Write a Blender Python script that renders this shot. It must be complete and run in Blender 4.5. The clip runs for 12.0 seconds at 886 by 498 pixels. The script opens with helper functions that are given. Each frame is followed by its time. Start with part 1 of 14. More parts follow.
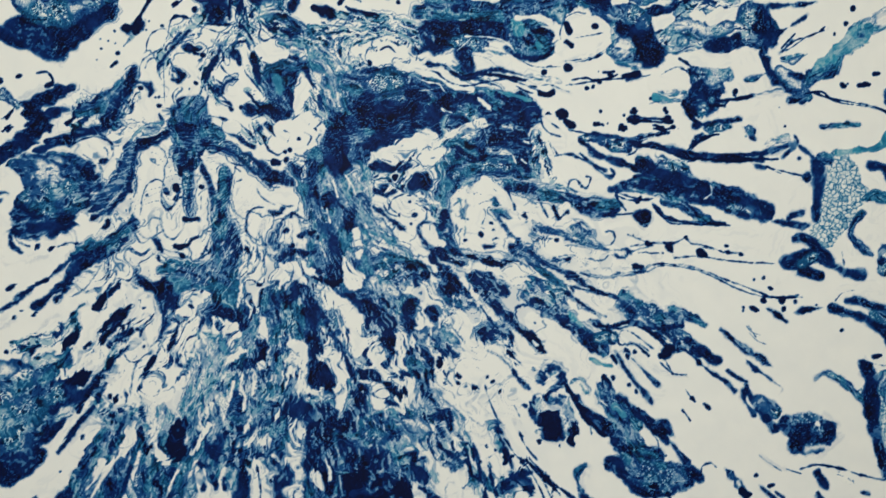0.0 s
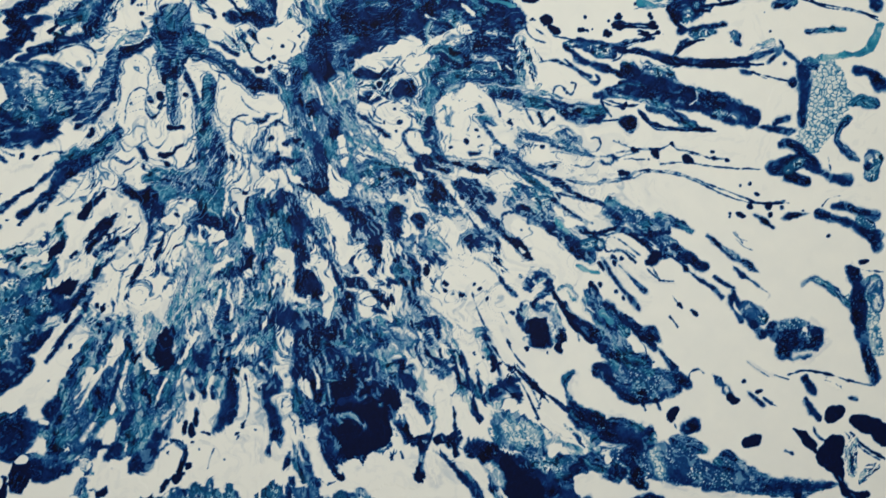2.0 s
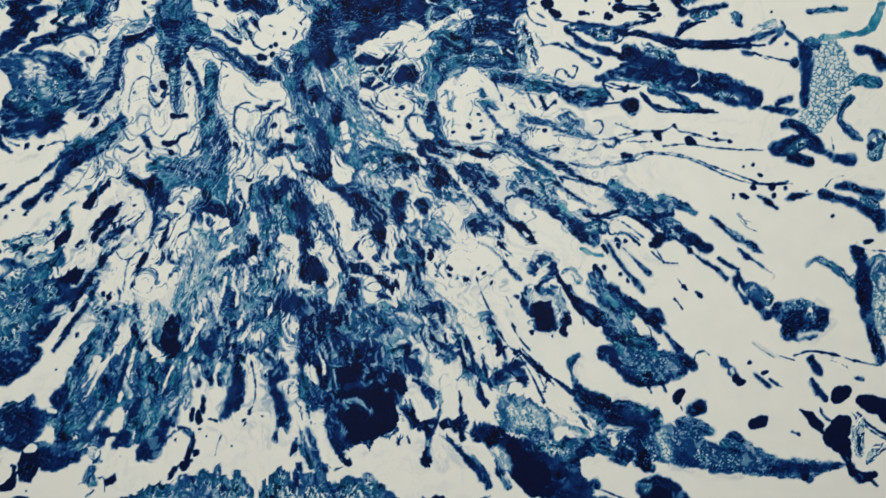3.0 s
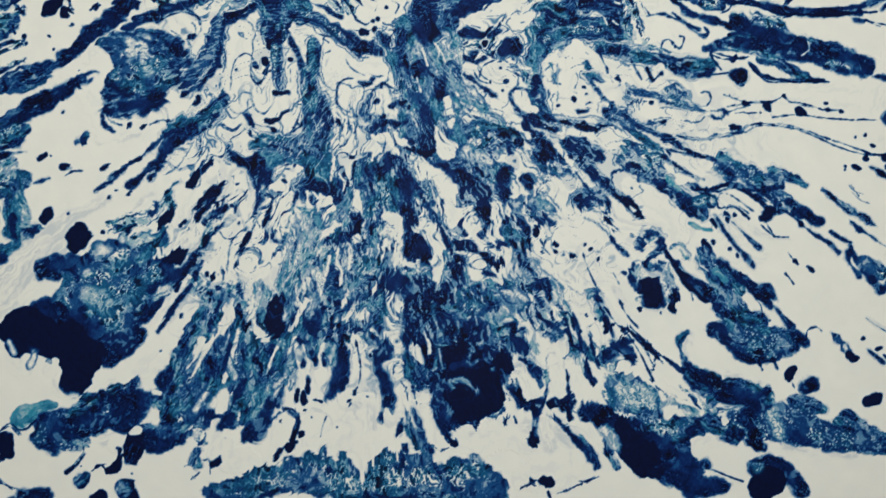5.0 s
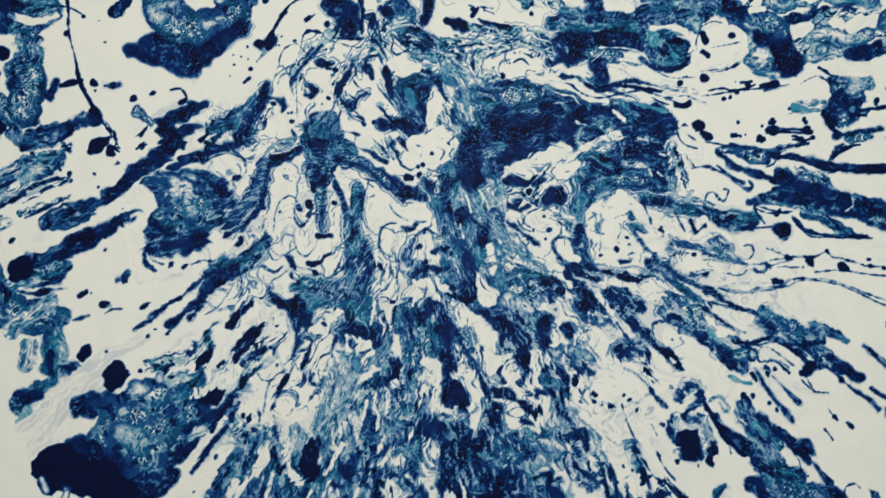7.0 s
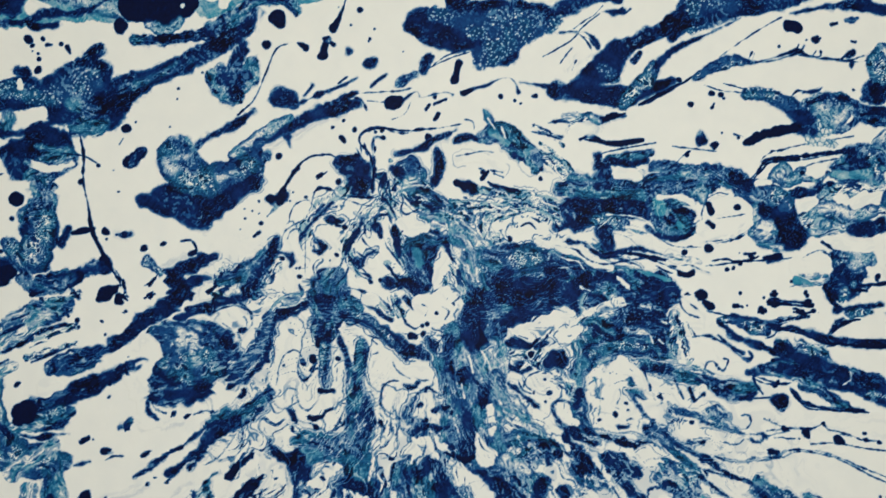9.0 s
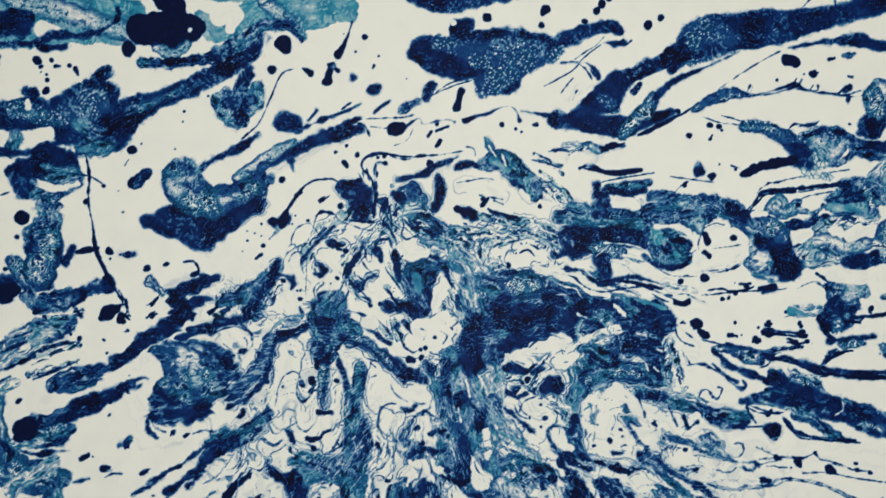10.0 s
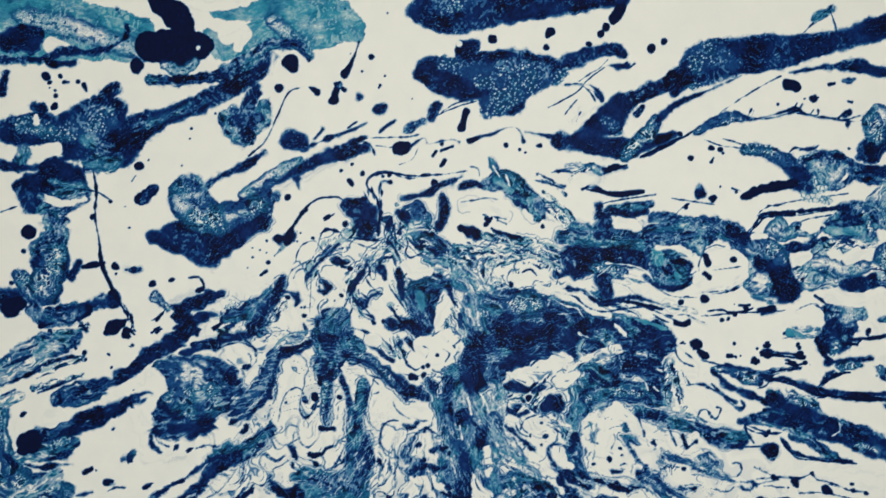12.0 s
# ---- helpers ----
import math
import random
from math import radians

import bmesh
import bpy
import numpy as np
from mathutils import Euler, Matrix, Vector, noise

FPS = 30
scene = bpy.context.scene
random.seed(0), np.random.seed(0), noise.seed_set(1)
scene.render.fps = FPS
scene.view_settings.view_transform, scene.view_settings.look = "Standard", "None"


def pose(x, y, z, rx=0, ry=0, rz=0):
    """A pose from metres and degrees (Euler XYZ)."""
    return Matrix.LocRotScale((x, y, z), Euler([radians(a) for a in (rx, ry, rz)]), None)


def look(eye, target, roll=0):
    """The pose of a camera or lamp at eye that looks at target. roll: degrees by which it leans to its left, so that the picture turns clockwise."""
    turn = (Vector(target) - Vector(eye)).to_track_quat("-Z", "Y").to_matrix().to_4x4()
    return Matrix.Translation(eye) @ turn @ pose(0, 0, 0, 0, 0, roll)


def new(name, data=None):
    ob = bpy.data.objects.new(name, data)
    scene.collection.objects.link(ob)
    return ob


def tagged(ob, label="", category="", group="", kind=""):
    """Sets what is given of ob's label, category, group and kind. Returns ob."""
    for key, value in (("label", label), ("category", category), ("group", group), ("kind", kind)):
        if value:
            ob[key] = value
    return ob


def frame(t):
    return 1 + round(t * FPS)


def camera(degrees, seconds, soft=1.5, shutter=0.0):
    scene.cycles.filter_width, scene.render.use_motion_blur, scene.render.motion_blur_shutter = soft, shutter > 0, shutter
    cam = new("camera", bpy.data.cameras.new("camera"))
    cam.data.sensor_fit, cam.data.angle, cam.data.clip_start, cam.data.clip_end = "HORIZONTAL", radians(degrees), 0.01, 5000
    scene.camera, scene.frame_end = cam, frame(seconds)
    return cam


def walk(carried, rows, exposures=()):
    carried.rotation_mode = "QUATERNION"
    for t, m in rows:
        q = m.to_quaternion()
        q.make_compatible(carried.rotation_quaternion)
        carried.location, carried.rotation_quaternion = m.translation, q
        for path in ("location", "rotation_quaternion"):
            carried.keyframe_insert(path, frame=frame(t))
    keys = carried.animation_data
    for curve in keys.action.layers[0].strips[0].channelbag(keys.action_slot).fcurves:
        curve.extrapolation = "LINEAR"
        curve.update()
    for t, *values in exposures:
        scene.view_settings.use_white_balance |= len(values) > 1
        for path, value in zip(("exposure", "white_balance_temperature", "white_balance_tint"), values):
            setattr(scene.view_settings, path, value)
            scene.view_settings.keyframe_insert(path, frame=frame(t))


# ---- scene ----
cam = camera(70.0, 12.0)
# seconds, the eye, a point it looks at, the lean
PATH = [
    (0, (-0.0271, -0.5759, 1.5977), (0.0639, 1.4218, 1.5698), -1.38),
    (0.5, (-0.0227, -0.5789, 1.5740), (0.0695, 1.4187, 1.5432), -1.40),
    (1, (-0.0202, -0.5803, 1.5585), (0.0729, 1.4172, 1.5219), -1.42),
    (1.5, (-0.0187, -0.5786, 1.5318), (0.0752, 1.4187, 1.4887), -1.74),
    (2, (-0.0171, -0.5775, 1.5175), (0.0744, 1.4199, 1.4733), -2.01),
    (2.5, (-0.0154, -0.5756, 1.5108), (0.0696, 1.4221, 1.4661), -2.25),
    (3, (-0.0182, -0.5789, 1.5035), (0.0626, 1.4190, 1.4600), -2.75),
    (5, (-0.1050, -0.5662, 1.4879), (-0.0556, 1.4326, 1.4427), -3.42),
    (5.5, (-0.1220, -0.5656, 1.4942), (-0.0726, 1.4335, 1.4591), -3.27),
    (6, (-0.1296, -0.5623, 1.5425), (-0.0793, 1.4369, 1.5140), -2.92),
    (6.5, (-0.1332, -0.5608, 1.5803), (-0.0845, 1.4386, 1.5616), -2.32),
    (8.5, (-0.1363, -0.5657, 1.7104), (-0.0828, 1.4336, 1.7129), -0.04),
    (9, (-0.1378, -0.5670, 1.7473), (-0.0863, 1.4323, 1.7553), 0.67),
    (9.5, (-0.1387, -0.5693, 1.7627), (-0.0854, 1.4299, 1.7734), 1.45),
    (10, (-0.1388, -0.5743, 1.7669), (-0.0848, 1.4249, 1.7860), 1.69),
    (10.5, (-0.1408, -0.5731, 1.7729), (-0.0905, 1.4260, 1.8002), 1.97),
    (11, (-0.1440, -0.5762, 1.7806), (-0.0901, 1.4230, 1.8063), 2.19),
    (11.5, (-0.1449, -0.5798, 1.7812), (-0.0867, 1.4191, 1.8083), 2.24),
    (12, (-0.1453, -0.5799, 1.7817), (-0.0825, 1.4189, 1.8080), 2.34),
]
walk(cam, [(t, look(eye, target, roll)) for t, eye, target, roll in PATH])

# ---- light: a lamp added in an unseen opening that faces the picture ----
LEFT, BOTTOM, WIDE, TALL = -0.55, 1.21, 1000.0, 840.0     # the picture: metres, metres, millimetres, millimetres
LAMP_OPENING = (-0.6, 0.5, 1.35, 2.25)              # x from, x to, z from, z to, in the wall that faces the picture
world = bpy.data.worlds.new("overcast_sky")
scene.world = world
world.use_nodes = True
sky = world.node_tree.nodes.new("ShaderNodeTexSky")
sky.sky_type, sky.sun_disc = "NISHITA", False
sky.sun_elevation, sky.sun_rotation = radians(40), radians(20)
world.node_tree.links.new(sky.outputs["Color"], world.node_tree.nodes["Background"].inputs["Color"])
world.node_tree.nodes["Background"].inputs["Strength"].default_value = 0.1
# Soft area lamp added to light the picture; no such source is known.
lamp = bpy.data.lights.new("added_front_lamp", "AREA")
lamp.shape, lamp.size, lamp.size_y, lamp.energy, lamp.color = "RECTANGLE", LAMP_OPENING[1] - LAMP_OPENING[0], LAMP_OPENING[3] - LAMP_OPENING[2], 18.9, (1.0, 0.985, 0.955)
lamp_ob = new("added_front_lamp", lamp)
lamp_ob.matrix_world = look(((LAMP_OPENING[0] + LAMP_OPENING[1]) / 2, -1.49, (LAMP_OPENING[2] + LAMP_OPENING[3]) / 2), ((LAMP_OPENING[0] + LAMP_OPENING[1]) / 2, 0, (LAMP_OPENING[2] + LAMP_OPENING[3]) / 2))
scene.view_settings.exposure = 0.0

# ---- materials ----
def nodes_of(name):
    m = bpy.data.materials.new(name)
    m.use_nodes = True
    t = m.node_tree
    return m, t, t.nodes, t.links, t.nodes["Principled BSDF"]


def plaster(name, colour, rough=0.85, scale=60.0, bump=0.15):
    m, t, n, l, b = nodes_of(name)
    co = n.new("ShaderNodeTexCoord")
    fine, broad = n.new("ShaderNodeTexNoise"), n.new("ShaderNodeTexNoise")
    fine.inputs["Scale"].default_value, broad.inputs["Scale"].default_value = scale, 1.7
    fine.inputs["Detail"].default_value = 6
    mix = n.new("ShaderNodeMix")
    mix.data_type = "RGBA"
    mix.inputs["A"].default_value = (*colour, 1)
    mix.inputs["B"].default_value = (*[c * 0.88 for c in colour], 1)
    bp = n.new("ShaderNodeBump")
    bp.inputs["Strength"].default_value, bp.inputs["Distance"].default_value = bump, 0.002
    for tex in (fine, broad):
        l.new(co.outputs["Object"], tex.inputs["Vector"])
    l.new(broad.outputs["Fac"], mix.inputs["Factor"])
    l.new(mix.outputs["Result"], b.inputs["Base Color"])
    l.new(fine.outputs["Fac"], bp.inputs["Height"])
    l.new(bp.outputs["Normal"], b.inputs["Normal"])
    b.inputs["Roughness"].default_value = rough
    return m


def poured_paint():
    """Poured acrylic: the pigment's strength and its greenness come from the layers that were poured."""
    m, t, n, l, b = nodes_of("poured_acrylic")
    pig, hue, co = n.new("ShaderNodeAttribute"), n.new("ShaderNodeAttribute"), n.new("ShaderNodeTexCoord")
    pig.attribute_name, hue.attribute_name = "pigment", "greenness"
    ramp, green = n.new("ShaderNodeValToRGB"), n.new("ShaderNodeValToRGB")
    stops = ((0.0, (0.768, 0.775, 0.70)), (0.10, (0.60, 0.635, 0.62)), (0.22, (0.36, 0.46, 0.53)), (0.42, (0.075, 0.205, 0.35)),
             (0.62, (0.010, 0.070, 0.21)), (0.80, (0.004, 0.020, 0.105)), (0.92, (0.003, 0.008, 0.044)), (1.0, (0.004, 0.005, 0.015)))
    greens = ((0.0, (0.768, 0.775, 0.70)), (0.22, (0.30, 0.47, 0.50)), (0.45, (0.035, 0.25, 0.36)), (0.7, (0.010, 0.13, 0.24)), (1.0, (0.006, 0.012, 0.035)))
    for r, table in ((ramp, stops), (green, greens)):
        while len(r.color_ramp.elements) < len(table):
            r.color_ramp.elements.new(0.5)
        for e, (p, c) in zip(r.color_ramp.elements, table):
            e.position, e.color = p, (*c, 1)
    mix = n.new("ShaderNodeMix")
    mix.data_type = "RGBA"
    l.new(pig.outputs["Fac"], ramp.inputs["Fac"])
    l.new(pig.outputs["Fac"], green.inputs["Fac"])
    l.new(hue.outputs["Fac"], mix.inputs["Factor"])
    l.new(ramp.outputs["Color"], mix.inputs["A"])
    l.new(green.outputs["Color"], mix.inputs["B"])
    grain = n.new("ShaderNodeTexNoise")
    grain.inputs["Scale"].default_value, grain.inputs["Detail"].default_value = 900, 3
    l.new(co.outputs["Object"], grain.inputs["Vector"])
    bp = n.new("ShaderNodeBump")
    bp.inputs["Strength"].default_value, bp.inputs["Distance"].default_value = 0.12, 0.0004
    l.new(grain.outputs["Fac"], bp.inputs["Height"])
    l.new(bp.outputs["Normal"], b.inputs["Normal"])
    rr = n.new("ShaderNodeMapRange")
    rr.inputs["To Min"].default_value, rr.inputs["To Max"].default_value = 0.42, 0.58
    l.new(grain.outputs["Fac"], rr.inputs["Value"])
    l.new(rr.outputs["Result"], b.inputs["Roughness"])
    l.new(mix.outputs["Result"], b.inputs["Base Color"])
    b.inputs["Specular IOR Level"].default_value = 0.03
    return m


WALL_PAINT = plaster("wall_paint", (0.74, 0.72, 0.68))
CEILING_PAINT = plaster("ceiling_paint", (0.80, 0.80, 0.78))
LINEN = plaster("primed_linen", (0.62, 0.58, 0.50), 0.9, 700.0, 0.5)
PAINT = poured_paint()


def floorboards():
    m, t, n, l, b = nodes_of("oiled_oak_boards")
    co, tex, ramp, mp = n.new("ShaderNodeTexCoord"), n.new("ShaderNodeTexNoise"), n.new("ShaderNodeValToRGB"), n.new("ShaderNodeMapping")
    mp.inputs["Scale"].default_value = (2, 30, 30)
    tex.inputs["Scale"].default_value, tex.inputs["Detail"].default_value = 1.5, 8
    ramp.color_ramp.elements[0].color, ramp.color_ramp.elements[1].color = (0.16, 0.10, 0.055, 1), (0.34, 0.23, 0.13, 1)
    l.new(co.outputs["Object"], mp.inputs["Vector"])
    l.new(mp.outputs["Vector"], tex.inputs["Vector"])
    l.new(tex.outputs["Fac"], ramp.inputs["Fac"])
    l.new(ramp.outputs["Color"], b.inputs["Base Color"])
    b.inputs["Roughness"].default_value = 0.45
    return m


# ---- the plain room that closes the place ----
def slab(name, x0, x1, y0, y1, z0, z1, material, kind="structure", label="", category=""):
    bm = bmesh.new()
    bmesh.ops.create_cube(bm, size=1.0)
    bmesh.ops.scale(bm, vec=(x1 - x0, y1 - y0, z1 - z0), verts=bm.verts)
    bmesh.ops.translate(bm, vec=((x0 + x1) / 2, (y0 + y1) / 2, (z0 + z1) / 2), verts=bm.verts)
    me = bpy.data.meshes.new(name)
    bm.to_mesh(me)
    bm.free()
    me.materials.append(material)
    return tagged(new(name, me), label, category, "", kind)


BACK = 0.045            # the wall's face, behind the picture
RX0, RX1, RY0, HIGH = -2.2, 2.2, -1.45, 2.8
slab("floor", RX0 - 0.15, RX1 + 0.15, RY0 - 0.15, BACK + 0.15, -0.12, 0.0, floorboards(), label="plain oiled oak board floor", category="floor")
slab("ceiling", RX0 - 0.15, RX1 + 0.15, RY0 - 0.15, BACK + 0.15, HIGH, HIGH + 0.12, CEILING_PAINT, label="plain white painted ceiling", category="ceiling")
slab("wall_north", RX0, RX1, BACK, BACK + 0.15, 0.0, HIGH, WALL_PAINT, label="plain off-white wall behind the painting", category="wall")
slab("wall_west", RX0 - 0.15, RX0, RY0, BACK + 0.15, 0.0, HIGH, WALL_PAINT, label="plain off-white side wall", category="wall")
slab("wall_east", RX1, RX1 + 0.15, RY0, BACK + 0.15, 0.0, HIGH, WALL_PAINT, label="plain off-white side wall", category="wall")


def lamp_opening_wall():
    """The unseen wall that faces the picture, with one opening for the added lamp."""
    x0, x1, z0, z1 = LAMP_OPENING
    bm = bmesh.new()
    for a, b, c, d in ((RX0 - 0.15, x0, 0, HIGH), (x1, RX1 + 0.15, 0, HIGH), (x0, x1, 0, z0), (x0, x1, z1, HIGH)):
        m = Matrix.Translation(((a + b) / 2, RY0 - 0.075, (c + d) / 2)) @ Matrix.Diagonal((b - a, 0.15, d - c, 1))
        bmesh.ops.create_cube(bm, size=1.0, matrix=m)
    me = bpy.data.meshes.new("wall_south")
    bm.to_mesh(me)
    bm.free()
    me.materials.append(WALL_PAINT)
    tagged(new("wall_south", me), "plain off-white wall with an opening added for the unseen lamp", "wall", "", "structure")


lamp_opening_wall()

# ---- the painting ----
MM = 0.001
CELL = 0.8                                   # the paint film's mesh, in millimetres
NX, NY = int(WIDE / CELL) + 1, int(TALL / CELL) + 1
U, V = np.meshgrid(np.arange(NX) * CELL, np.arange(NY) * CELL)
U, V = U.astype(np.float32), V.astype(np.float32)
TABLE = np.random.default_rng(7).random((256, 256)).astype(np.float32)


def lattice(x, y):
    """Smooth value noise, 0 to 1."""
    i, j = np.floor(x).astype(np.int32), np.floor(y).astype(np.int32)
    a, b = x - i, y - j
    a, b = a * a * (3 - 2 * a), b * b * (3 - 2 * b)
    i0, j0, i1, j1 = i & 255, j & 255, (i + 1) & 255, (j + 1) & 255
    return (TABLE[j0, i0] * (1 - a) + TABLE[j0, i1] * a) * (1 - b) + (TABLE[j1, i0] * (1 - a) + TABLE[j1, i1] * a) * b


def fractal(x, y, octaves=3, shift=0.0):
    total, weight = 0.0, 0.0
    for k in range(octaves):
        total = total + lattice(x * 2 ** k + 17.3 * k + shift, y * 2 ** k + 9.1 * k + shift * 1.7) * 0.55 ** k
        weight += 0.55 ** k
    return total / weight


def cells(x, y, shift):
    """Distances to the nearest and the next nearest of scattered points, and the nearest one's chance number."""
    i, j = np.floor(x).astype(np.int32), np.floor(y).astype(np.int32)
    d1, d2, who = np.full(x.shape, 9.0, np.float32), np.full(x.shape, 9.0, np.float32), np.zeros(x.shape, np.float32)
    for a in (-1, 0, 1):
        for b in (-1, 0, 1):
            p, q = (i + a + shift) & 255, (j + b) & 255
            d = np.hypot(i + a + TABLE[q, p] - x, j + b + TABLE[p, q] - y)
            near = d < d1
            d2 = np.where(near, d1, np.minimum(d2, d))
            who = np.where(near, TABLE[(p * 3 + 11) & 255, (q * 5 + 7) & 255], who)
            d1 = np.where(near, d, d1)
    return d1, d2, who


def smooth(a, b, x):
    t = np.clip((x - a) / (b - a), 0, 1)
    return t * t * (3 - 2 * t)


# the fan in which the paint was flung: its heart, its reach, and the lines along which the paint was combed
HEART = (418.0, 478.0)
DX, DY = U - HEART[0], V - HEART[1]
REACH = np.hypot(DX / np.where(DX > 0, 225.0 + 150.0 * smooth(-15.0, -120.0, DY), 330.0), np.where(DY > 0, DY / 150.0, DY / 330.0))
ZONE = smooth(1.2, 0.62, REACH)
FAR, TURN = np.hypot(DX, DY) + 1.0, np.arctan2(DX, -DY)
UP = smooth(10.0, 80.0, DY)
FLOW_U, FLOW_V = DX / FAR, DY / FAR
BEND = (fractal(U / 26, V / 26, 2, 91.0) - 0.5) * 0.35
ACROSS, ALONG = (TURN + BEND) * 190, FAR
COMB = (fractal(ACROSS / 4.0, ALONG / 30, 1, 14.0) - 0.5) * 8 + (fractal(ACROSS / 9.0, ALONG / 45, 1, 55.0) - 0.5) * 9
COMB = COMB * (0.12 + 0.88 * ZONE) * smooth(110.0, 240.0, FAR) * (1 - UP)
SWIRL = 2.0 + 1.2 * ZONE
DRIFT_U = (fractal(U / 15, V / 15, 2, 3.1) - 0.5) * SWIRL * 1.7 + (fractal(U / 6.5, V / 6.5, 1, 8.7) - 0.5) * SWIRL + FLOW_U * COMB
DRIFT_V = (fractal(U / 15, V / 15, 2, 41.3) - 0.5) * SWIRL * 1.7 + (fractal(U / 6.5, V / 6.5, 1, 77.9) - 0.5) * SWIRL + FLOW_V * COMB
FRAY = fractal(U / 4.6, V / 4.6, 2, 5.5) - 0.5
FINE = fractal(U / 1.7, V / 1.7, 2, 12.5)
BROAD = fractal(U / 14 + DRIFT_U * 0.03, V / 14 + DRIFT_V * 0.03, 3, 31.5)
SLOW_U, SLOW_V = (fractal(U / 12, V / 12, 2, 201.0) - 0.5) * 9, (fractal(U / 12, V / 12, 2, 231.0) - 0.5) * 9
ARC = TURN * 210
WISP = UP * fractal((U + SLOW_U) / 3.6, (V + SLOW_V) / 2.6, 2, 66.0) + (1 - UP) * fractal((ARC + SLOW_U) / 2.3, (FAR + SLOW_V) / 5.0, 2, 66.0)
CELL_A = cells(U / 4.6 + FRAY * 0.9, V / 4.2 + FINE * 0.5, 5)
CELL_B = cells(U / 2.6 + FRAY * 0.8, V / 2.6 + FRAY * 0.8, 90)

# the wet paint creeps on along the lines of the fan, which combs its edges
LOWER = smooth(-20.0, -110.0, DY)
CREEP = (fractal((ACROSS + 0.5 * SLOW_U) / 3.4, (ALONG + SLOW_V) / 34, 2, 301.0) - 0.5) * 7 * smooth(130.0, 250.0, FAR) * LOWER
CREEP = CREEP * (0.15 + 0.85 * np.maximum(ZONE, smooth(-150.0, -250.0, DY) * smooth(260.0, 160.0, np.abs(DX - 30))))
CURL = (fractal(U / 3.4, V / 3.4, 2, 311.0) - 0.5, fractal(U / 3.4, V / 3.4, 2, 331.0) - 0.5)
CURLED = 0.5 + 1.3 * ZONE * LOWER
FROM_I = np.clip((U + FLOW_U * CREEP + CURL[0] * CURLED) / CELL, 0, NX - 1.01)
FROM_J = np.clip((V + FLOW_V * CREEP + CURL[1] * CURLED) / CELL, 0, NY - 1.01)
I0, J0 = FROM_I.astype(np.int32), FROM_J.astype(np.int32)
FI, FJ = FROM_I - I0, FROM_J - J0
SHIFT_U, SHIFT_V = FROM_I * CELL - U, FROM_J * CELL - V

PIGMENT = (0.015 + 0.03 * (BROAD - 0.5)).astype(np.float32)
THREAD = np.abs(fractal((ACROSS + SLOW_U * 0.8) / 7.0, (ALONG + SLOW_V * 2) / 38, 2, 120.0) - 0.5)
HAZE = fractal((ACROSS + SLOW_V * 0.6) / 7.0, ALONG / 60, 2, 150.0)
VEIN = ZONE * smooth(40.0, 120.0, FAR) * (1 - UP) * smooth(-225.0, -150.0, DX)
PIGMENT = PIGMENT + VEIN * (0.09 * smooth(0.45, 0.75, HAZE) + 0.45 * ZONE * smooth(0.035, 0.01, THREAD) * smooth(0.50, 0.58, BROAD))
GREEN = np.zeros((NY, NX), np.float32)
OWNER = np.zeros((NY, NX), np.int32)
FILM = np.zeros((NY, NX), np.float32)        # thickness of the paint, in millimetres
POURS = [("ground_coat", "cream white poured ground coat of the canvas")]


def spine(points):
    """A smooth line through the given (u, v, half width) points."""
    p = [np.array(q, float) for q in points]
    if len(p) == 1:
        return np.array([p[0], p[0] + (0.01, 0, 0)])
    out = []
    for k in range(len(p) - 1):
        a, b, c, d = p[max(k - 1, 0)], p[k], p[k + 1], p[min(k + 2, len(p) - 1)]
        for t in np.linspace(0, 1, 5)[: 5 if k == len(p) - 2 else 4]:
            out.append(0.5 * (2 * b + (c - a) * t + (2 * a - 5 * b + 4 * c - d) * t * t + (3 * b - a - 3 * c + d) * t ** 3))
    out = np.array(out)
    if len(p) > 2 and out[:, 2].max() < 1.8:
        out[0, 2], out[-1, 2] = out[0, 2] * 0.5, out[-1, 2] * 0.6
    out[:, 2] = np.maximum(out[:, 2], 0.3)
    return out


def at(field, u, v):
    return field[np.clip((v / CELL).astype(int), 0, NY - 1), np.clip((u / CELL).astype(int), 0, NX - 1)]


def crept_to(line):
    """The line as it lay before the paint crept."""
    u, v = line[:, 0], line[:, 1]
    return np.stack([u + at(SHIFT_U, u, v), v + at(SHIFT_V, u, v), line[:, 2]], -1)


def upstream(line, small):
    """Where the paint of a line was poured, so that the drift carries it to its place."""
    u, v = line[:, 0], line[:, 1]
    return np.stack([u + at(DRIFT_U, u, v) * small, v + at(DRIFT_V, u, v) * small, line[:, 2]], -1)


def streaks(along, across, shift, thin=1.5, long=8.5):
    bend = (fractal(along / 14, across / 6, 2, shift + 4) - 0.5) * 8 + (fractal(along / 4.5, across / 3.5, 1, shift + 14) - 0.5) * 3
    along = along + (fractal(along / 7, across / 5, 1, shift + 24) - 0.5) * 8
    return fractal((across + bend) / thin, along / long, 3, shift)


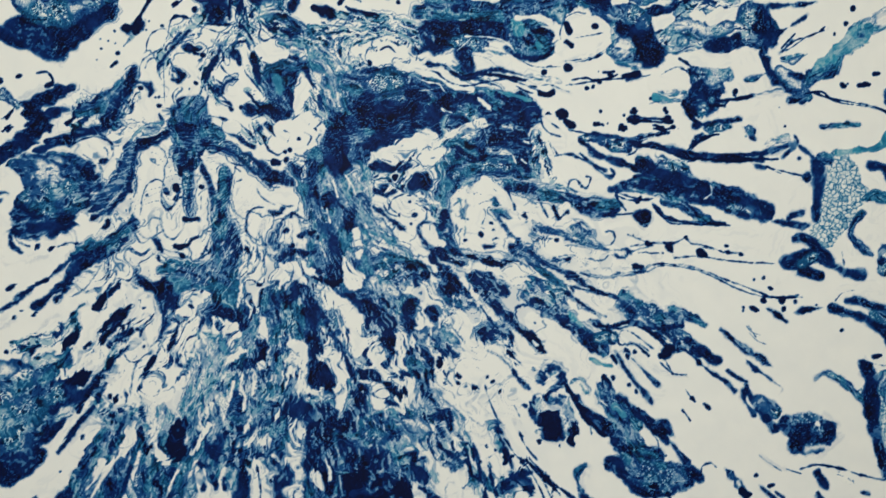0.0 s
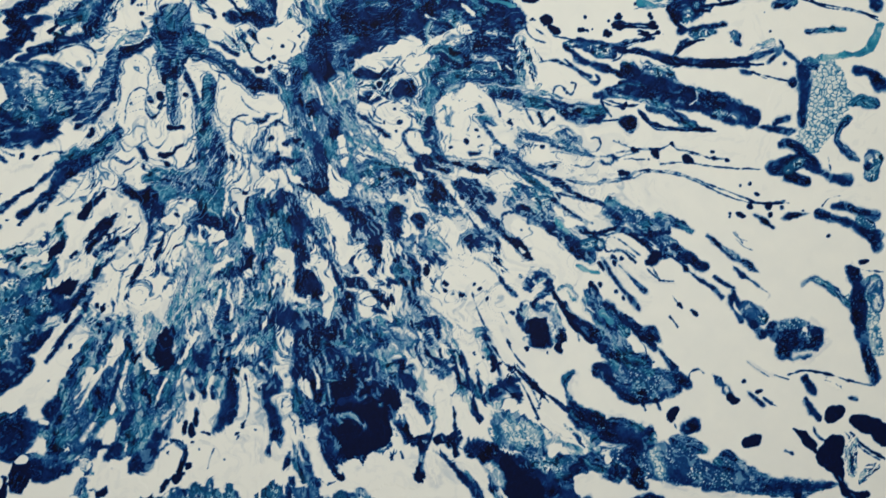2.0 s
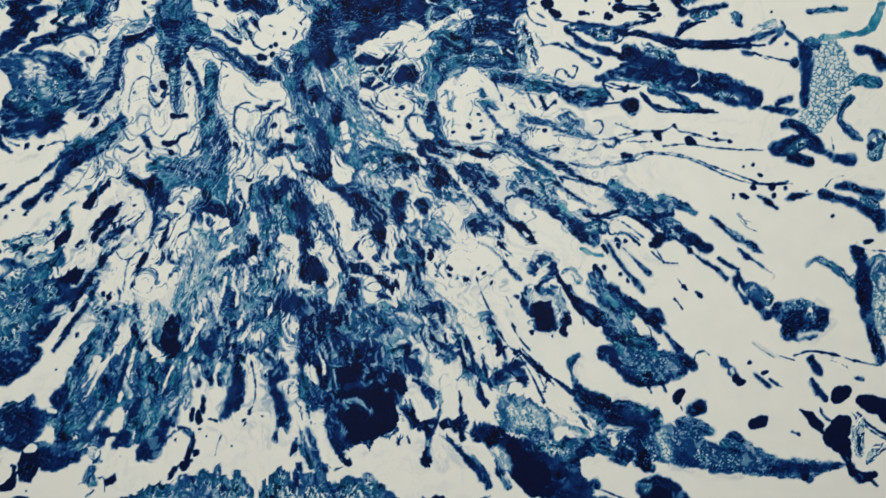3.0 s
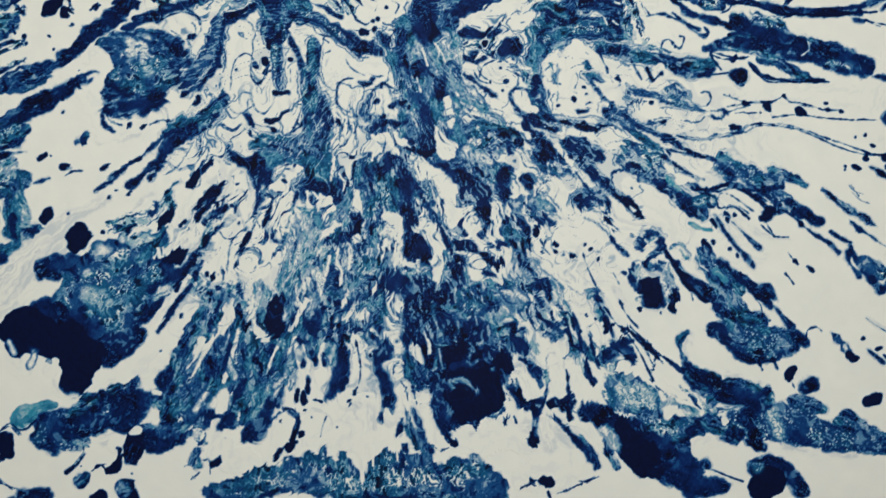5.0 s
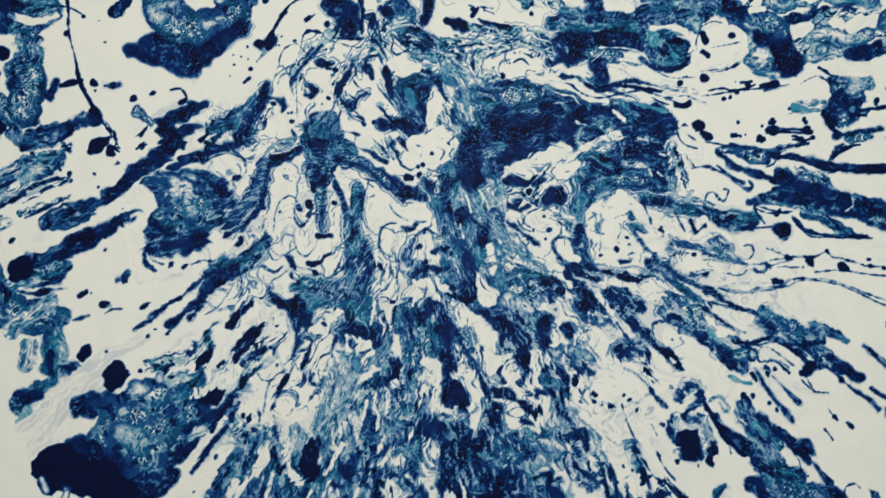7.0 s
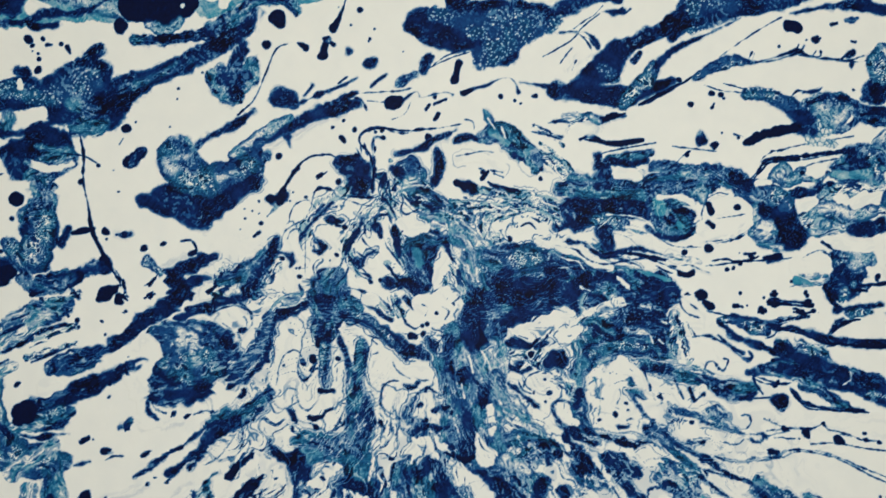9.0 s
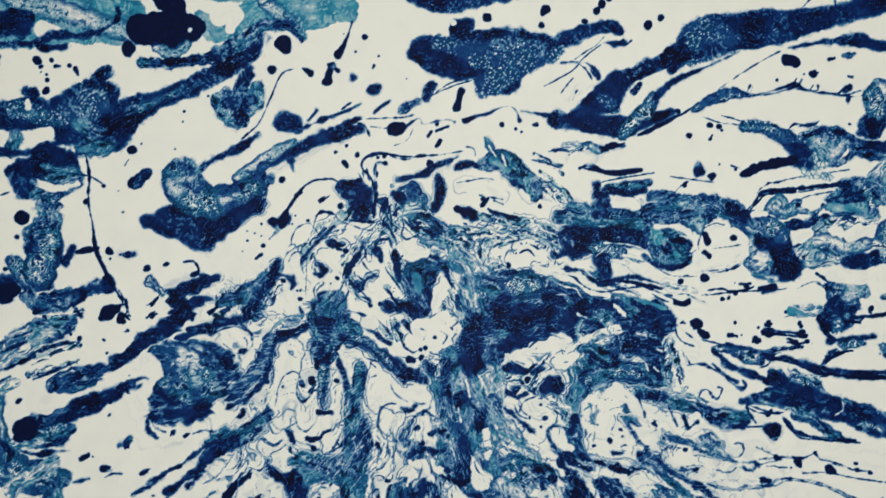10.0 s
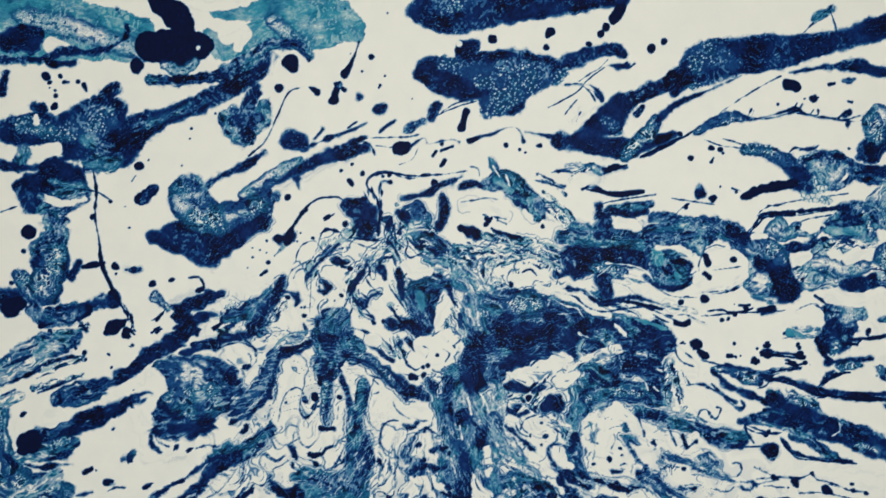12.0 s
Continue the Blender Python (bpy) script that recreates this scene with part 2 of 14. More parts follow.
def look_of(kind, box, depth, core, heart, along, across, shift):
    """Pigment and greenness inside a pour of that kind."""
    fine, broad, fray = FINE[box], BROAD[box], FRAY[box]
    green = np.zeros_like(fine)
    if kind == "black":
        p = 0.955 + 0.05 * (fine - 0.5)
    elif kind == "navy":
        p = 0.56 + 0.33 * core + 0.42 * (broad - 0.47) + 0.14 * (fine - 0.5)
        p = p - 0.34 * core * smooth(0.05, 0.0, np.abs(streaks(along, across, shift + 71, 1.7, 12) - 0.5)) * smooth(0.46, 0.58, broad)
    elif kind in ("blue", "teal"):
        s = streaks(along, across, shift)
        p = 0.73 + 1.15 * (s - 0.5) + 0.2 * (fine - 0.5) + 0.5 * (broad - 0.5)
        p = p - 0.30 * smooth(0.055, 0.0, np.abs(streaks(along, across, shift + 31, 2.2, 8) - 0.5))
        green = smooth(0.45, 0.62, fractal(along / 18, across / 7, 2, shift + 60)) * 0.5
        if kind == "teal":
            p, green = 0.44 + 0.35 * (p - 0.6) + 0.5 * (broad - 0.5), np.clip(green + 0.7, 0, 1)
    elif kind == "foam":
        d1, d2, who = [c[box] for c in CELL_B]
        e1, e2, whose = [c[box] for c in CELL_A]
        crowd = smooth(0.28, 0.52, broad)
        p = 0.57 + 0.19 * core + 0.16 * (broad - 0.5) + 0.12 * (fine - 0.5)
        p = p - 0.62 * smooth(0.46, 0.14, d1) * smooth(0.15, 0.6, who) * crowd - 0.5 * smooth(0.34, 0.14, e1) * smooth(0.5, 0.8, whose) * crowd
        green = smooth(0.5, 0.7, broad) * 0.25
    elif kind == "cell":
        d1, d2, who = [c[box] for c in CELL_A]
        p = 0.09 + 0.48 * smooth(0.26, 0.03, d2 - d1) + 0.24 * smooth(0.7, 0.95, who + 0.6 * (broad - 0.5)) + 0.25 * (fine - 0.5)
        green = np.full_like(fine, 0.4)
    elif kind in ("lace", "crackle"):
        d1, d2, who = [c[box] for c in CELL_B]
        w = WISP[box]
        pale = smooth(0.09, 0.02, np.abs(w - 0.58)) + 0.7 * smooth(0.06, 0.0, np.abs(w - 0.40)) + 0.7 * smooth(0.30, 0.12, d1) * smooth(0.45, 0.7, who)
        if kind == "lace":
            p = 0.80 - 0.42 * heart + heart * (0.5 * (broad - 0.5) + 0.9 * (w - 0.5)) - (0.10 + 0.25 * heart) * pale
        else:
            p = 0.86 - 0.10 * heart + 0.3 * (broad - 0.5) + 0.4 * (w - 0.5) - (0.10 + 0.74 * heart * smooth(0.32, 0.52, broad)) * pale
        green = smooth(0.45, 0.65, broad) * 0.4
    elif kind in ("marble", "shred"):
        thin, long = (1.9, 11.0) if kind == "marble" else (1.3, 8.0)
        s = streaks(along, across, shift, thin, long)
        r = streaks(along, across, shift + 53, 2.6, 12)
        if kind == "marble":
            p = 0.78 * smooth(0.50, 0.62, s) + 0.55 * smooth(0.05, 0.0, np.abs(r - 0.47)) + 0.25 * smooth(0.54, 0.62, r)
        else:
            p = 0.30 + 1.5 * (s - 0.46) + 0.5 * (r - 0.5) + 0.25 * (fine - 0.5)
        green = smooth(0.5, 0.62, r) * 0.6
    elif kind == "pale":
        p = np.clip(0.05 + 0.4 * (streaks(along, across, shift, 1.6, 25) - 0.45), 0.015, 0.13)
    elif kind == "rimmed":
        p = 0.015 + 0.85 * smooth(1.5, 0.5, depth) * smooth(-0.14, 0.04, fray * 0.5 + (broad - 0.5))
        r = streaks(along, across, shift + 9, 6.0, 22)
        p = p + 0.14 * smooth(0.016, 0.0, np.abs(r - 0.55)) * smooth(0.52, 0.62, broad)
    else:
        p = 0.015 + 0.03 * smooth(0.55, 0.7, streaks(along, across, shift, 3, 18))
    return np.clip(p, 0, 1), green


LABELS = {"cell": "pale blue paint drawn into net-like cells", "black": "near-black glossy drop or pool of poured paint", "navy": "deep navy blue poured paint with soft edges",
          "blue": "streaky navy and mid-blue poured paint", "teal": "translucent teal blue poured paint",
          "foam": "navy poured paint with small pale bubbles", "lace": "pale blue paint broken into lacy cells",
          "crackle": "blue poured paint crazed with pale specks", "marble": "white and navy marbled streaks of paint",
          "shred": "finely combed pale and mid-blue paint streaks", "pale": "thin grey-blue wash over the white coat",
          "rimmed": "cream white tongue of paint with thin dark rims", "white": "cream white tongue of poured paint"}
NAMES = {"black": "dark_drop", "navy": "navy_pour", "blue": "blue_pour", "teal": "teal_pour", "foam": "bubbled_patch", "lace": "lacy_patch",
         "cell": "netted_patch", "crackle": "crazed_patch", "marble": "marbled_strand", "shred": "combed_strand", "pale": "pale_wash",
         "rimmed": "rimmed_tongue", "white": "white_tongue"}
HEIGHT = {"black": 0.34, "navy": 0.26, "foam": 0.24, "blue": 0.2, "teal": 0.16, "white": 0.22, "rimmed": 0.22}


def pour(kind, fray, *runs):
    """One patch of paint, poured over what lies there: each run is a line of (u, v, half width) in millimetres from the canvas's lower left corner."""
    shift = 3.7 * len(POURS) % 200
    lines = [spine(r) for r in runs]
    every = np.concatenate(lines)
    small = min(1.0, max(0.4, every[:, 2].max() / 3.0))
    lines = [crept_to(line) for line in lines]
    every = np.concatenate(lines)
    reach = every[:, 2].max() * 1.2 + 12
    lo, hi = every[:, :2].min(0) - reach, every[:, :2].max(0) + reach
    lines = [upstream(line, small) for line in lines]
    i0, j0 = [max(int(c / CELL), 0) for c in lo]
    i1, j1 = min(int(hi[0] / CELL) + 1, NX), min(int(hi[1] / CELL) + 1, NY)
    if i1 - i0 < 2 or j1 - j0 < 2:
        return
    box = (slice(j0, j1), slice(i0, i1))
    x, y = U[box] + DRIFT_U[box] * small, V[box] + DRIFT_V[box] * small
    depth, along, across = np.full(x.shape, -99.0, np.float32), np.zeros_like(x), np.zeros_like(x)
    gone = 0.0
    for line in lines:
        for a, b in zip(line[:-1], line[1:]):
            d = b[:2] - a[:2]
            length = max(float(np.hypot(*d)), 1e-4)
            e = d / length
            s = (x - a[0]) * e[0] + (y - a[1]) * e[1]
            c = np.clip(s, 0, length)
            far = np.hypot(x - a[0] - e[0] * c, y - a[1] - e[1] * c)
            f = a[2] + (b[2] - a[2]) * c / length - far
            won = f > depth
            depth = np.where(won, f, depth)
            along = np.where(won, gone + s, along)
            across = np.where(won, (y - a[1]) * e[0] - (x - a[0]) * e[1], across)
            gone += length
    thick = float(every[:, 2].max())
    swell = fractal(along / 7, across * 0 + shift, 2, shift)
    depth = depth + 0.07 * min(thick, 12.0) + (min(thick, 3.0) * 1.1 * (swell - 0.56) - 0.2 if thick < 5 and kind != "black" else 0.0)
    fray = fray * (0.5 if kind in ("rimmed", "white") else 0.8)
    depth = depth + 2 * fray * FRAY[box] + (0.2 + 0.6 * fray) * (FINE[box] - 0.5) + min(thick, 9.0) * 0.35 * (BROAD[box] - 0.5) + (thick * 0.9 * FRAY[box] if thick < 2 else 0.0)
    under = PIGMENT[box]
    dark = smooth(0.3, 0.65, under)
    soft = 2.2 if kind == "pale" else 0.5 + (2.2 * dark if kind in ("foam", "lace", "crackle", "shred", "cell", "blue", "marble") else 0.0)
    mask = smooth(-1.0, 1.0, depth / soft)
    core = np.maximum(smooth(0.0, min(2.8, 0.45 * thick), depth), dark)
    heart = smooth(-0.1, 0.75, depth / thick)
    p, g = look_of(kind, box, depth, core, heart, along, across, shift)
    if kind in ("navy", "foam", "blue", "crackle", "black"):
        rim = 0.16 * smooth(-min(2.2, 0.7 * thick), 0.0, depth + 1.6 * FRAY[box]) * (0.3 if kind == "black" else 0.6 if thick < 2 else 1.0)
        PIGMENT[box] = np.maximum(under, rim)
    if thick > 3 and kind not in ("pale", "black"):
        # lines of paint that run beside the edge, as the layers sheared
        wander = 3.0 * (BROAD[box] - 0.5) + 1.2 * FRAY[box]
        here = ZONE[box] * smooth(-225.0, -150.0, DX[box]) * smooth(0.54, 0.64, lattice(U[box] / 17 + shift, V[box] / 17))
        beside = smooth(0.8, 0.2, np.abs(depth + 2.1 + wander))
        PIGMENT[box] = np.maximum(PIGMENT[box], 0.6 * beside * here * (1 - dark))
        within = smooth(0.75, 0.15, np.abs(depth - 1.9 + wander))
        p = p - 0.35 * within * here * (1 - dark) * smooth(0.4, 0.7, p)
    PIGMENT[box] = PIGMENT[box] * (1 - mask) + p * mask
    GREEN[box] = GREEN[box] * (1 - mask) + g * mask
    FILM[box] = FILM[box] * (1 - mask) + mask * (HEIGHT.get(kind, 0.15) + 0.05 * p)
    OWNER[box] = np.where(mask > 0.5, len(POURS), OWNER[box])
    POURS.append((NAMES[kind] if thick > 1.4 or kind != "black" else "dark_line", LABELS[kind]))


def pours(kind, fray, *runs):
    """Several patches of one paint, each poured by itself."""
    for run in runs:
        pour(kind, fray, run)


# ---- the pours, in the order in which they lie ----
# top-left teal
pour("teal", 3, [(1, 763, 30.0), (46, 763, 31.0), (96, 763, 25.0), (137, 758, 21.0)])
pour("lace", 2, [(35, 773, 9.0), (81, 765, 10.0), (124, 752, 9.0), (142, 743, 5.0)])
pour("teal", 2, [(202, 766, 5.0), (218, 749, 7.0), (253, 774, 11.0), (284, 771, 15.0), (319, 783, 18.7), (335, 773, 7.0)], [(206, 787, 4.0), (237, 786, 7.0), (267, 796, 11.0), (303, 800, 15.0)])
pour("lace", 2, [(258, 782, 7.0), (279, 765, 7.0), (292, 755, 4.0)])
pour("white", 1, [(218, 762, 5.0), (233, 770, 7.0), (228, 755, 4.0)])
pour("white", 1, [(62, 749, 7.0), (72, 747, 5.0)])
pour("white", 1, [(175, 801, 5.0), (196, 792, 6.0), (226, 796, 3.5)])
pour("navy", 2, [(26, 751, 11.0), (44, 754, 12.0)])
pour("black", 1, [(149, 753, 13.2), (177, 752, 17.0), (200, 756, 8.0)], [(155, 792, 8.0), (171, 783, 11.0), (179, 773, 8.0)])
pour("white", 0.3, [(193, 753, 2.5)])
pour("lace", 1, [(163, 736, 4.0), (178, 730, 4.0), (191, 740, 3.0)])
pour("navy", 1, [(12, 734, 4.0), (52, 735, 4.0), (72, 744, 4.5), (97, 744, 3.0), (119.0, 752.0, 2.0), (129.0, 765.0, 0.9), (118.0, 785.0, 0.8)])
pour("navy", 1, [(60, 732, 4.0), (82, 733, 4.0)])
pour("black", 0.8, [(138, 735, 6.5)])
pour("navy", 1, [(23, 721, 3.5), (20, 703, 4.0)])
pour("blue", 2, [(151, 722, 4.5), (184, 723, 3.5), (219, 731, 6.0), (239, 745, 6.5), (259, 759, 5.0), (284, 760, 4.5), (295, 750, 3.0)])
pour("navy", 1.5, [(169, 723, 2.5), (219, 730, 3.5)])
pour("blue", 1, [(234, 734, 6.5), (254, 746, 5.0)])
pour("navy", 1.5, [(140, 677, 13.0), (170, 690, 8.0), (200, 704, 8.0), (230, 721, 7.5), (250, 733, 6.0), (259, 749, 4.5)])
pour("pale", 1, [(261, 751, 2.7), (259.0, 733.0, 2.0)])
pour("navy", 1, [(247, 722, 3.3), (240, 706, 4.4), (236, 696, 5.0)])
pour("blue", 2, [(221, 692, 6.0), (234, 683, 14.0), (249, 696, 7.0)], [(253, 704, 4.4), (257, 689, 5.0)], [(237, 675, 11.0)])
pour("foam", 1.5, [(225, 698, 4.0), (241, 688, 6.0)])
pour("black", 0.6, [(275, 744, 6.0), (279, 738, 4.0)])
pour("black", 0.4, [(268, 720, 3.5)])
pour("pale", 0.3, [(290.0, 723.0, 0.6), (276.0, 716.0, 0.6), (267.0, 692.0, 0.8), (257.0, 671.0, 1.0), (248.0, 660.0, 0.6)])
pour("navy", 2, [(110, 684, 22.5), (85, 668, 20.0), (121, 659, 20.0), (136, 670, 12.0)], [(111, 702, 6.0), (119, 711, 5.0)], [(55, 672, 16.0), (33, 671, 13.0), (15, 670, 6.0)], [(57, 690, 5.0), (49, 692, 2.5)])
pour("foam", 2, [(107, 684, 13.0), (95, 676, 11.0), (70, 670, 8.0), (43, 676, 8.0)])
pour("white", 0.8, [(51, 684, 2.5), (52, 677, 2.5)])
pour("rimmed", 0.8, [(51, 648, 9.0), (71, 656, 6.0), (42, 643, 6.0)])
pour("blue", 2, [(41, 651, 6.0), (37, 638, 5.0)], [(117, 646, 10.0), (102, 643, 7.0)])
pour("navy", 1, [(19, 639, 5.0), (47, 637, 3.0), (67, 642, 2.5), (86, 650, 4.0)])
pour("navy", 2, [(70, 631, 15.0), (87, 627, 11.0), (53, 621, 11.0)], [(43, 620, 8.0), (53, 605, 8.0)])
pour("blue", 2, [(78, 609, 11.0), (93, 615, 9.0), (59, 603, 7.0)])
pour("rimmed", 1, [(61, 611, 4.0), (78, 606, 4.0), (98, 611, 3.0)])
pour("black", 0.5, [(104.0, 638.0, 0.5), (108.0, 618.0, 1.4), (108.0, 595.0, 0.5), (113.0, 572.0, 0.4), (117.0, 552.0, 1.4), (130.0, 527.0, 0.5), (142.0, 510.0, 0.5), (145.0, 500.0, 0.4)])
pour("black", 0.4, [(96.0, 549.0, 0.4), (108.0, 553.0, 1.8), (117.0, 554.0, 1.8)])
pour("black", 0.4, [(88.0, 620.0, 0.3), (108.0, 618.0, 0.4), (121.0, 611.0, 0.7)])
pour("black", 0.4, [(106, 595, 2.5)])
pour("navy", 2, [(53, 613, 7.5), (49, 603, 7.0)])
pour("blue", 2, [(69, 591, 8.0), (77, 576, 9.0), (63, 570, 6.0)], [(79, 589, 5.0), (55, 565, 5.0)])
pour("navy", 1.5, [(59, 552, 6.3), (71, 558, 7.0), (81, 558, 6.0), (76, 545, 11.0), (64, 535, 12.0), (72, 525, 10.0), (58, 519, 6.0)])
pour("crackle", 2, [(72, 540, 9.0), (65, 524, 10.0), (49, 534, 8.0), (42, 539, 4.0)])
pour("navy", 1, [(96, 554, 3.5), (89, 541, 4.0)])
pour("navy", 1.5, [(38, 516, 12.0), (23, 518, 7.0)])
pour("blue", 2, [(83, 510, 7.0), (103, 513, 6.0), (127, 522, 5.5)], [(58, 511, 7.0), (69, 497, 4.0), (88, 505, 6.0)])
pour("black", 0.8, [(97, 506, 5.0), (106, 510, 3.6)], [(64, 495, 2.1), (74.0, 498.0, 1.7)])
pour("black", 0.5, [(24.0, 596.0, 0.7), (39.0, 602.0, 0.4)])
pour("black", 1, [(50, 579, 6.0)])
pour("black", 1, [(148, 612, 5.5), (156, 620, 5.0), (159, 623, 2.5)])
pour("black", 0.4, [(59, 720, 4.0)])
pour("black", 0.3, [(62.0, 715.0, 2.0)])
pour("black", 0.3, [(62.0, 710.0, 0.6)])
pour("black", 0.3, [(68.0, 703.0, 2.0)])
pour("black", 0.3, [(67.0, 708.0, 0.8)])
pour("black", 0.3, [(67, 693, 3.5)])
pour("black", 0.3, [(71.0, 721.0, 2.0)])
pour("black", 0.3, [(74.0, 716.0, 1.7), (79.0, 716.0, 0.7)])
pour("black", 0.3, [(87.0, 717.0, 2.0)])
pour("black", 0.3, [(92, 715, 2.1), (95.0, 709.0, 0.7)])
pour("black", 0.3, [(145, 644, 4.0)])
pour("black", 0.3, [(145.0, 660.0, 2.0)])
pour("black", 0.3, [(190.0, 679.0, 0.9)])
pour("black", 0.3, [(189.0, 670.0, 0.8)])
pour("black", 0.3, [(211.0, 694.0, 0.7)])
pour("black", 0.3, [(153.0, 649.0, 0.9)])
pour("black", 0.3, [(183.0, 645.0, 0.6)])
pour("black", 0.3, [(139.0, 629.0, 0.7), (142.0, 634.0, 0.4)])
pour("black", 0.4, [(121.0, 610.0, 2.0)])
pour("black", 0.3, [(139.0, 587.0, 1.0)])
pour("black", 0.3, [(134.0, 606.0, 0.6)])
pour("pale", 0.6, [(139, 549, 4.5), (145, 547, 4.0)])
pour("black", 0.3, [(141.0, 549.0, 1.4), (146.0, 548.0, 1.4)])
pour("black", 0.3, [(129, 551, 2.5)])
pour("black", 0.3, [(129.0, 545.0, 0.9)])
pour("black", 0.3, [(162, 537, 3.0)])
pour("black", 0.3, [(178.0, 541.0, 2.2)])
pour("black", 0.3, [(125, 527, 2.5)])
pour("black", 0.3, [(46.0, 562.0, 2.0)])
pour("black", 0.3, [(37.0, 533.0, 2.0)])
pour("crackle", 1.5, [(165, 526, 4.0), (176, 516, 3.5)])
pour("black", 0.3, [(170.0, 508.0, 0.7), (163.0, 504.0, 0.5)], [(163.0, 493.0, 0.7), (169.0, 498.0, 0.4)])
# middle-left dark patch
pour("navy", 1, [(206, 627, 4.0), (218, 637, 4.0), (238, 647, 4.0), (250, 655, 2.8), (258.0, 663.0, 0.6)])
pour("blue", 1.5, [(265, 622, 7.0), (259, 632, 6.0), (274, 638, 7.0), (289, 647, 5.0)])
pour("navy", 0.8, [(274, 583, 4.0)], [(282, 582, 3.0), (287, 587, 2.5)])
# arc of dark strands over the top
pour("pale", 1, [(264, 630, 6.0), (289, 641, 7.7), (309, 653, 6.6), (335, 662, 4.0)])
pour("navy", 1, [(259, 632, 5.0), (289, 647, 5.0), (309, 656, 5.0), (329, 664, 6.6), (350, 669, 3.0)])
pour("navy", 0.7, [(407, 699, 4.0), (409, 709, 3.8), (413.0, 714.0, 2.0)])
pour("black", 0.3, [(411.0, 701.0, 0.4), (431.0, 711.0, 0.4), (452.0, 718.0, 0.3)])
pour("black", 0.6, [(436, 691, 2.1), (438.0, 703.0, 1.8), (440.0, 708.0, 1.4)])
# large long blots
pour("navy", 1.2, [(394, 797, 13.0), (423, 794, 16.0), (464, 806, 18.0), (506, 811, 14.0), (553, 819, 11.0), (579, 818, 7.7)])
pour("foam", 1, [(417, 804, 8.0), (438, 810, 6.0)])
pour("black", 0.4, [(572, 799, 4.4), (580, 810, 4.0)])
pour("black", 0.5, [(561, 785, 3.0)])
pour("black", 0.5, [(566, 792, 3.5)])
pour("navy", 1.4, [(404, 741, 13.0), (435, 737, 19.8), (466, 743, 20.9), (487, 750, 15.4), (518, 752, 8.8), (550, 763, 4.5), (573, 772, 5.0), (581, 768, 5.0)], [(434, 763, 7.7), (444, 768, 5.5)], [(462, 720, 13.2), (483, 718, 9.9)])
pour("foam", 2, [(419, 746, 8.8), (451, 740, 11.0), (487, 742, 15.4), (508, 743, 8.8), (478, 723, 10.0), (462, 712, 7.7), (529, 747, 4.4)])
pour("white", 0.5, [(430, 769, 2.5)])
pour("black", 0.4, [(461, 775, 4.0)])
pour("black", 0.4, [(515, 785, 3.9), (511.0, 780.0, 1.0)])
pour("black", 0.4, [(511, 770, 2.7)])
pour("black", 0.4, [(550, 775, 2.5)])
pour("black", 0.4, [(609, 774, 3.9)])
pour("black", 0.4, [(621, 781, 2.8)])
pour("black", 0.3, [(302, 718, 3.9), (295.0, 722.0, 0.9)])
pour("black", 0.4, [(317, 711, 4.0), (319, 718, 2.5), (322, 726, 2.5)], [(327.0, 721.0, 1.4), (319.0, 726.0, 1.4)], [(326, 736, 3.9), (331.0, 744.0, 2.0), (336.0, 758.0, 0.6), (338.0, 766.0, 0.5)])
pour("blue", 0.5, [(322, 725, 2.5)])
pour("navy", 0.4, [(341, 715, 4.4)])
pour("navy", 0.6, [(358, 706, 5.0), (364, 708, 2.5)])
pour("black", 0.3, [(350.0, 753.0, 2.2)])
pour("black", 0.3, [(359.0, 727.0, 0.9)])
pour("black", 0.3, [(363.0, 736.0, 0.9)])
pour("black", 0.3, [(342.0, 739.0, 0.7)])
pour("black", 0.3, [(389.0, 716.0, 0.7)])
pour("black", 0.3, [(358.0, 725.0, 0.6)])
pour("black", 0.3, [(331.0, 755.0, 0.6)])
pour("black", 0.3, [(324.0, 796.0, 0.9)])
pour("black", 0.3, [(363.0, 794.0, 0.6)])
# right top
pour("navy", 1.3, [(633, 736, 4.4), (646, 752, 11.0), (661, 764, 18.7), (693, 771, 16.5), (725, 777, 15.4), (763, 785, 11.0), (795, 795, 7.7), (819, 804, 9.9), (838, 808, 8.8)])
pour("foam", 1.5, [(646, 758, 9.0), (661, 769, 14.3), (683, 762, 12.1), (646, 747, 7.7)])
pour("foam", 1, [(731, 775, 7.0)])
pour("blue", 1.2, [(762.0, 809.0, 2.2), (770, 815, 3.9), (779, 820, 3.3)])
pour("black", 0.3, [(778.0, 818.0, 0.5), (784.0, 802.0, 0.4)], [(762.0, 806.0, 0.5), (752.0, 795.0, 0.2)])
pour("navy", 1.2, [(526, 683, 6.6), (558, 682, 7.7), (590, 680, 9.0), (611, 685, 5.5), (632, 694, 3.3)])
pour("pale", 0.8, [(536.0, 702.0, 2.2), (544.0, 718.0, 2.0)], [(544, 697, 3.3), (547.0, 708.0, 2.0)])
pour("black", 0.3, [(515.0, 714.0, 0.3), (540.0, 729.0, 0.4), (551.0, 742.0, 0.3), (566.0, 754.0, 0.5)])
pour("navy", 0.5, [(530.0, 736.0, 0.9), (551.0, 737.0, 0.9), (562.0, 730.0, 2.0), (565.0, 722.0, 2.0), (556.0, 732.0, 0.7)], [(568.0, 756.0, 1.0), (587, 756, 2.8)])
pour("navy", 0.5, [(690, 718, 2.5), (706.0, 713.0, 1.0), (727.0, 715.0, 0.9), (749.0, 723.0, 0.9), (754.0, 729.0, 1.0)])
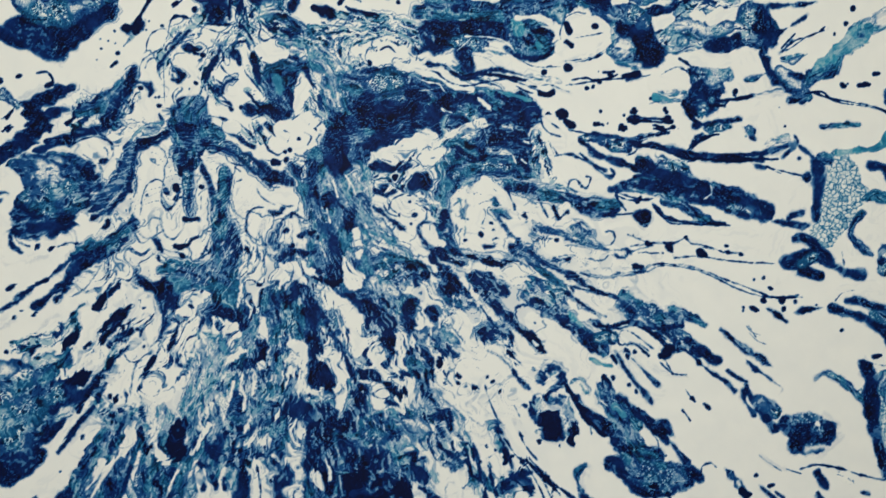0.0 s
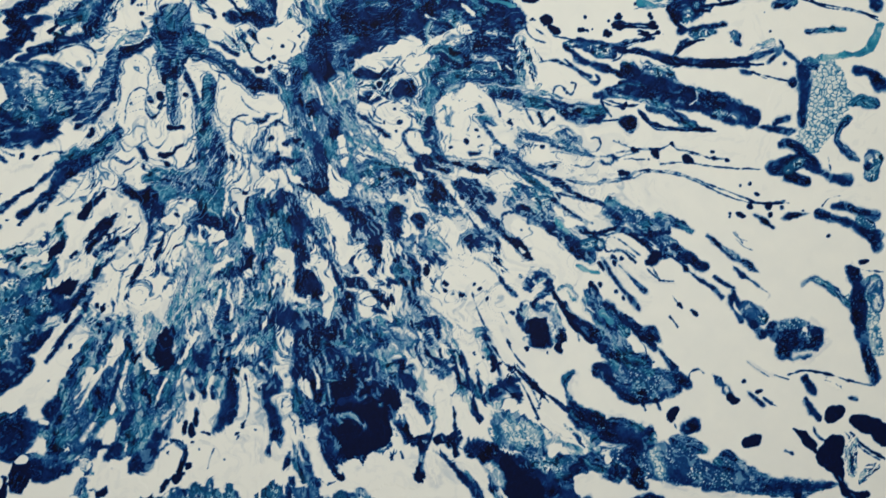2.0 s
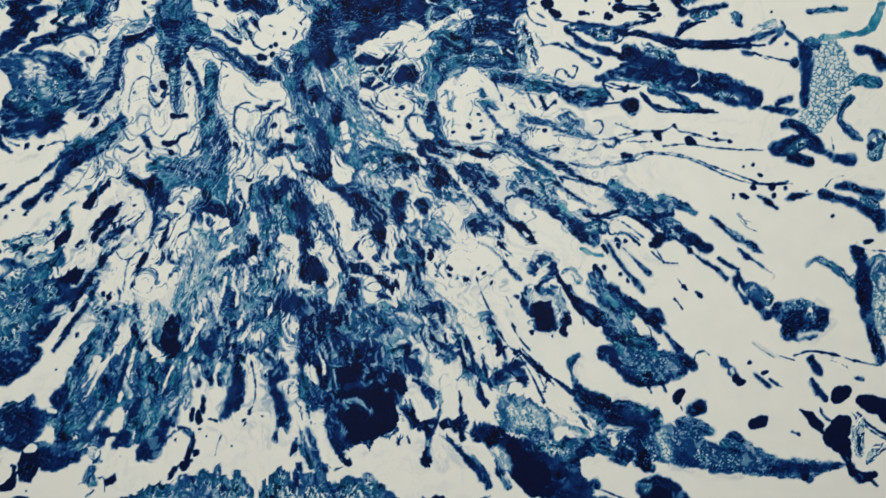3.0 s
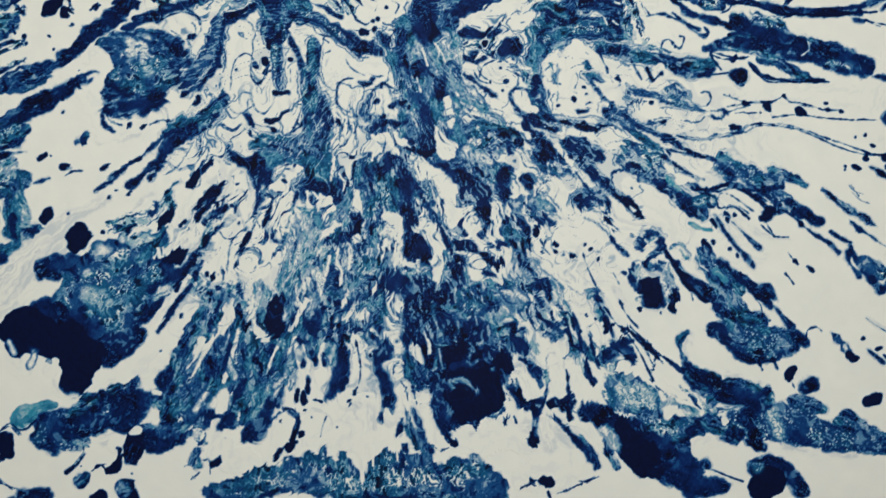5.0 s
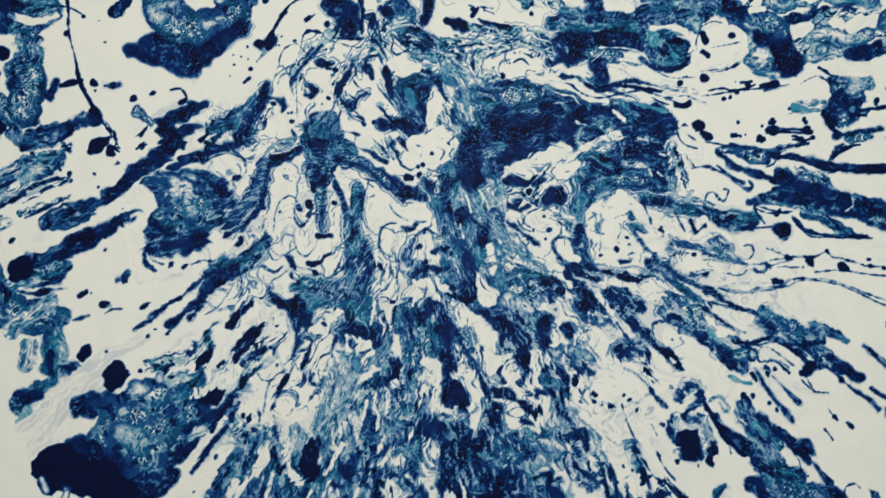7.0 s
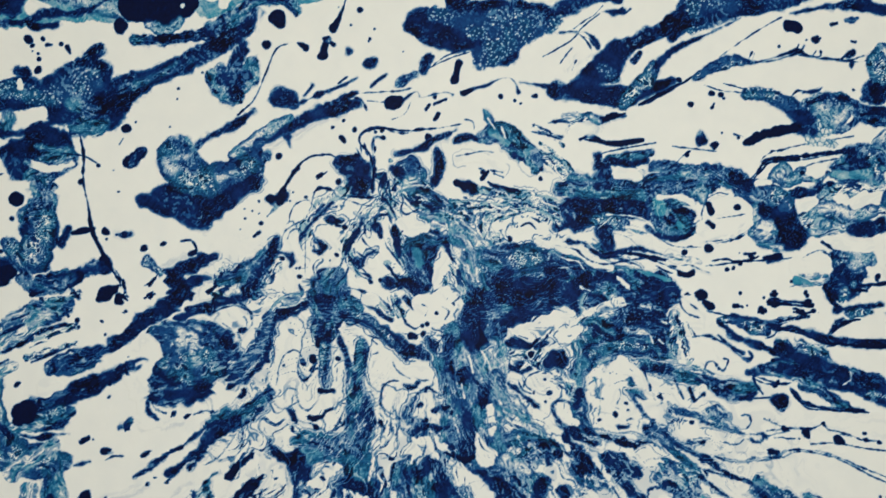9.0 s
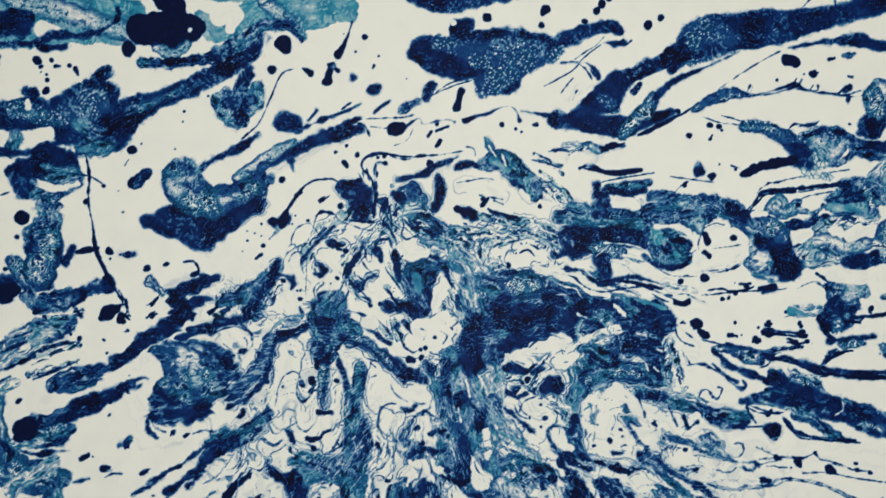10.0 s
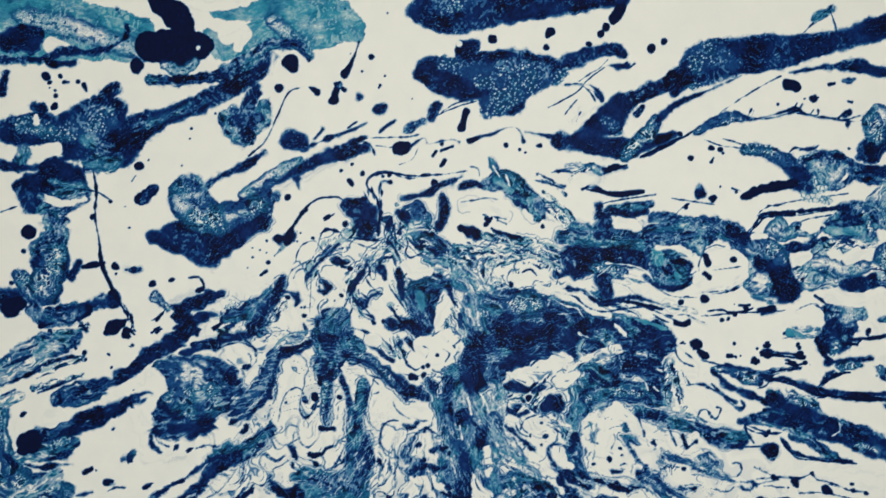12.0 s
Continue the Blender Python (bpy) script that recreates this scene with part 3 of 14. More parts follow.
pour("navy", 0.4, [(706.0, 713.0, 1.0), (708.0, 721.0, 0.7)], [(749.0, 720.0, 0.7), (768.0, 719.0, 1.0), (769.0, 724.0, 1.0)], [(768.0, 718.0, 0.7), (792.0, 716.0, 0.7), (808.0, 715.0, 0.7), (819.0, 721.0, 1.0)])
pour("navy", 0.5, [(795, 720, 2.8), (800.0, 724.0, 2.2)], [(798, 712, 2.8)])
pour("black", 0.5, [(740, 747, 5.5), (748, 745, 4.9)])
pour("black", 0.4, [(765, 733, 2.1), (769.0, 736.0, 0.7)], [(756.0, 734.0, 0.7)])
pour("blue", 0.4, [(797, 752, 3.3), (803.0, 755.0, 2.2)])
pour("navy", 1, [(745.0, 758.0, 0.7), (769.0, 763.0, 1.0), (801, 768, 5.0), (823, 764, 4.9), (840, 762, 4.0)])
pour("black", 0.3, [(780.0, 749.0, 0.7)])
pour("black", 0.3, [(781.0, 717.0, 0.5), (792.0, 716.0, 0.5)])
pour("navy", 1.4, [(702, 684, 4.0), (721, 682, 4.5), (737, 675, 6.6), (751, 667, 7.0), (756, 654, 8.8), (767, 650, 6.6)])
pour("lace", 1.2, [(731, 678, 5.5), (745, 672, 3.8)])
pour("blue", 1.5, [(756, 670, 5.5), (777, 677, 8.8), (799, 672, 7.7), (821, 665, 6.6), (843, 666, 7.7)])
pour("lace", 2, [(772, 668, 11.0), (789, 659, 9.0), (799, 670, 7.7)])
pour("navy", 1, [(799, 659, 3.9), (821, 671, 3.3), (843, 667, 4.0)])
pour("navy", 2, [(831, 703, 14.0), (841, 714, 16.5), (820, 687, 11.0)])
pour("lace", 2, [(830, 722, 11.0), (822, 703, 6.6)])
pour("navy", 0.4, [(753.0, 686.0, 2.0), (766.0, 688.0, 2.2), (771.0, 691.0, 1.0)])
pour("black", 0.3, [(801.0, 689.0, 1.0)])
# upper middle strands and pools
pour("black", 0.5, [(363.0, 638.0, 0.7), (365.0, 624.0, 0.7), (364.0, 606.0, 0.7), (362.0, 593.0, 1.9)])
pour("navy", 1.6, [(334, 615, 6.0), (347, 610, 12.0), (353, 598, 11.0), (348, 592, 7.0)])
pour("navy", 0.8, [(470.0, 655.0, 0.9), (465.0, 649.0, 2.0)], [(533.0, 642.0, 1.0), (512.0, 646.0, 0.7)])
pour("navy", 1, [(443, 599, 4.4), (454, 594, 4.5), (452, 589, 3.0)])
pour("rimmed", 1.2, [(395, 589, 8.0), (390, 573, 11.0), (401, 563, 10.0), (411, 559, 8.8)])
pour("marble", 1.2, [(400, 584, 5.0), (426, 575, 8.8), (447, 570, 5.5)], [(379, 583, 4.4), (373, 604, 3.3)])
pour("navy", 0.8, [(413, 577, 3.9), (421, 575, 3.0)])
pour("shred", 1.5, [(427, 559, 7.0), (448, 550, 9.0), (459, 535, 8.0)], [(407, 548, 4.0), (432, 559, 6.0)])
pour("marble", 1.2, [(462, 592, 4.0), (493, 588, 5.0), (525, 581, 5.5), (541, 569, 4.4)], [(468, 576, 4.5), (499, 575, 4.4), (531, 563, 4.9)])
pour("marble", 1.2, [(474, 546, 4.9), (463, 566, 4.5), (483, 580, 3.9)], [(459, 529, 6.6), (474, 551, 4.5)])
pour("rimmed", 1, [(500, 565, 11.0), (521, 560, 9.0)], [(505, 552, 6.6)])
pour("black", 0.5, [(500.0, 562.0, 0.7), (507.0, 565.0, 0.7), (510.0, 558.0, 0.5)], [(487.0, 549.0, 2.2)])
pour("black", 0.4, [(493.0, 593.0, 1.5), (475, 595, 2.1), (467.0, 600.0, 0.7)])
pour("marble", 1, [(540, 606, 5.0), (524, 621, 5.0), (513, 625, 4.0)], [(534, 616, 3.3), (545, 606, 2.7)])
pour("black", 0.5, [(339, 558, 2.5)], [(314.0, 601.0, 0.7), (322.0, 607.0, 0.4)])
pour("marble", 1, [(360, 562, 4.5), (375, 573, 4.5), (385, 563, 4.4), (391, 547, 5.0), (397, 532, 4.0)])
pour("marble", 1, [(343, 535, 2.5), (351, 515, 2.8)], [(377, 526, 3.5), (392, 517, 5.0)])
pour("blue", 2, [(399, 543, 8.0), (417, 541, 9.9), (410, 528, 10.0), (406, 512, 12.0), (414, 502, 7.0)])
pour("crackle", 1.5, [(407, 543, 7.0), (417, 538, 6.6)])
pour("navy", 1.4, [(393, 509, 5.0), (409, 502, 6.0), (418, 517, 4.4)], [(377, 511, 4.5)])
pour("rimmed", 1, [(423, 525, 5.0), (428, 539, 5.0)])
pour("marble", 1.2, [(433, 528, 4.4), (444, 513, 4.9), (450, 498, 4.4)], [(429, 513, 3.0), (435, 492, 2.5)])
# big blue mass
pour("blue", 2.5, [(460, 519, 20.0), (496, 520, 27.5), (538, 517, 33.0), (575, 508, 27.5), (602, 498, 24.2), (623, 504, 15.0)])
pour("navy", 2, [(485, 533, 8.8), (511, 531, 7.7), (538, 522, 10.0)], [(539, 506, 20.0), (518, 500, 15.0), (570, 502, 18.7)], [(487, 484, 9.9), (513, 487, 7.7)], [(591, 514, 12.0), (623, 504, 13.0), (634, 497, 6.0)])
pour("crackle", 1.5, [(465, 519, 13.0), (481, 504, 13.2), (502, 510, 8.0)])
pour("marble", 1.2, [(516, 542, 4.4), (542, 540, 4.9), (569, 531, 4.4), (590, 524, 3.8), (612, 509, 3.3)])
pour("white", 1, [(526, 548, 3.9), (553, 543, 4.0), (580, 530, 4.0), (601, 524, 3.9)])
pour("navy", 2, [(567, 591, 13.0), (588, 592, 14.0), (614, 590, 13.2), (641, 599, 8.0), (667, 608, 6.6), (688, 607, 7.7), (699, 602, 7.7)])
pour("blue", 2, [(630, 594, 13.2), (657, 600, 10.0), (677, 611, 6.6), (640, 612, 5.5)])
pour("navy", 1, [(548, 601, 7.7), (556, 591, 8.8), (566, 607, 4.4)])
pour("navy", 0.8, [(568, 617, 5.5), (577, 607, 4.0)], [(566, 625, 3.5)], [(592, 618, 4.4), (608, 623, 3.9)])
pour("blue", 1, [(576, 622, 3.8), (613, 629, 3.3)], [(619, 614, 6.0), (635, 617, 4.0)])
pour("black", 0.6, [(549.0, 640.0, 0.7), (560.0, 643.0, 1.4), (573.0, 637.0, 1.9), (592, 637, 2.1), (607.0, 641.0, 0.7)])
pour("black", 0.4, [(563.0, 621.0, 0.5), (571.0, 628.0, 0.4), (592.0, 633.0, 0.4), (618.0, 638.0, 0.4)])
pour("pale", 1, [(548, 658, 2.7), (562, 654, 3.0), (567, 650, 2.7), (557.0, 643.0, 2.0)])
pour("navy", 0.6, [(564, 659, 4.4), (575.0, 658.0, 2.0)], [(575.0, 659.0, 0.9), (591.0, 662.0, 2.0)])
pour("rimmed", 1.2, [(587, 610, 8.8), (609, 606, 4.0)])
pour("black", 0.4, [(637.0, 620.0, 0.5), (645.0, 628.0, 0.5), (650.0, 631.0, 1.5)])
pour("blue", 0.6, [(659, 642, 4.9), (658, 647, 3.5)])
pour("black", 0.4, [(673, 638, 2.3), (672.0, 634.0, 1.5)])
pour("black", 0.4, [(702.0, 641.0, 2.2)])
pour("black", 0.4, [(711, 646, 3.8)])
pour("black", 0.4, [(722, 649, 3.5)])
pour("black", 0.4, [(734, 652, 3.9)])
pour("black", 0.4, [(746, 654, 3.5)])
pour("black", 0.3, [(690.0, 647.0, 0.7), (698.0, 645.0, 0.4)], [(679.0, 648.0, 0.7)])
pour("navy", 0.8, [(640, 610, 5.0), (661, 613, 3.8), (677.0, 619.0, 1.0)])
pour("rimmed", 1.3, [(679, 575, 17.0), (695, 578, 13.0), (663, 561, 7.7)])
pour("black", 0.5, [(672, 580, 4.0), (675.0, 574.0, 2.0)])
pour("black", 0.5, [(695, 582, 3.0)])
pour("black", 0.4, [(666.0, 566.0, 1.4), (674, 564, 2.1)], [(679.0, 572.0, 0.5), (700.0, 574.0, 0.5)])
pour("pale", 1, [(658, 550, 3.3), (690, 557, 4.4), (706, 563, 3.9)])
pour("navy", 1.6, [(694, 602, 7.7), (716, 584, 7.7), (732, 574, 6.6), (746, 562, 11.0), (749, 554, 7.7)])
pour("blue", 1.6, [(710, 597, 8.8), (726, 592, 8.8)], [(717, 558, 9.0), (733, 548, 7.7)])
pour("lace", 1.5, [(716, 592, 7.0), (711, 563, 7.7), (722, 553, 6.6)])
pour("black", 0.4, [(707.0, 605.0, 0.5), (717.0, 616.0, 0.7), (723.0, 622.0, 0.7), (747.0, 625.0, 0.4), (773.0, 630.0, 0.5), (795.0, 635.0, 1.5)])
pour("lace", 1.2, [(731, 611, 6.6), (742, 604, 5.5), (752, 615, 4.4)])
pour("black", 0.4, [(730.0, 632.0, 0.7), (746.0, 637.0, 0.5), (768.0, 641.0, 0.3)])
pour("black", 0.6, [(753, 610, 3.0)])
pour("black", 0.6, [(777.0, 613.0, 2.0)])
pour("black", 0.6, [(781, 603, 3.3)])
pour("blue", 1.5, [(742, 593, 3.3), (764, 597, 3.9), (771, 607, 2.8), (779.0, 613.0, 2.2)])
pour("blue", 2, [(790, 616, 9.9), (811, 625, 12.1), (833, 631, 15.4)], [(791, 603, 6.0), (823, 607, 6.6)])
pour("navy", 1.2, [(800, 633, 6.6), (811, 636, 5.5)], [(795, 616, 4.4), (822, 618, 4.4)])
pour("shred", 1, [(827, 639, 11.0), (838, 650, 8.8)])
pour("rimmed", 1, [(834, 597, 8.8), (824, 586, 10.0)])
pour("lace", 2, [(775, 589, 8.8), (791, 587, 11.0), (786, 574, 11.0), (770, 573, 7.7), (802, 595, 5.0)])
pour("rimmed", 0.6, [(791, 589, 6.6)])
pour("black", 0.4, [(818.0, 596.0, 0.7), (829.0, 598.0, 0.4)])
pour("navy", 1.2, [(808, 561, 6.6), (824, 566, 6.6), (840, 571, 5.5)])
pour("shred", 1, [(765, 562, 5.5), (786, 563, 6.6), (813, 575, 5.5)])
pour("navy", 0.6, [(743, 580, 3.8), (748, 572, 3.3), (759.0, 578.0, 0.7), (770.0, 586.0, 0.9)])
pour("black", 0.4, [(792.0, 553.0, 0.5), (819.0, 556.0, 0.4), (835.0, 568.0, 0.5)])
# streaks and drops right of middle
pour("black", 0.6, [(668, 546, 3.9), (666, 548, 2.7)])
pour("black", 0.5, [(606.0, 535.0, 0.4), (627.0, 528.0, 0.5), (643.0, 521.0, 0.5)], [(670.0, 527.0, 0.4), (696.0, 531.0, 0.7), (734.0, 534.0, 0.4), (776.0, 541.0, 0.5)])
pour("navy", 0.6, [(723, 532, 3.3), (734, 536, 2.5)])
pour("black", 0.3, [(696.0, 539.0, 0.7)])
pour("black", 0.3, [(707.0, 536.0, 2.2)])
pour("black", 0.3, [(697.0, 530.0, 2.2)])
pour("black", 0.3, [(686.0, 524.0, 1.0)])
pour("black", 0.3, [(691.0, 524.0, 1.0)])
pour("pale", 0.6, [(654.0, 526.0, 2.2), (670.0, 519.0, 1.0)])
pour("navy", 1, [(782, 537, 4.4), (793.0, 542.0, 2.0)])
pour("crackle", 2, [(793, 532, 11.0), (809, 535, 9.9), (804, 522, 8.8)])
pour("navy", 1.8, [(788, 516, 8.8), (799, 506, 7.7), (804, 516, 6.6)])
pour("shred", 1, [(756, 512, 3.3), (777, 515, 4.4)])
pour("black", 0.4, [(826, 513, 2.7)], [(837.0, 510.0, 1.9), (821.0, 505.0, 0.7), (804.0, 508.0, 1.5)])
# the left flank
pour("blue", 2, [(94, 485, 6.0), (65, 474, 10.0), (41, 460, 10.0), (22, 442, 9.0)])
pour("crackle", 2, [(60, 479, 7.0), (41, 463, 6.3), (31, 447, 7.0)])
pour("crackle", 2, [(34, 422, 5.4), (36, 392, 6.0), (44, 370, 8.0), (58, 357, 8.0)], [(41, 352, 10.0), (66, 345, 12.0), (91, 348, 8.0)])
pour("navy", 1, [(50, 365, 3.0), (39, 382, 3.0)], [(70, 358, 3.0)])
pour("white", 0.6, [(53, 413, 4.5), (51, 387, 5.0), (60, 375, 4.5)])
pour("black", 0.4, [(52.0, 415.0, 1.8), (55.0, 417.0, 0.7)], [(110.0, 365.0, 1.8), (114.0, 368.0, 0.4)], [(130, 357, 3.0)], [(147, 379, 3.5), (152.0, 383.0, 2.0)], [(165.0, 354.0, 2.0)], [(133.0, 405.0, 0.6)], [(150.0, 425.0, 0.6)], [(104.0, 471.0, 2.0)], [(105.0, 465.0, 0.6)], [(145.0, 480.0, 0.9)], [(188.0, 570.0, 0.3)])
# shell-shaped patch
pour("navy", 1.4, [(150, 459, 3.9), (167, 472, 6.1), (184, 486, 6.1), (197, 499, 5.0), (211, 509, 4.0)], [(200, 478, 4.0), (217, 487, 3.5), (242, 493, 3.3)])
pour("navy", 1, [(188, 516, 6.0), (208, 525, 6.0), (220, 530, 4.4)], [(194, 509, 5.0)])
pour("pale", 1, [(178, 521, 3.0), (198, 530, 2.5)])
pour("blue", 1.4, [(249, 519, 7.0), (259, 511, 8.0), (274, 522, 6.0), (281, 538, 4.0)])
pour("navy", 1, [(246, 516, 5.5), (260, 504, 5.0), (269, 520, 4.0), (279, 533, 4.0)])
pour("marble", 1, [(226, 510, 4.0), (236, 521, 3.5), (234, 503, 3.0), (222, 495, 2.5)])
pour("blue", 1.2, [(283, 441, 2.5), (281, 420, 4.0), (269, 402, 5.0), (250, 388, 5.0), (232, 382, 5.0)])
pour("navy", 1, [(283, 446, 2.5), (280, 418, 3.0), (272, 407, 4.0)], [(255, 389, 3.0), (235, 378, 4.0), (220, 365, 3.5), (211, 352, 2.5), (204.0, 341.0, 2.0)])
pour("black", 0.5, [(303, 438, 2.8)], [(311.0, 430.0, 1.5), (313.0, 434.0, 0.7)], [(252.0, 410.0, 2.0)])
# middle: triangle and bar
pour("blue", 1.5, [(333, 507, 3.0), (327, 491, 7.0), (321, 475, 8.0), (315, 467, 4.0)], [(342, 494, 6.0), (352, 487, 5.5)])
pour("marble", 1, [(347, 499, 4.0), (362, 492, 5.0), (378, 480, 4.9)], [(383, 496, 3.5), (392, 475, 3.0)])
pour("blue", 1.4, [(355, 438, 5.0), (349, 417, 5.0), (352, 392, 7.7), (350, 366, 13.0), (338, 350, 10.0)])
pour("rimmed", 0.8, [(383, 382, 4.0), (381, 367, 4.0)], [(372, 387, 4.0)], [(424, 366, 9.9), (435, 358, 7.0)])
pour("rimmed", 0.8, [(422, 497, 10.0), (435, 487, 10.0), (425, 476, 10.0)], [(426, 456, 6.0)])
pour("black", 0.4, [(417.0, 474.0, 2.2)], [(435.0, 487.0, 0.6)], [(420.0, 481.0, 0.6)], [(431.0, 464.0, 0.4), (421.0, 453.0, 0.4)], [(424.0, 492.0, 0.4), (429.0, 497.0, 0.4)], [(436.0, 477.0, 0.7)], [(440.0, 492.0, 0.9)])
# the blue column
pour("blue", 2.5, [(466, 499, 17.0), (459, 467, 25.3), (447, 436, 20.9), (454, 405, 23.0), (455, 369, 28.6), (456, 343, 27.5)])
pour("shred", 1.4, [(473, 447, 11.0), (479, 416, 9.9), (485, 396, 7.7)], [(444, 446, 6.6), (448, 415, 5.5)])
pour("navy", 1.6, [(459, 483, 10.0), (454, 462, 9.9), (457, 452, 6.6)], [(449, 428, 6.5)], [(464, 416, 5.0)], [(452, 379, 6.6), (449, 395, 4.0)], [(466, 493, 10.0)])
pour("crackle", 1.2, [(474, 424, 7.0), (480, 406, 6.0)], [(444, 405, 6.0)])
pour("white", 0.8, [(471, 398, 4.0), (474, 385, 4.9), (471, 376, 3.0)])
pour("white", 0.8, [(463, 364, 3.3), (466, 351, 6.6)])
pour("rimmed", 1, [(521, 475, 8.8), (534, 480, 11.0), (543, 468, 9.0), (532, 459, 7.7)])
pour("navy", 1, [(503, 479, 7.0), (482, 478, 5.5), (518, 486, 4.4)])
pour("rimmed", 1, [(501, 466, 7.0), (509, 459, 6.0)])
pour("marble", 1, [(491, 453, 4.0), (504, 464, 4.0)], [(489, 440, 4.0), (505, 434, 3.5), (515, 441, 3.0)])
pour("navy", 1, [(528, 444, 7.0), (533, 439, 6.6)], [(520, 454, 3.5)], [(501, 456, 5.0), (493, 458, 3.9)], [(507, 446, 3.0)])
pour("black", 0.5, [(496.0, 458.0, 0.7), (509.0, 459.0, 0.4), (522.0, 472.0, 0.4)])
pour("rimmed", 1.2, [(516, 415, 11.0), (534, 408, 13.2), (546, 393, 9.0), (554, 380, 7.0)], [(500, 427, 7.0)], [(512, 384, 10.0), (520, 376, 8.0)])
pour("navy", 0.8, [(509, 402, 2.5), (500, 412, 3.3), (492.0, 419.0, 1.0)], [(521.0, 431.0, 0.6), (537.0, 421.0, 0.9), (545.0, 413.0, 0.9)])
pour("shred", 1.2, [(490, 401, 7.7), (504, 389, 5.0), (515, 366, 6.6)], [(556, 450, 9.9), (550, 470, 6.6), (560, 481, 7.7)])
pour("blue", 1.4, [(508, 355, 10.0), (534, 361, 5.0), (492, 370, 8.0)])
# right of the column
pour("shred", 1.2, [(567, 461, 7.0), (588, 456, 7.0), (609, 446, 6.6)], [(640, 463, 4.4), (637, 484, 4.0)])
pour("navy", 1.4, [(600, 477, 7.7), (611, 475, 6.0)], [(627, 476, 7.0), (630, 458, 7.0), (635, 453, 4.4)], [(597, 501, 8.0), (607, 499, 5.5)], [(577, 469, 5.0)])
pour("marble", 1, [(592, 490, 2.5), (618, 489, 3.3), (624.0, 478.0, 2.0)], [(609, 462, 2.5), (620, 452, 2.5)], [(640, 474, 3.3), (643, 453, 3.3)])
pour("navy", 0.6, [(685.0, 478.0, 0.7), (709.0, 478.0, 1.0), (728.0, 473.0, 2.0), (741.0, 477.0, 0.7), (762.0, 483.0, 0.7)])
pour("navy", 0.8, [(723.0, 470.0, 0.9), (749.0, 470.0, 2.2), (768, 461, 2.8), (795, 457, 2.8), (828, 456, 2.7), (849, 456, 3.3)])
pour("navy", 1.2, [(753, 449, 9.0), (769, 449, 5.0)], [(713, 430, 2.7), (742, 434, 5.5), (769, 430, 9.9), (796, 425, 9.9), (824, 414, 8.8), (851, 405, 8.8)], [(748, 443, 10.0)])
pour("rimmed", 0.8, [(752, 463, 4.4), (769, 457, 3.0)])
pour("white", 0.5, [(716.0, 427.0, 1.0), (748.0, 424.0, 2.2), (770.0, 418.0, 2.2)])
pour("blue", 1.2, [(754, 420, 4.0), (775, 413, 4.9), (797, 399, 3.9), (814.0, 393.0, 0.9)])
pour("black", 0.4, [(746.0, 413.0, 0.5), (754.0, 404.0, 0.7), (762.0, 398.0, 0.5), (781.0, 397.0, 0.5), (803.0, 393.0, 0.5)])
pour("black", 0.5, [(661, 502, 4.4)], [(648.0, 500.0, 1.0)], [(697.0, 503.0, 0.7)], [(759.0, 501.0, 1.0)], [(727.0, 501.0, 1.5), (731.0, 502.0, 0.7)], [(718.0, 486.0, 2.0)], [(692.0, 491.0, 2.2)])
pour("black", 0.4, [(668.0, 494.0, 0.7), (672.0, 490.0, 1.9)], [(660.0, 487.0, 0.9)])
pour("black", 0.5, [(727, 495, 2.3), (738.0, 493.0, 0.4), (751.0, 492.0, 0.5), (762.0, 492.0, 1.5)])
pour("black", 0.4, [(715.0, 486.0, 0.7), (720.0, 486.0, 0.7)], [(747.0, 486.0, 0.7), (757.0, 484.0, 1.5)], [(768.0, 484.0, 0.9)], [(760.0, 479.0, 1.0)])
pour("navy", 1, [(780, 509, 5.5), (786, 502, 4.4)], [(791, 511, 7.7)])
pour("black", 0.4, [(813.0, 509.0, 1.4), (831.0, 510.0, 1.5), (848.0, 512.0, 1.4)])
pour("black", 0.4, [(761.0, 373.0, 1.8), (764.0, 373.0, 1.5)], [(789, 366, 4.0), (785, 368, 2.8)], [(776.0, 383.0, 1.5), (781.0, 376.0, 0.5)], [(742.0, 379.0, 0.7), (739.0, 380.0, 0.5)], [(809.0, 372.0, 0.7)], [(823.0, 366.0, 1.0)])
pour("black", 0.3, [(723.0, 378.0, 0.4), (755.0, 381.0, 0.2)], [(718.0, 372.0, 0.2), (744.0, 378.0, 0.4)], [(776.0, 381.0, 0.4), (793.0, 375.0, 0.2), (820.0, 367.0, 0.4)])
# the right flank
pour("crackle", 2, [(841, 588, 14.3), (854, 572, 12.1), (824, 572, 11.0)])
pour("navy", 1.4, [(852, 593, 7.0), (857, 567, 8.0), (849, 577, 7.0)], [(819, 570, 7.7), (803, 562, 5.5)])
pour("navy", 1, [(850, 554, 2.8), (856, 538, 3.9), (869, 525, 3.9), (885, 517, 4.9), (893, 517, 4.4)])
pour("navy", 0.6, [(862, 571, 2.8), (876.0, 578.0, 0.9), (892.0, 587.0, 2.2)], [(857, 598, 2.8), (889.0, 599.0, 2.2), (903.0, 602.0, 1.0)], [(867.0, 554.0, 1.0), (878.0, 564.0, 0.7)])
pour("pale", 0.6, [(875.0, 559.0, 0.7), (897.0, 569.0, 1.0), (912.0, 578.0, 2.2)])
pour("black", 0.4, [(870.0, 556.0, 0.5), (883.0, 566.0, 0.5), (900.0, 571.0, 0.5), (911.0, 578.0, 0.7)])
pour("shred", 1, [(870, 548, 3.0), (883, 549, 3.8), (891.0, 553.0, 2.2)])
pour("lace", 1, [(867, 538, 5.0), (875, 535, 4.4)])
pour("navy", 1, [(880, 534, 2.8), (891, 531, 3.3)])
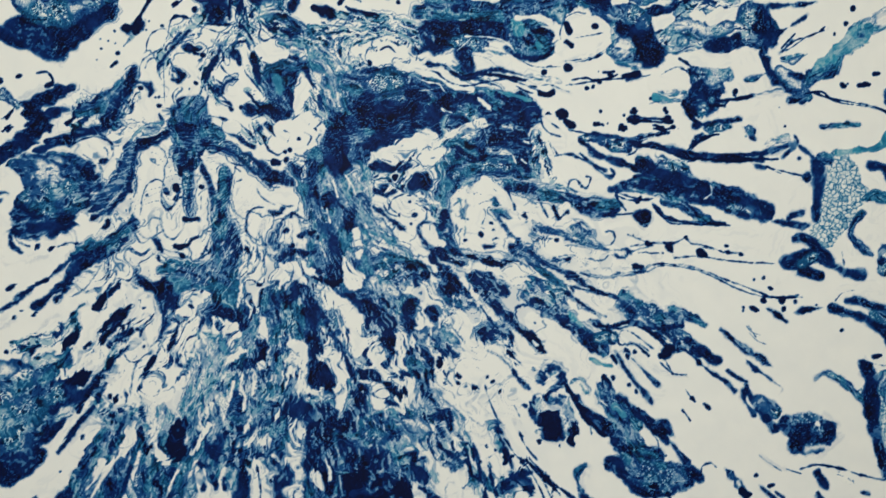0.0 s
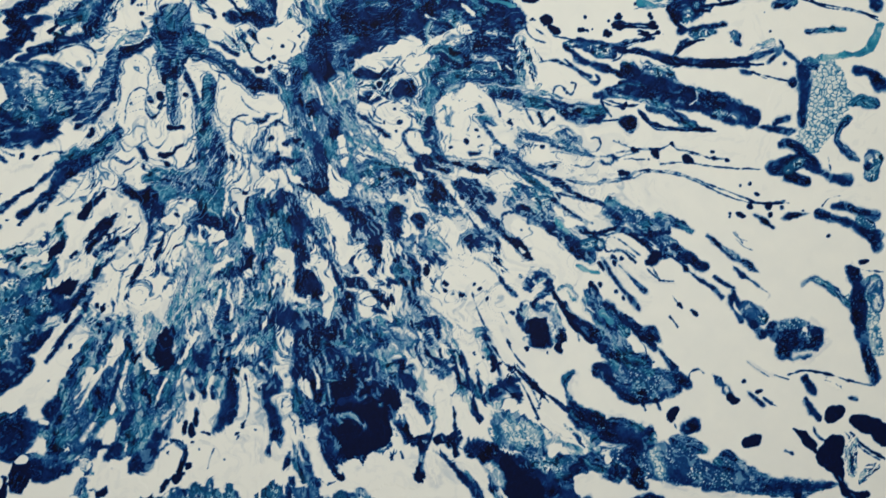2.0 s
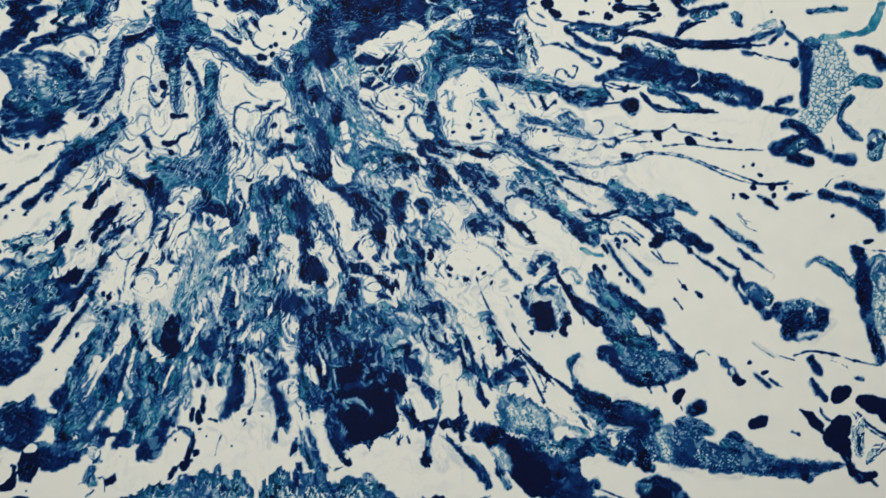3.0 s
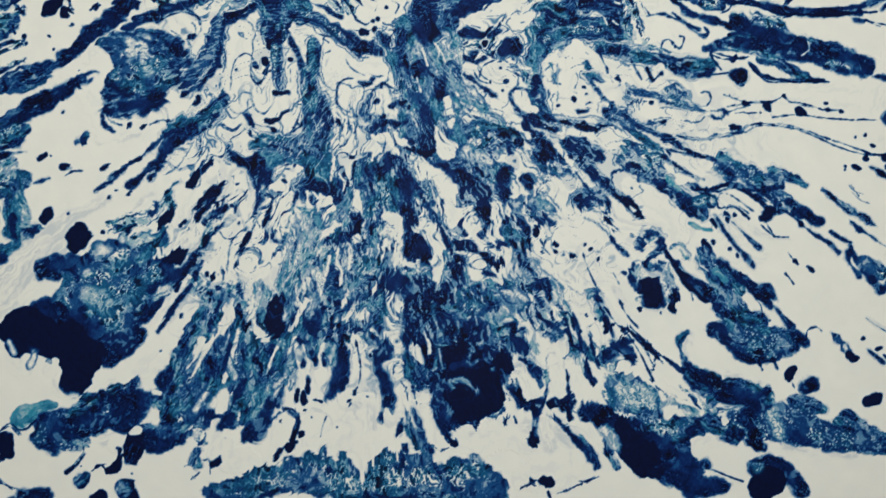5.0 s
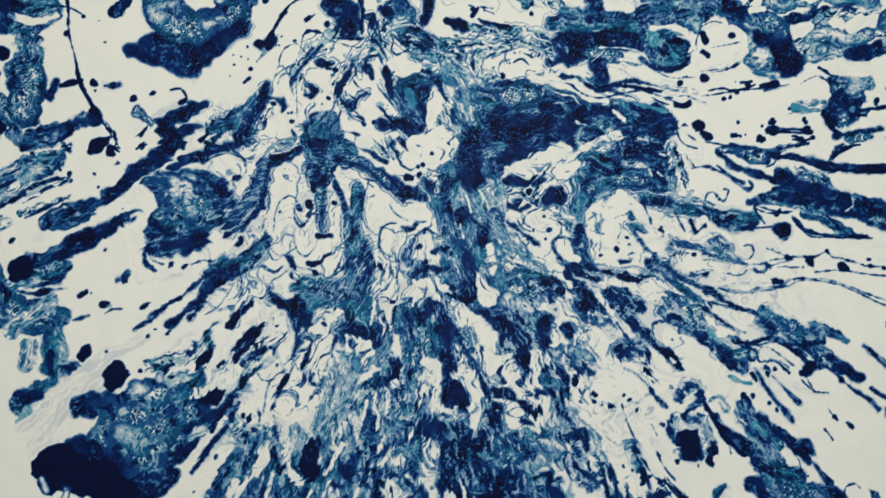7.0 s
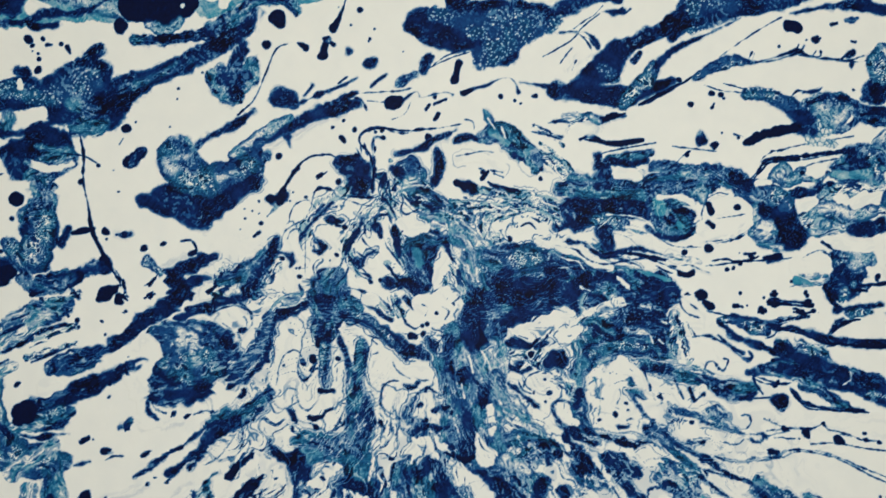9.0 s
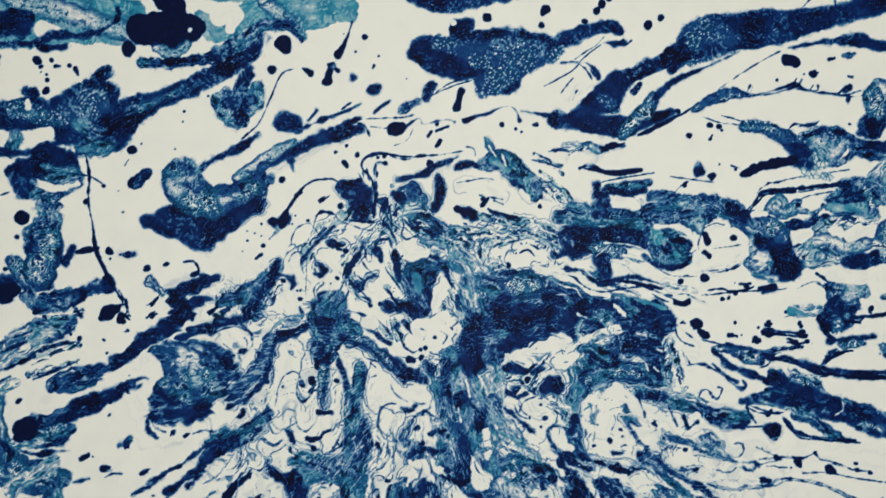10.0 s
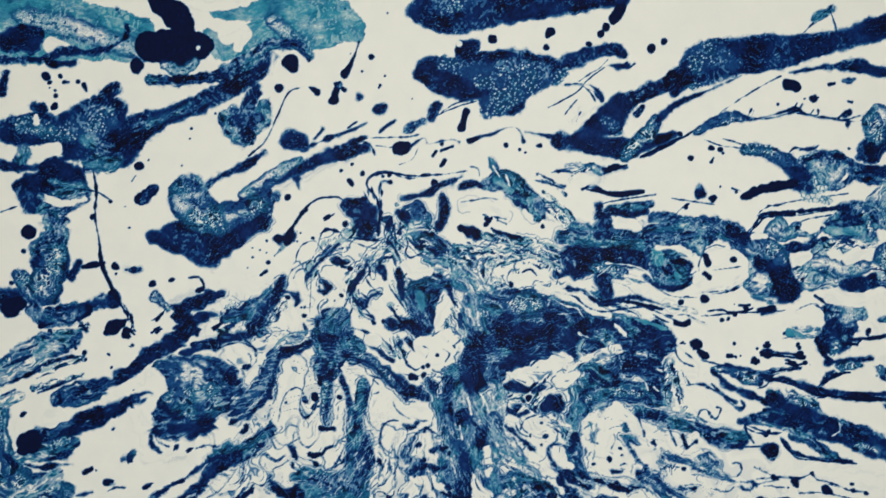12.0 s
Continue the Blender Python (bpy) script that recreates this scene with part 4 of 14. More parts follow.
pour("blue", 1.4, [(875, 527, 3.3), (891, 525, 4.4), (902, 535, 6.6), (918, 541, 7.2), (927, 553, 3.9)])
pour("shred", 1, [(932, 558, 5.5), (943, 569, 11.0), (957, 579, 7.7), (976, 590, 7.7)])
pour("navy", 0.6, [(943, 570, 3.9), (949, 566, 3.3)])
pour("pale", 1, [(965, 584, 5.0), (982, 592, 5.0)])
pour("blue", 1.2, [(887, 512, 4.4), (893, 515, 4.9)])
pour("navy", 0.8, [(807.0, 510.0, 2.2), (834, 513, 3.3), (861, 518, 3.3), (883.0, 521.0, 2.2)])
pour("pale", 0.8, [(840.0, 517.0, 2.0), (867.0, 522.0, 2.0)])
pour("black", 0.5, [(899.0, 517.0, 0.5), (910.0, 513.0, 0.7), (926.0, 507.0, 0.5), (948.0, 504.0, 0.5), (964.0, 500.0, 0.5), (975.0, 494.0, 0.7)])
pour("black", 0.4, [(929.0, 523.0, 2.2)])
pour("black", 0.4, [(932.0, 525.0, 1.0)])
pour("black", 0.4, [(961.0, 534.0, 2.2)])
pour("black", 0.4, [(938, 595, 2.8)])
pour("black", 0.4, [(920.0, 571.0, 1.0)])
pour("black", 0.4, [(931.0, 581.0, 2.2)])
pour("black", 0.5, [(943.0, 523.0, 1.9), (952.0, 524.0, 1.5)], [(823.0, 516.0, 1.5), (828.0, 518.0, 0.7)], [(863.0, 486.0, 0.7), (871.0, 486.0, 0.5)])
pour("blue", 1, [(837, 531, 3.3), (848.0, 535.0, 1.0)], [(839, 481, 3.9), (835, 486, 3.0), (841, 475, 2.8)])
# fine lines and drops on the bare right side
pour("black", 0.5, [(758, 376, 3.0)], [(726, 359, 2.8)], [(811.0, 376.0, 0.9)], [(813.0, 370.0, 2.0)], [(826.0, 369.0, 1.5), (830.0, 368.0, 0.7)], [(753.0, 371.0, 0.6)])
pour("black", 0.5, [(786, 370, 4.4), (793.0, 367.0, 0.9)], [(774.0, 385.0, 1.5), (779.0, 379.0, 0.7)], [(738.0, 380.0, 2.0)])
pour("black", 0.3, [(720.0, 389.0, 0.2), (741.0, 381.0, 0.3), (767.0, 381.0, 0.2)], [(779.0, 379.0, 0.4), (799.0, 374.0, 0.2), (821.0, 369.0, 0.2)])
pour("black", 0.3, [(767.0, 366.0, 0.2), (794.0, 365.0, 0.2), (821.0, 361.0, 0.3), (866.0, 358.0, 0.4)], [(730.0, 372.0, 0.2), (749.0, 371.0, 0.2)])
pour("black", 0.4, [(672.0, 356.0, 0.7), (692.0, 350.0, 0.7), (714.0, 351.0, 0.7), (738.0, 354.0, 0.4), (751.0, 359.0, 0.4), (778.0, 356.0, 0.2), (799.0, 348.0, 0.4), (825.0, 335.0, 0.5), (852.0, 327.0, 0.5), (885.0, 326.0, 0.7)])
# the fish-shaped pour
pour("navy", 1, [(830, 246, 2.7), (834, 233, 2.8), (845, 217, 3.3), (858, 203, 4.4)])
pour("pale", 1, [(918, 193, 4.4), (899, 180, 5.0), (883, 183, 3.5)], [(916, 203, 3.3), (905.0, 217.0, 1.0)])
pour("navy", 1.4, [(872, 205, 9.9), (888, 202, 13.2), (905, 197, 11.0)], [(877, 189, 7.7), (894, 188, 8.0)])
pour("foam", 1, [(883, 207, 9.9), (897, 204, 10.0), (894, 191, 7.7)])
pour("white", 0.5, [(900, 205, 3.3)])
pour("navy", 1.6, [(943.0, 264.0, 2.2), (949, 256, 4.4), (952, 237, 7.7), (954, 210, 6.6), (958, 183, 5.5), (965, 156, 5.0)])
pour("cell", 1.2, [(967, 242, 7.7), (964, 210, 6.6), (968, 183, 5.5)], [(941, 235, 4.4)])
pour("blue", 0.6, [(872.0, 213.0, 0.5)])
pour("pale", 0.8, [(843.0, 178.0, 1.0), (854.0, 170.0, 2.2), (865.0, 164.0, 0.9)])
pour("black", 0.4, [(841.0, 179.0, 0.4), (854.0, 169.0, 0.5), (863.0, 163.0, 0.5)], [(867.0, 165.0, 0.5), (881.0, 160.0, 0.5)])
pour("navy", 0.8, [(927, 66, 3.9), (933, 54, 3.3), (941, 43, 3.3), (952, 45, 4.4)])
pour("marble", 0.8, [(955, 69, 3.3), (949, 59, 3.3), (966, 74, 2.8)])
pour("black", 0.5, [(949, 45, 4.4)])
pour("blue", 1.4, [(819, 80, 13.2), (840, 66, 12.1), (867, 58, 7.7), (894, 54, 4.4), (922.0, 58.0, 2.2), (933.0, 58.0, 0.7)])
pour("foam", 1, [(819, 74, 9.9), (840, 62, 7.7), (862, 58, 4.0)])
pour("navy", 0.8, [(891, 47, 4.9)])
# left edge, below
pour("blue", 1.6, [(56, 272, 11.0), (72, 281, 9.0), (92, 290, 6.0), (108, 301, 3.6)], [(83, 305, 8.0), (103, 304, 4.0)])
pour("pale", 1.4, [(55, 247, 5.0), (86, 280, 7.0), (117, 303, 6.0), (163, 326, 4.5)], [(65, 326, 4.5), (59, 307, 4.5)])
pour("pale", 1.2, [(68, 231, 9.0), (95, 265, 10.0), (116, 288, 8.0)])
pour("pale", 1, [(243, 296, 8.0), (237, 282, 7.0)], [(255, 296, 4.0)])
pour("marble", 1, [(266, 305, 3.5), (250, 291, 3.5), (242, 271, 3.6)], [(231, 307, 3.0)])
pour("navy", 1.2, [(304, 353, 8.0), (306, 340, 6.0), (307, 328, 3.0)])
# great dark pool, lower left
pour("pale", 1.6, [(127, 293, 9.0), (111, 279, 9.0)])
pour("crackle", 2, [(149, 262, 20.0), (178, 250, 27.0), (162, 226, 23.0), (194, 264, 12.0), (210, 288, 8.0)])
pour("navy", 1.6, [(115, 269, 10.0), (135, 272, 8.0)], [(105, 264, 4.5)])
pour("white", 1, [(222, 272, 10.0), (215, 283, 4.0)])
pour("black", 0.8, [(222, 273, 5.5), (225, 277, 4.5), (219, 270, 4.0)])
pour("navy", 1.2, [(211, 268, 7.0), (215, 253, 7.0), (236, 261, 6.0), (247, 276, 4.0)], [(204, 273, 5.0)])
pour("shred", 1, [(242, 271, 3.6), (231, 257, 4.0)])
pour("rimmed", 1, [(254, 268, 7.0), (248, 256, 5.0)])
pour("black", 0.5, [(221, 243, 2.5)])
pour("black", 0.5, [(260.0, 242.0, 2.0)])
pour("black", 0.5, [(254.0, 251.0, 2.0)])
pour("black", 0.5, [(254.0, 233.0, 2.0)])
pour("black", 0.5, [(240.0, 254.0, 0.9)])
# lower left: white channel, then the blue fan
pour("shred", 1.4, [(207, 238, 7.0), (223, 247, 7.0), (237, 246, 7.0)])
pour("white", 1.2, [(229, 227, 7.0), (220, 212, 12.0), (204, 188, 15.0), (214, 187, 12.0), (178, 173, 7.0), (147, 159, 4.0)])
pour("navy", 0.7, [(231.0, 222.0, 0.9), (219.0, 235.0, 0.9), (213.0, 213.0, 0.9)], [(227.0, 219.0, 2.0)])
pour("black", 0.4, [(217.0, 202.0, 0.6)])
pour("blue", 2.5, [(261, 220, 15.0), (254, 195, 22.0), (237, 166, 20.0), (257, 154, 25.0), (288, 183, 22.0), (305, 207, 17.0), (276, 143, 18.0), (231, 136, 16.2)])
pour("shred", 1.5, [(247, 236, 8.0), (245, 206, 9.0), (238, 181, 6.0)], [(276, 224, 8.0), (265, 204, 7.0)], [(297, 238, 7.0), (290, 213, 6.0)])
pour("shred", 1.2, [(262, 154, 6.0), (250, 134, 5.0)], [(278, 173, 6.0)], [(313, 181, 9.0), (302, 151, 9.0)], [(237, 166, 4.5), (234, 146, 4.0)])
pour("black", 1, [(308, 222, 9.0), (305, 207, 9.0)])
pour("navy", 1.2, [(207, 163, 8.0), (215, 172, 5.0)], [(204, 150, 5.0)])
pour("blue", 1.6, [(162, 155, 5.0), (178, 164, 3.2)], [(137, 147, 7.0), (157, 151, 5.0)], [(185, 119, 7.2), (204, 112, 7.0)], [(201, 148, 10.0)])
pour("foam", 1.2, [(95, 119, 9.0), (125, 112, 5.4), (111, 128, 6.0)])
pour("shred", 1, [(125, 117, 5.0), (132, 112, 4.0)], [(164.0, 150.0, 2.0), (173.0, 165.0, 0.9)])
pour("crackle", 1.2, [(220, 121, 10.0), (235, 125, 7.0), (226, 141, 7.0)], [(170, 119, 6.0)])
pour("pale", 1, [(149, 113, 5.0), (175, 123, 3.5)])
pour("white", 1, [(167, 117, 4.5), (157, 110, 6.0)])
pour("black", 1, [(174, 102, 6.3), (172, 95, 5.0), (181, 109, 5.0)])
pour("navy", 1, [(189, 103, 4.5), (198, 102, 4.0), (214, 109, 3.0)])
pour("shred", 0.8, [(229, 113, 4.0), (236, 105, 3.0)])
pour("blue", 0.8, [(228, 94, 3.0), (230, 86, 2.5), (225.0, 83.0, 0.9)])
pour("white", 1, [(251, 104, 10.0), (253, 89, 12.0), (273, 87, 10.0)])
# bottom-left odds
pour("black", 0.8, [(58, 117, 7.0), (63, 109, 5.4), (62, 121, 7.0)])
pour("black", 0.4, [(39.0, 126.0, 0.4), (56.0, 127.0, 0.4), (67.0, 134.0, 0.4), (76.0, 123.0, 0.4)], [(58.0, 109.0, 0.7), (50.0, 97.0, 0.4), (42.0, 90.0, 0.4)], [(38.0, 103.0, 0.4), (49.0, 90.0, 0.4), (65.0, 75.0, 0.4)])
pour("black", 0.4, [(114.0, 88.0, 0.4), (121.0, 95.0, 0.4), (129.0, 104.0, 0.4), (129.0, 112.0, 0.4)])
pour("black", 0.6, [(125, 76, 4.5), (130, 83, 3.0)])
pour("black", 0.6, [(145.0, 91.0, 0.7), (150.0, 85.0, 1.8), (158.0, 87.0, 1.8), (163.0, 100.0, 0.7)], [(130.0, 83.0, 0.4), (141.0, 91.0, 0.4), (148.0, 92.0, 0.4)])
pour("black", 0.7, [(162, 72, 5.5), (167, 73, 4.0)])
pour("black", 0.4, [(159.0, 106.0, 0.9)], [(243.0, 84.0, 1.4), (249.0, 88.0, 1.4)], [(254.0, 108.0, 0.6)], [(170.0, 82.0, 0.6)], [(126.0, 92.0, 0.3)])
pour("black", 0.3, [(217.0, 85.0, 0.3), (238.0, 90.0, 0.3), (239.0, 77.0, 0.3)], [(222.0, 73.0, 0.4), (229.0, 78.0, 0.4)])
# more of the blue fan, lower left
pour("blue", 2, [(326, 221, 15.0), (314, 191, 15.0), (292, 162, 15.0), (281, 138, 10.0)], [(345, 210, 10.0), (339, 180, 8.0)])
pour("blue", 2, [(245, 211, 15.0), (223, 177, 13.0), (216, 147, 12.0), (232, 156, 15.0)], [(255, 124, 7.0), (240, 130, 10.0)])
pour("navy", 1.2, [(280, 203, 5.0), (268, 174, 5.0), (257, 154, 4.0)], [(298, 182, 5.0), (292, 152, 5.0)], [(239, 196, 3.0), (228, 171, 4.0)], [(325, 201, 4.0), (316, 176, 4.0)], [(246, 145, 5.0), (240, 125, 4.0)], [(332, 150, 4.5), (326, 135, 2.5)], [(307, 156, 4.0), (303, 136, 4.5)])
pour("shred", 1, [(254, 225, 4.5), (247, 200, 4.5), (233, 176, 3.5)], [(287, 233, 4.5), (280, 208, 4.5), (271, 184, 4.0)], [(316, 221, 4.0), (309, 192, 4.0), (298, 167, 3.5)], [(258, 180, 4.0), (252, 155, 4.0)], [(323, 170, 4.5), (314, 151, 4.0)])
pour("shred", 1, [(272, 244, 5.0), (261, 225, 4.5)], [(245, 246, 4.0), (232, 234, 3.5)])
pour("navy", 1, [(198, 244, 4.5), (208, 256, 5.0), (219, 263, 4.5)], [(191, 219, 4.5), (207, 233, 4.0)])
pour("blue", 1.4, [(195, 289, 8.0), (185, 275, 10.0), (199, 269, 10.0)], [(215, 288, 4.5)])
pour("crackle", 1, [(216, 293, 4.1), (224, 302, 4.0)], [(205, 281, 4.5)])
# middle fan
pour("blue", 2.5, [(357, 315, 20.0), (370, 284, 20.0), (339, 276, 20.0), (368, 249, 20.0), (337, 230, 20.0), (398, 252, 15.0)])
pour("shred", 1.6, [(336, 301, 10.0), (350, 290, 13.0), (339, 266, 12.0), (327, 246, 10.0)], [(376, 309, 8.0), (360, 295, 7.0)], [(369, 264, 7.0), (362, 244, 7.7)])
pour("shred", 1.4, [(347, 240, 7.0), (341, 215, 7.0)], [(366, 218, 7.0), (359, 188, 6.0)], [(326, 221, 7.0), (317, 196, 7.0)], [(398, 328, 3.0), (398, 287, 3.0), (394, 262, 4.0)])
pour("blue", 1.8, [(350, 209, 12.0), (344, 184, 12.0), (371, 213, 10.0), (323, 181, 11.0), (396, 217, 12.0), (397, 237, 12.0)])
pour("navy", 1.4, [(339, 321, 5.0), (352, 328, 5.0)], [(370, 279, 4.0), (385, 288, 4.0), (391, 298, 3.0)], [(346, 220, 5.0), (340, 200, 5.0)], [(371, 226, 8.8), (382, 233, 7.0)], [(395, 191, 6.0), (404, 176, 7.0)], [(326, 221, 4.0)])
pour("rimmed", 0.9, [(379, 273, 5.5), (374, 264, 3.5), (375, 248, 3.5), (382, 238, 4.0)])
pour("shred", 0.8, [(375, 238, 3.0), (367, 236, 2.5)], [(398, 247, 2.5), (393, 242, 2.5), (378, 248, 2.5)])
pour("rimmed", 1, [(459, 289, 6.0), (461, 269, 5.5), (456, 249, 4.0), (453.0, 236.0, 2.0)])
pour("navy", 1.8, [(412, 236, 8.8), (433, 235, 15.0), (439, 209, 20.0), (440, 183, 20.0)])
pour("rimmed", 1.2, [(441, 343, 7.0), (453, 330, 10.0), (467, 309, 12.0), (486, 287, 15.0), (501, 276, 10.0)], [(478, 313, 6.0)], [(487, 305, 7.0)])
pour("navy", 1.2, [(463, 329, 4.0), (478, 321, 7.0), (496, 317, 9.0), (497, 305, 7.7)], [(492, 295, 4.0)], [(478.0, 311.0, 2.0)])
pour("blue", 1.4, [(479, 338, 8.0), (504, 332, 10.0), (519, 331, 7.0)], [(495, 343, 10.0)])
pour("shred", 1, [(484, 331, 6.0), (514, 336, 5.5)])
pour("navy", 1.2, [(508, 306, 4.0), (515, 296, 3.0)], [(502, 294, 3.0)])
pour("rimmed", 1, [(510, 301, 6.0), (504, 286, 7.0)])
pour("blue", 1.2, [(550, 340, 7.0), (565, 329, 6.0)], [(541, 305, 5.0), (537, 290, 4.4)])
pour("black", 0.5, [(547.0, 279.0, 0.7), (545.0, 289.0, 0.4), (533.0, 303.0, 0.4)], [(508.0, 273.0, 1.0)], [(552.0, 268.0, 0.4), (546.0, 254.0, 0.4)])
pour("rimmed", 0.8, [(500, 259, 7.0), (510, 258, 5.0)], [(489, 247, 9.0), (479, 242, 4.5)])
pour("black", 0.8, [(509, 248, 4.5)])
pour("black", 0.8, [(512, 249, 3.0)])
pour("navy", 0.8, [(485, 265, 3.0), (470, 268, 3.0)], [(497.0, 256.0, 0.9), (504.0, 243.0, 0.9)], [(506, 269, 3.0), (516, 265, 2.5)])
pour("navy", 1.8, [(463, 228, 12.0), (472, 207, 20.0), (492, 206, 18.0), (512, 194, 10.0), (465, 187, 24.2)])
pour("blue", 1.2, [(469, 248, 5.0), (465, 223, 6.0), (461, 197, 5.0)], [(488, 226, 6.0), (489, 196, 6.0)], [(513, 210, 8.0)], [(476, 191, 5.0)])
pour("shred", 1.2, [(464, 258, 5.5), (455, 233, 4.4), (447, 219, 3.0)], [(483, 232, 5.0), (477, 212, 4.0)], [(498, 231, 6.6), (518, 219, 6.0)], [(507, 200, 7.0), (528, 204, 7.0)])
pour("rimmed", 0.8, [(514, 238, 8.0), (530, 239, 4.5), (502, 241, 4.0)])
pour("marble", 1, [(530, 254, 3.9), (525, 245, 3.0)], [(519, 230, 4.5), (539, 228, 4.5)], [(543, 208, 4.5), (547, 192, 4.9)], [(564, 207, 6.0), (568, 186, 5.0)])
pour("shred", 1, [(560, 227, 6.0), (566, 206, 5.0)])
pour("navy", 1, [(539, 218, 3.0), (548, 207, 2.7)], [(527, 188, 4.0)], [(547, 182, 3.0)])
pour("rimmed", 0.8, [(535, 203, 4.0), (540, 190, 4.0)])
# dark heart of the lower fan
pour("navy", 2, [(460, 172, 22.0), (480, 166, 22.0), (463, 141, 22.0), (488, 135, 15.0), (445, 178, 17.0)])
pour("crackle", 1, [(460, 187, 7.7), (496, 180, 7.0), (440, 194, 5.5)], [(469, 151, 7.0)])
pour("black", 1.6, [(462, 126, 15.0), (482, 125, 14.3), (464, 162, 13.0), (453, 142, 15.0)], [(497, 149, 7.0)], [(383.0, -7.0, 0.3)])
pour("shred", 0.8, [(475.0, 181.0, 2.0), (480.0, 171.0, 2.0), (477, 158, 2.5)], [(468, 141, 2.5), (481.0, 143.0, 2.0)], [(493, 155, 3.0)], [(463.0, 139.0, 0.9), (455.0, 137.0, 0.9)])
pour("blue", 1, [(477, 117, 4.0)], [(464, 111, 3.0)])
pour("navy", 0.8, [(510, 169, 6.6), (506, 144, 4.4), (525, 158, 6.0), (537, 147, 5.5)], [(523, 119, 6.0)])
pour("shred", 1, [(521, 178, 6.0), (536, 167, 6.0)], [(506, 179, 5.0)])
pour("white", 1.4, [(335, 129, 14.3), (324, 109, 15.0), (344, 98, 12.0), (360, 117, 17.0), (381, 126, 15.0), (369, 96, 7.0), (309, 115, 9.9)])
pour("black", 0.5, [(318.0, 130.0, 0.7), (319.0, 115.0, 0.7), (311.0, 100.0, 1.4)], [(300.0, 91.0, 1.8), (308.0, 98.0, 0.7)], [(312, 94, 3.0)], [(322.0, 106.0, 1.5), (324.0, 109.0, 0.7)])
pour("black", 0.4, [(342.0, 108.0, 0.3), (337.0, 98.0, 0.3)], [(355.0, 112.0, 0.2), (359.0, 107.0, 0.2)])
pour("rimmed", 0.9, [(413, 160, 4.0), (418, 144, 4.5), (424, 123, 4.0)], [(436, 123, 6.6), (441, 109, 8.0), (447, 91, 7.0), (435, 102, 6.0)])
pour("navy", 0.8, [(419, 129, 2.5), (420, 108, 3.5), (427, 98, 3.5)], [(425.0, 139.0, 2.0)])
pour("crackle", 1, [(425, 98, 4.0), (434, 87, 5.0)])
pour("white", 1.2, [(460, 95, 10.0), (480, 89, 14.3), (506, 97, 13.2), (521, 86, 12.0), (491, 104, 4.4)], [(520, 55, 12.0), (551, 59, 18.0), (572, 83, 7.7)])
pour("navy", 1, [(456, 106, 3.5), (453, 98, 2.5)], [(461, 116, 5.5)])
pour("black", 0.6, [(455.0, 97.0, 1.4), (461.0, 89.0, 1.4)], [(459.0, 91.0, 2.0)])
pour("pale", 0.6, [(476, 94, 2.5), (479.0, 107.0, 2.0)])
pour("black", 0.4, [(479.0, 107.0, 0.7), (480.0, 99.0, 0.7)], [(504.0, 103.0, 0.3), (508.0, 118.0, 0.4)])
pour("rimmed", 1, [(515, 158, 3.5), (519, 143, 4.5), (526, 130, 4.5), (538, 121, 4.9)], [(510, 123, 6.6), (502, 116, 3.9)])
pour("navy", 0.8, [(517, 143, 3.0), (521, 122, 4.0)], [(512.0, 153.0, 2.0)])
pour("pale", 1.2, [(525, 104, 6.0), (543, 100, 5.0)], [(558, 99, 7.0), (573, 88, 8.0)])
pour("black", 0.6, [(532, 88, 2.1), (535.0, 101.0, 0.7), (536.0, 116.0, 0.7), (539.0, 126.0, 0.4)])
pour("rimmed", 1.2, [(566, 150, 9.0), (573, 134, 9.0), (559, 125, 5.0)], [(574, 114, 6.0)])
pour("navy", 0.8, [(558, 156, 2.7), (550, 146, 3.0)], [(554, 118, 4.0), (564, 117, 3.5)], [(569.0, 124.0, 1.0), (575.0, 139.0, 1.0)])
pour("shred", 0.8, [(551, 161, 4.5), (547, 141, 4.4)])
pour("blue", 1.4, [(573.0, 88.0, 2.0), (582, 74, 4.4), (587, 61, 3.5)])
# along the bottom
pour("navy", 1.2, [(242, 57, 8.0), (277, 59, 9.0), (303, 63, 9.0), (323, 65, 10.0), (343, 59, 12.0), (373, 52, 12.0), (403, 52, 16.5), (434, 53, 15.0), (464, 48, 16.5), (490, 43, 12.0)])
pour("crackle", 1, [(252, 59, 7.0), (282, 61, 6.0)], [(323, 68, 7.0), (339, 72, 6.0)], [(400, 76, 5.0), (425, 76, 7.0), (414, 64, 7.0)], [(470, 63, 7.7), (495, 51, 6.6)], [(445, 62, 5.0)])
pour("shred", 0.7, [(357.0, 71.0, 2.0), (356, 48, 2.5)], [(343.0, 69.0, 0.9), (342.0, 49.0, 2.0)], [(374.0, 67.0, 2.0), (374.0, 47.0, 2.0)], [(392.0, 79.0, 2.0), (390.0, 61.0, 2.0)], [(413, 82, 2.5), (411, 70, 2.5)], [(433, 78, 2.5)], [(355.0, 84.0, 0.9)])
pour("black", 0.5, [(516.0, 44.0, 0.7), (526.0, 49.0, 0.7), (531.0, 51.0, 0.7)], [(536, 51, 3.3), (544, 47, 4.0)], [(541.0, 40.0, 0.7), (543.0, 33.0, 0.7)], [(549.0, 37.0, 0.4), (562.0, 41.0, 0.4), (572.0, 45.0, 0.5), (588.0, 50.0, 0.4)])
pour("navy", 1, [(73, 68, 6.0), (93, 67, 7.0), (63, 63, 6.0)])
pour("black", 0.5, [(52.0, 83.0, 0.7), (67.0, 76.0, 0.4), (81.0, 73.0, 0.4)])
pour("black", 0.8, [(160, 71, 5.0), (167, 61, 8.0)], [(142, 63, 4.5), (135, 61, 4.0)])
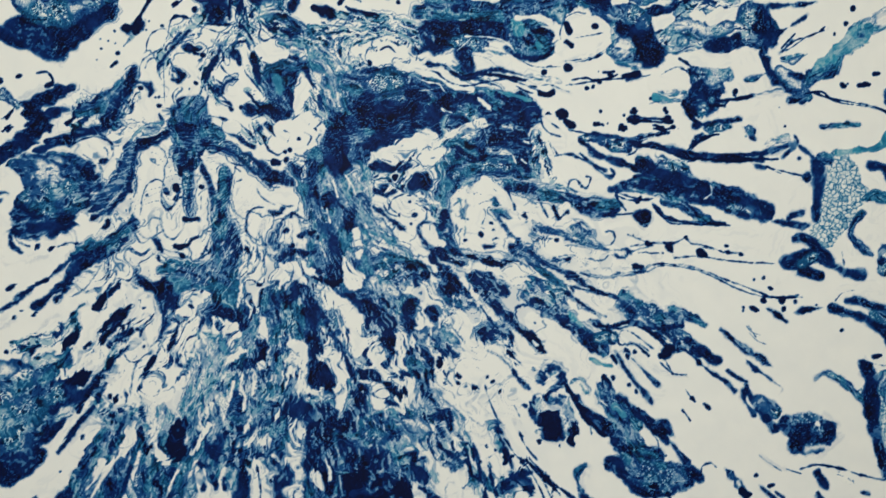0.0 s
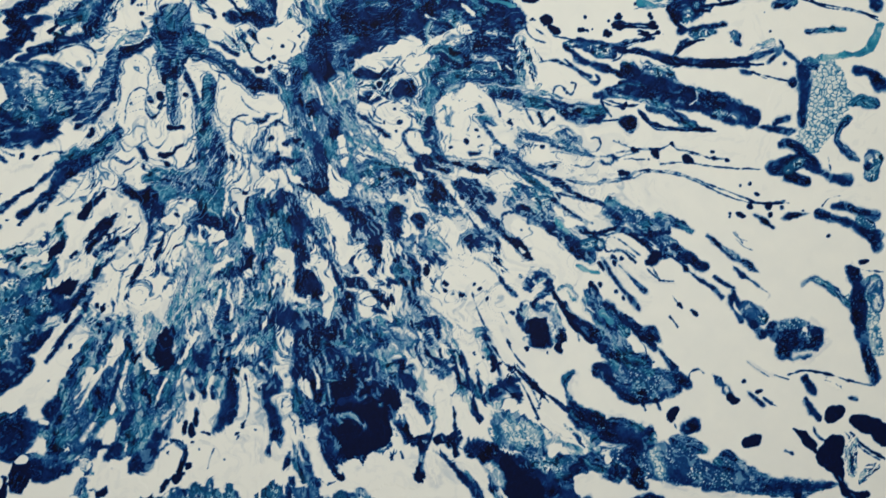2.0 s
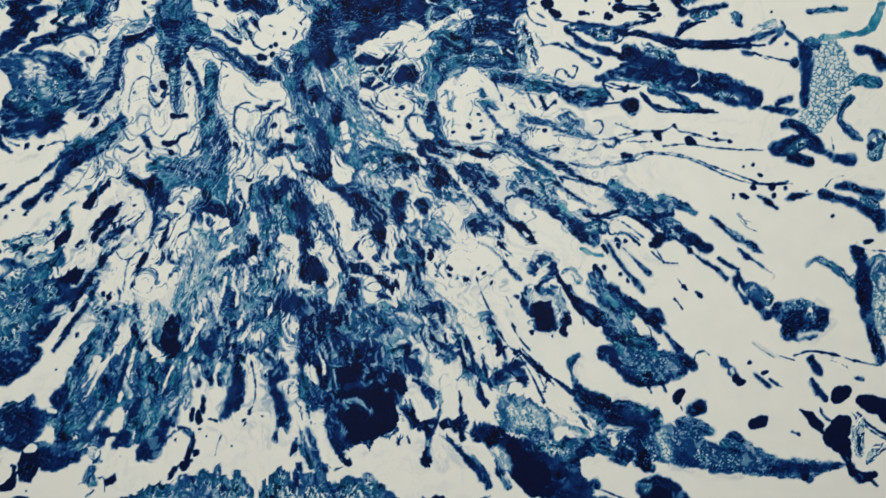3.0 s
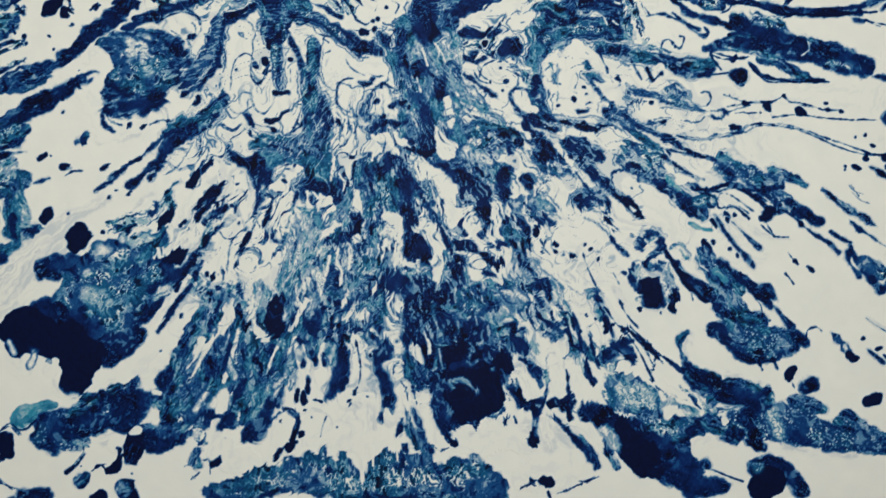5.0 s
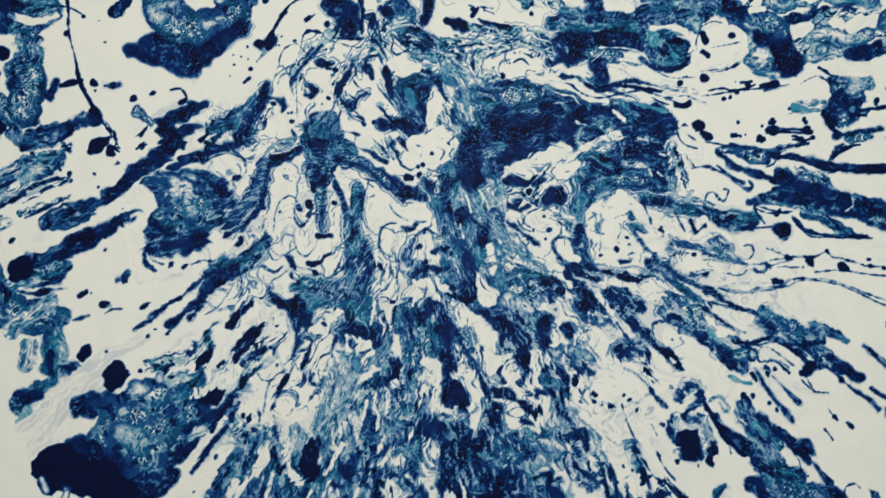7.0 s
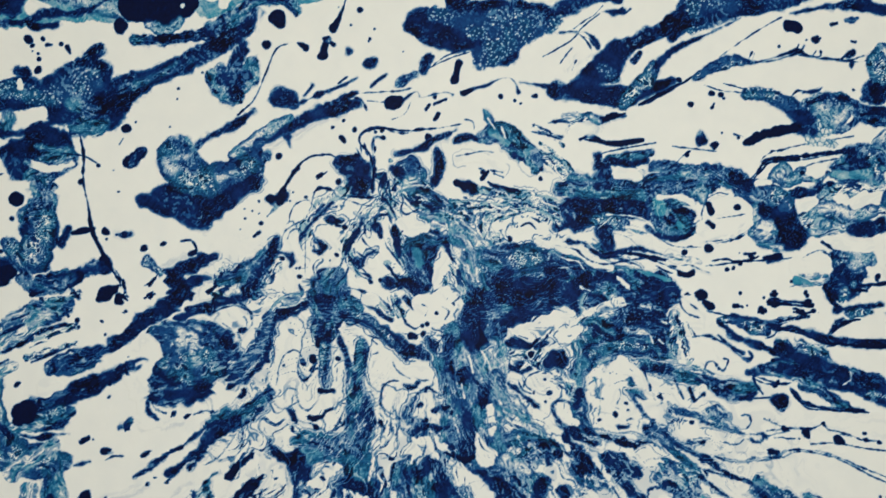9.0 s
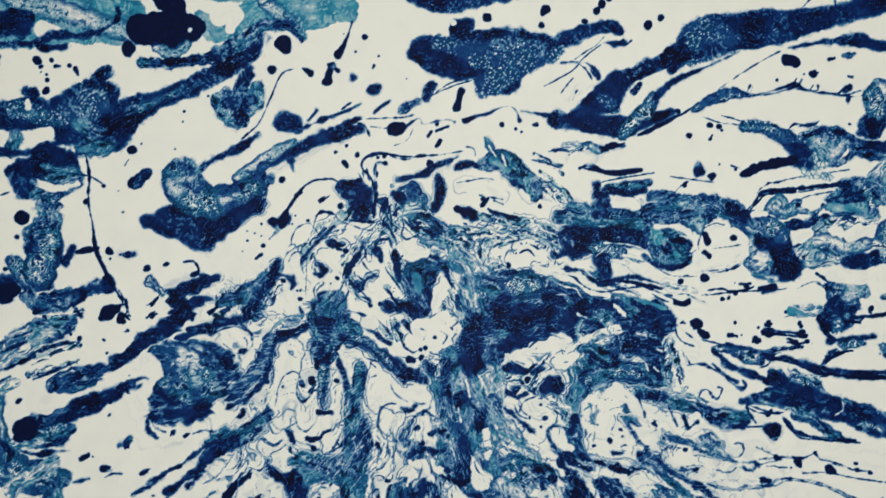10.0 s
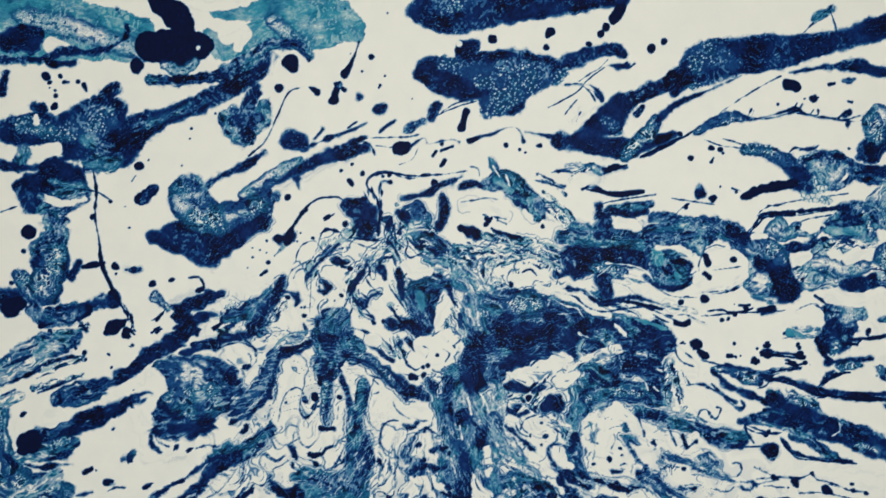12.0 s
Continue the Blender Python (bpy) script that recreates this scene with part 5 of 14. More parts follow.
# right fan
pour("navy", 0.8, [(586, 343, 3.0), (596, 327, 3.0), (613, 311, 2.5), (630, 299, 3.5), (637, 286, 3.5)])
pour("navy", 0.8, [(658, 339, 3.0), (673, 328, 2.5), (693.0, 314.0, 2.0)])
pour("navy", 0.9, [(753, 277, 5.5), (759, 281, 4.5), (772.0, 282.0, 2.0)])
pour("pale", 0.8, [(722, 279, 2.5), (747, 262, 2.7), (773.0, 256.0, 2.0)], [(707.0, 290.0, 2.0)])
pour("black", 0.4, [(748.0, 270.0, 0.3), (760.0, 259.0, 0.4), (773.0, 257.0, 0.7)], [(712.0, 280.0, 1.7), (717.0, 277.0, 1.7)])
pour("blue", 1.4, [(714, 333, 4.9), (729, 322, 6.6), (750, 311, 6.5), (765, 305, 5.0)], [(760, 315, 3.3), (776, 312, 3.0), (791.0, 303.0, 2.0)])
pour("lace", 1, [(744, 309, 4.9), (765, 307, 4.5), (759, 298, 5.5), (775, 292, 4.0)])
pour("navy", 1, [(714, 326, 3.0), (724, 317, 3.0)], [(779, 281, 3.8), (790, 275, 4.5), (802, 269, 3.9)], [(755.0, 305.0, 2.0)])
pour("navy", 0.6, [(744.0, 298.0, 0.9), (774.0, 279.0, 0.9), (794.0, 260.0, 0.9), (814.0, 247.0, 2.2)])
pour("black", 0.4, [(769.0, 224.0, 1.4), (776.0, 214.0, 0.5)], [(794.0, 225.0, 1.5), (790.0, 230.0, 0.4)], [(777.0, 236.0, 0.7), (772.0, 243.0, 0.2)], [(836.0, 316.0, 0.7), (841.0, 314.0, 0.7)], [(828.0, 315.0, 0.9)], [(833.0, 301.0, 0.2), (840.0, 290.0, 0.4)])
# knot below the fan
pour("shred", 1, [(632, 236, 4.5), (634, 223, 4.0)], [(660, 237, 4.4), (662, 221, 4.9)], [(631, 210, 2.5), (646, 202, 2.5)])
pour("navy", 1.4, [(644, 217, 10.0), (649, 212, 10.0), (641, 207, 6.0)])
pour("black", 0.6, [(666, 211, 4.0), (662, 202, 2.7), (666.0, 195.0, 0.6)])
pour("navy", 0.8, [(671.0, 241.0, 2.0), (681, 225, 2.5), (698, 214, 3.5), (705, 198, 4.5), (717, 181, 4.4)])
pour("blue", 1.6, [(692, 242, 4.5), (704, 226, 7.0), (718, 205, 8.8), (725, 187, 9.9)])
pour("navy", 1.2, [(700, 245, 3.5), (715, 231, 4.0), (730, 220, 4.0), (745, 206, 5.0), (754, 195, 2.8)])
pour("shred", 1, [(704, 219, 4.0), (715, 197, 3.8)])
pour("navy", 0.8, [(751, 212, 4.0), (755, 205, 3.0)])
pour("black", 0.6, [(759.0, 192.0, 0.7), (767.0, 184.0, 0.7), (774, 175, 2.3)], [(700, 254, 3.5), (695, 258, 2.5)], [(704.0, 257.0, 1.0)])
pour("black", 0.4, [(678.0, 228.0, 0.4), (690.0, 214.0, 0.5), (698.0, 205.0, 1.4)], [(680.0, 220.0, 0.4), (683.0, 204.0, 0.4)])
pour("black", 0.4, [(745.0, 188.0, 1.5), (747.0, 185.0, 0.7)], [(752.0, 182.0, 0.9)], [(633.0, 201.0, 2.0)], [(653.0, 195.0, 0.9)])
pour("rimmed", 0.8, [(729, 212, 3.3), (736, 199, 5.5), (741, 188, 4.0)])
pour("navy", 1.6, [(702, 178, 7.0), (717, 166, 8.0), (726, 156, 8.8), (752, 154, 8.8), (774, 158, 6.0)])
pour("foam", 1.6, [(722, 179, 11.0), (737, 168, 14.3), (758, 161, 10.0), (722, 166, 7.0)])
pour("blue", 1, [(728, 186, 8.0), (743, 180, 7.7)])
pour("pale", 1, [(678, 173, 4.0), (672, 164, 2.8), (673.0, 151.0, 2.2), (676.0, 141.0, 2.2)])
pour("black", 0.5, [(676.0, 177.0, 0.7), (670.0, 167.0, 0.4)])
# dark bank, lower right
pour("shred", 1.6, [(612, 142, 12.0), (611, 122, 13.0), (631, 115, 12.0), (646, 106, 7.0)])
pour("lace", 1.2, [(614, 132, 9.0), (621, 113, 9.0)])
pour("navy", 0.9, [(602, 156, 4.5), (618, 167, 4.0), (623, 157, 4.0), (625.0, 152.0, 2.0)])
pour("crackle", 0.9, [(613, 165, 4.5), (597, 153, 4.5)])
pour("navy", 2, [(587, 110, 7.0), (599, 99, 10.0), (614, 85, 15.0), (639, 73, 20.0), (654, 57, 20.0), (674, 45, 12.0)])
pour("black", 1.4, [(609, 86, 8.0), (623, 69, 13.2), (638, 58, 11.0)])
pour("crackle", 1.4, [(646, 96, 8.0), (666, 90, 8.0), (681, 86, 6.6)], [(640, 84, 6.0)], [(659, 56, 5.0)])
pour("blue", 1.2, [(596, 89, 4.0), (598, 76, 4.0), (605, 58, 4.5)])
pour("navy", 0.9, [(685, 55, 5.0), (680, 53, 4.0)], [(700, 33, 7.0), (674, 35, 10.0)])
pour("shred", 0.9, [(662, 113, 2.5), (677, 102, 4.0), (687, 91, 2.5)], [(655.0, 126.0, 2.0), (672.0, 115.0, 2.2)])
pour("navy", 1.4, [(676, 138, 5.0), (688, 124, 7.7), (709, 118, 9.0), (734, 106, 9.9), (755, 92, 10.0)])
pour("blue", 1.4, [(682, 143, 3.0), (699, 131, 4.4)], [(698, 116, 6.6), (693, 109, 4.0)])
pour("foam", 1.4, [(715, 128, 6.0), (727, 122, 5.5), (745, 108, 7.0)])
pour("pale", 0.9, [(710, 136, 2.5), (725, 130, 3.3), (746, 124, 3.0)])
pour("marble", 0.8, [(692, 93, 2.5), (703, 103, 3.0), (724, 101, 3.0), (734.0, 96.0, 2.0)])
pour("lace", 0.8, [(715, 92, 5.5), (733, 80, 5.5), (743, 77, 4.4)])
pour("navy", 1, [(712, 80, 7.7), (720, 81, 4.9)], [(731, 91, 4.4), (735, 67, 2.8)])
pour("navy", 0.8, [(764, 75, 4.4), (754, 81, 3.3), (743, 77, 3.3)], [(800, 62, 4.4), (821, 59, 3.3)])
pour("black", 0.4, [(667.0, 54.0, 0.4), (690.0, 50.0, 0.4), (705.0, 43.0, 0.5), (721.0, 36.0, 0.7)])
pour("navy", 1.4, [(734, 49, 8.8), (747, 48, 9.9), (763, 38, 9.0), (773, 25, 8.0)])
pour("black", 1, [(747, 35, 13.0), (736, 31, 12.0)])
pour("crackle", 0.8, [(734, 49, 5.5)])
pour("black", 0.5, [(597.0, 164.0, 0.7), (578.0, 185.0, 0.7)], [(624.0, 185.0, 0.5), (644.0, 163.0, 0.7), (661.0, 149.0, 0.7), (674.0, 141.0, 0.7)], [(609.0, 188.0, 1.4), (604.0, 184.0, 1.8)], [(639.0, 171.0, 0.4), (646.0, 155.0, 0.4), (640.0, 135.0, 0.4)])
pour("black", 0.5, [(563.0, 191.0, 0.7), (575.0, 175.0, 0.7), (582.0, 162.0, 1.4)], [(553.0, 202.0, 1.4), (555.0, 187.0, 0.7)], [(616.0, 183.0, 0.7), (619.0, 178.0, 1.4)])
pour("marble", 1, [(588, 185, 3.5), (598, 169, 3.5), (592, 154, 3.0)], [(572, 175, 4.0), (576, 155, 4.4), (586, 139, 3.0)])
pour("shred", 0.9, [(590, 225, 3.3), (595, 210, 4.0), (599, 194, 3.5)], [(589.0, 246.0, 2.0), (591, 230, 2.5)])
pour("black", 0.4, [(606.0, 286.0, 0.7), (611.0, 279.0, 1.4)], [(615.0, 211.0, 0.5), (620.0, 198.0, 0.4), (632.0, 182.0, 0.3)])
pour("pale", 0.8, [(578, 338, 4.4), (595, 317, 4.0)])
pour("marble", 1, [(573, 338, 3.0), (591, 327, 2.5)], [(565, 334, 3.8)])
# the heart of the fan, upper left
pour("white", 0.6, [(422, 521, 3.5), (425, 501, 4.0), (439, 490, 5.0), (428, 483, 4.0)])
pour("navy", 0.7, [(276, 545, 3.0), (271, 528, 4.0), (267, 516, 4.5), (260, 507, 4.5)])
pour("blue", 0.8, [(253, 514, 7.0), (260, 497, 5.0)])
pour("navy", 0.6, [(380, 511, 3.5), (388, 506, 3.0)])
pour("navy", 0.6, [(369.0, 557.0, 2.0), (371, 550, 2.5)], [(384.0, 550.0, 0.8), (386.0, 538.0, 2.0)])
pour("marble", 0.4, [(375.0, 580.0, 0.9), (381.0, 570.0, 0.9), (387.0, 559.0, 0.9)])
pour("blue", 0.9, [(332.0, 505.0, 0.9), (329, 492, 6.5), (339, 483, 6.3), (324, 482, 5.0)])
pour("blue", 1, [(397, 543, 4.5), (418, 543, 6.5), (403, 527, 6.5), (405, 511, 7.5)])
pour("navy", 0.8, [(400, 506, 6.0), (414, 515, 4.0), (392, 509, 4.0)])
pour("shred", 0.6, [(431, 553, 3.0), (419.0, 557.0, 2.0)], [(427, 543, 3.0)])
# upper middle
pour("shred", 0.8, [(449, 557, 4.0), (461, 545, 5.0), (473, 538, 3.5)], [(443, 538, 3.5), (452, 520, 4.0), (459, 510, 3.0)])
pour("marble", 0.6, [(472, 579, 2.5), (497, 580, 2.5), (522, 575, 2.5), (542.0, 566.0, 2.0)], [(478.0, 566.0, 2.0), (497.0, 572.0, 2.0), (517.0, 565.0, 2.0)])
pour("white", 0.6, [(494, 553, 7.0), (511, 555, 6.0)])
pour("black", 0.5, [(493.0, 560.0, 0.7), (499.0, 563.0, 0.7), (505.0, 558.0, 0.7)], [(486.0, 551.0, 0.9)])
pour("blue", 1.6, [(480, 521, 11.0), (495, 511, 14.0), (520, 508, 15.0), (484, 496, 10.0)])
pour("navy", 1, [(490, 534, 5.0), (518, 531, 4.0)], [(545, 518, 9.0), (563, 506, 7.0)], [(524, 485, 6.0), (496, 486, 5.0)], [(459, 502, 3.5), (465, 489, 3.5)], [(453, 479, 8.0)])
pour("crackle", 0.8, [(495, 518, 7.0), (515, 515, 5.0)], [(524, 497, 6.0)], [(545, 499, 4.5)])
pour("white", 0.4, [(519.0, 546.0, 2.0), (546, 540, 2.5), (566, 528, 3.0), (582.0, 526.0, 2.0), (596.0, 516.0, 2.0), (603.0, 504.0, 1.0)])
pour("black", 0.4, [(525.0, 540.0, 0.4), (546.0, 540.0, 0.7), (562.0, 528.0, 0.7)], [(555.0, 544.0, 0.4), (569.0, 535.0, 1.4), (586.0, 535.0, 0.7), (602.0, 541.0, 0.4), (617.0, 539.0, 0.3)])
pour("navy", 0.8, [(573, 552, 4.0), (578, 544, 3.0)], [(551, 567, 5.5), (560, 574, 4.0)], [(528, 560, 2.5), (539, 563, 2.7)])
pour("navy", 0.8, [(601, 480, 5.0), (609, 473, 5.5), (625, 471, 5.5), (633, 462, 3.8)])
# middle left
pour("blue", 0.6, [(282.0, 436.0, 2.0), (280, 416, 3.0), (272, 401, 3.5), (255, 390, 4.5), (238, 381, 4.5)])
pour("navy", 0.5, [(282.0, 429.0, 0.8), (278.0, 411.0, 2.0), (268, 396, 2.5)])
# middle right
pour("navy", 0.8, [(454, 469, 6.0), (455, 459, 4.0)], [(449, 427, 4.0)], [(466, 414, 4.0)], [(450, 380, 4.5)])
pour("white", 0.6, [(472, 396, 2.5), (470, 385, 4.4), (474, 377, 2.5)])
pour("white", 0.6, [(499, 466, 6.0)], [(524, 471, 6.0), (535, 461, 8.8), (531, 476, 6.0)])
pour("black", 0.4, [(495.0, 450.0, 0.5), (510.0, 458.0, 0.4), (521.0, 469.0, 0.3)], [(508.0, 470.0, 0.9)])
pour("navy", 0.6, [(491, 456, 3.0), (502.0, 454.0, 2.0)])
pour("rimmed", 0.5, [(501, 440, 8.0), (492, 437, 4.0)])
pour("black", 0.4, [(506, 445, 2.5)])
pour("black", 0.4, [(512, 452, 2.5)])
pour("black", 0.5, [(495.0, 432.0, 0.7), (507.0, 431.0, 1.4), (515.0, 438.0, 1.4)])
pour("white", 0.6, [(494, 422, 4.0), (511, 422, 5.0), (524, 415, 8.0), (529, 401, 8.0), (520, 386, 7.0), (541, 385, 6.5), (551, 375, 4.0)])
pour("black", 0.3, [(520.0, 410.0, 0.9)])
pour("black", 0.3, [(518.0, 403.0, 0.6)])
pour("black", 0.3, [(520.0, 423.0, 0.5)])
# below left
pour("blue", 1, [(312, 354, 6.5), (336, 364, 8.0), (348, 350, 8.0)])
pour("shred", 0.7, [(306.0, 361.0, 2.0), (308.0, 341.0, 0.9)], [(339, 369, 3.0)])
pour("black", 0.4, [(240.0, 335.0, 0.7), (251.0, 348.0, 0.5), (260.0, 359.0, 0.4)], [(280.0, 298.0, 0.9)], [(272.0, 314.0, 0.9)])
pour("rimmed", 0.5, [(368.0, 353.0, 2.0), (368.0, 336.0, 2.0)])
pour("shred", 0.5, [(411.0, 360.0, 2.0), (413.0, 345.0, 0.9)])
pour("white", 0.5, [(381, 368, 4.0), (378, 357, 2.5)])
# below right
pour("navy", 0.8, [(448, 364, 7.7), (454, 354, 4.5)])
pour("white", 0.6, [(463, 359, 3.5), (466, 346, 4.0)])
pour("white", 0.7, [(437, 339, 5.0), (452, 324, 8.0), (466, 306, 11.0), (480, 287, 11.0)])
pour("blue", 1, [(469, 339, 4.0), (484, 338, 7.0), (503, 337, 6.0), (519, 326, 4.5)])
pour("navy", 1, [(477, 327, 4.0), (492, 317, 6.0), (498, 304, 4.0)], [(479.0, 313.0, 2.0), (482.0, 318.0, 2.0)])
pour("navy", 0.6, [(491, 295, 2.5)], [(501.0, 286.0, 2.0), (499, 297, 2.5)])
pour("white", 0.6, [(507, 306, 3.5), (514, 291, 3.5), (508, 281, 4.0)])
pour("black", 0.4, [(508.0, 276.0, 0.9)])
pour("rimmed", 0.5, [(521, 353, 4.5)])
pour("navy", 0.5, [(524, 347, 2.7), (522.0, 357.0, 2.0)])
pour("navy", 0.7, [(549, 346, 4.0), (559, 335, 3.9)], [(538.0, 326.0, 2.0), (543, 318, 2.5)])
pour("white", 0.5, [(564, 336, 2.5)])
pour("blue", 1, [(544, 361, 4.0), (560, 349, 3.5)], [(574, 354, 4.4), (589, 344, 4.5)])
pour("navy", 0.8, [(584, 346, 4.0), (600, 337, 4.5)])
pour("white", 0.4, [(569.0, 347.0, 0.8), (579.0, 334.0, 0.8), (593.0, 313.0, 0.9), (604.0, 305.0, 0.8)])
# right of the heart
pour("navy", 0.8, [(700.0, 432.0, 0.8), (720, 435, 2.7), (746, 443, 8.2), (767, 435, 8.0), (792, 429, 7.7)])
pour("crackle", 0.6, [(753, 457, 3.5), (773, 450, 3.3)])
# lower left of the fan
pour("rimmed", 0.5, [(254, 264, 5.4), (257, 272, 4.1)])
pour("black", 0.4, [(282.0, 278.0, 1.8), (286.0, 286.0, 1.4), (282.0, 272.0, 1.4)], [(275.0, 261.0, 0.9)], [(292.0, 259.0, 0.9)], [(239.0, 255.0, 0.9)], [(260.0, 242.0, 2.0)], [(253.0, 253.0, 2.0)], [(220.0, 243.0, 2.0)])
pour("marble", 0.5, [(248, 246, 2.5), (237, 236, 2.5)], [(258.0, 255.0, 2.0), (266.0, 265.0, 0.9)])
pour("navy", 0.5, [(253.0, 232.0, 1.8), (251.0, 240.0, 0.9)], [(275.0, 242.0, 2.0), (278.0, 233.0, 2.0)], [(267.0, 245.0, 2.0)], [(274, 226, 2.5), (270, 213, 2.5)], [(278.0, 218.0, 2.0)])
pour("rimmed", 0.5, [(268, 234, 4.0), (262, 220, 3.5), (257, 205, 2.5), (250.0, 194.0, 1.8)])
pour("shred", 0.6, [(293, 243, 3.5), (289, 227, 3.0)])
pour("rimmed", 0.5, [(287.0, 233.0, 1.8), (288.0, 213.0, 1.8), (293.0, 199.0, 1.8), (300.0, 192.0, 0.9)])
pour("black", 0.8, [(311, 228, 6.0), (305, 215, 7.0), (309, 203, 6.0)])
pour("navy", 0.5, [(343.0, 264.0, 0.9), (349.0, 272.0, 2.0), (359.0, 276.0, 2.0), (367.0, 268.0, 0.9), (368.0, 254.0, 2.0)], [(368, 241, 2.5), (371.0, 235.0, 2.0)])
pour("shred", 0.7, [(361, 258, 4.0), (355, 238, 4.0)])
pour("rimmed", 0.4, [(376.0, 257.0, 2.0), (380, 243, 2.5), (384, 235, 2.5)])
pour("navy", 0.8, [(393, 227, 4.0), (376, 225, 3.3), (366, 212, 2.5)], [(408, 233, 4.0)])
pour("navy", 0.8, [(346, 220, 3.0), (343, 204, 4.0), (339, 190, 2.5)], [(361, 208, 3.5), (362, 182, 4.0)], [(352.0, 229.0, 2.0)])
pour("white", 0.4, [(236, 190, 4.0), (231.0, 178.0, 2.0)])
pour("navy", 0.8, [(214, 114, 4.0), (225, 126, 4.0), (238, 133, 2.5)])
pour("shred", 0.6, [(230, 118, 3.0), (235, 107, 2.5)])
pour("white", 0.8, [(249, 108, 7.5), (247, 120, 3.5)])
pour("black", 0.4, [(321.0, 127.0, 0.5), (321.0, 117.0, 0.5), (314.0, 105.0, 0.7), (311.0, 100.0, 0.7)], [(299.0, 90.0, 1.4), (306.0, 98.0, 0.4)], [(323.0, 107.0, 2.0)], [(313, 96, 2.5)])
pour("white", 0.8, [(369, 105, 8.8), (339, 102, 8.0)])
# lower middle
pour("white", 0.7, [(456, 274, 4.5), (457, 258, 4.0), (452.0, 238.0, 1.8)])
pour("blue", 0.7, [(444, 259, 3.5), (446, 244, 3.5)])
pour("navy", 1, [(413, 233, 5.5), (433, 229, 7.0), (437, 209, 7.0)])
pour("navy", 1.2, [(464, 247, 3.0), (468, 217, 5.5), (471, 191, 7.0)], [(489, 230, 3.5), (490, 200, 5.5)], [(452, 202, 5.5)])
pour("shred", 0.6, [(472.0, 243.0, 1.7), (473.0, 222.0, 1.7)], [(488.0, 221.0, 1.8)])
pour("crackle", 0.6, [(462, 207, 5.0), (472, 191, 4.0)])
pour("white", 0.5, [(487, 249, 4.5), (488, 239, 2.5)])
pour("navy", 0.6, [(478.0, 270.0, 2.0), (490.0, 259.0, 2.0), (498.0, 251.0, 0.9)])
pour("rimmed", 0.4, [(513, 255, 6.0), (503, 261, 3.0)])
pour("black", 0.7, [(509, 248, 4.5)])
pour("navy", 0.5, [(501, 268, 3.0), (511.0, 270.0, 2.2)])
pour("rimmed", 0.5, [(514, 229, 5.5), (527, 229, 3.5)])
pour("shred", 0.7, [(513, 209, 5.0), (523, 198, 4.0)], [(502, 189, 3.5)])
pour("navy", 0.6, [(522, 183, 5.0), (507, 184, 4.0)])
pour("white", 0.6, [(556, 247, 7.0), (571, 231, 7.0), (575, 216, 5.0)])
pour("marble", 0.5, [(556, 209, 3.0), (561, 204, 2.7)])
pour("rimmed", 0.4, [(533, 205, 2.5), (535.0, 195.0, 2.2)])
pour("navy", 0.5, [(540.0, 202.0, 2.2), (548.0, 195.0, 2.0), (558.0, 193.0, 2.0)])
pour("shred", 0.6, [(588, 220, 2.5), (595, 212, 2.5)])
pour("white", 0.7, [(557, 176, 6.6), (568, 185, 4.0)])
pour("navy", 0.4, [(552.0, 176.0, 2.0), (565.0, 185.0, 2.0), (570.0, 175.0, 2.0)], [(573.0, 193.0, 2.0), (576.0, 185.0, 0.9), (577.0, 175.0, 1.0)])
pour("black", 1.2, [(470, 171, 7.0), (479, 145, 11.0), (459, 157, 9.0), (488, 129, 9.0)], [(473, 125, 10.0), (494, 144, 5.0)])
pour("blue", 0.8, [(450, 131, 5.5), (452, 116, 3.5)])
pour("shred", 0.4, [(463.0, 146.0, 0.9), (473.0, 146.0, 1.0), (484.0, 139.0, 0.8)], [(479.0, 181.0, 0.8), (479.0, 166.0, 0.8), (473.0, 161.0, 0.8), (481.0, 158.0, 0.8)], [(494, 154, 2.5)], [(452, 167, 3.0), (446.0, 160.0, 2.0)])
pour("blue", 0.5, [(477, 119, 2.5), (482.0, 114.0, 2.2)])
pour("black", 0.5, [(460, 110, 3.0)], [(454.0, 101.0, 1.4), (453.0, 97.0, 1.4)], [(459.0, 91.0, 1.7), (461.0, 88.0, 1.5)])
pour("shred", 0.4, [(453.0, 108.0, 2.2)])
pour("white", 0.6, [(412, 154, 3.0), (414, 139, 3.3), (421, 123, 2.5), (423.0, 102.0, 2.0)])
pour("crackle", 0.6, [(426, 112, 3.0), (428, 97, 3.5)])
pour("white", 0.8, [(435, 127, 3.5), (441, 106, 5.5), (445, 91, 5.0)])
pour("white", 0.8, [(471, 102, 4.4), (481, 93, 6.0), (502, 97, 7.0), (517, 91, 4.5)])
pour("black", 0.3, [(476.0, 107.0, 0.7), (479.0, 101.0, 0.4)])
pour("rimmed", 0.5, [(518, 160, 2.5), (514.0, 148.0, 2.2), (520.0, 142.0, 2.0)])
pour("rimmed", 0.5, [(524, 137, 3.3), (532, 129, 4.0), (536, 121, 3.3)])
pour("navy", 0.6, [(511, 138, 3.0), (521, 137, 2.8)], [(526, 119, 4.0)])
pour("blue", 0.5, [(537, 146, 3.3), (540, 138, 3.0)])
pour("rimmed", 0.5, [(513, 122, 4.4), (508, 112, 3.5)])
pour("white", 0.7, [(556, 150, 6.0), (555, 135, 5.5), (571, 139, 5.0), (581, 133, 4.0)])
pour("pale", 0.8, [(525, 101, 4.5)], [(548, 94, 5.0), (563, 83, 5.0)])
pour("black", 0.5, [(532, 87, 3.5), (534.0, 100.0, 0.8), (535.0, 113.0, 2.2), (531.0, 117.0, 2.0)])
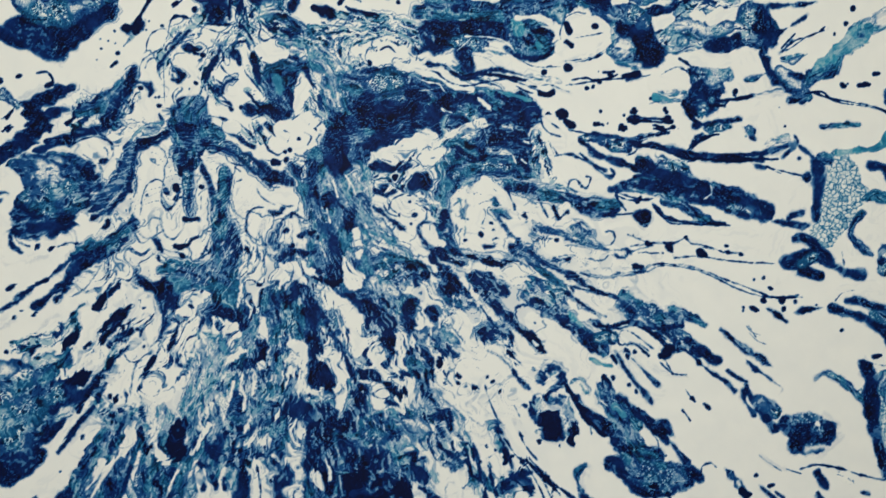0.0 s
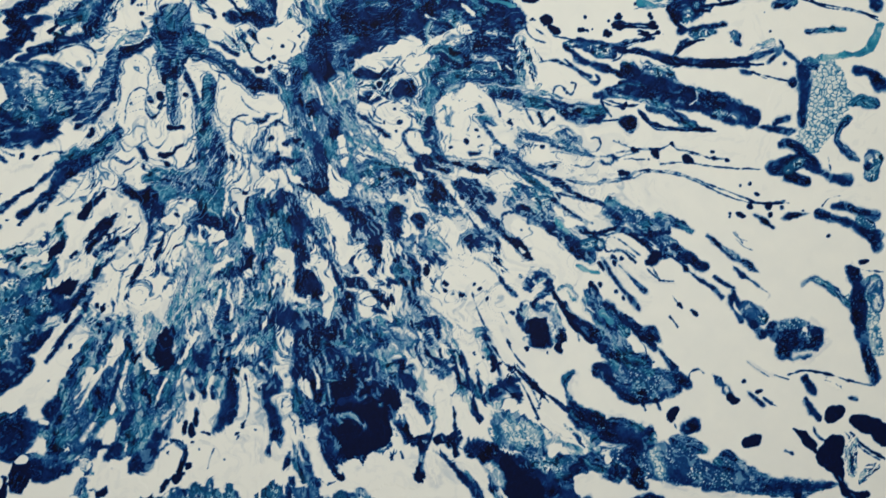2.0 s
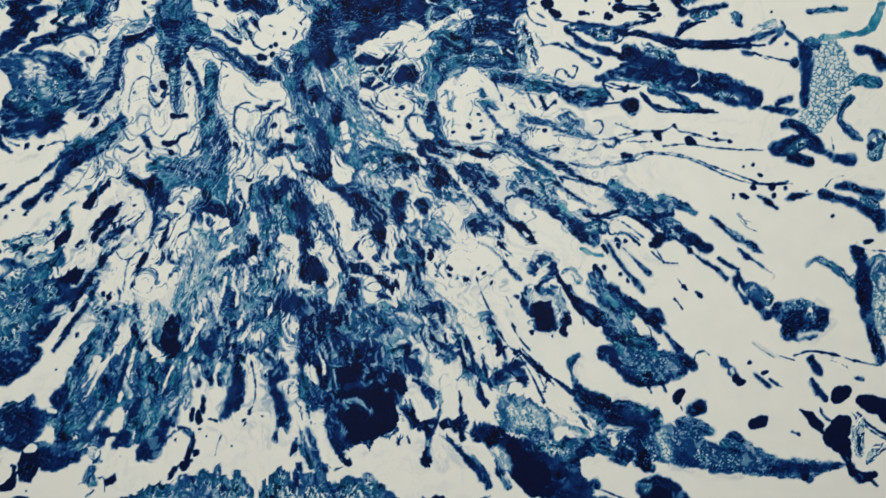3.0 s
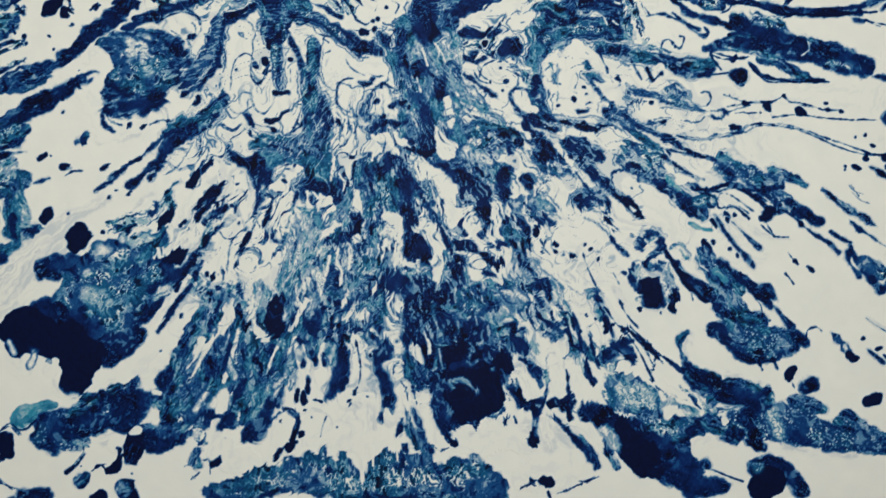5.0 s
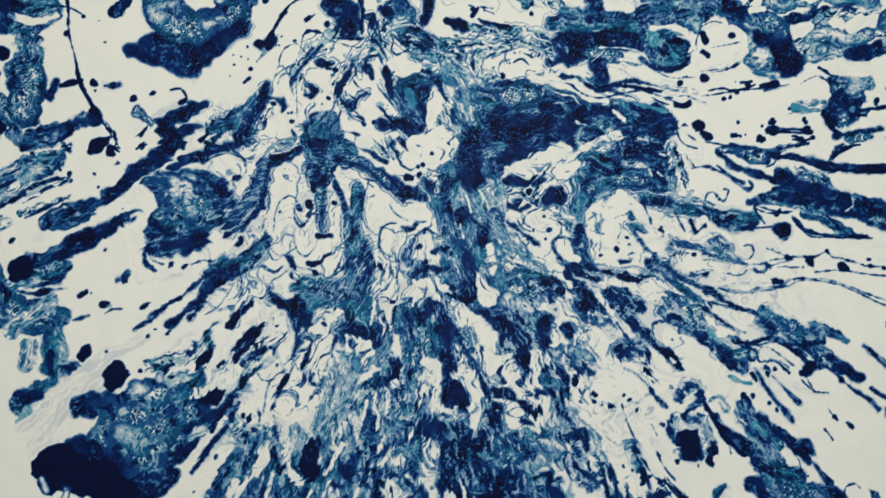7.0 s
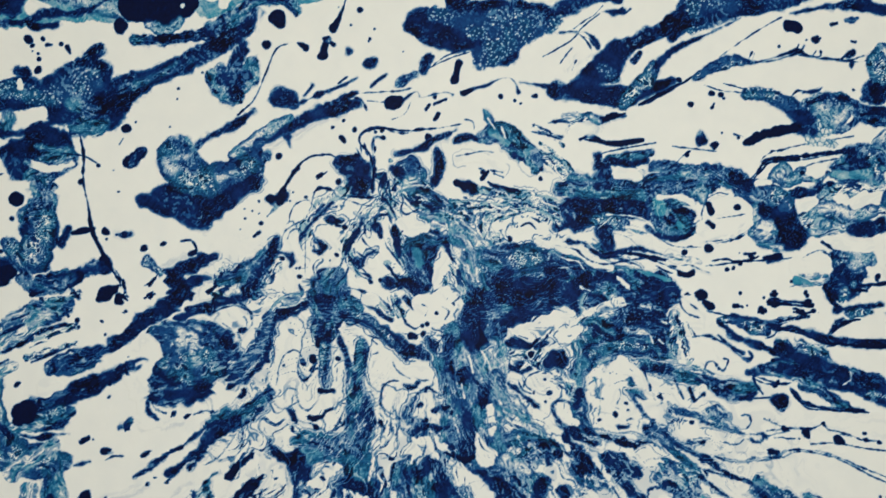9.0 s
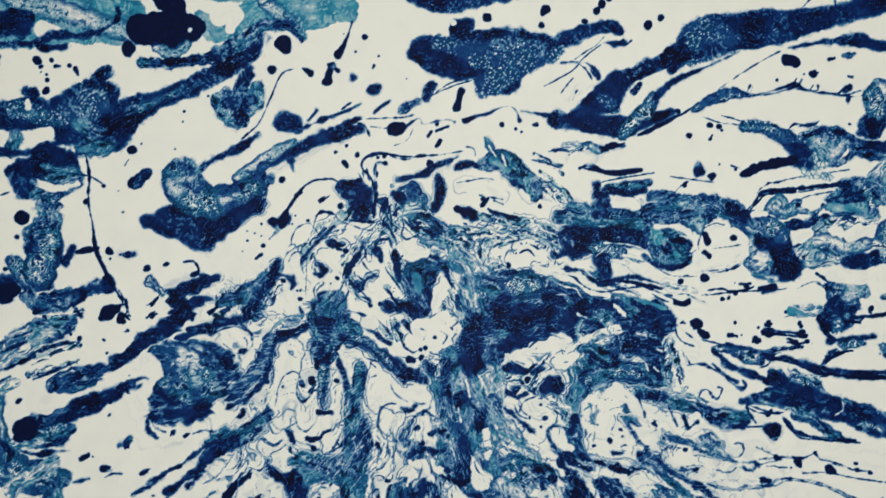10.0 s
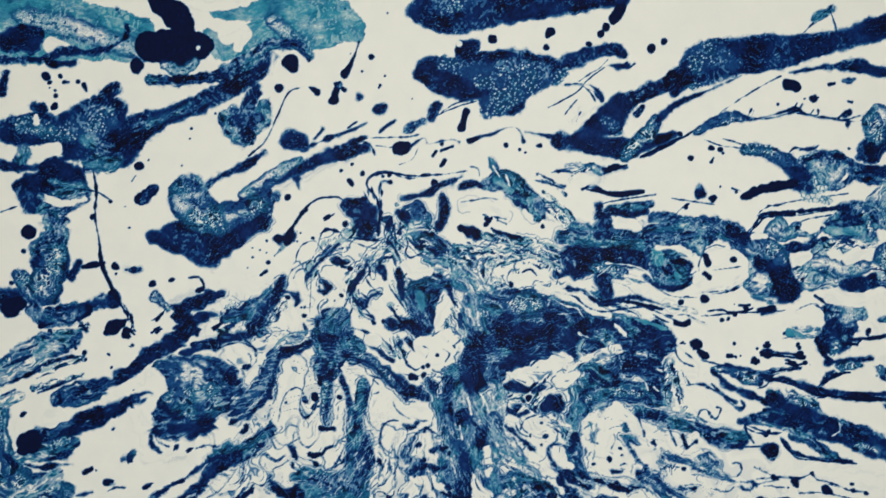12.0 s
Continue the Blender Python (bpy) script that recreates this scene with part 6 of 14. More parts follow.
pour("navy", 0.5, [(549, 117, 2.5), (557.0, 121.0, 2.0), (565.0, 122.0, 1.8), (565.0, 109.0, 1.8)])
pour("navy", 0.6, [(544.0, 110.0, 0.9), (558.0, 99.0, 2.2), (566, 88, 2.5), (575.0, 76.0, 2.0)])
# the great pool's froth
pour("blue", 0.8, [(56, 276, 8.5), (72, 283, 5.0), (87, 290, 2.5)])
pour("teal", 0.6, [(61, 266, 4.0), (51, 257, 3.2)])
pour("navy", 1, [(121, 268, 7.7), (114, 273, 4.5)])
pour("crackle", 1, [(150, 271, 12.0), (169, 260, 14.0), (158, 241, 14.0), (178, 239, 10.0), (147, 226, 8.0)])
pour("navy", 1, [(209, 268, 4.5), (216, 257, 4.5), (207, 273, 3.0)])
pour("navy", 0.6, [(214.0, 225.0, 2.0), (203.0, 208.0, 1.7)])
pour("white", 0.4, [(206, 280, 2.5), (202.0, 270.0, 0.9)])
# lower right
pour("lace", 0.8, [(612, 131, 7.0), (616, 118, 8.0), (631, 112, 6.6)])
pour("navy", 0.8, [(576, 110, 3.8), (592, 109, 5.5), (610, 95, 7.5)])
pour("navy", 0.6, [(608, 162, 2.5), (621, 164, 2.5), (623, 154, 2.5)])
pour("crackle", 0.5, [(613, 167, 3.3)])
pour("rimmed", 0.5, [(618, 149, 6.5), (610, 147, 3.5)])
pour("black", 0.4, [(624.0, 180.0, 0.4), (631.0, 171.0, 0.6), (639.0, 164.0, 1.4)], [(646.0, 160.0, 0.6), (654.0, 154.0, 0.6), (667.0, 142.0, 0.7), (672.0, 140.0, 1.4)], [(619.0, 182.0, 0.4), (634.0, 156.0, 0.3), (643.0, 134.0, 0.3)], [(602.0, 181.0, 1.8), (601.0, 186.0, 0.7)], [(617.0, 175.0, 2.0)])
pour("pale", 0.4, [(678, 171, 2.5), (681.0, 165.0, 2.0)])
pour("blue", 0.4, [(676.0, 177.0, 2.0), (670.0, 167.0, 1.8), (669.0, 159.0, 1.0), (674.0, 151.0, 0.9)])
pour("blue", 0.7, [(674.0, 145.0, 1.8), (684, 132, 3.8), (694, 121, 4.5)])
pour("navy", 0.8, [(704, 118, 5.5), (722, 114, 5.5), (737, 100, 6.6)])
pour("shred", 0.5, [(660.0, 126.0, 1.0), (678, 117, 2.5), (691, 106, 2.5)])
pour("crackle", 0.6, [(662, 110, 3.3), (652.0, 108.0, 2.0)])
pour("rimmed", 0.4, [(706, 92, 3.5)])
pour("marble", 0.4, [(698.0, 103.0, 2.2), (719.0, 104.0, 2.2), (734.0, 95.0, 1.9)])
pour("lace", 1, [(413, 79, 4.5), (428, 75, 4.5)], [(339, 71, 4.0)], [(491, 56, 4.0)])
pour("shred", 0.5, [(358.0, 76.0, 0.8), (356.0, 47.0, 0.9)], [(344.0, 72.0, 0.8), (343.0, 48.0, 0.8)], [(374.0, 77.0, 0.9), (374.0, 47.0, 0.9)], [(392.0, 80.0, 0.9), (389.0, 56.0, 1.0)], [(416.0, 85.0, 0.9), (415.0, 59.0, 0.9)])
# arcs of strands above the heart
pour("white", 0.6, [(398, 567, 6.0), (410, 560, 6.0)])
pour("white", 0.5, [(500, 562, 6.5), (516, 558, 5.5)])
pour("marble", 0.4, [(364.0, 572.0, 2.2), (372.0, 578.0, 2.0), (380.0, 570.0, 2.0), (383.0, 560.0, 2.2)])
pour("marble", 0.5, [(380, 578, 2.3), (381, 594, 2.5), (389, 602, 2.3), (402, 602, 2.7), (416, 595, 2.5)], [(388.0, 567.0, 2.0), (383.0, 583.0, 2.2)])
pour("marble", 0.4, [(507.0, 652.0, 2.0), (523.0, 644.0, 2.2), (534.0, 634.0, 2.2)], [(513.0, 636.0, 2.0), (526.0, 628.0, 2.2), (540.0, 615.0, 2.2)])
pour("black", 0.4, [(440.0, 599.0, 1.7), (449.0, 596.0, 1.8), (452.0, 591.0, 1.4)], [(462.0, 609.0, 1.9), (465.0, 608.0, 0.7)], [(472.0, 608.0, 0.4), (480.0, 605.0, 0.5)], [(514.0, 604.0, 2.0)])
pour("marble", 0.5, [(447.0, 586.0, 2.0), (462.0, 581.0, 2.2), (473, 592, 2.2), (489, 585, 2.3), (510, 586, 2.3), (531, 576, 2.5), (542.0, 566.0, 2.2)], [(458.0, 565.0, 2.0), (468.0, 577.0, 2.2), (489.0, 578.0, 2.2), (516.0, 573.0, 2.0), (532.0, 563.0, 2.0)], [(466.0, 550.0, 2.2), (469.0, 564.0, 2.0), (482.0, 571.0, 2.0)])
pour("black", 0.4, [(497.0, 561.0, 0.6), (504.0, 564.0, 0.5), (510.0, 559.0, 0.4)], [(487.0, 549.0, 2.2)])
pour("marble", 0.5, [(400.0, 579.0, 2.0), (416, 574, 2.5), (432, 569, 2.5), (443.0, 562.0, 2.0)], [(405.0, 587.0, 2.0), (427.0, 579.0, 2.0), (437.0, 572.0, 2.2)])
pour("navy", 0.5, [(413, 576, 2.8), (421.0, 574.0, 2.0)])
pour("shred", 0.6, [(432, 554, 3.3), (449, 544, 4.0), (460, 532, 4.0), (476, 524, 3.0)], [(440, 565, 2.2), (454, 555, 2.5), (464, 542, 2.7)])
pour("blue", 0.9, [(404, 545, 5.0), (418, 540, 5.5), (410, 527, 6.0), (408, 514, 6.5)])
pour("navy", 0.7, [(401, 506, 4.0), (411, 503, 4.0), (418, 514, 3.0)])
pour("white", 0.5, [(425, 533, 3.3), (429, 517, 2.5)])
pour("marble", 0.4, [(433.0, 534.0, 2.0), (442.0, 518.0, 2.0), (448.0, 503.0, 2.0)])
pour("black", 0.4, [(350.0, 536.0, 0.5), (358.0, 528.0, 1.5), (351.0, 521.0, 0.7)], [(361.0, 535.0, 0.7), (369.0, 536.0, 0.7)], [(343.0, 533.0, 0.3), (351.0, 517.0, 0.4), (360.0, 512.0, 0.4)], [(333.0, 532.0, 2.0)], [(377.0, 526.0, 0.4), (383.0, 516.0, 0.7), (391.0, 508.0, 1.4)])
pour("marble", 0.4, [(378.0, 547.0, 2.2), (387.0, 531.0, 2.0), (396.0, 516.0, 2.0)])
# the mass to the right
pour("blue", 1.2, [(556, 605, 4.0), (567, 596, 6.0), (588, 597, 7.2), (615, 595, 6.5), (641, 599, 6.0), (668, 605, 4.0)])
pour("shred", 0.6, [(587, 608, 2.8), (619, 611, 2.7), (657, 611, 2.3)])
pour("navy", 0.7, [(604, 587, 4.4), (631, 596, 3.5), (657, 602, 3.3)])
pour("lace", 0.8, [(719, 560, 4.9), (730, 550, 5.0)], [(716, 592, 4.5)])
pour("shred", 0.6, [(764, 578, 3.3), (787, 563, 3.9), (808, 572, 3.3)])
pour("lace", 0.7, [(767, 668, 5.0), (786, 663, 5.5), (799, 672, 4.4)])
pour("navy", 1.2, [(496, 189, 8.0), (511, 178, 9.3), (526, 172, 6.1)], [(498, 169, 8.0), (510, 158, 4.0)])
pour("shred", 0.5, [(502.0, 195.0, 0.9), (503.0, 169.0, 0.9)], [(513.0, 189.0, 0.9), (513.0, 169.0, 0.8)], [(522.0, 184.0, 0.9)], [(492.0, 185.0, 0.8), (493.0, 165.0, 0.8)])
pour("rimmed", 0.5, [(518, 160, 2.5), (514.0, 148.0, 2.2), (520.0, 142.0, 2.0)])
# second thoughts over the large patches
pour("crackle", 0.7, [(50, 669, 4.5), (68, 673, 4.0)], [(120, 682, 4.5)])
pour("blue", 0.8, [(96, 663, 5.0), (116, 658, 4.5)], [(140, 678, 3.0), (170, 690, 2.5), (200, 704, 2.5)])
pour("shred", 0.5, [(67.0, 626.0, 2.0), (88.0, 623.0, 2.0)], [(58.0, 612.0, 0.9)])
pour("lace", 0.7, [(60, 475, 4.0), (45, 463, 4.5), (34, 448, 4.0)], [(40, 432, 2.7), (37, 412, 2.5), (40, 382, 3.0)])
pour("shred", 0.6, [(56, 347, 2.5), (81, 350, 2.5)], [(41.0, 357.0, 2.0), (55.0, 361.0, 2.0)])
# thin strands among the pools at the right
pour("black", 0.4, [(707.0, 686.0, 0.4), (696.0, 689.0, 0.4), (680.0, 693.0, 0.4)], [(634.0, 635.0, 0.4), (655.0, 633.0, 0.4), (674.0, 631.0, 0.4)], [(618.0, 638.0, 0.4), (592.0, 633.0, 0.4)])
pour("black", 0.4, [(746.0, 637.0, 0.4), (773.0, 642.0, 0.4), (800.0, 647.0, 0.4)], [(715.0, 613.0, 0.5), (725.0, 622.0, 0.5), (757.0, 625.0, 0.4), (790.0, 633.0, 0.4)])
pour("shred", 0.6, [(753, 609, 2.5), (769, 605, 2.8)], [(801, 603, 2.8), (828, 602, 2.7)])
pour("navy", 0.5, [(774.0, 602.0, 2.2), (764.0, 594.0, 2.2), (748.0, 591.0, 1.0)])
pour("white", 0.5, [(764, 586, 5.0), (754, 582, 3.5)])
pour("white", 0.5, [(786, 590, 4.0), (794, 589, 3.9)])
pour("black", 0.4, [(759.0, 578.0, 0.4), (775.0, 592.0, 0.4), (791.0, 598.0, 0.4), (812.0, 600.0, 0.4)])
pour("crackle", 0.6, [(788, 531, 4.0), (801, 529, 5.0)], [(809, 540, 3.3)])
pour("shred", 0.5, [(761.0, 514.0, 1.0), (777.0, 515.0, 2.2)])
pour("black", 0.4, [(743.0, 509.0, 0.3), (761.0, 513.0, 0.4)], [(771.0, 541.0, 0.4), (787.0, 537.0, 0.5)])
pour("white", 0.4, [(820, 527, 6.6), (831, 520, 5.5)])
# and below them
# the right flank
pour("marble", 0.8, [(541, 654, 3.5), (556, 662, 3.9), (568, 656, 2.5)])
pour("black", 0.4, [(603.0, 672.0, 1.4), (618.0, 680.0, 1.5), (639.0, 692.0, 0.7)], [(554.0, 640.0, 0.7), (565.0, 639.0, 1.8), (575.0, 637.0, 1.9), (588.0, 638.0, 1.9), (606.0, 640.0, 1.5)], [(569, 658, 2.3), (580.0, 661.0, 1.4), (590.0, 664.0, 0.7)])
pour("black", 0.5, [(672, 637, 3.3)])
pour("black", 0.5, [(668, 543, 3.0)])
pour("black", 0.5, [(647.0, 628.0, 2.2)])
pour("navy", 0.6, [(658, 641, 4.4)])
pour("black", 0.5, [(701, 640, 2.8), (711, 644, 3.3), (719, 648, 3.3), (730, 650, 3.5), (740, 652, 3.3), (747.0, 652.0, 2.0)])
pour("foam", 1, [(705, 685, 4.4), (718, 684, 5.5), (732, 678, 5.0), (743, 671, 4.9)], [(756, 675, 4.0), (771, 680, 5.0), (793, 678, 4.5), (805, 670, 4.0), (812, 665, 3.0)])
pour("navy", 1, [(745, 667, 3.8), (756, 663, 6.6), (764, 654, 6.1)])
pour("cell", 1, [(778, 665, 8.2), (772, 653, 7.2), (758, 641, 3.0), (783, 640, 3.8)])
pour("white", 0.5, [(795, 663, 4.5)])
pour("navy", 1, [(816, 692, 7.7), (825, 695, 7.7)])
pour("black", 0.4, [(808.0, 667.0, 1.5), (822.0, 669.0, 1.9), (834.0, 668.0, 1.4)], [(710.0, 608.0, 0.7), (717.0, 621.0, 1.5), (725.0, 625.0, 1.5), (746.0, 627.0, 1.5), (767.0, 630.0, 1.5), (789.0, 632.0, 1.4), (810.0, 634.0, 1.8)], [(725.0, 632.0, 0.7), (740.0, 634.0, 0.7)])
pour("blue", 1.2, [(790, 623, 4.0), (806, 632, 4.0), (824, 635, 6.5), (832, 625, 8.3)])
pour("teal", 1, [(784, 612, 4.0), (800, 611, 4.0), (821, 614, 4.4)])
pour("lace", 1, [(736, 614, 7.2), (726, 608, 4.5), (747, 606, 4.5)], [(710, 592, 6.6), (726, 590, 7.7), (742, 588, 4.5)])
pour("marble", 1, [(784, 597, 4.9), (800, 600, 4.4), (821, 599, 3.8)], [(758, 570, 6.6), (771, 577, 6.6), (790, 574, 6.1), (811, 576, 6.1), (830, 575, 6.0)])
pour("white", 0.6, [(789, 589, 4.0)], [(814, 589, 6.5), (824, 593, 4.9)], [(757, 584, 6.0)])
pour("blue", 1.4, [(547, 603, 7.7), (569, 596, 7.5), (595, 595, 7.0), (620, 604, 7.1), (647, 608, 7.0), (673, 610, 6.0), (689, 602, 5.5), (701, 594, 4.5)], [(626, 574, 8.8), (648, 569, 7.0), (637, 559, 5.0)])
pour("navy", 1.2, [(553, 577, 7.1), (579, 575, 7.1), (605, 579, 7.2)], [(626, 591, 2.7), (642, 595, 3.0)], [(573, 552, 5.5), (578, 544, 3.8)], [(568, 619, 3.0), (583, 620, 3.8), (597, 617, 3.0)])
pour("shred", 1, [(590, 563, 4.4), (569, 567, 3.3)], [(662, 605, 2.7), (641, 611, 2.7)])
pour("white", 1, [(585, 610, 5.5), (600, 608, 4.4)], [(679, 578, 9.0), (690, 570, 8.0), (685, 558, 5.5), (673, 549, 5.0)], [(606, 544, 5.0), (630, 542, 4.5)])
pour("black", 0.5, [(671, 579, 4.0), (670, 583, 3.0)], [(695.0, 580.0, 1.8), (692.0, 582.0, 1.5)], [(652, 558, 2.8)], [(673.0, 564.0, 2.0)])
pour("black", 0.4, [(648.0, 544.0, 0.7), (669.0, 548.0, 0.7), (690.0, 551.0, 0.7), (703.0, 557.0, 0.7)], [(682.0, 572.0, 0.4), (700.0, 575.0, 0.5)], [(570.0, 536.0, 1.5), (591.0, 538.0, 1.7), (612.0, 535.0, 1.4), (628.0, 532.0, 1.4)])
pour("navy", 1.2, [(716, 582, 3.5), (732, 569, 4.5), (746, 557, 6.5), (749, 547, 4.9), (732, 546, 3.9)], [(803, 564, 5.0), (817, 567, 3.5), (829, 562, 3.5)])
pour("lace", 0.8, [(714, 556, 4.5), (725, 559, 4.0), (716, 548, 3.8)])
pour("navy", 1, [(789, 519, 5.5), (781, 511, 4.0), (794, 524, 4.4)])
pour("lace", 1, [(804, 532, 5.0), (819, 535, 4.0)])
pour("teal", 0.8, [(749, 515, 2.7), (765, 515, 2.5)])
pour("black", 0.5, [(781.0, 505.0, 1.9), (783, 495, 2.1), (792.0, 489.0, 1.5)])
pour("black", 0.4, [(802.0, 505.0, 0.7), (818.0, 507.0, 0.7), (837.0, 509.0, 1.5)], [(778.0, 465.0, 1.7), (792.0, 476.0, 1.9), (808.0, 480.0, 0.7)])
pour("black", 0.5, [(670, 491, 3.3)])
pour("black", 0.5, [(729.0, 501.0, 2.2)])
pour("black", 0.5, [(718.0, 486.0, 2.2)])
pour("black", 0.5, [(695.0, 491.0, 2.0)])
pour("black", 0.4, [(724, 495, 2.3), (736.0, 493.0, 0.7), (750.0, 492.0, 0.7), (763.0, 492.0, 1.8)], [(750.0, 487.0, 0.7), (760.0, 483.0, 1.9), (769.0, 485.0, 0.7)], [(697.0, 480.0, 1.5), (713.0, 477.0, 1.9), (730.0, 473.0, 1.9)], [(732.0, 471.0, 1.4), (747.0, 469.0, 1.5), (761.0, 465.0, 1.8), (777, 459, 2.1), (793, 458, 2.1), (819, 456, 2.3), (838, 456, 2.3)], [(731.0, 476.0, 0.7), (745.0, 480.0, 0.7), (761.0, 481.0, 0.7)])
pour("blue", 1.4, [(740, 455, 4.5), (751, 443, 6.0), (772, 433, 8.8), (791, 430, 7.0), (800, 429, 4.5)], [(804, 430, 3.9), (820, 423, 6.1), (837, 416, 7.2)])
pour("navy", 1, [(704.0, 430.0, 2.0), (730, 434, 3.0), (751, 437, 4.5), (772, 435, 5.5), (788, 432, 5.0)], [(815, 410, 3.9), (832, 405, 5.0)])
pour("black", 0.4, [(747.0, 415.0, 0.7), (757.0, 404.0, 1.5), (773.0, 399.0, 0.7), (794.0, 397.0, 1.9), (811.0, 396.0, 1.5)])
# the left flank
pour("crackle", 1, [(76, 563, 8.0), (70, 547, 11.5), (67, 531, 12.5)])
pour("navy", 1, [(64, 499, 2.7), (78, 507, 4.0), (98, 513, 4.5), (113, 518, 4.0), (133, 521, 3.0)])
pour("black", 1, [(38, 511, 8.5), (45, 515, 6.5)])
pour("black", 1, [(102, 509, 4.0), (106, 514, 3.5)])
pour("black", 0.4, [(113.0, 574.0, 0.7), (115.0, 554.0, 1.4), (122.0, 539.0, 1.4), (130.0, 524.0, 1.4), (140.0, 509.0, 0.7), (146.0, 500.0, 0.7), (143.0, 495.0, 0.7)], [(99.0, 549.0, 0.7), (109.0, 551.0, 1.8), (117, 554, 2.1)])
pour("black", 0.5, [(127, 552, 2.5)])
pour("black", 0.5, [(126, 528, 2.5)])
pour("black", 0.5, [(163, 538, 2.5)])
pour("black", 0.5, [(179.0, 542.0, 2.0)])
pour("navy", 0.6, [(138.0, 549.0, 2.0), (149, 549, 2.5)])
pour("navy", 1.2, [(197, 519, 4.0), (212, 526, 4.0), (225, 531, 3.5)], [(185, 510, 4.0), (193, 505, 4.0), (208, 512, 3.0), (216, 511, 3.0)], [(125, 445, 2.5), (145, 453, 2.5), (155, 469, 3.5), (169, 479, 4.5), (181, 490, 5.5), (194, 500, 4.0)])
pour("black", 0.4, [(167.0, 504.0, 0.7), (175.0, 515.0, 0.7)], [(167.0, 493.0, 0.7), (171.0, 497.0, 0.7)], [(202.0, 532.0, 1.7), (208.0, 536.0, 1.4), (204.0, 544.0, 0.7), (194.0, 544.0, 0.7)], [(219.0, 498.0, 1.4), (227.0, 509.0, 1.8), (230.0, 516.0, 0.7)])
# the net and the streaks beside it
pour("white", 1, [(883, 427, 12.1), (872, 406, 8.0), (860, 385, 12.1), (855, 364, 11.0), (862, 348, 7.7)], [(960, 425, 7.7), (954, 394, 12.1), (962, 399, 11.0), (937, 373, 7.7)], [(953, 330, 11.0), (925, 330, 7.7)], [(776, 471, 5.0), (765, 481, 5.5)], [(852, 507, 15.0), (830, 502, 13.2)], [(766, 528, 13.2), (750, 529, 8.8)], [(836, 543, 13.2), (857, 485, 12.0)], [(779, 376, 16.5), (828, 380, 16.5)])
pour("black", 0.3, [(720.0, 354.0, 0.5), (733.0, 355.0, 0.6), (741.0, 360.0, 0.6), (755.0, 361.0, 0.4), (773.0, 357.0, 0.4), (795.0, 352.0, 0.5), (806.0, 347.0, 0.4), (827.0, 339.0, 0.4), (843.0, 332.0, 0.5), (857.0, 327.0, 0.6), (873.0, 326.0, 0.7), (881.0, 328.0, 1.5)], [(736.0, 380.0, 0.7), (747.0, 380.0, 0.4), (763.0, 379.0, 0.2)], [(774.0, 385.0, 0.7), (780.0, 379.0, 0.7), (787.0, 378.0, 0.5), (801.0, 374.0, 0.4), (811.0, 370.0, 0.7), (825.0, 369.0, 0.7)], [(763.0, 366.0, 0.2), (784.0, 367.0, 0.5), (800.0, 365.0, 0.5), (817.0, 362.0, 0.4), (838.0, 360.0, 0.4), (860.0, 358.0, 0.4)])
# the long dark strip that feeds it
pour("blue", 1.4, [(733, 456, 4.0), (748, 448, 5.5), (770, 450, 4.4)], [(727, 435, 5.0), (748, 432, 7.1), (775, 430, 8.8), (794, 431, 5.0)])
pour("navy", 1, [(738, 433, 4.5), (759, 429, 5.0), (780, 431, 4.9)])
pour("black", 0.3, [(744.0, 416.0, 0.5), (750.0, 408.0, 0.7), (758.0, 402.0, 0.7), (772.0, 400.0, 0.5), (790.0, 398.0, 0.7), (801.0, 396.0, 0.7), (817.0, 395.0, 0.4)])
pour("black", 0.3, [(725.0, 471.0, 0.6), (744.0, 471.0, 0.7), (760.0, 467.0, 1.4), (775.0, 461.0, 1.9), (797.0, 461.0, 1.9), (824.0, 460.0, 1.9), (845.0, 461.0, 1.5), (862.0, 463.0, 0.7)], [(778.0, 455.0, 0.5), (797.0, 457.0, 0.5), (829.0, 456.0, 0.5), (856.0, 456.0, 0.6)], [(853.0, 449.0, 0.5), (867.0, 442.0, 0.5)], [(730.0, 477.0, 0.6), (738.0, 480.0, 0.5), (754.0, 481.0, 0.5)])
pour("marble", 0.8, [(749, 454, 3.0), (765, 455, 3.0), (775, 452, 2.7)])
# the dark stem above
pour("navy", 1.2, [(793, 526, 5.0), (788, 518, 6.6), (794, 514, 4.0), (783, 510, 3.3)], [(779, 502, 2.7), (783.0, 496.0, 2.0)])
pour("lace", 1, [(796, 544, 5.0), (806, 539, 6.6), (803, 528, 5.5), (814, 536, 4.4)])
pour("shred", 0.8, [(753.0, 519.0, 2.0), (766.0, 518.0, 2.2), (777.0, 519.0, 2.0)])
pour("cell", 0.8, [(795, 505, 3.3), (791, 497, 3.3)], [(801, 512, 2.5)])
pour("black", 0.3, [(814.0, 492.0, 0.7), (827.0, 492.0, 0.7)], [(809.0, 511.0, 0.7), (825.0, 512.0, 1.2), (836.0, 514.0, 1.4), (852.0, 517.0, 1.5), (868.0, 521.0, 1.5)], [(772.0, 550.0, 1.4), (785.0, 543.0, 1.3)])
pour("pale", 0.6, [(846, 514, 3.3), (868, 518, 3.3)])
pour("blue", 0.8, [(836, 530, 2.8), (844.0, 532.0, 2.2), (855.0, 536.0, 0.7)], [(876, 511, 2.8), (884, 512, 3.3), (890, 518, 4.4), (884, 521, 4.4)])
pour("lace", 1, [(868, 538, 5.5), (876, 531, 5.5), (884, 525, 5.5)], [(879, 546, 3.3), (888.0, 551.0, 2.0)])
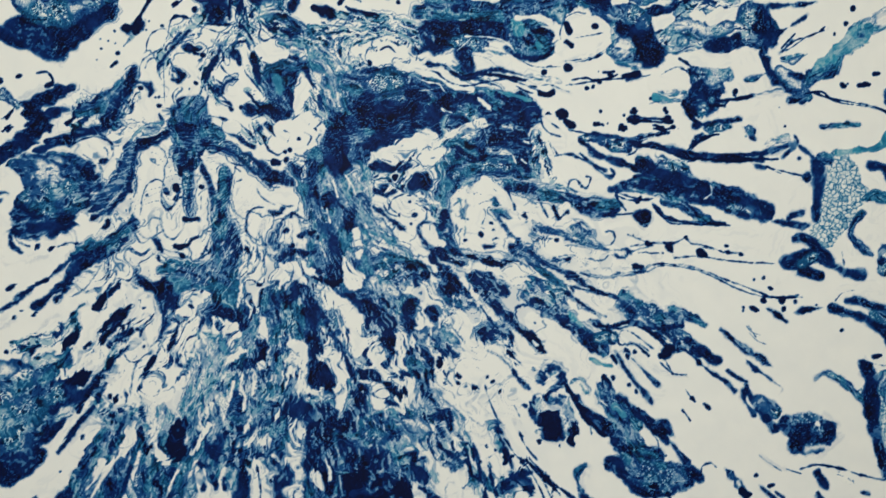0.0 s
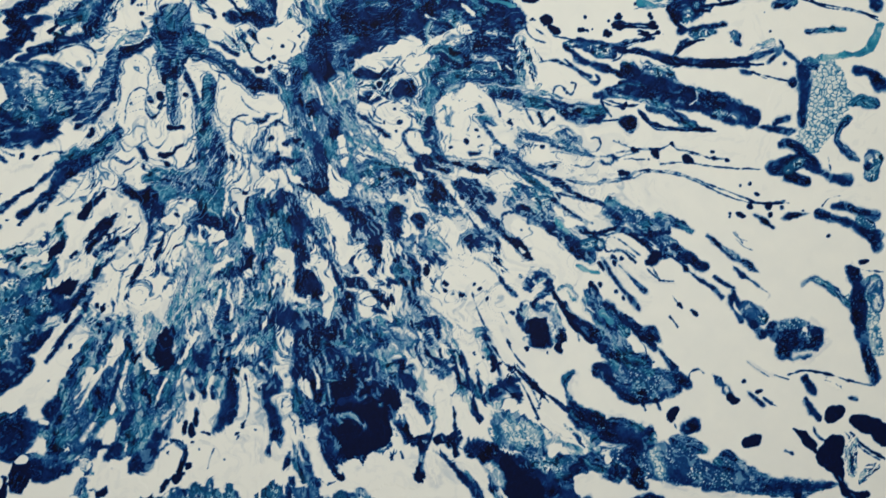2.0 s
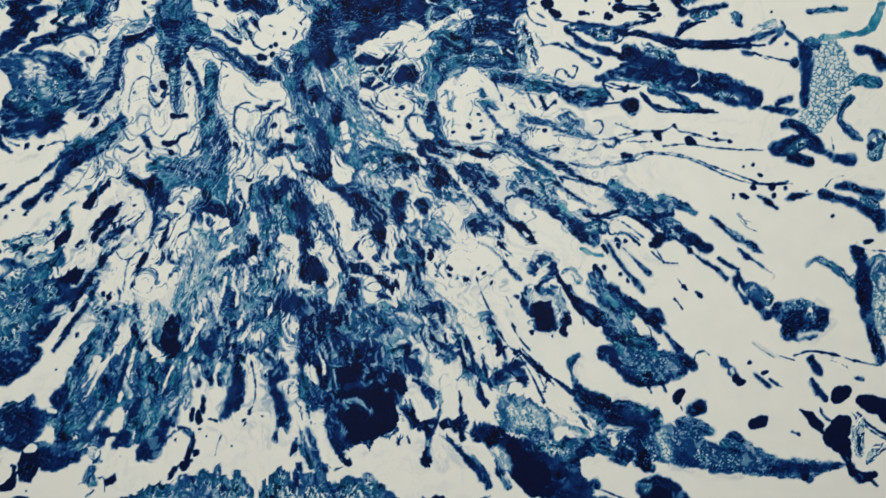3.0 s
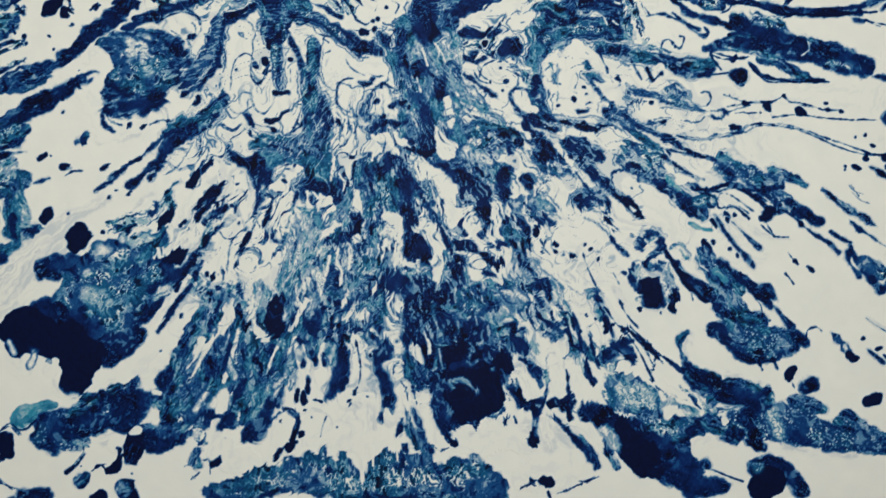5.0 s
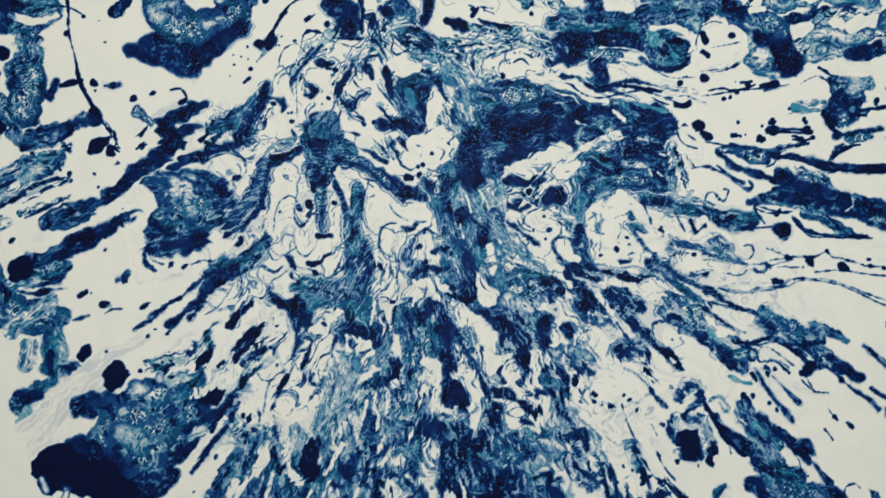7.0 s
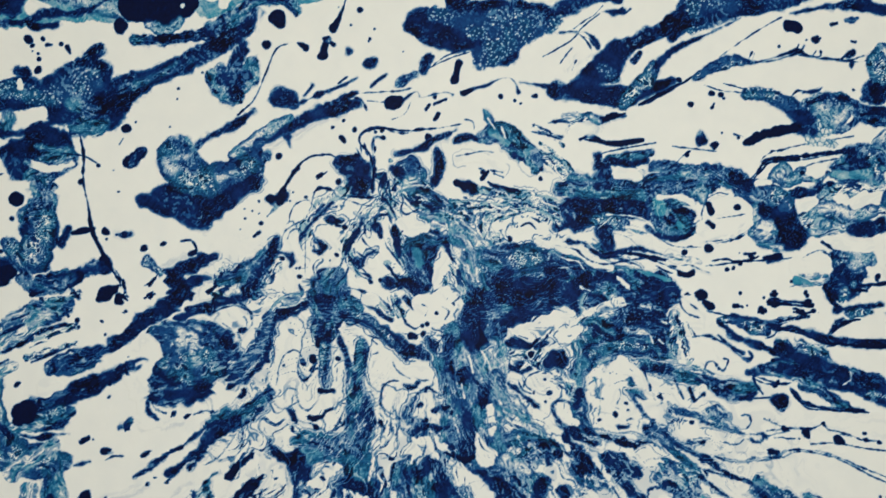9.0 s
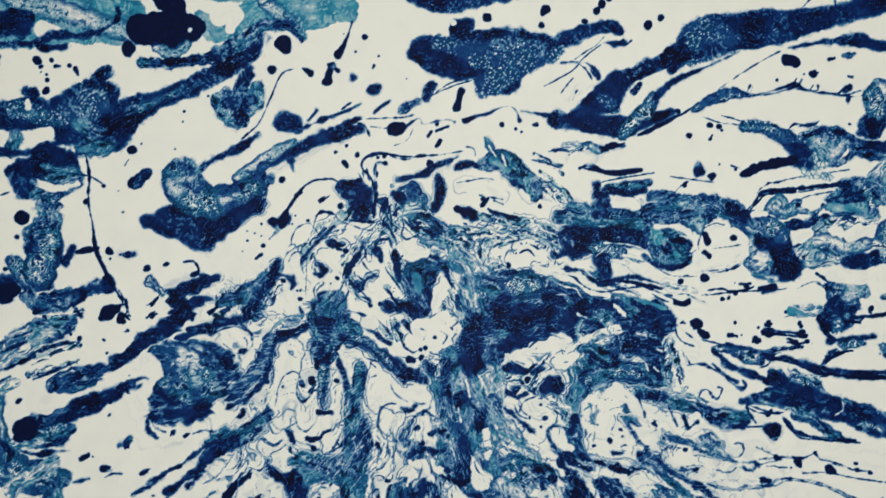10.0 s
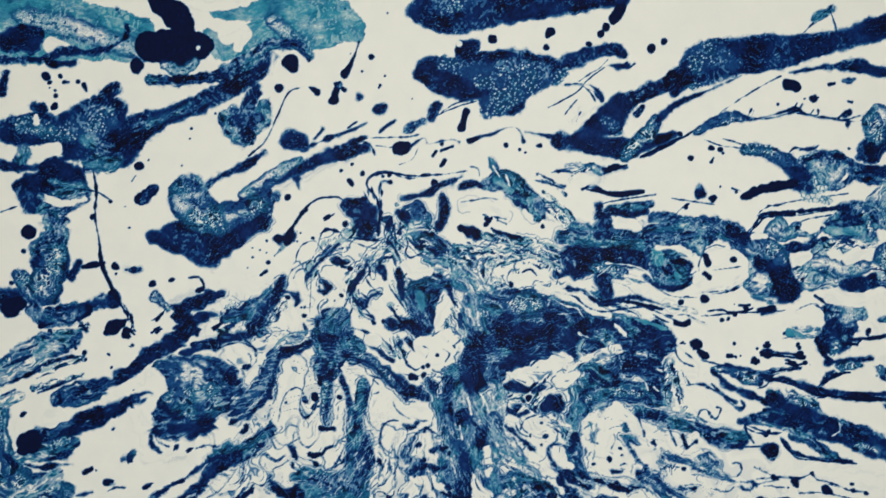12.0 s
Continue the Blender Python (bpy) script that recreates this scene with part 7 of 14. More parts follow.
pour("navy", 0.8, [(876, 535, 2.8), (887, 532, 2.7)], [(855, 549, 2.8), (858, 539, 2.5), (862.0, 532.0, 2.2)], [(855, 564, 4.4), (852, 556, 3.3)])
pour("teal", 1, [(904, 539, 5.5), (915, 547, 6.1), (920, 554, 5.0), (931, 561, 7.2), (942, 568, 8.8), (953, 575, 5.5)])
pour("blue", 0.6, [(901.0, 535.0, 2.2), (917, 543, 2.8)], [(945, 571, 3.3)])
pour("black", 0.3, [(895.0, 531.0, 0.5), (906.0, 536.0, 0.5)], [(869.0, 555.0, 0.4), (880.0, 560.0, 0.4), (893.0, 569.0, 0.5), (910.0, 575.0, 0.6)], [(869.0, 559.0, 0.5), (882.0, 572.0, 0.5)], [(890.0, 516.0, 0.6), (901.0, 518.0, 0.7), (909.0, 517.0, 0.7), (914.0, 512.0, 0.7), (928.0, 509.0, 0.7), (950.0, 505.0, 0.6), (963.0, 501.0, 0.7), (975.0, 497.0, 0.7)])
pour("black", 0.4, [(927, 524, 2.8)])
pour("black", 0.4, [(958.0, 534.0, 2.2)])
pour("black", 0.4, [(920.0, 572.0, 1.0)])
pour("black", 0.4, [(824, 519, 2.7)])
pour("black", 0.4, [(866.0, 504.0, 0.6)])
pour("black", 0.4, [(757.0, 503.0, 1.0)])
pour("black", 0.4, [(744.0, 514.0, 1.0)])
pour("black", 0.4, [(943.0, 524.0, 0.7), (950.0, 525.0, 1.5)])
pour("navy", 0.8, [(972, 516, 5.5), (973, 508, 6.6)])
pour("black", 0.3, [(725, 496, 2.3), (736.0, 496.0, 0.7), (749.0, 495.0, 0.5), (759.0, 494.0, 1.5)], [(747.0, 490.0, 0.7), (755.0, 486.0, 0.7), (759.0, 482.0, 0.7)], [(757.0, 485.0, 0.5), (766.0, 487.0, 0.7)])
# the branch above the fan
pour("lace", 1, [(239, 621, 4.5), (254, 632, 5.5), (274, 646, 5.5), (289, 654, 3.5)])
pour("black", 0.3, [(286.0, 721.0, 0.4), (276.0, 716.0, 0.4), (267.0, 695.0, 0.4), (257.0, 671.0, 0.5), (243.0, 657.0, 0.7)])
pour("black", 0.3, [(420.0, 648.0, 0.7), (392.0, 645.0, 0.7), (371.0, 647.0, 0.7), (354.0, 643.0, 0.7), (351.0, 634.0, 0.7), (360.0, 624.0, 0.7), (364.0, 608.0, 0.7), (362.0, 593.0, 0.7)], [(310.0, 584.0, 0.7), (315.0, 593.0, 0.7), (327.0, 591.0, 0.7), (348.0, 585.0, 0.7), (369.0, 585.0, 0.7)], [(277.0, 582.0, 1.4), (286.0, 595.0, 1.4), (296.0, 611.0, 0.7), (306.0, 620.0, 0.7), (322.0, 623.0, 0.7)])
pour("black", 0.4, [(277, 583, 3.0)])
# strands over the heart
pour("blue", 1.5, [(475, 530, 9.0), (517, 521, 11.0), (564, 520, 12.1), (607, 508, 9.0)])
pour("shred", 0.8, [(485.0, 540.0, 2.0), (527.0, 529.0, 2.2), (580.0, 528.0, 2.0), (622.0, 516.0, 2.2)], [(496.0, 512.0, 2.2), (539, 506, 2.5), (586.0, 502.0, 2.2)], [(518.0, 500.0, 2.0), (560.0, 496.0, 2.0)])
pour("marble", 1, [(348, 597, 5.0), (318, 575, 6.0), (294, 544, 6.0), (271, 512, 5.0)], [(369, 583, 4.0), (349, 556, 5.5), (330, 524, 5.5)], [(389, 589, 4.4), (410, 579, 5.0), (442, 580, 4.0), (483, 576, 4.4)])
pour("navy", 0.8, [(328.0, 580.0, 2.0), (308.0, 560.0, 2.2), (289, 532, 2.5)], [(354.0, 562.0, 2.2), (340, 534, 2.5)], [(383, 557, 3.0), (388, 534, 3.0)], [(411.0, 559.0, 2.2), (427, 549, 2.7), (433.0, 534.0, 2.0)])
pour("crackle", 3, [(236, 62, 4.0), (271, 66, 7.0), (307, 69, 13.0), (332, 69, 17.0), (357, 65, 16.0)], [(395, 64, 17.0), (418, 63, 18.0), (438, 57, 17.0), (468, 55, 19.0), (488, 47, 16.5)], [(361, 56, 11.0), (392, 54, 10.0)])
pour("crackle", 2, [(341.0, 92.0, 2.0), (339, 73, 5.0)], [(358, 87, 2.5), (358, 71, 4.0)], [(397, 88, 2.5), (399, 74, 5.0)], [(414.0, 90.0, 2.0), (414, 73, 4.0)], [(431, 95, 3.0), (434, 71, 5.5)], [(476, 76, 4.0), (477, 63, 5.0)])
pour("white", 0.6, [(373, 96, 3.5), (374.0, 76.0, 2.0), (374.0, 59.0, 0.6)], [(384, 90, 2.5), (385.0, 70.0, 0.6)], [(352.0, 94.0, 0.9), (351.0, 77.0, 0.5)], [(407.0, 91.0, 0.9), (407.0, 74.0, 0.5)], [(424.0, 89.0, 0.9), (423.0, 75.0, 0.7)])
# the middle of the fan
pour("white", 1, [(222, 292, 6.5), (226, 307, 8.1), (232, 322, 7.5), (247, 337, 4.5), (262, 351, 4.5)], [(282, 330, 5.0), (283, 310, 6.0), (277, 290, 8.5), (275, 265, 10.5)], [(327, 339, 5.0), (315, 327, 7.0), (305, 309, 7.7), (295, 285, 9.0), (289, 264, 10.5)], [(305, 269, 8.5)])
pour("pale", 0.8, [(189, 316, 4.0), (202, 326, 3.0)], [(252, 266, 4.5), (254, 273, 3.5)], [(286, 333, 3.0), (286, 320, 2.5)], [(240, 297, 3.5), (240, 284, 3.0)])
pour("navy", 1, [(275, 358, 3.5), (283, 356, 4.0)], [(301, 347, 7.0), (297, 336, 4.0), (299, 324, 2.5), (297.0, 311.0, 2.0)], [(331, 354, 2.5), (339, 351, 2.5)])
pour("navy", 1.2, [(206, 270, 6.5), (206, 255, 6.0), (222, 256, 5.0), (236, 267, 5.0), (242, 276, 3.0)])
pour("shred", 1, [(347, 237, 6.0), (355, 259, 4.5)], [(200, 283, 3.0), (211, 292, 3.0)])
pour("white", 0.7, [(345, 322, 2.5), (350, 315, 3.0), (357, 310, 3.5)], [(356, 287, 3.5), (351.0, 280.0, 2.0)], [(205, 280, 2.7), (203.0, 272.0, 0.9)])
pour("black", 0.4, [(169.0, 345.0, 1.4), (181.0, 353.0, 1.4), (191.0, 359.0, 1.4), (199.0, 362.0, 1.4)], [(184, 337, 2.1), (193.0, 342.0, 1.8), (206.0, 353.0, 1.3), (213.0, 360.0, 0.7)], [(237, 334, 3.2), (244, 342, 2.5), (255.0, 351.0, 1.8), (260.0, 356.0, 0.9)], [(211.0, 302.0, 1.8), (216, 308, 3.0), (221, 313, 3.5)], [(180.0, 295.0, 1.3), (180.0, 301.0, 0.7), (187.0, 305.0, 0.7)], [(229.0, 301.0, 0.7), (232.0, 304.0, 1.4)], [(248, 314, 4.0), (253, 324, 3.5), (263, 331, 2.5), (269.0, 336.0, 2.0)], [(248.0, 308.0, 1.4), (257.0, 308.0, 1.8), (265.0, 312.0, 1.7), (268.0, 321.0, 1.4)])
pour("black", 0.4, [(302.0, 298.0, 1.6), (307, 307, 2.1), (309.0, 312.0, 1.7)], [(280, 275, 3.0), (284, 282, 3.2), (287, 287, 2.5)], [(268.0, 281.0, 1.4), (271.0, 286.0, 0.7), (276.0, 288.0, 0.7)], [(219.0, 245.0, 1.6), (225.0, 252.0, 1.4)], [(252.0, 253.0, 1.6), (255.0, 256.0, 1.4)], [(309.0, 289.0, 1.4), (308.0, 298.0, 0.7)], [(243.0, 276.0, 1.4), (254.0, 289.0, 0.7), (267.0, 301.0, 0.7)], [(265.0, 265.0, 0.4), (267.0, 280.0, 0.4)])
pour("black", 0.5, [(218, 271, 4.5), (224, 277, 4.5)])
pour("black", 0.4, [(238, 255, 2.5)])
pour("black", 0.4, [(257, 243, 2.5)])
pour("black", 0.4, [(250, 238, 2.5)])
pour("black", 0.4, [(249.0, 256.0, 2.0)])
pour("blue", 1.2, [(393, 342, 9.0), (395, 316, 6.5), (399, 291, 5.0), (394, 265, 6.5), (387, 240, 7.0)])
pour("navy", 1.2, [(411, 332, 6.0), (416, 342, 4.5)], [(403, 306, 2.7)], [(388, 281, 4.0)], [(396, 232, 6.6), (412, 239, 6.0), (432, 231, 8.0)], [(373, 271, 3.0)])
pour("white", 0.5, [(408, 293, 3.5), (414, 295, 3.5), (422, 290, 3.0), (424, 281, 2.5), (418.0, 275.0, 2.0)], [(406, 280, 3.3), (404, 265, 2.5), (400.0, 254.0, 2.0), (393.0, 248.0, 2.0), (386.0, 249.0, 0.9)], [(383, 277, 2.5), (378, 270, 2.5), (376.0, 260.0, 2.0), (379.0, 250.0, 2.2), (385.0, 238.0, 2.0)], [(370.0, 257.0, 0.9), (366.0, 245.0, 0.9), (370.0, 238.0, 2.0), (378.0, 241.0, 0.9)], [(380, 326, 3.5), (387, 322, 2.8)])
pour("white", 1, [(440, 342, 3.5), (450, 332, 5.0), (461, 321, 7.5), (465, 308, 10.5), (476, 297, 11.0), (489, 284, 8.0), (497, 276, 5.0)], [(446, 319, 4.4), (454, 312, 6.6)])
pour("white", 0.8, [(441, 284, 4.5), (444, 274, 3.5)], [(454, 285, 5.5), (455, 268, 5.0), (456, 253, 4.0), (454.0, 239.0, 2.0), (452.0, 229.0, 0.9)])
pour("navy", 1.2, [(477, 333, 4.0), (489, 324, 5.5), (496, 315, 5.5), (499, 304, 4.5), (499, 287, 2.7)], [(480, 315, 3.0), (479.0, 308.0, 2.0)])
pour("blue", 1.2, [(466, 257, 7.0), (471, 242, 10.0), (465, 221, 11.0), (483, 223, 9.0)], [(443, 264, 3.0), (444, 248, 4.0)])
pour("white", 0.8, [(511, 301, 4.0), (508, 282, 4.5), (505, 271, 3.5)], [(490, 252, 6.0), (486, 244, 5.0)], [(524, 316, 2.5), (527, 306, 3.5), (530, 295, 2.5), (537.0, 285.0, 2.2)], [(516, 262, 3.5), (521, 249, 4.0), (525, 240, 4.4)])
pour("navy", 0.8, [(470, 273, 2.5), (484.0, 264.0, 2.0), (494, 256, 2.5), (503.0, 251.0, 2.0)], [(503.0, 264.0, 2.0), (510.0, 268.0, 2.0), (518.0, 265.0, 2.0)], [(494, 242, 2.5), (504.0, 239.0, 2.0)])
pour("black", 0.6, [(509, 249, 5.0)])
pour("white", 0.3, [(503.0, 243.0, 0.8), (509.0, 241.0, 0.8), (515.0, 243.0, 0.8)])
pour("marble", 1, [(508, 227, 4.4), (524, 228, 4.0), (537, 224, 3.5)])
# the right side of the fan
pour("navy", 1.2, [(594, 301, 5.5), (588, 300, 4.0), (602, 307, 3.9)], [(560, 287, 4.5), (552, 290, 3.5)], [(595, 330, 4.5), (605, 317, 3.5), (613, 306, 2.5)], [(580, 341, 4.0), (564, 344, 4.4)])
pour("white", 0.3, [(569.0, 346.0, 1.0), (582.0, 333.0, 2.0), (594.0, 315.0, 2.2), (604.0, 308.0, 1.0), (617.0, 300.0, 0.9)])
pour("black", 1, [(646, 215, 7.0), (643, 209, 6.6)])
pour("shred", 0.8, [(654, 227, 2.8), (658.0, 216.0, 2.2)], [(635.0, 209.0, 2.2)])
pour("black", 0.6, [(663, 213, 2.1), (660.0, 207.0, 1.7)])
pour("black", 0.5, [(675, 228, 2.8), (686, 217, 3.5), (696, 205, 4.0)], [(681.0, 218.0, 0.7), (692.0, 206.0, 1.4)])
pour("blue", 1.2, [(692, 243, 5.0), (704, 227, 7.2), (713, 210, 8.2)])
pour("black", 0.5, [(696, 255, 2.8), (702.0, 246.0, 2.2), (714, 236, 2.5), (728, 223, 3.3), (741, 211, 4.4), (750, 206, 4.9)], [(717.0, 254.0, 1.5), (729, 242, 2.1), (740, 234, 2.3)], [(703.0, 277.0, 0.7), (716.0, 258.0, 1.5)], [(722.0, 271.0, 0.7), (732.0, 263.0, 0.7), (741, 253, 2.1), (748, 247, 2.1)], [(716.0, 282.0, 1.7), (718.0, 278.0, 1.5)])
pour("black", 0.4, [(666.0, 341.0, 1.4), (678.0, 327.0, 1.5), (695.0, 319.0, 0.7)], [(679.0, 343.0, 1.4), (694.0, 336.0, 1.5), (710.0, 330.0, 1.5)], [(683.0, 311.0, 0.7), (694.0, 305.0, 1.4), (707.0, 305.0, 1.4), (720, 308, 2.3), (732.0, 303.0, 1.8), (746.0, 293.0, 1.9)], [(699.0, 303.0, 1.4), (702.0, 299.0, 1.8)], [(709.0, 295.0, 0.7), (711.0, 287.0, 0.7), (725.0, 287.0, 0.7), (738.0, 276.0, 1.8)])
pour("navy", 1, [(550, 233, 3.0), (552, 217, 3.8)], [(591, 232, 2.7), (594, 220, 3.3), (597, 210, 3.0)])
# between the two crests
pour("white", 1, [(370, 446, 8.5), (370, 429, 10.0), (386, 433, 9.5), (405, 433, 9.5), (414, 427, 9.0), (422, 414, 4.0)], [(389, 408, 8.5), (383, 392, 5.5), (380, 373, 4.0), (379, 360, 4.0)], [(404, 394, 6.5), (413, 390, 7.0), (423, 382, 3.5)], [(427, 363, 4.0), (438, 361, 3.5)])
pour("navy", 1, [(378, 463, 4.5), (390, 454, 6.5), (398, 448, 5.5), (406, 450, 4.0)], [(402, 372, 3.0), (405.0, 382.0, 2.0), (411.0, 384.0, 2.0), (412.0, 376.0, 2.0), (409.0, 366.0, 2.0)], [(422, 379, 3.5), (431.0, 379.0, 2.0)], [(398, 398, 2.5)], [(427, 397, 2.5), (432.0, 394.0, 2.0)])
pour("black", 0.4, [(385.0, 439.0, 0.7), (392.0, 433.0, 1.4), (398.0, 426.0, 0.7)], [(403, 416, 2.1), (409, 412, 2.1), (415.0, 415.0, 1.4), (422.0, 411.0, 0.7)], [(372.0, 401.0, 1.4), (375.0, 412.0, 1.4), (384.0, 419.0, 1.4), (392.0, 421.0, 0.7)], [(400.0, 407.0, 0.7), (406.0, 412.0, 1.4)], [(424.0, 359.0, 1.4), (434.0, 356.0, 1.4), (442.0, 352.0, 1.4)])
pour("black", 1.2, [(460, 463, 6.0), (461, 452, 4.5), (454, 481, 6.5)], [(451, 428, 4.0), (450, 432, 3.5)], [(465, 411, 4.5), (464, 401, 3.5)], [(454, 381, 4.0), (455, 364, 4.9)])
pour("white", 0.7, [(471.0, 395.0, 2.0), (473, 388, 3.0), (475, 379, 3.0)], [(462.0, 368.0, 2.0), (463, 359, 5.0), (466, 350, 6.0)])
pour("white", 1, [(526, 476, 7.0), (535, 465, 7.5), (533, 455, 7.0), (502, 463, 5.5), (494, 466, 3.5)], [(540, 449, 4.0)])
pour("navy", 0.8, [(491, 456, 4.4), (501, 453, 3.3)], [(496, 436, 2.5), (506, 431, 3.0), (514.0, 434.0, 2.0)], [(551, 411, 3.5), (551, 398, 3.5)])
pour("black", 0.4, [(523.0, 478.0, 0.4), (518.0, 468.0, 0.7), (512.0, 458.0, 1.4), (503.0, 450.0, 1.5)])
pour("black", 0.5, [(507, 444, 3.5)])
pour("black", 0.5, [(514.0, 453.0, 2.0)])
pour("white", 1, [(490, 433, 2.5), (495, 425, 3.9)], [(521, 425, 6.5), (520, 414, 8.2), (526, 401, 8.5), (530, 391, 7.5), (521, 389, 6.0), (540, 393, 5.5), (551, 382, 3.0)])
pour("black", 0.4, [(528.0, 400.0, 0.7), (529.0, 391.0, 0.7), (535.0, 384.0, 1.4), (542.0, 372.0, 1.5)], [(528.0, 401.0, 0.7), (535.0, 403.0, 0.7), (544.0, 401.0, 0.7)], [(500.0, 425.0, 0.7), (501.0, 418.0, 1.4), (508.0, 412.0, 1.8), (513.0, 409.0, 1.4)], [(503.0, 424.0, 0.4), (513.0, 428.0, 0.4), (521.0, 429.0, 0.4)])
# the pale wedge beside the fan
pour("pale", 1, [(73, 269, 7.0), (98, 288, 7.0), (124, 306, 5.0), (154, 322, 4.0)], [(61, 315, 7.0)], [(162, 379, 4.0), (197, 384, 3.0)])
pour("black", 0.5, [(250, 310, 3.2), (255, 319, 3.5), (263, 326, 3.0)], [(252.0, 307.0, 1.4), (262.0, 305.0, 1.7), (269.0, 309.0, 1.4)], [(212, 303, 3.0), (216, 309, 3.5), (220, 312, 3.0)], [(304.0, 299.0, 1.8), (307.0, 307.0, 1.6)])
pour("crackle", 1.4, [(156, 275, 12.0), (181, 278, 11.0), (205, 257, 6.3), (170, 259, 12.0)])
pour("pale", 0.6, [(241, 295, 4.0), (247, 305, 4.0)], [(250, 275, 4.0)])
pour("black", 0.4, [(223, 272, 4.0), (228, 276, 4.0)])
# the foot of the fan
pour("blue", 1.5, [(263, 205, 18.0), (254, 174, 23.0), (233, 153, 20.0), (212, 133, 13.0)], [(292, 188, 17.0), (292, 162, 19.0), (277, 140, 13.0)])
pour("navy", 1.5, [(163, 133, 6.0), (174, 145, 12.0), (186, 148, 7.0)], [(187, 112, 7.0), (202, 116, 7.5), (217, 124, 6.5), (232, 132, 5.0), (245, 135, 2.5)])
pour("navy", 1.5, [(264, 179, 5.0), (267, 194, 4.0)], [(275, 153, 6.0), (273, 163, 4.0)], [(296, 172, 5.0), (302, 188, 4.0)], [(238, 145, 3.5), (248, 154, 3.0)])
pour("black", 1, [(175, 115, 7.0), (171, 103, 6.8), (168, 97, 3.5)])
pour("shred", 0.8, [(246, 138, 4.5), (256, 148, 4.0), (258, 136, 3.0)], [(266, 174, 3.0), (269, 166, 3.0)], [(228.0, 158.0, 2.0), (230.0, 150.0, 0.9)])
pour("white", 0.6, [(240, 198, 3.5), (234.0, 183.0, 1.8), (225.0, 172.0, 0.6)])
pour("white", 1, [(247, 121, 4.0), (245, 109, 6.0)], [(269.0, 128.0, 2.0), (274.0, 133.0, 0.9)])
pour("black", 0.5, [(307.0, 131.0, 1.4), (316.0, 130.0, 1.4), (320.0, 123.0, 0.7), (316.0, 113.0, 0.7), (312.0, 104.0, 1.5)], [(310, 97, 3.5), (315, 99, 2.5)], [(299.0, 90.0, 1.8), (305.0, 98.0, 0.7)], [(322.0, 107.0, 2.0)], [(243.0, 87.0, 1.4), (249.0, 90.0, 0.7)])
pour("marble", 0.6, [(216, 113, 2.5), (229, 119, 2.5), (236, 114, 2.5), (232, 104, 3.0)], [(229, 97, 2.5), (225.0, 88.0, 2.0)])
pour("blue", 1, [(422, 121, 3.3), (420, 105, 4.5), (426, 95, 4.9), (434, 84, 4.5)])
pour("navy", 2, [(469, 206, 17.0), (466, 175, 24.2), (459, 144, 18.0), (485, 143, 22.0), (481, 125, 14.3), (503, 160, 13.2)], [(446, 129, 7.0), (453, 111, 4.5)])
pour("black", 1.6, [(483, 174, 14.3), (475, 156, 19.0), (490, 135, 15.0), (461, 134, 9.0)], [(461, 115, 4.0), (462, 107, 3.0)])
pour("shred", 1, [(441, 197, 4.0), (449, 207, 3.5)], [(450, 170, 3.0), (444, 159, 2.7)], [(503, 208, 4.0), (501, 194, 4.0), (497, 178, 3.3)], [(495.0, 189.0, 2.0), (495.0, 168.0, 2.0)])
pour("crackle", 0.8, [(483, 119, 4.0), (493, 113, 3.0), (504, 117, 2.7)], [(464, 141, 4.0), (480, 142, 4.5)])
pour("white", 0.3, [(481.0, 187.0, 0.6), (483.0, 178.0, 0.6), (481.0, 168.0, 0.6)], [(471.0, 163.0, 0.6), (478.0, 158.0, 0.8), (484.0, 163.0, 0.7)], [(462.0, 140.0, 0.8), (467.0, 146.0, 0.9), (473.0, 140.0, 0.7), (483.0, 144.0, 0.8)], [(494.0, 155.0, 2.2), (495.0, 150.0, 2.2)])
pour("navy", 0.8, [(451, 102, 4.4), (456.0, 93.0, 2.0)])
pour("black", 0.5, [(451.0, 97.0, 1.4), (456.0, 91.0, 1.7), (458.0, 88.0, 1.5)])
pour("navy", 1.2, [(522, 144, 3.5), (525, 125, 4.4), (541, 122, 3.5)], [(520.0, 154.0, 2.2)])
pour("white", 0.8, [(517, 160, 3.3), (524, 152, 3.5), (528, 138, 4.4), (536, 128, 5.0), (542, 132, 3.8)], [(515.0, 151.0, 0.9), (512.0, 141.0, 0.9)], [(516, 125, 3.0), (517, 111, 6.0)])
pour("black", 0.4, [(533.0, 124.0, 0.9), (532.0, 109.0, 0.9), (531.0, 98.0, 0.9), (530, 87, 3.9)])
pour("pale", 1, [(541, 98, 7.0), (547, 82, 7.7)], [(525, 102, 5.0)])
pour("black", 0.4, [(478.0, 109.0, 0.7), (481.0, 104.0, 1.4)], [(514.0, 110.0, 0.5), (516.0, 104.0, 0.7)], [(508.0, 113.0, 0.4), (505.0, 103.0, 0.5)])
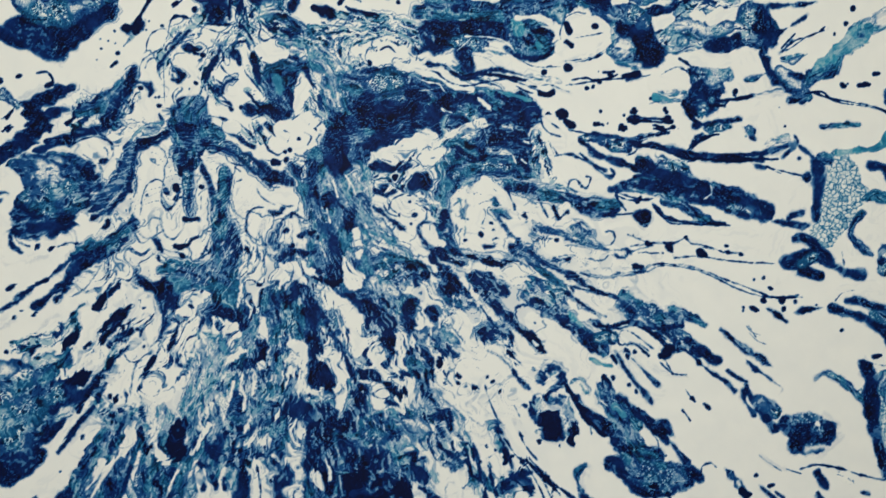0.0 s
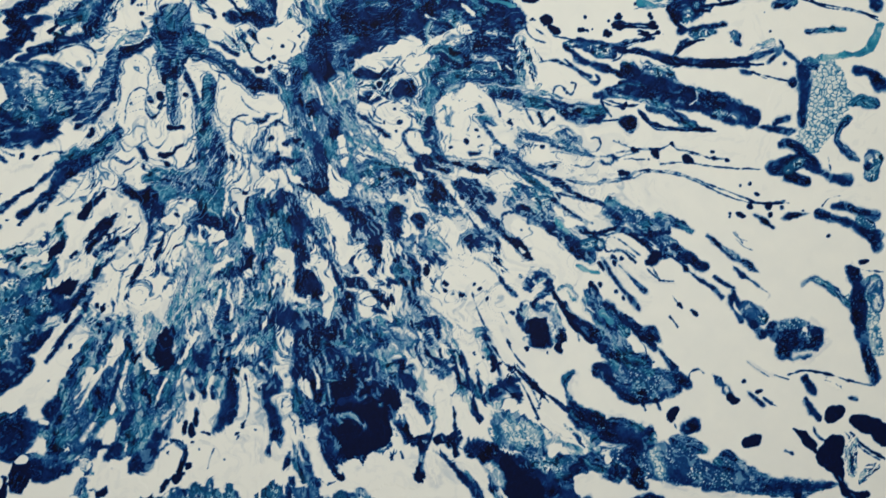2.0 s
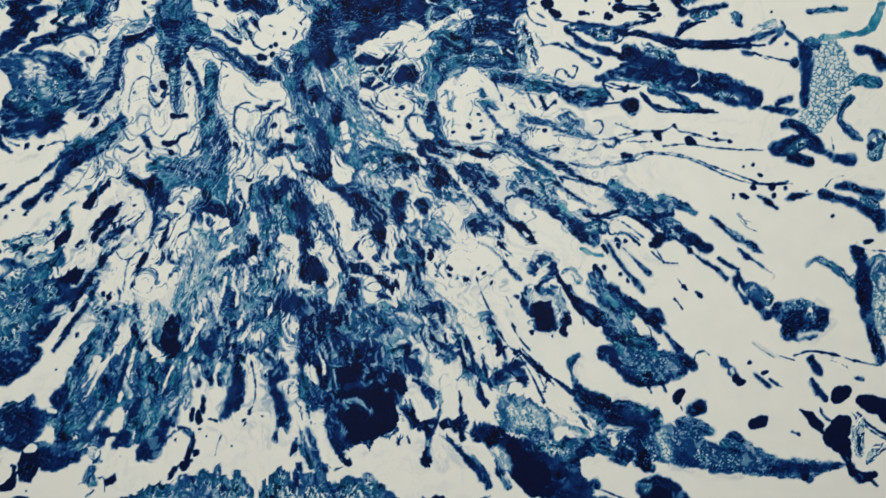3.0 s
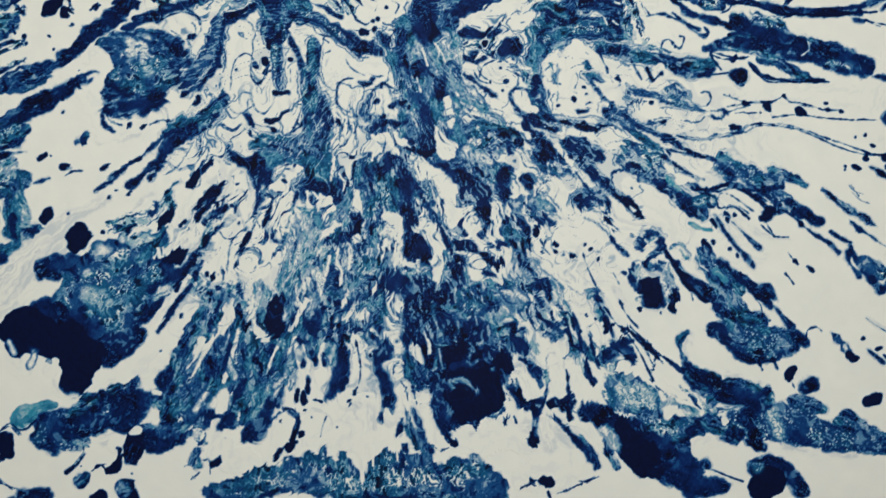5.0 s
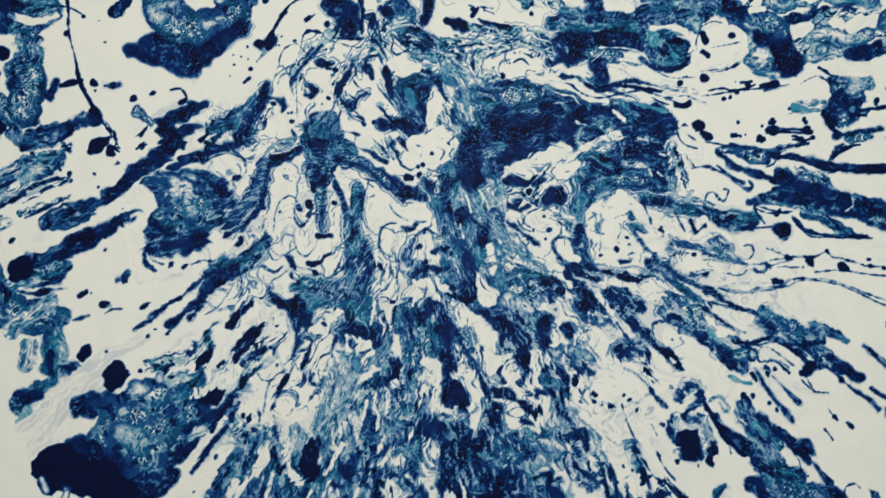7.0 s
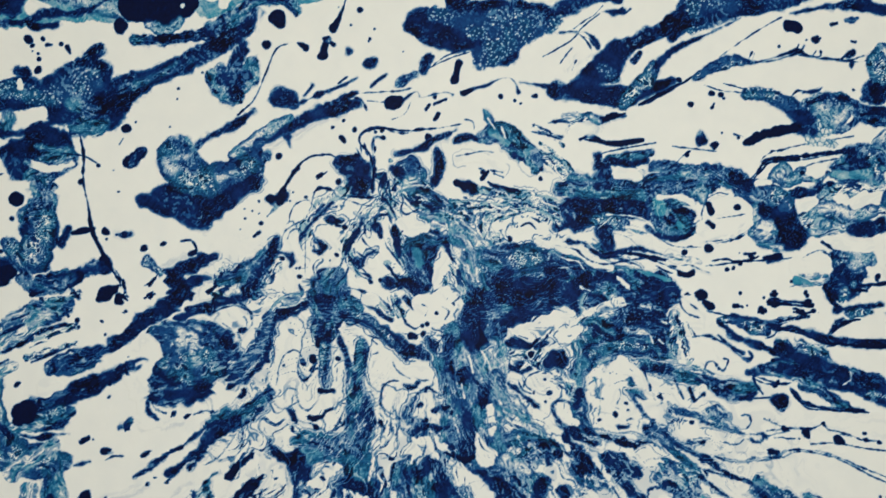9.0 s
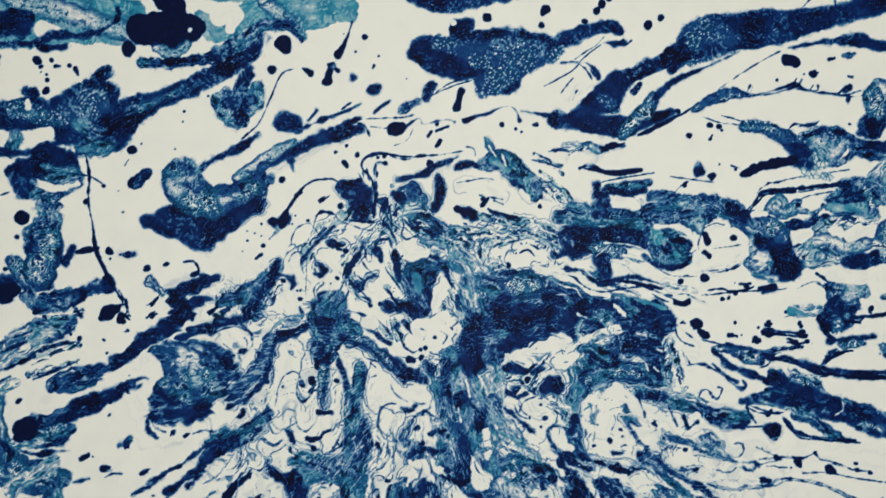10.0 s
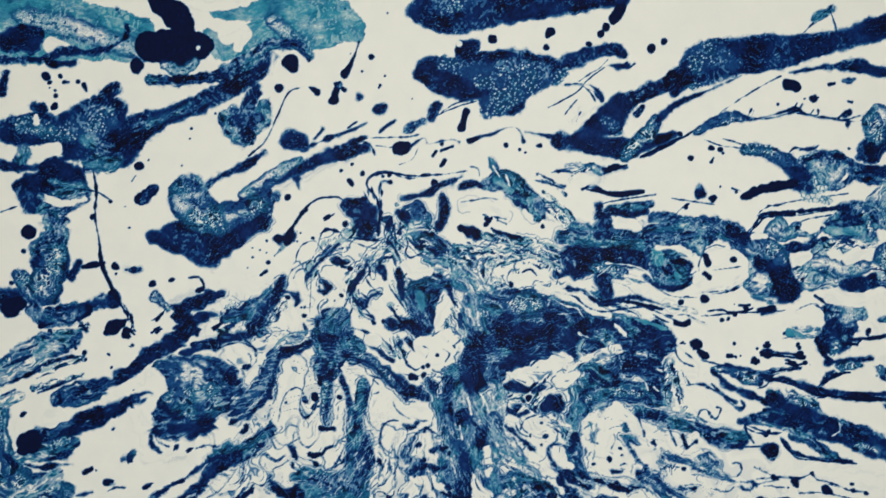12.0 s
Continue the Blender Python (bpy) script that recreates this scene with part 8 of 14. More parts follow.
# right of the foot
pour("white", 1, [(555, 166, 4.9), (555, 145, 6.6), (557, 130, 4.5)], [(573, 148, 4.5), (576, 133, 6.0), (578, 120, 4.9)], [(589, 126, 5.5), (597, 135, 3.5)], [(583, 184, 2.5), (587, 168, 2.8)], [(595, 185, 2.8), (599.0, 171.0, 2.0)])
pour("blue", 1, [(569, 165, 3.8), (580, 170, 3.5), (587, 159, 3.5)], [(554, 192, 3.0), (558, 181, 2.7)])
pour("black", 0.5, [(572.0, 196.0, 1.4), (573.0, 185.0, 0.7)], [(564.0, 149.0, 0.7), (565.0, 134.0, 1.5), (564.0, 118.0, 1.5), (563.0, 107.0, 1.9)], [(546.0, 118.0, 1.8), (554.0, 121.0, 1.4), (562.0, 119.0, 0.7)], [(568.0, 115.0, 0.7), (573.0, 127.0, 0.7), (576.0, 120.0, 1.5)], [(582, 151, 2.3), (586.0, 139.0, 1.8), (588.0, 134.0, 1.5)], [(600.0, 200.0, 0.7), (603, 188, 2.3), (602.0, 181.0, 1.8)])
pour("navy", 1.2, [(600, 157, 4.9), (607, 163, 5.0), (618, 164, 4.5)])
pour("black", 0.6, [(621, 156, 3.9), (625, 161, 2.5)])
pour("black", 0.4, [(621.0, 183.0, 0.7), (631.0, 173.0, 1.5), (642.0, 162.0, 1.4), (652.0, 150.0, 0.7)], [(644.0, 160.0, 0.7), (657.0, 153.0, 0.7), (667.0, 142.0, 1.5), (671.0, 143.0, 1.8)], [(601.0, 205.0, 0.7), (611.0, 189.0, 0.7), (619.0, 183.0, 1.4)], [(631.0, 162.0, 0.5), (636.0, 149.0, 0.4), (642.0, 135.0, 0.7)])
pour("lace", 1.5, [(606, 132, 6.6), (617, 127, 12.0), (627, 121, 14.3), (635, 110, 9.0), (608, 116, 5.0)])
pour("cell", 1, [(614, 129, 7.7), (627, 119, 12.1)], [(637, 109, 6.6)])
pour("navy", 1.6, [(579, 109, 4.9), (593, 108, 6.5), (608, 95, 9.0), (623, 82, 14.3), (641, 72, 17.6), (660, 76, 12.1)], [(648, 101, 6.0), (666, 91, 8.0), (687, 91, 6.6)])
pour("black", 1, [(611, 96, 6.0), (617, 80, 11.0), (633, 67, 13.2)])
pour("crackle", 1.4, [(634, 103, 6.6), (646, 93, 8.5), (659, 87, 9.3), (672, 94, 6.1)])
pour("shred", 1, [(597, 91, 5.0), (605, 76, 4.0)], [(659, 116, 3.0), (650, 108, 3.3)])
pour("white", 0.8, [(580, 92, 5.0), (586, 80, 4.4)], [(682, 71, 8.8), (692, 75, 6.0)])
pour("navy", 0.8, [(561, 96, 3.0), (568, 86, 2.8), (577, 76, 4.0), (584, 64, 3.0)])
pour("blue", 0.6, [(675.0, 175.0, 2.0), (668.0, 168.0, 2.2), (670.0, 155.0, 2.0), (675, 144, 3.3), (686, 133, 4.5), (700, 126, 5.0)])
pour("white", 0.8, [(647, 134, 3.8), (661, 124, 3.8), (677, 115, 2.8)], [(658, 107, 4.4), (654, 102, 4.4)])
pour("marble", 0.7, [(645.0, 129.0, 2.0), (654.0, 118.0, 2.0)], [(667.0, 126.0, 2.0), (680, 115, 2.5), (690.0, 103.0, 2.2)])
pour("blue", 1.4, [(693, 121, 6.6), (712, 125, 5.5), (731, 121, 7.0), (747, 110, 7.7)])
pour("black", 1, [(705, 117, 6.0), (716, 111, 4.4)])
pour("shred", 0.8, [(695, 100, 2.8), (711, 105, 2.7), (725.0, 102.0, 2.0)])
pour("foam", 1.2, [(714, 97, 6.0), (730, 91, 6.5), (746, 97, 6.6)])
pour("white", 0.6, [(707, 92, 3.3)], [(740, 76, 2.8)])
pour("navy", 1, [(708, 79, 6.6), (716, 81, 4.9)], [(725, 73, 2.8), (741, 66, 2.8)])
# the strip of bubbles beside it
pour("foam", 1.4, [(735, 92, 11.0), (756, 87, 17.6), (789, 77, 13.0), (815, 69, 10.5), (842, 62, 8.3), (881, 59, 6.1), (903, 58, 3.3), (925.0, 59.0, 1.0)])
pour("pale", 0.8, [(761, 66, 2.8), (793, 56, 2.8), (826, 53, 2.7)])
# the knot where the strip ends
pour("black", 1, [(944, 119, 5.0), (955, 116, 7.1), (966, 107, 8.3), (973, 96, 5.0)])
pour("black", 0.8, [(923, 97, 7.7), (920, 83, 9.4), (927, 73, 6.1), (929, 62, 3.3), (933.0, 50.0, 2.2)])
pour("black", 0.5, [(904.0, 129.0, 1.9), (910, 121, 2.3)], [(904.0, 114.0, 0.7), (907.0, 106.0, 0.7), (914.0, 101.0, 0.7)], [(885.0, 113.0, 1.0), (894, 107, 3.9), (899, 99, 4.4), (906.0, 90.0, 1.0)], [(940.0, 107.0, 0.7), (953.0, 93.0, 0.7), (973.0, 80.0, 1.5)], [(930.0, 56.0, 0.7), (944.0, 48.0, 1.5), (952, 44, 2.3)])

# ---- closer work over them ----
pour("blue", 1, [(191, 628.2, 10.4), (189, 616.4, 16.6), (199.5, 604.1, 17.7), (222.6, 592.2, 14.6), (247.5, 600.7, 13.5), (261.1, 616.5, 6.2)])
pour("navy", 1, [(177.7, 583, 11.4), (203, 578.8, 14.6), (232.9, 587.5, 12.5)])
pours("crackle", 1, [(187.4, 618.9, 14.6), (194.3, 609, 16.6), (209.9, 596.8, 12.5), (237.3, 602.9, 13.5), (254.6, 613.7, 8.3), (259.3, 624.1, 4.7)], [(261.5, 631.8, 5.2)])
pours("lace", 0.8, [(185.8, 608.6, 8.3), (180.5, 615.6, 5.2), (198.9, 619.3, 5.2)], [(227.3, 601, 5.7), (242.3, 605.6, 4.2)])
pour("navy", 0.8, [(158.8, 580.3, 5.7), (178, 575.9, 8.3), (198.3, 571.5, 12.5), (211.6, 563.9, 8.8), (229.2, 577.7, 7.3), (247.9, 589.6, 7.3), (260.7, 598.2, 5.2)])
pour("navy", 0.6, [(149.1, 609.8, 3.1), (154.7, 618.7, 4.2), (159, 624.9, 2.6)])
pours("navy", 0.8, [(237.2, 686.1, 8.3), (240.6, 674.9, 6.2)], [(248.3, 713.1, 3.1), (243.6, 701.7, 3.6)], [(228, 687.7, 5.2), (252.1, 692.8, 4.2)])
pour("foam", 0.6, [(233.7, 696.1, 4.2)])
pour("navy", 0.8, [(279.1, 674.4, 8.8), (290.4, 670.8, 6.2)])
pours("navy", 0.4, [(298.2, 668, 1), (315.6, 676.9, 2.4), (335.7, 684.9, 2.4), (348.7, 692.1, 1)], [(331.6, 686.8, 1), (339.5, 692.7, 1.1)], [(301.5, 675.3, 2.1), (308.3, 683.8, 2.4)])
pours("navy", 0.7, [(289.3, 647.2, 2.6), (298.7, 654.7, 3.1), (310.1, 661.3, 3.6), (322.2, 665.9, 4.2), (332.1, 671.4, 3.1), (346.2, 678.1, 2.1)], [(286.6, 637.9, 4.2), (289, 628.8, 2.6)])
pours("navy", 0.4, [(328.1, 670.2, 1), (346.2, 677.1, 1.1), (366.6, 679.4, 1), (385, 680.7, 0.8), (397.1, 683.7, 0.6)], [(346.3, 674, 0.8), (352.5, 671.7, 1.1), (356.9, 663.1, 1)], [(357.7, 671.4, 0.5), (372, 670.4, 0.8)], [(360.3, 683.8, 1), (367.2, 690.3, 2.1), (374.2, 695.2, 1.1)], [(388.3, 671.6, 2.1), (396.3, 678, 1), (402.4, 680.3, 1), (405.6, 675.3, 0.8), (416.8, 678.3, 1), (428.1, 680.3, 0.6), (434.3, 678, 0.6)], [(441, 678.8, 0.6), (453.7, 684.4, 2.1), (463.9, 686.9, 1), (475.1, 693, 0.6), (485.4, 694, 0.8), (490.7, 689, 1), (493, 681.9, 2.1)])
pours("navy", 0.4, [(380.2, 655.3, 0.5), (387.8, 658.2, 0.5), (392.8, 662.5, 0.6), (396.5, 671.9, 0.5)], [(413, 701.4, 0.5), (426, 712.2, 0.6), (437.1, 716.8, 0.8)], [(494.8, 690.7, 0.6), (507.8, 688.7, 1), (520.8, 687.1, 2.6)])
pours("black", 0.6, [(379.2, 669.7, 5.7), (384.2, 672.4, 4.2)], [(508.6, 678.4, 2.4)], [(443.5, 679.9, 2.6), (449.6, 682.2, 2.1)])
pours("blue", 0.8, [(385.7, 687.9, 4.7), (395.8, 693.5, 3.6), (400.8, 696.8, 1.6)], [(408.9, 699.1, 2.1), (411.2, 706.4, 2.6), (415.7, 712.3, 1.6)])
pour("black", 0.5, [(434.9, 690.9, 3.3), (436.7, 699.2, 1.8), (439, 707.6, 2.6)])
pours("navy", 0.3, [(353.2, 624, 0.5), (351.2, 637.3, 0.8), (355, 644.6, 0.8), (362.6, 647.5, 0.8), (372.8, 647.8, 0.8), (381.1, 644.1, 0.8), (393.4, 643, 0.8), (403.5, 647.5, 0.6), (416.4, 646.9, 0.6), (429.1, 649.5, 0.5), (442.4, 652, 0.5)], [(374.2, 637.1, 0.5), (365.4, 639.4, 0.6), (362.2, 630.5, 1), (364.2, 618.3, 1), (365.1, 605, 1.1), (363.1, 589.6, 2.1)], [(354.9, 634.3, 0.8), (357.2, 627.3, 1.1), (358.9, 621.2, 0.8)], [(348, 629, 0.6), (353.4, 619.9, 1), (358.7, 614, 0.6)], [(312.6, 621, 0.5), (322.7, 622.9, 0.8), (329.9, 620.6, 0.8)])
pours("navy", 0.8, [(330.1, 615, 3.1), (339.4, 612.3, 7.3), (347.8, 605.4, 8.8), (351.2, 594.3, 7.3)], [(348.2, 621.8, 2.6)])
pours("black", 0.4, [(336, 636.7, 2.8)], [(346.3, 645.3, 2.3)], [(326.9, 647.1, 1.5)], [(328.6, 657.4, 1.2)], [(336.9, 653.1, 1.2)], [(365.3, 643.5, 1.8)], [(370.9, 645.2, 2.1)], [(372.1, 639.1, 1.6)], [(412, 640.1, 2.6)], [(410.1, 664.2, 1.2), (413.1, 668.4, 1)], [(417.6, 655.7, 1.6), (421, 660.5, 1.6)], [(417.9, 675.8, 1.2)], [(332.8, 598.7, 2.6)], [(279.6, 620.8, 3.1)], [(477.1, 677.6, 2.1)], [(313.3, 603.1, 1.2), (317.3, 604.3, 1.6)], [(292.8, 606.5, 1.6), (296.8, 610.2, 1)], [(418.2, 669.6, 1.2), (428.3, 674.2, 0.9)], [(495.4, 671.6, 1)], [(490.1, 674, 1)], [(461.5, 603.4, 2.1), (466.5, 609.7, 1.2)])
pour("black", 0.4, [(438.5, 599.5, 3.6), (445.3, 596.6, 3.1)])
pour("navy", 0.6, [(384.9, 624.2, 3.1), (396.6, 626.7, 2.6), (408.2, 630.2, 3.1), (417.2, 637.2, 2.6), (429.4, 642.3, 2.4), (437, 646.2, 1)])
pour("crackle", 0.8, [(396.9, 616.4, 7.8), (388.5, 610, 6.2), (405, 606.5, 6.8)])
pours("navy", 0.8, [(419.6, 627.5, 4.2), (423.1, 614.3, 4.7), (418.5, 599.8, 4.7)], [(380.2, 611.7, 3.1), (389.7, 604.9, 3.6)], [(374.3, 605.3, 2.1), (371.6, 595, 2.1)])
pours("shred", 0.6, [(400.1, 599.1, 4.7), (390.1, 593.1, 4.2)], [(379, 618.3, 2.6)])
pours("blue", 1, [(461.3, 640.4, 5.7), (476.7, 644.1, 9.4), (491.4, 634.3, 10.4), (505.3, 622.5, 9.4), (510.7, 614.4, 4.7)], [(468.1, 655.1, 4.7), (462.6, 664.2, 1.6)])
pours("teal", 0.6, [(470.5, 644.9, 3.6), (483.7, 635.1, 3.6)], [(502, 628, 3.6)])
pours("navy", 0.7, [(437.2, 637.4, 3.6), (449, 641, 4.2), (456.3, 638.2, 2.6)], [(489.7, 625, 3.1), (497.1, 620.1, 3.1)])
pours("white", 0.6, [(465.9, 657.6, 1), (472.4, 647.5, 1)], [(478, 650.3, 1), (482, 640.2, 1)], [(497.2, 617, 2.6), (502.5, 611, 3.1)], [(440.4, 620.6, 4.2), (460.9, 621.4, 4.2), (476.6, 614.2, 4.2)])
pours("navy", 0.3, [(437.7, 623.1, 0.5), (450.5, 625.6, 0.6), (460.7, 628, 0.6), (471.1, 626.9, 0.5)], [(469, 610.8, 0.8), (479.4, 609.2, 0.6)], [(458.7, 612.5, 1), (464.4, 609.7, 0.6)], [(444.3, 656.2, 0.5), (452.1, 654.5, 0.6), (453.9, 646.8, 0.6)], [(504, 646.2, 0.8), (517, 644.1, 1), (532.7, 639.5, 1)], [(512.2, 631, 0.6), (520.2, 626.1, 0.8), (527.8, 629, 0.6)])
pour("navy", 0.8, [(520.8, 654.5, 1), (532.1, 656.5, 2.4), (540, 654.8, 1)])
pour("navy", 1, [(607.9, 732.2, 4.2), (623.3, 741.1, 4.7), (636.7, 749, 6.8), (659.5, 760.4, 12), (685.6, 767.8, 15.1), (722.4, 772.5, 12.5), (759.2, 781.5, 8.8), (790.9, 788.1, 6.2), (830.5, 803.5, 9.4)])
pours("foam", 1, [(651.6, 760.1, 6.2), (669.7, 769.2, 9.4), (685.7, 763.6, 7.3)], [(727.7, 771.7, 4.7)])
pours("navy", 1, [(546.7, 688.1, 7.8), (556.9, 693.7, 9.9), (571, 709.9, 11.4), (587.3, 723, 8.8), (596.5, 727.5, 4.2)], [(552.2, 679, 5.2), (578.2, 680.1, 6.8)])
pour("foam", 0.8, [(572.2, 705.8, 5.2), (579.7, 696.7, 6.2)])
pour("crackle", 0.8, [(587.8, 672.7, 4.2), (598.9, 685, 7.3), (609, 694.8, 6.8), (616, 707.5, 5.2)])
pours("navy", 0.6, [(617, 706.5, 3.1), (630.2, 719.6, 3.6), (642.1, 726.8, 2.1), (660.2, 735.4, 1), (680.9, 745.6, 0.8), (696.5, 753.6, 0.6)], [(598, 712, 3.1), (603, 720, 2.1)])
pour("white", 0.6, [(595.8, 701.5, 2.1), (605.9, 712.3, 2.1), (612.5, 718.8, 2.1)])
pours("navy", 0.3, [(622.4, 682.8, 0.8), (649.8, 697.4, 0.8), (686.8, 725, 0.6), (712.7, 742.8, 0.6), (732.4, 754.1, 1)], [(609.7, 673.5, 1), (635.4, 688.5, 1), (655.9, 701.3, 0.6), (681.7, 719.6, 0.5)], [(692.5, 709.6, 0.8), (713.5, 713.6, 1), (739.6, 721.9, 1), (747.5, 724.4, 2.1), (760.9, 718.6, 0.6), (782.2, 716.9, 1), (795.5, 715.8, 1), (808.6, 720.6, 1)], [(701.9, 713.6, 0.6), (705.9, 721.6, 1)], [(745.9, 724.3, 0.8), (749, 729.7, 0.6)], [(761.9, 719.7, 1), (765, 724, 0.6)], [(788.5, 717.1, 1), (796.8, 724.3, 1)])
pour("black", 0.4, [(639.3, 695.5, 2.6)])
pour("crackle", 0.6, [(653.4, 697.6, 3.1), (668.9, 706.5, 4.7), (681.9, 712.3, 4.7), (696.6, 712.9, 3.1)])
pour("navy", 0.6, [(741.3, 758.1, 0.6), (765, 763.3, 1.9), (791.5, 767.1, 2.6), (807.5, 765.2, 3.6), (830, 760.3, 4.2)])
pours("black", 0.5, [(737.9, 747, 3.1), (745.3, 746.3, 3.6)], [(763.1, 734.4, 2.6), (765.7, 736.6, 1.6)], [(669.1, 683.6, 2.6)], [(677.5, 682.9, 2.1)], [(650.5, 673.5, 2.6)], [(671.4, 674.4, 1.2), (669.4, 670.6, 1.2)], [(680.7, 679.4, 1)], [(799.9, 689.3, 1.6)], [(731, 727.9, 1)], [(778.7, 748.7, 1), (783.9, 750, 1)], [(797.7, 733.8, 1.2), (801.9, 732.9, 1)])
pour("blue", 0.5, [(792.9, 752.5, 2.6), (798.2, 754.8, 2.1)])
pours("navy", 0.3, [(662.5, 691.2, 0.6), (677.4, 686.6, 0.6), (690.6, 685.5, 0.5), (701.1, 683.9, 0.8)], [(743.3, 683.4, 1), (749, 687.8, 1), (757.5, 687.1, 0.6), (768, 691.2, 1)])
pours("crackle", 0.8, [(699.6, 681.7, 2.6), (711.7, 683.7, 3.1), (729.2, 680.8, 4.2), (740, 671.8, 4.7)], [(822.6, 716.9, 8.3), (826.1, 702.9, 9.4)])
pours("navy", 0.8, [(741.2, 666.6, 3.6), (756.2, 657.8, 6.8), (762.7, 651.8, 5.2)], [(820.1, 688.5, 7.3), (809.6, 681.3, 3.1)])
pour("lace", 0.8, [(770.1, 671.9, 7.3), (784.7, 662, 7.3), (795, 672.9, 4.2)])
pours("navy", 0.5, [(756.8, 675.6, 2.1), (775.1, 682.6, 2.1), (793.7, 680.2, 2.6), (810.9, 673.5, 3.1), (832.3, 668, 2.6)], [(794.3, 657.2, 1), (807.5, 662.9, 1), (818.2, 659.1, 0.6)])
pours("shred", 0.6, [(534.6, 660.2, 3.1), (552.7, 662.5, 2.6), (565.9, 656.3, 2.1)], [(537.6, 647.4, 2.6)])
pours("black", 0.4, [(573.6, 660.7, 1.6), (581.8, 663.1, 1.6)], [(710.1, 644.6, 2.1)], [(723.2, 649.3, 2.6)], [(732.1, 651.2, 2.6)], [(741.5, 653.1, 2.1)], [(694.4, 644, 1.2)])
pour("navy", 0.7, [(526.7, 759.9, 3.1), (554.5, 770.5, 3.6), (575.3, 772.4, 4.2), (582.8, 766.5, 4.2)])
pours("white", 1, [(289.8, 551.3, 7.3), (293.3, 526, 8.3), (291.5, 505.6, 7.3)], [(320.2, 552.3, 7.3), (330.9, 537.4, 7.3), (324.1, 516.8, 6.2)], [(342.2, 507.2, 5.2), (363, 492.6, 6.2)], [(361.8, 528.2, 6.2)])
pour("shred", 1, [(269.1, 565.9, 1.6), (276.3, 573.8, 1.6), (281.1, 580.5, 1)])
pours("black", 0.4, [(272.4, 583.8, 3.6)], [(280.2, 579.5, 2.1), (282, 584.7, 3.1), (284.3, 589.8, 2.1)], [(292.5, 588.6, 1)], [(289.7, 580.9, 0.8)], [(303.8, 584.4, 1.1)], [(262.5, 579.9, 1.1)], [(249.6, 573.3, 0.8)], [(256.7, 571.5, 1)], [(262.4, 569.2, 0.8)], [(250.4, 564.7, 0.8)], [(246.2, 554.9, 0.8)], [(264.7, 560.6, 1.6)], [(258.6, 549.2, 1), (263.5, 553, 1)])
pour("navy", 0.3, [(289.5, 561.5, 0.4), (290.2, 569.1, 0.5), (293.9, 576.9, 0.5), (301.4, 581.3, 0.5), (306.5, 581.4, 0.5), (310.2, 577.5, 0.6), (313.3, 573.5, 1)])
pour("navy", 0.3, [(308.8, 587.6, 0.5), (313.7, 590.9, 0.8), (321.3, 593.2, 0.8), (328, 590.9, 0.8), (331.2, 585.4, 0.6), (338.4, 583.1, 0.5), (345.6, 580.8, 0.6), (352.3, 578.5, 0.5), (362.6, 577.3, 0.5)])
pours("navy", 0.3, [(283.2, 539.9, 0.5), (283.4, 547, 0.6), (285.7, 553.7, 0.8), (292.1, 559, 0.7), (299.6, 561.8, 0.6), (304.7, 559.5, 0.6), (310, 553, 0.8), (312.8, 547, 1)], [(288, 547.2, 0.5), (290.8, 553.4, 0.6), (295.7, 556.1, 0.8), (300.4, 553.7, 0.6), (304.1, 548.7, 0.5)])
pour("navy", 0.3, [(307.2, 562.1, 0.4), (314.6, 567.4, 0.6), (322.1, 569.2, 0.6)])
pour("blue", 0.6, [(322.3, 564.7, 2.1), (329, 562.3, 3.1), (336, 565.1, 2.1)])
pour("black", 0.4, [(331.1, 559.9, 1.8), (334.2, 559.5, 1.6)])
pours("navy", 0.8, [(312.8, 547, 2.1), (317.5, 543.1, 3.6), (320.7, 538.1, 3.1)], [(310.6, 536.7, 1), (316.3, 535.4, 2.6)])
pour("black", 0.3, [(322.1, 541.2, 1.7)])
pour("navy", 1, [(278.9, 546.9, 2.6), (275.6, 538.6, 3.1), (270.5, 528.8, 4.2), (263.8, 517.9, 5.2), (257.2, 506.5, 5.7), (251.6, 495.2, 5.2)])
pour("blue", 1, [(230.8, 510.8, 4.2), (243.3, 514.2, 5.2), (255.5, 522.7, 4.7), (267.8, 532.8, 3.6)])
pour("navy", 0.5, [(265.5, 525.1, 2.1), (275.3, 533, 2.1), (282.9, 534.3, 2.1), (288.5, 531.9, 2.6), (292.8, 527.5, 2.1), (290.9, 522.4, 0.8)])
pours("black", 0.3, [(283.6, 529.7, 2.3)], [(296, 521, 1)], [(299.1, 521.1, 1)], [(299.9, 513.5, 1.8)], [(326.2, 528.1, 0.8)])
pour("navy", 0.3, [(303.6, 547.7, 0.3), (304.1, 536.5, 0.4), (304, 525.3, 0.4), (303.9, 513.6, 0.4)])
pours("navy", 0.3, [(301.4, 512, 0.5), (308.1, 510.7, 0.5), (313.2, 508.3, 0.6), (315.9, 503.3, 0.8), (314.1, 497.7, 0.8), (308.7, 492.9, 0.8), (303.7, 491.3, 0.6)], [(317, 529.8, 0.5), (311.6, 524.1, 0.6), (312.4, 516.4, 0.6), (317.2, 510.5, 0.8), (319.4, 506.5, 0.5)])
pour("navy", 0.4, [(299.1, 505.9, 1), (301.9, 499.8, 2.1), (301, 495.8, 1)])
pours("shred", 0.5, [(273.2, 482.7, 1.6), (278, 488.9, 2.1), (285.9, 494.8, 2.1), (294.4, 497.1, 2.1), (301.9, 498.8, 1.6)], [(284.5, 491.2, 2.1), (297.1, 491.6, 2.6)])
pour("black", 0.5, [(279.8, 481.9, 2.1), (288.4, 482.7, 2.3), (298.3, 486, 2.1), (305.3, 490.8, 1.6)])
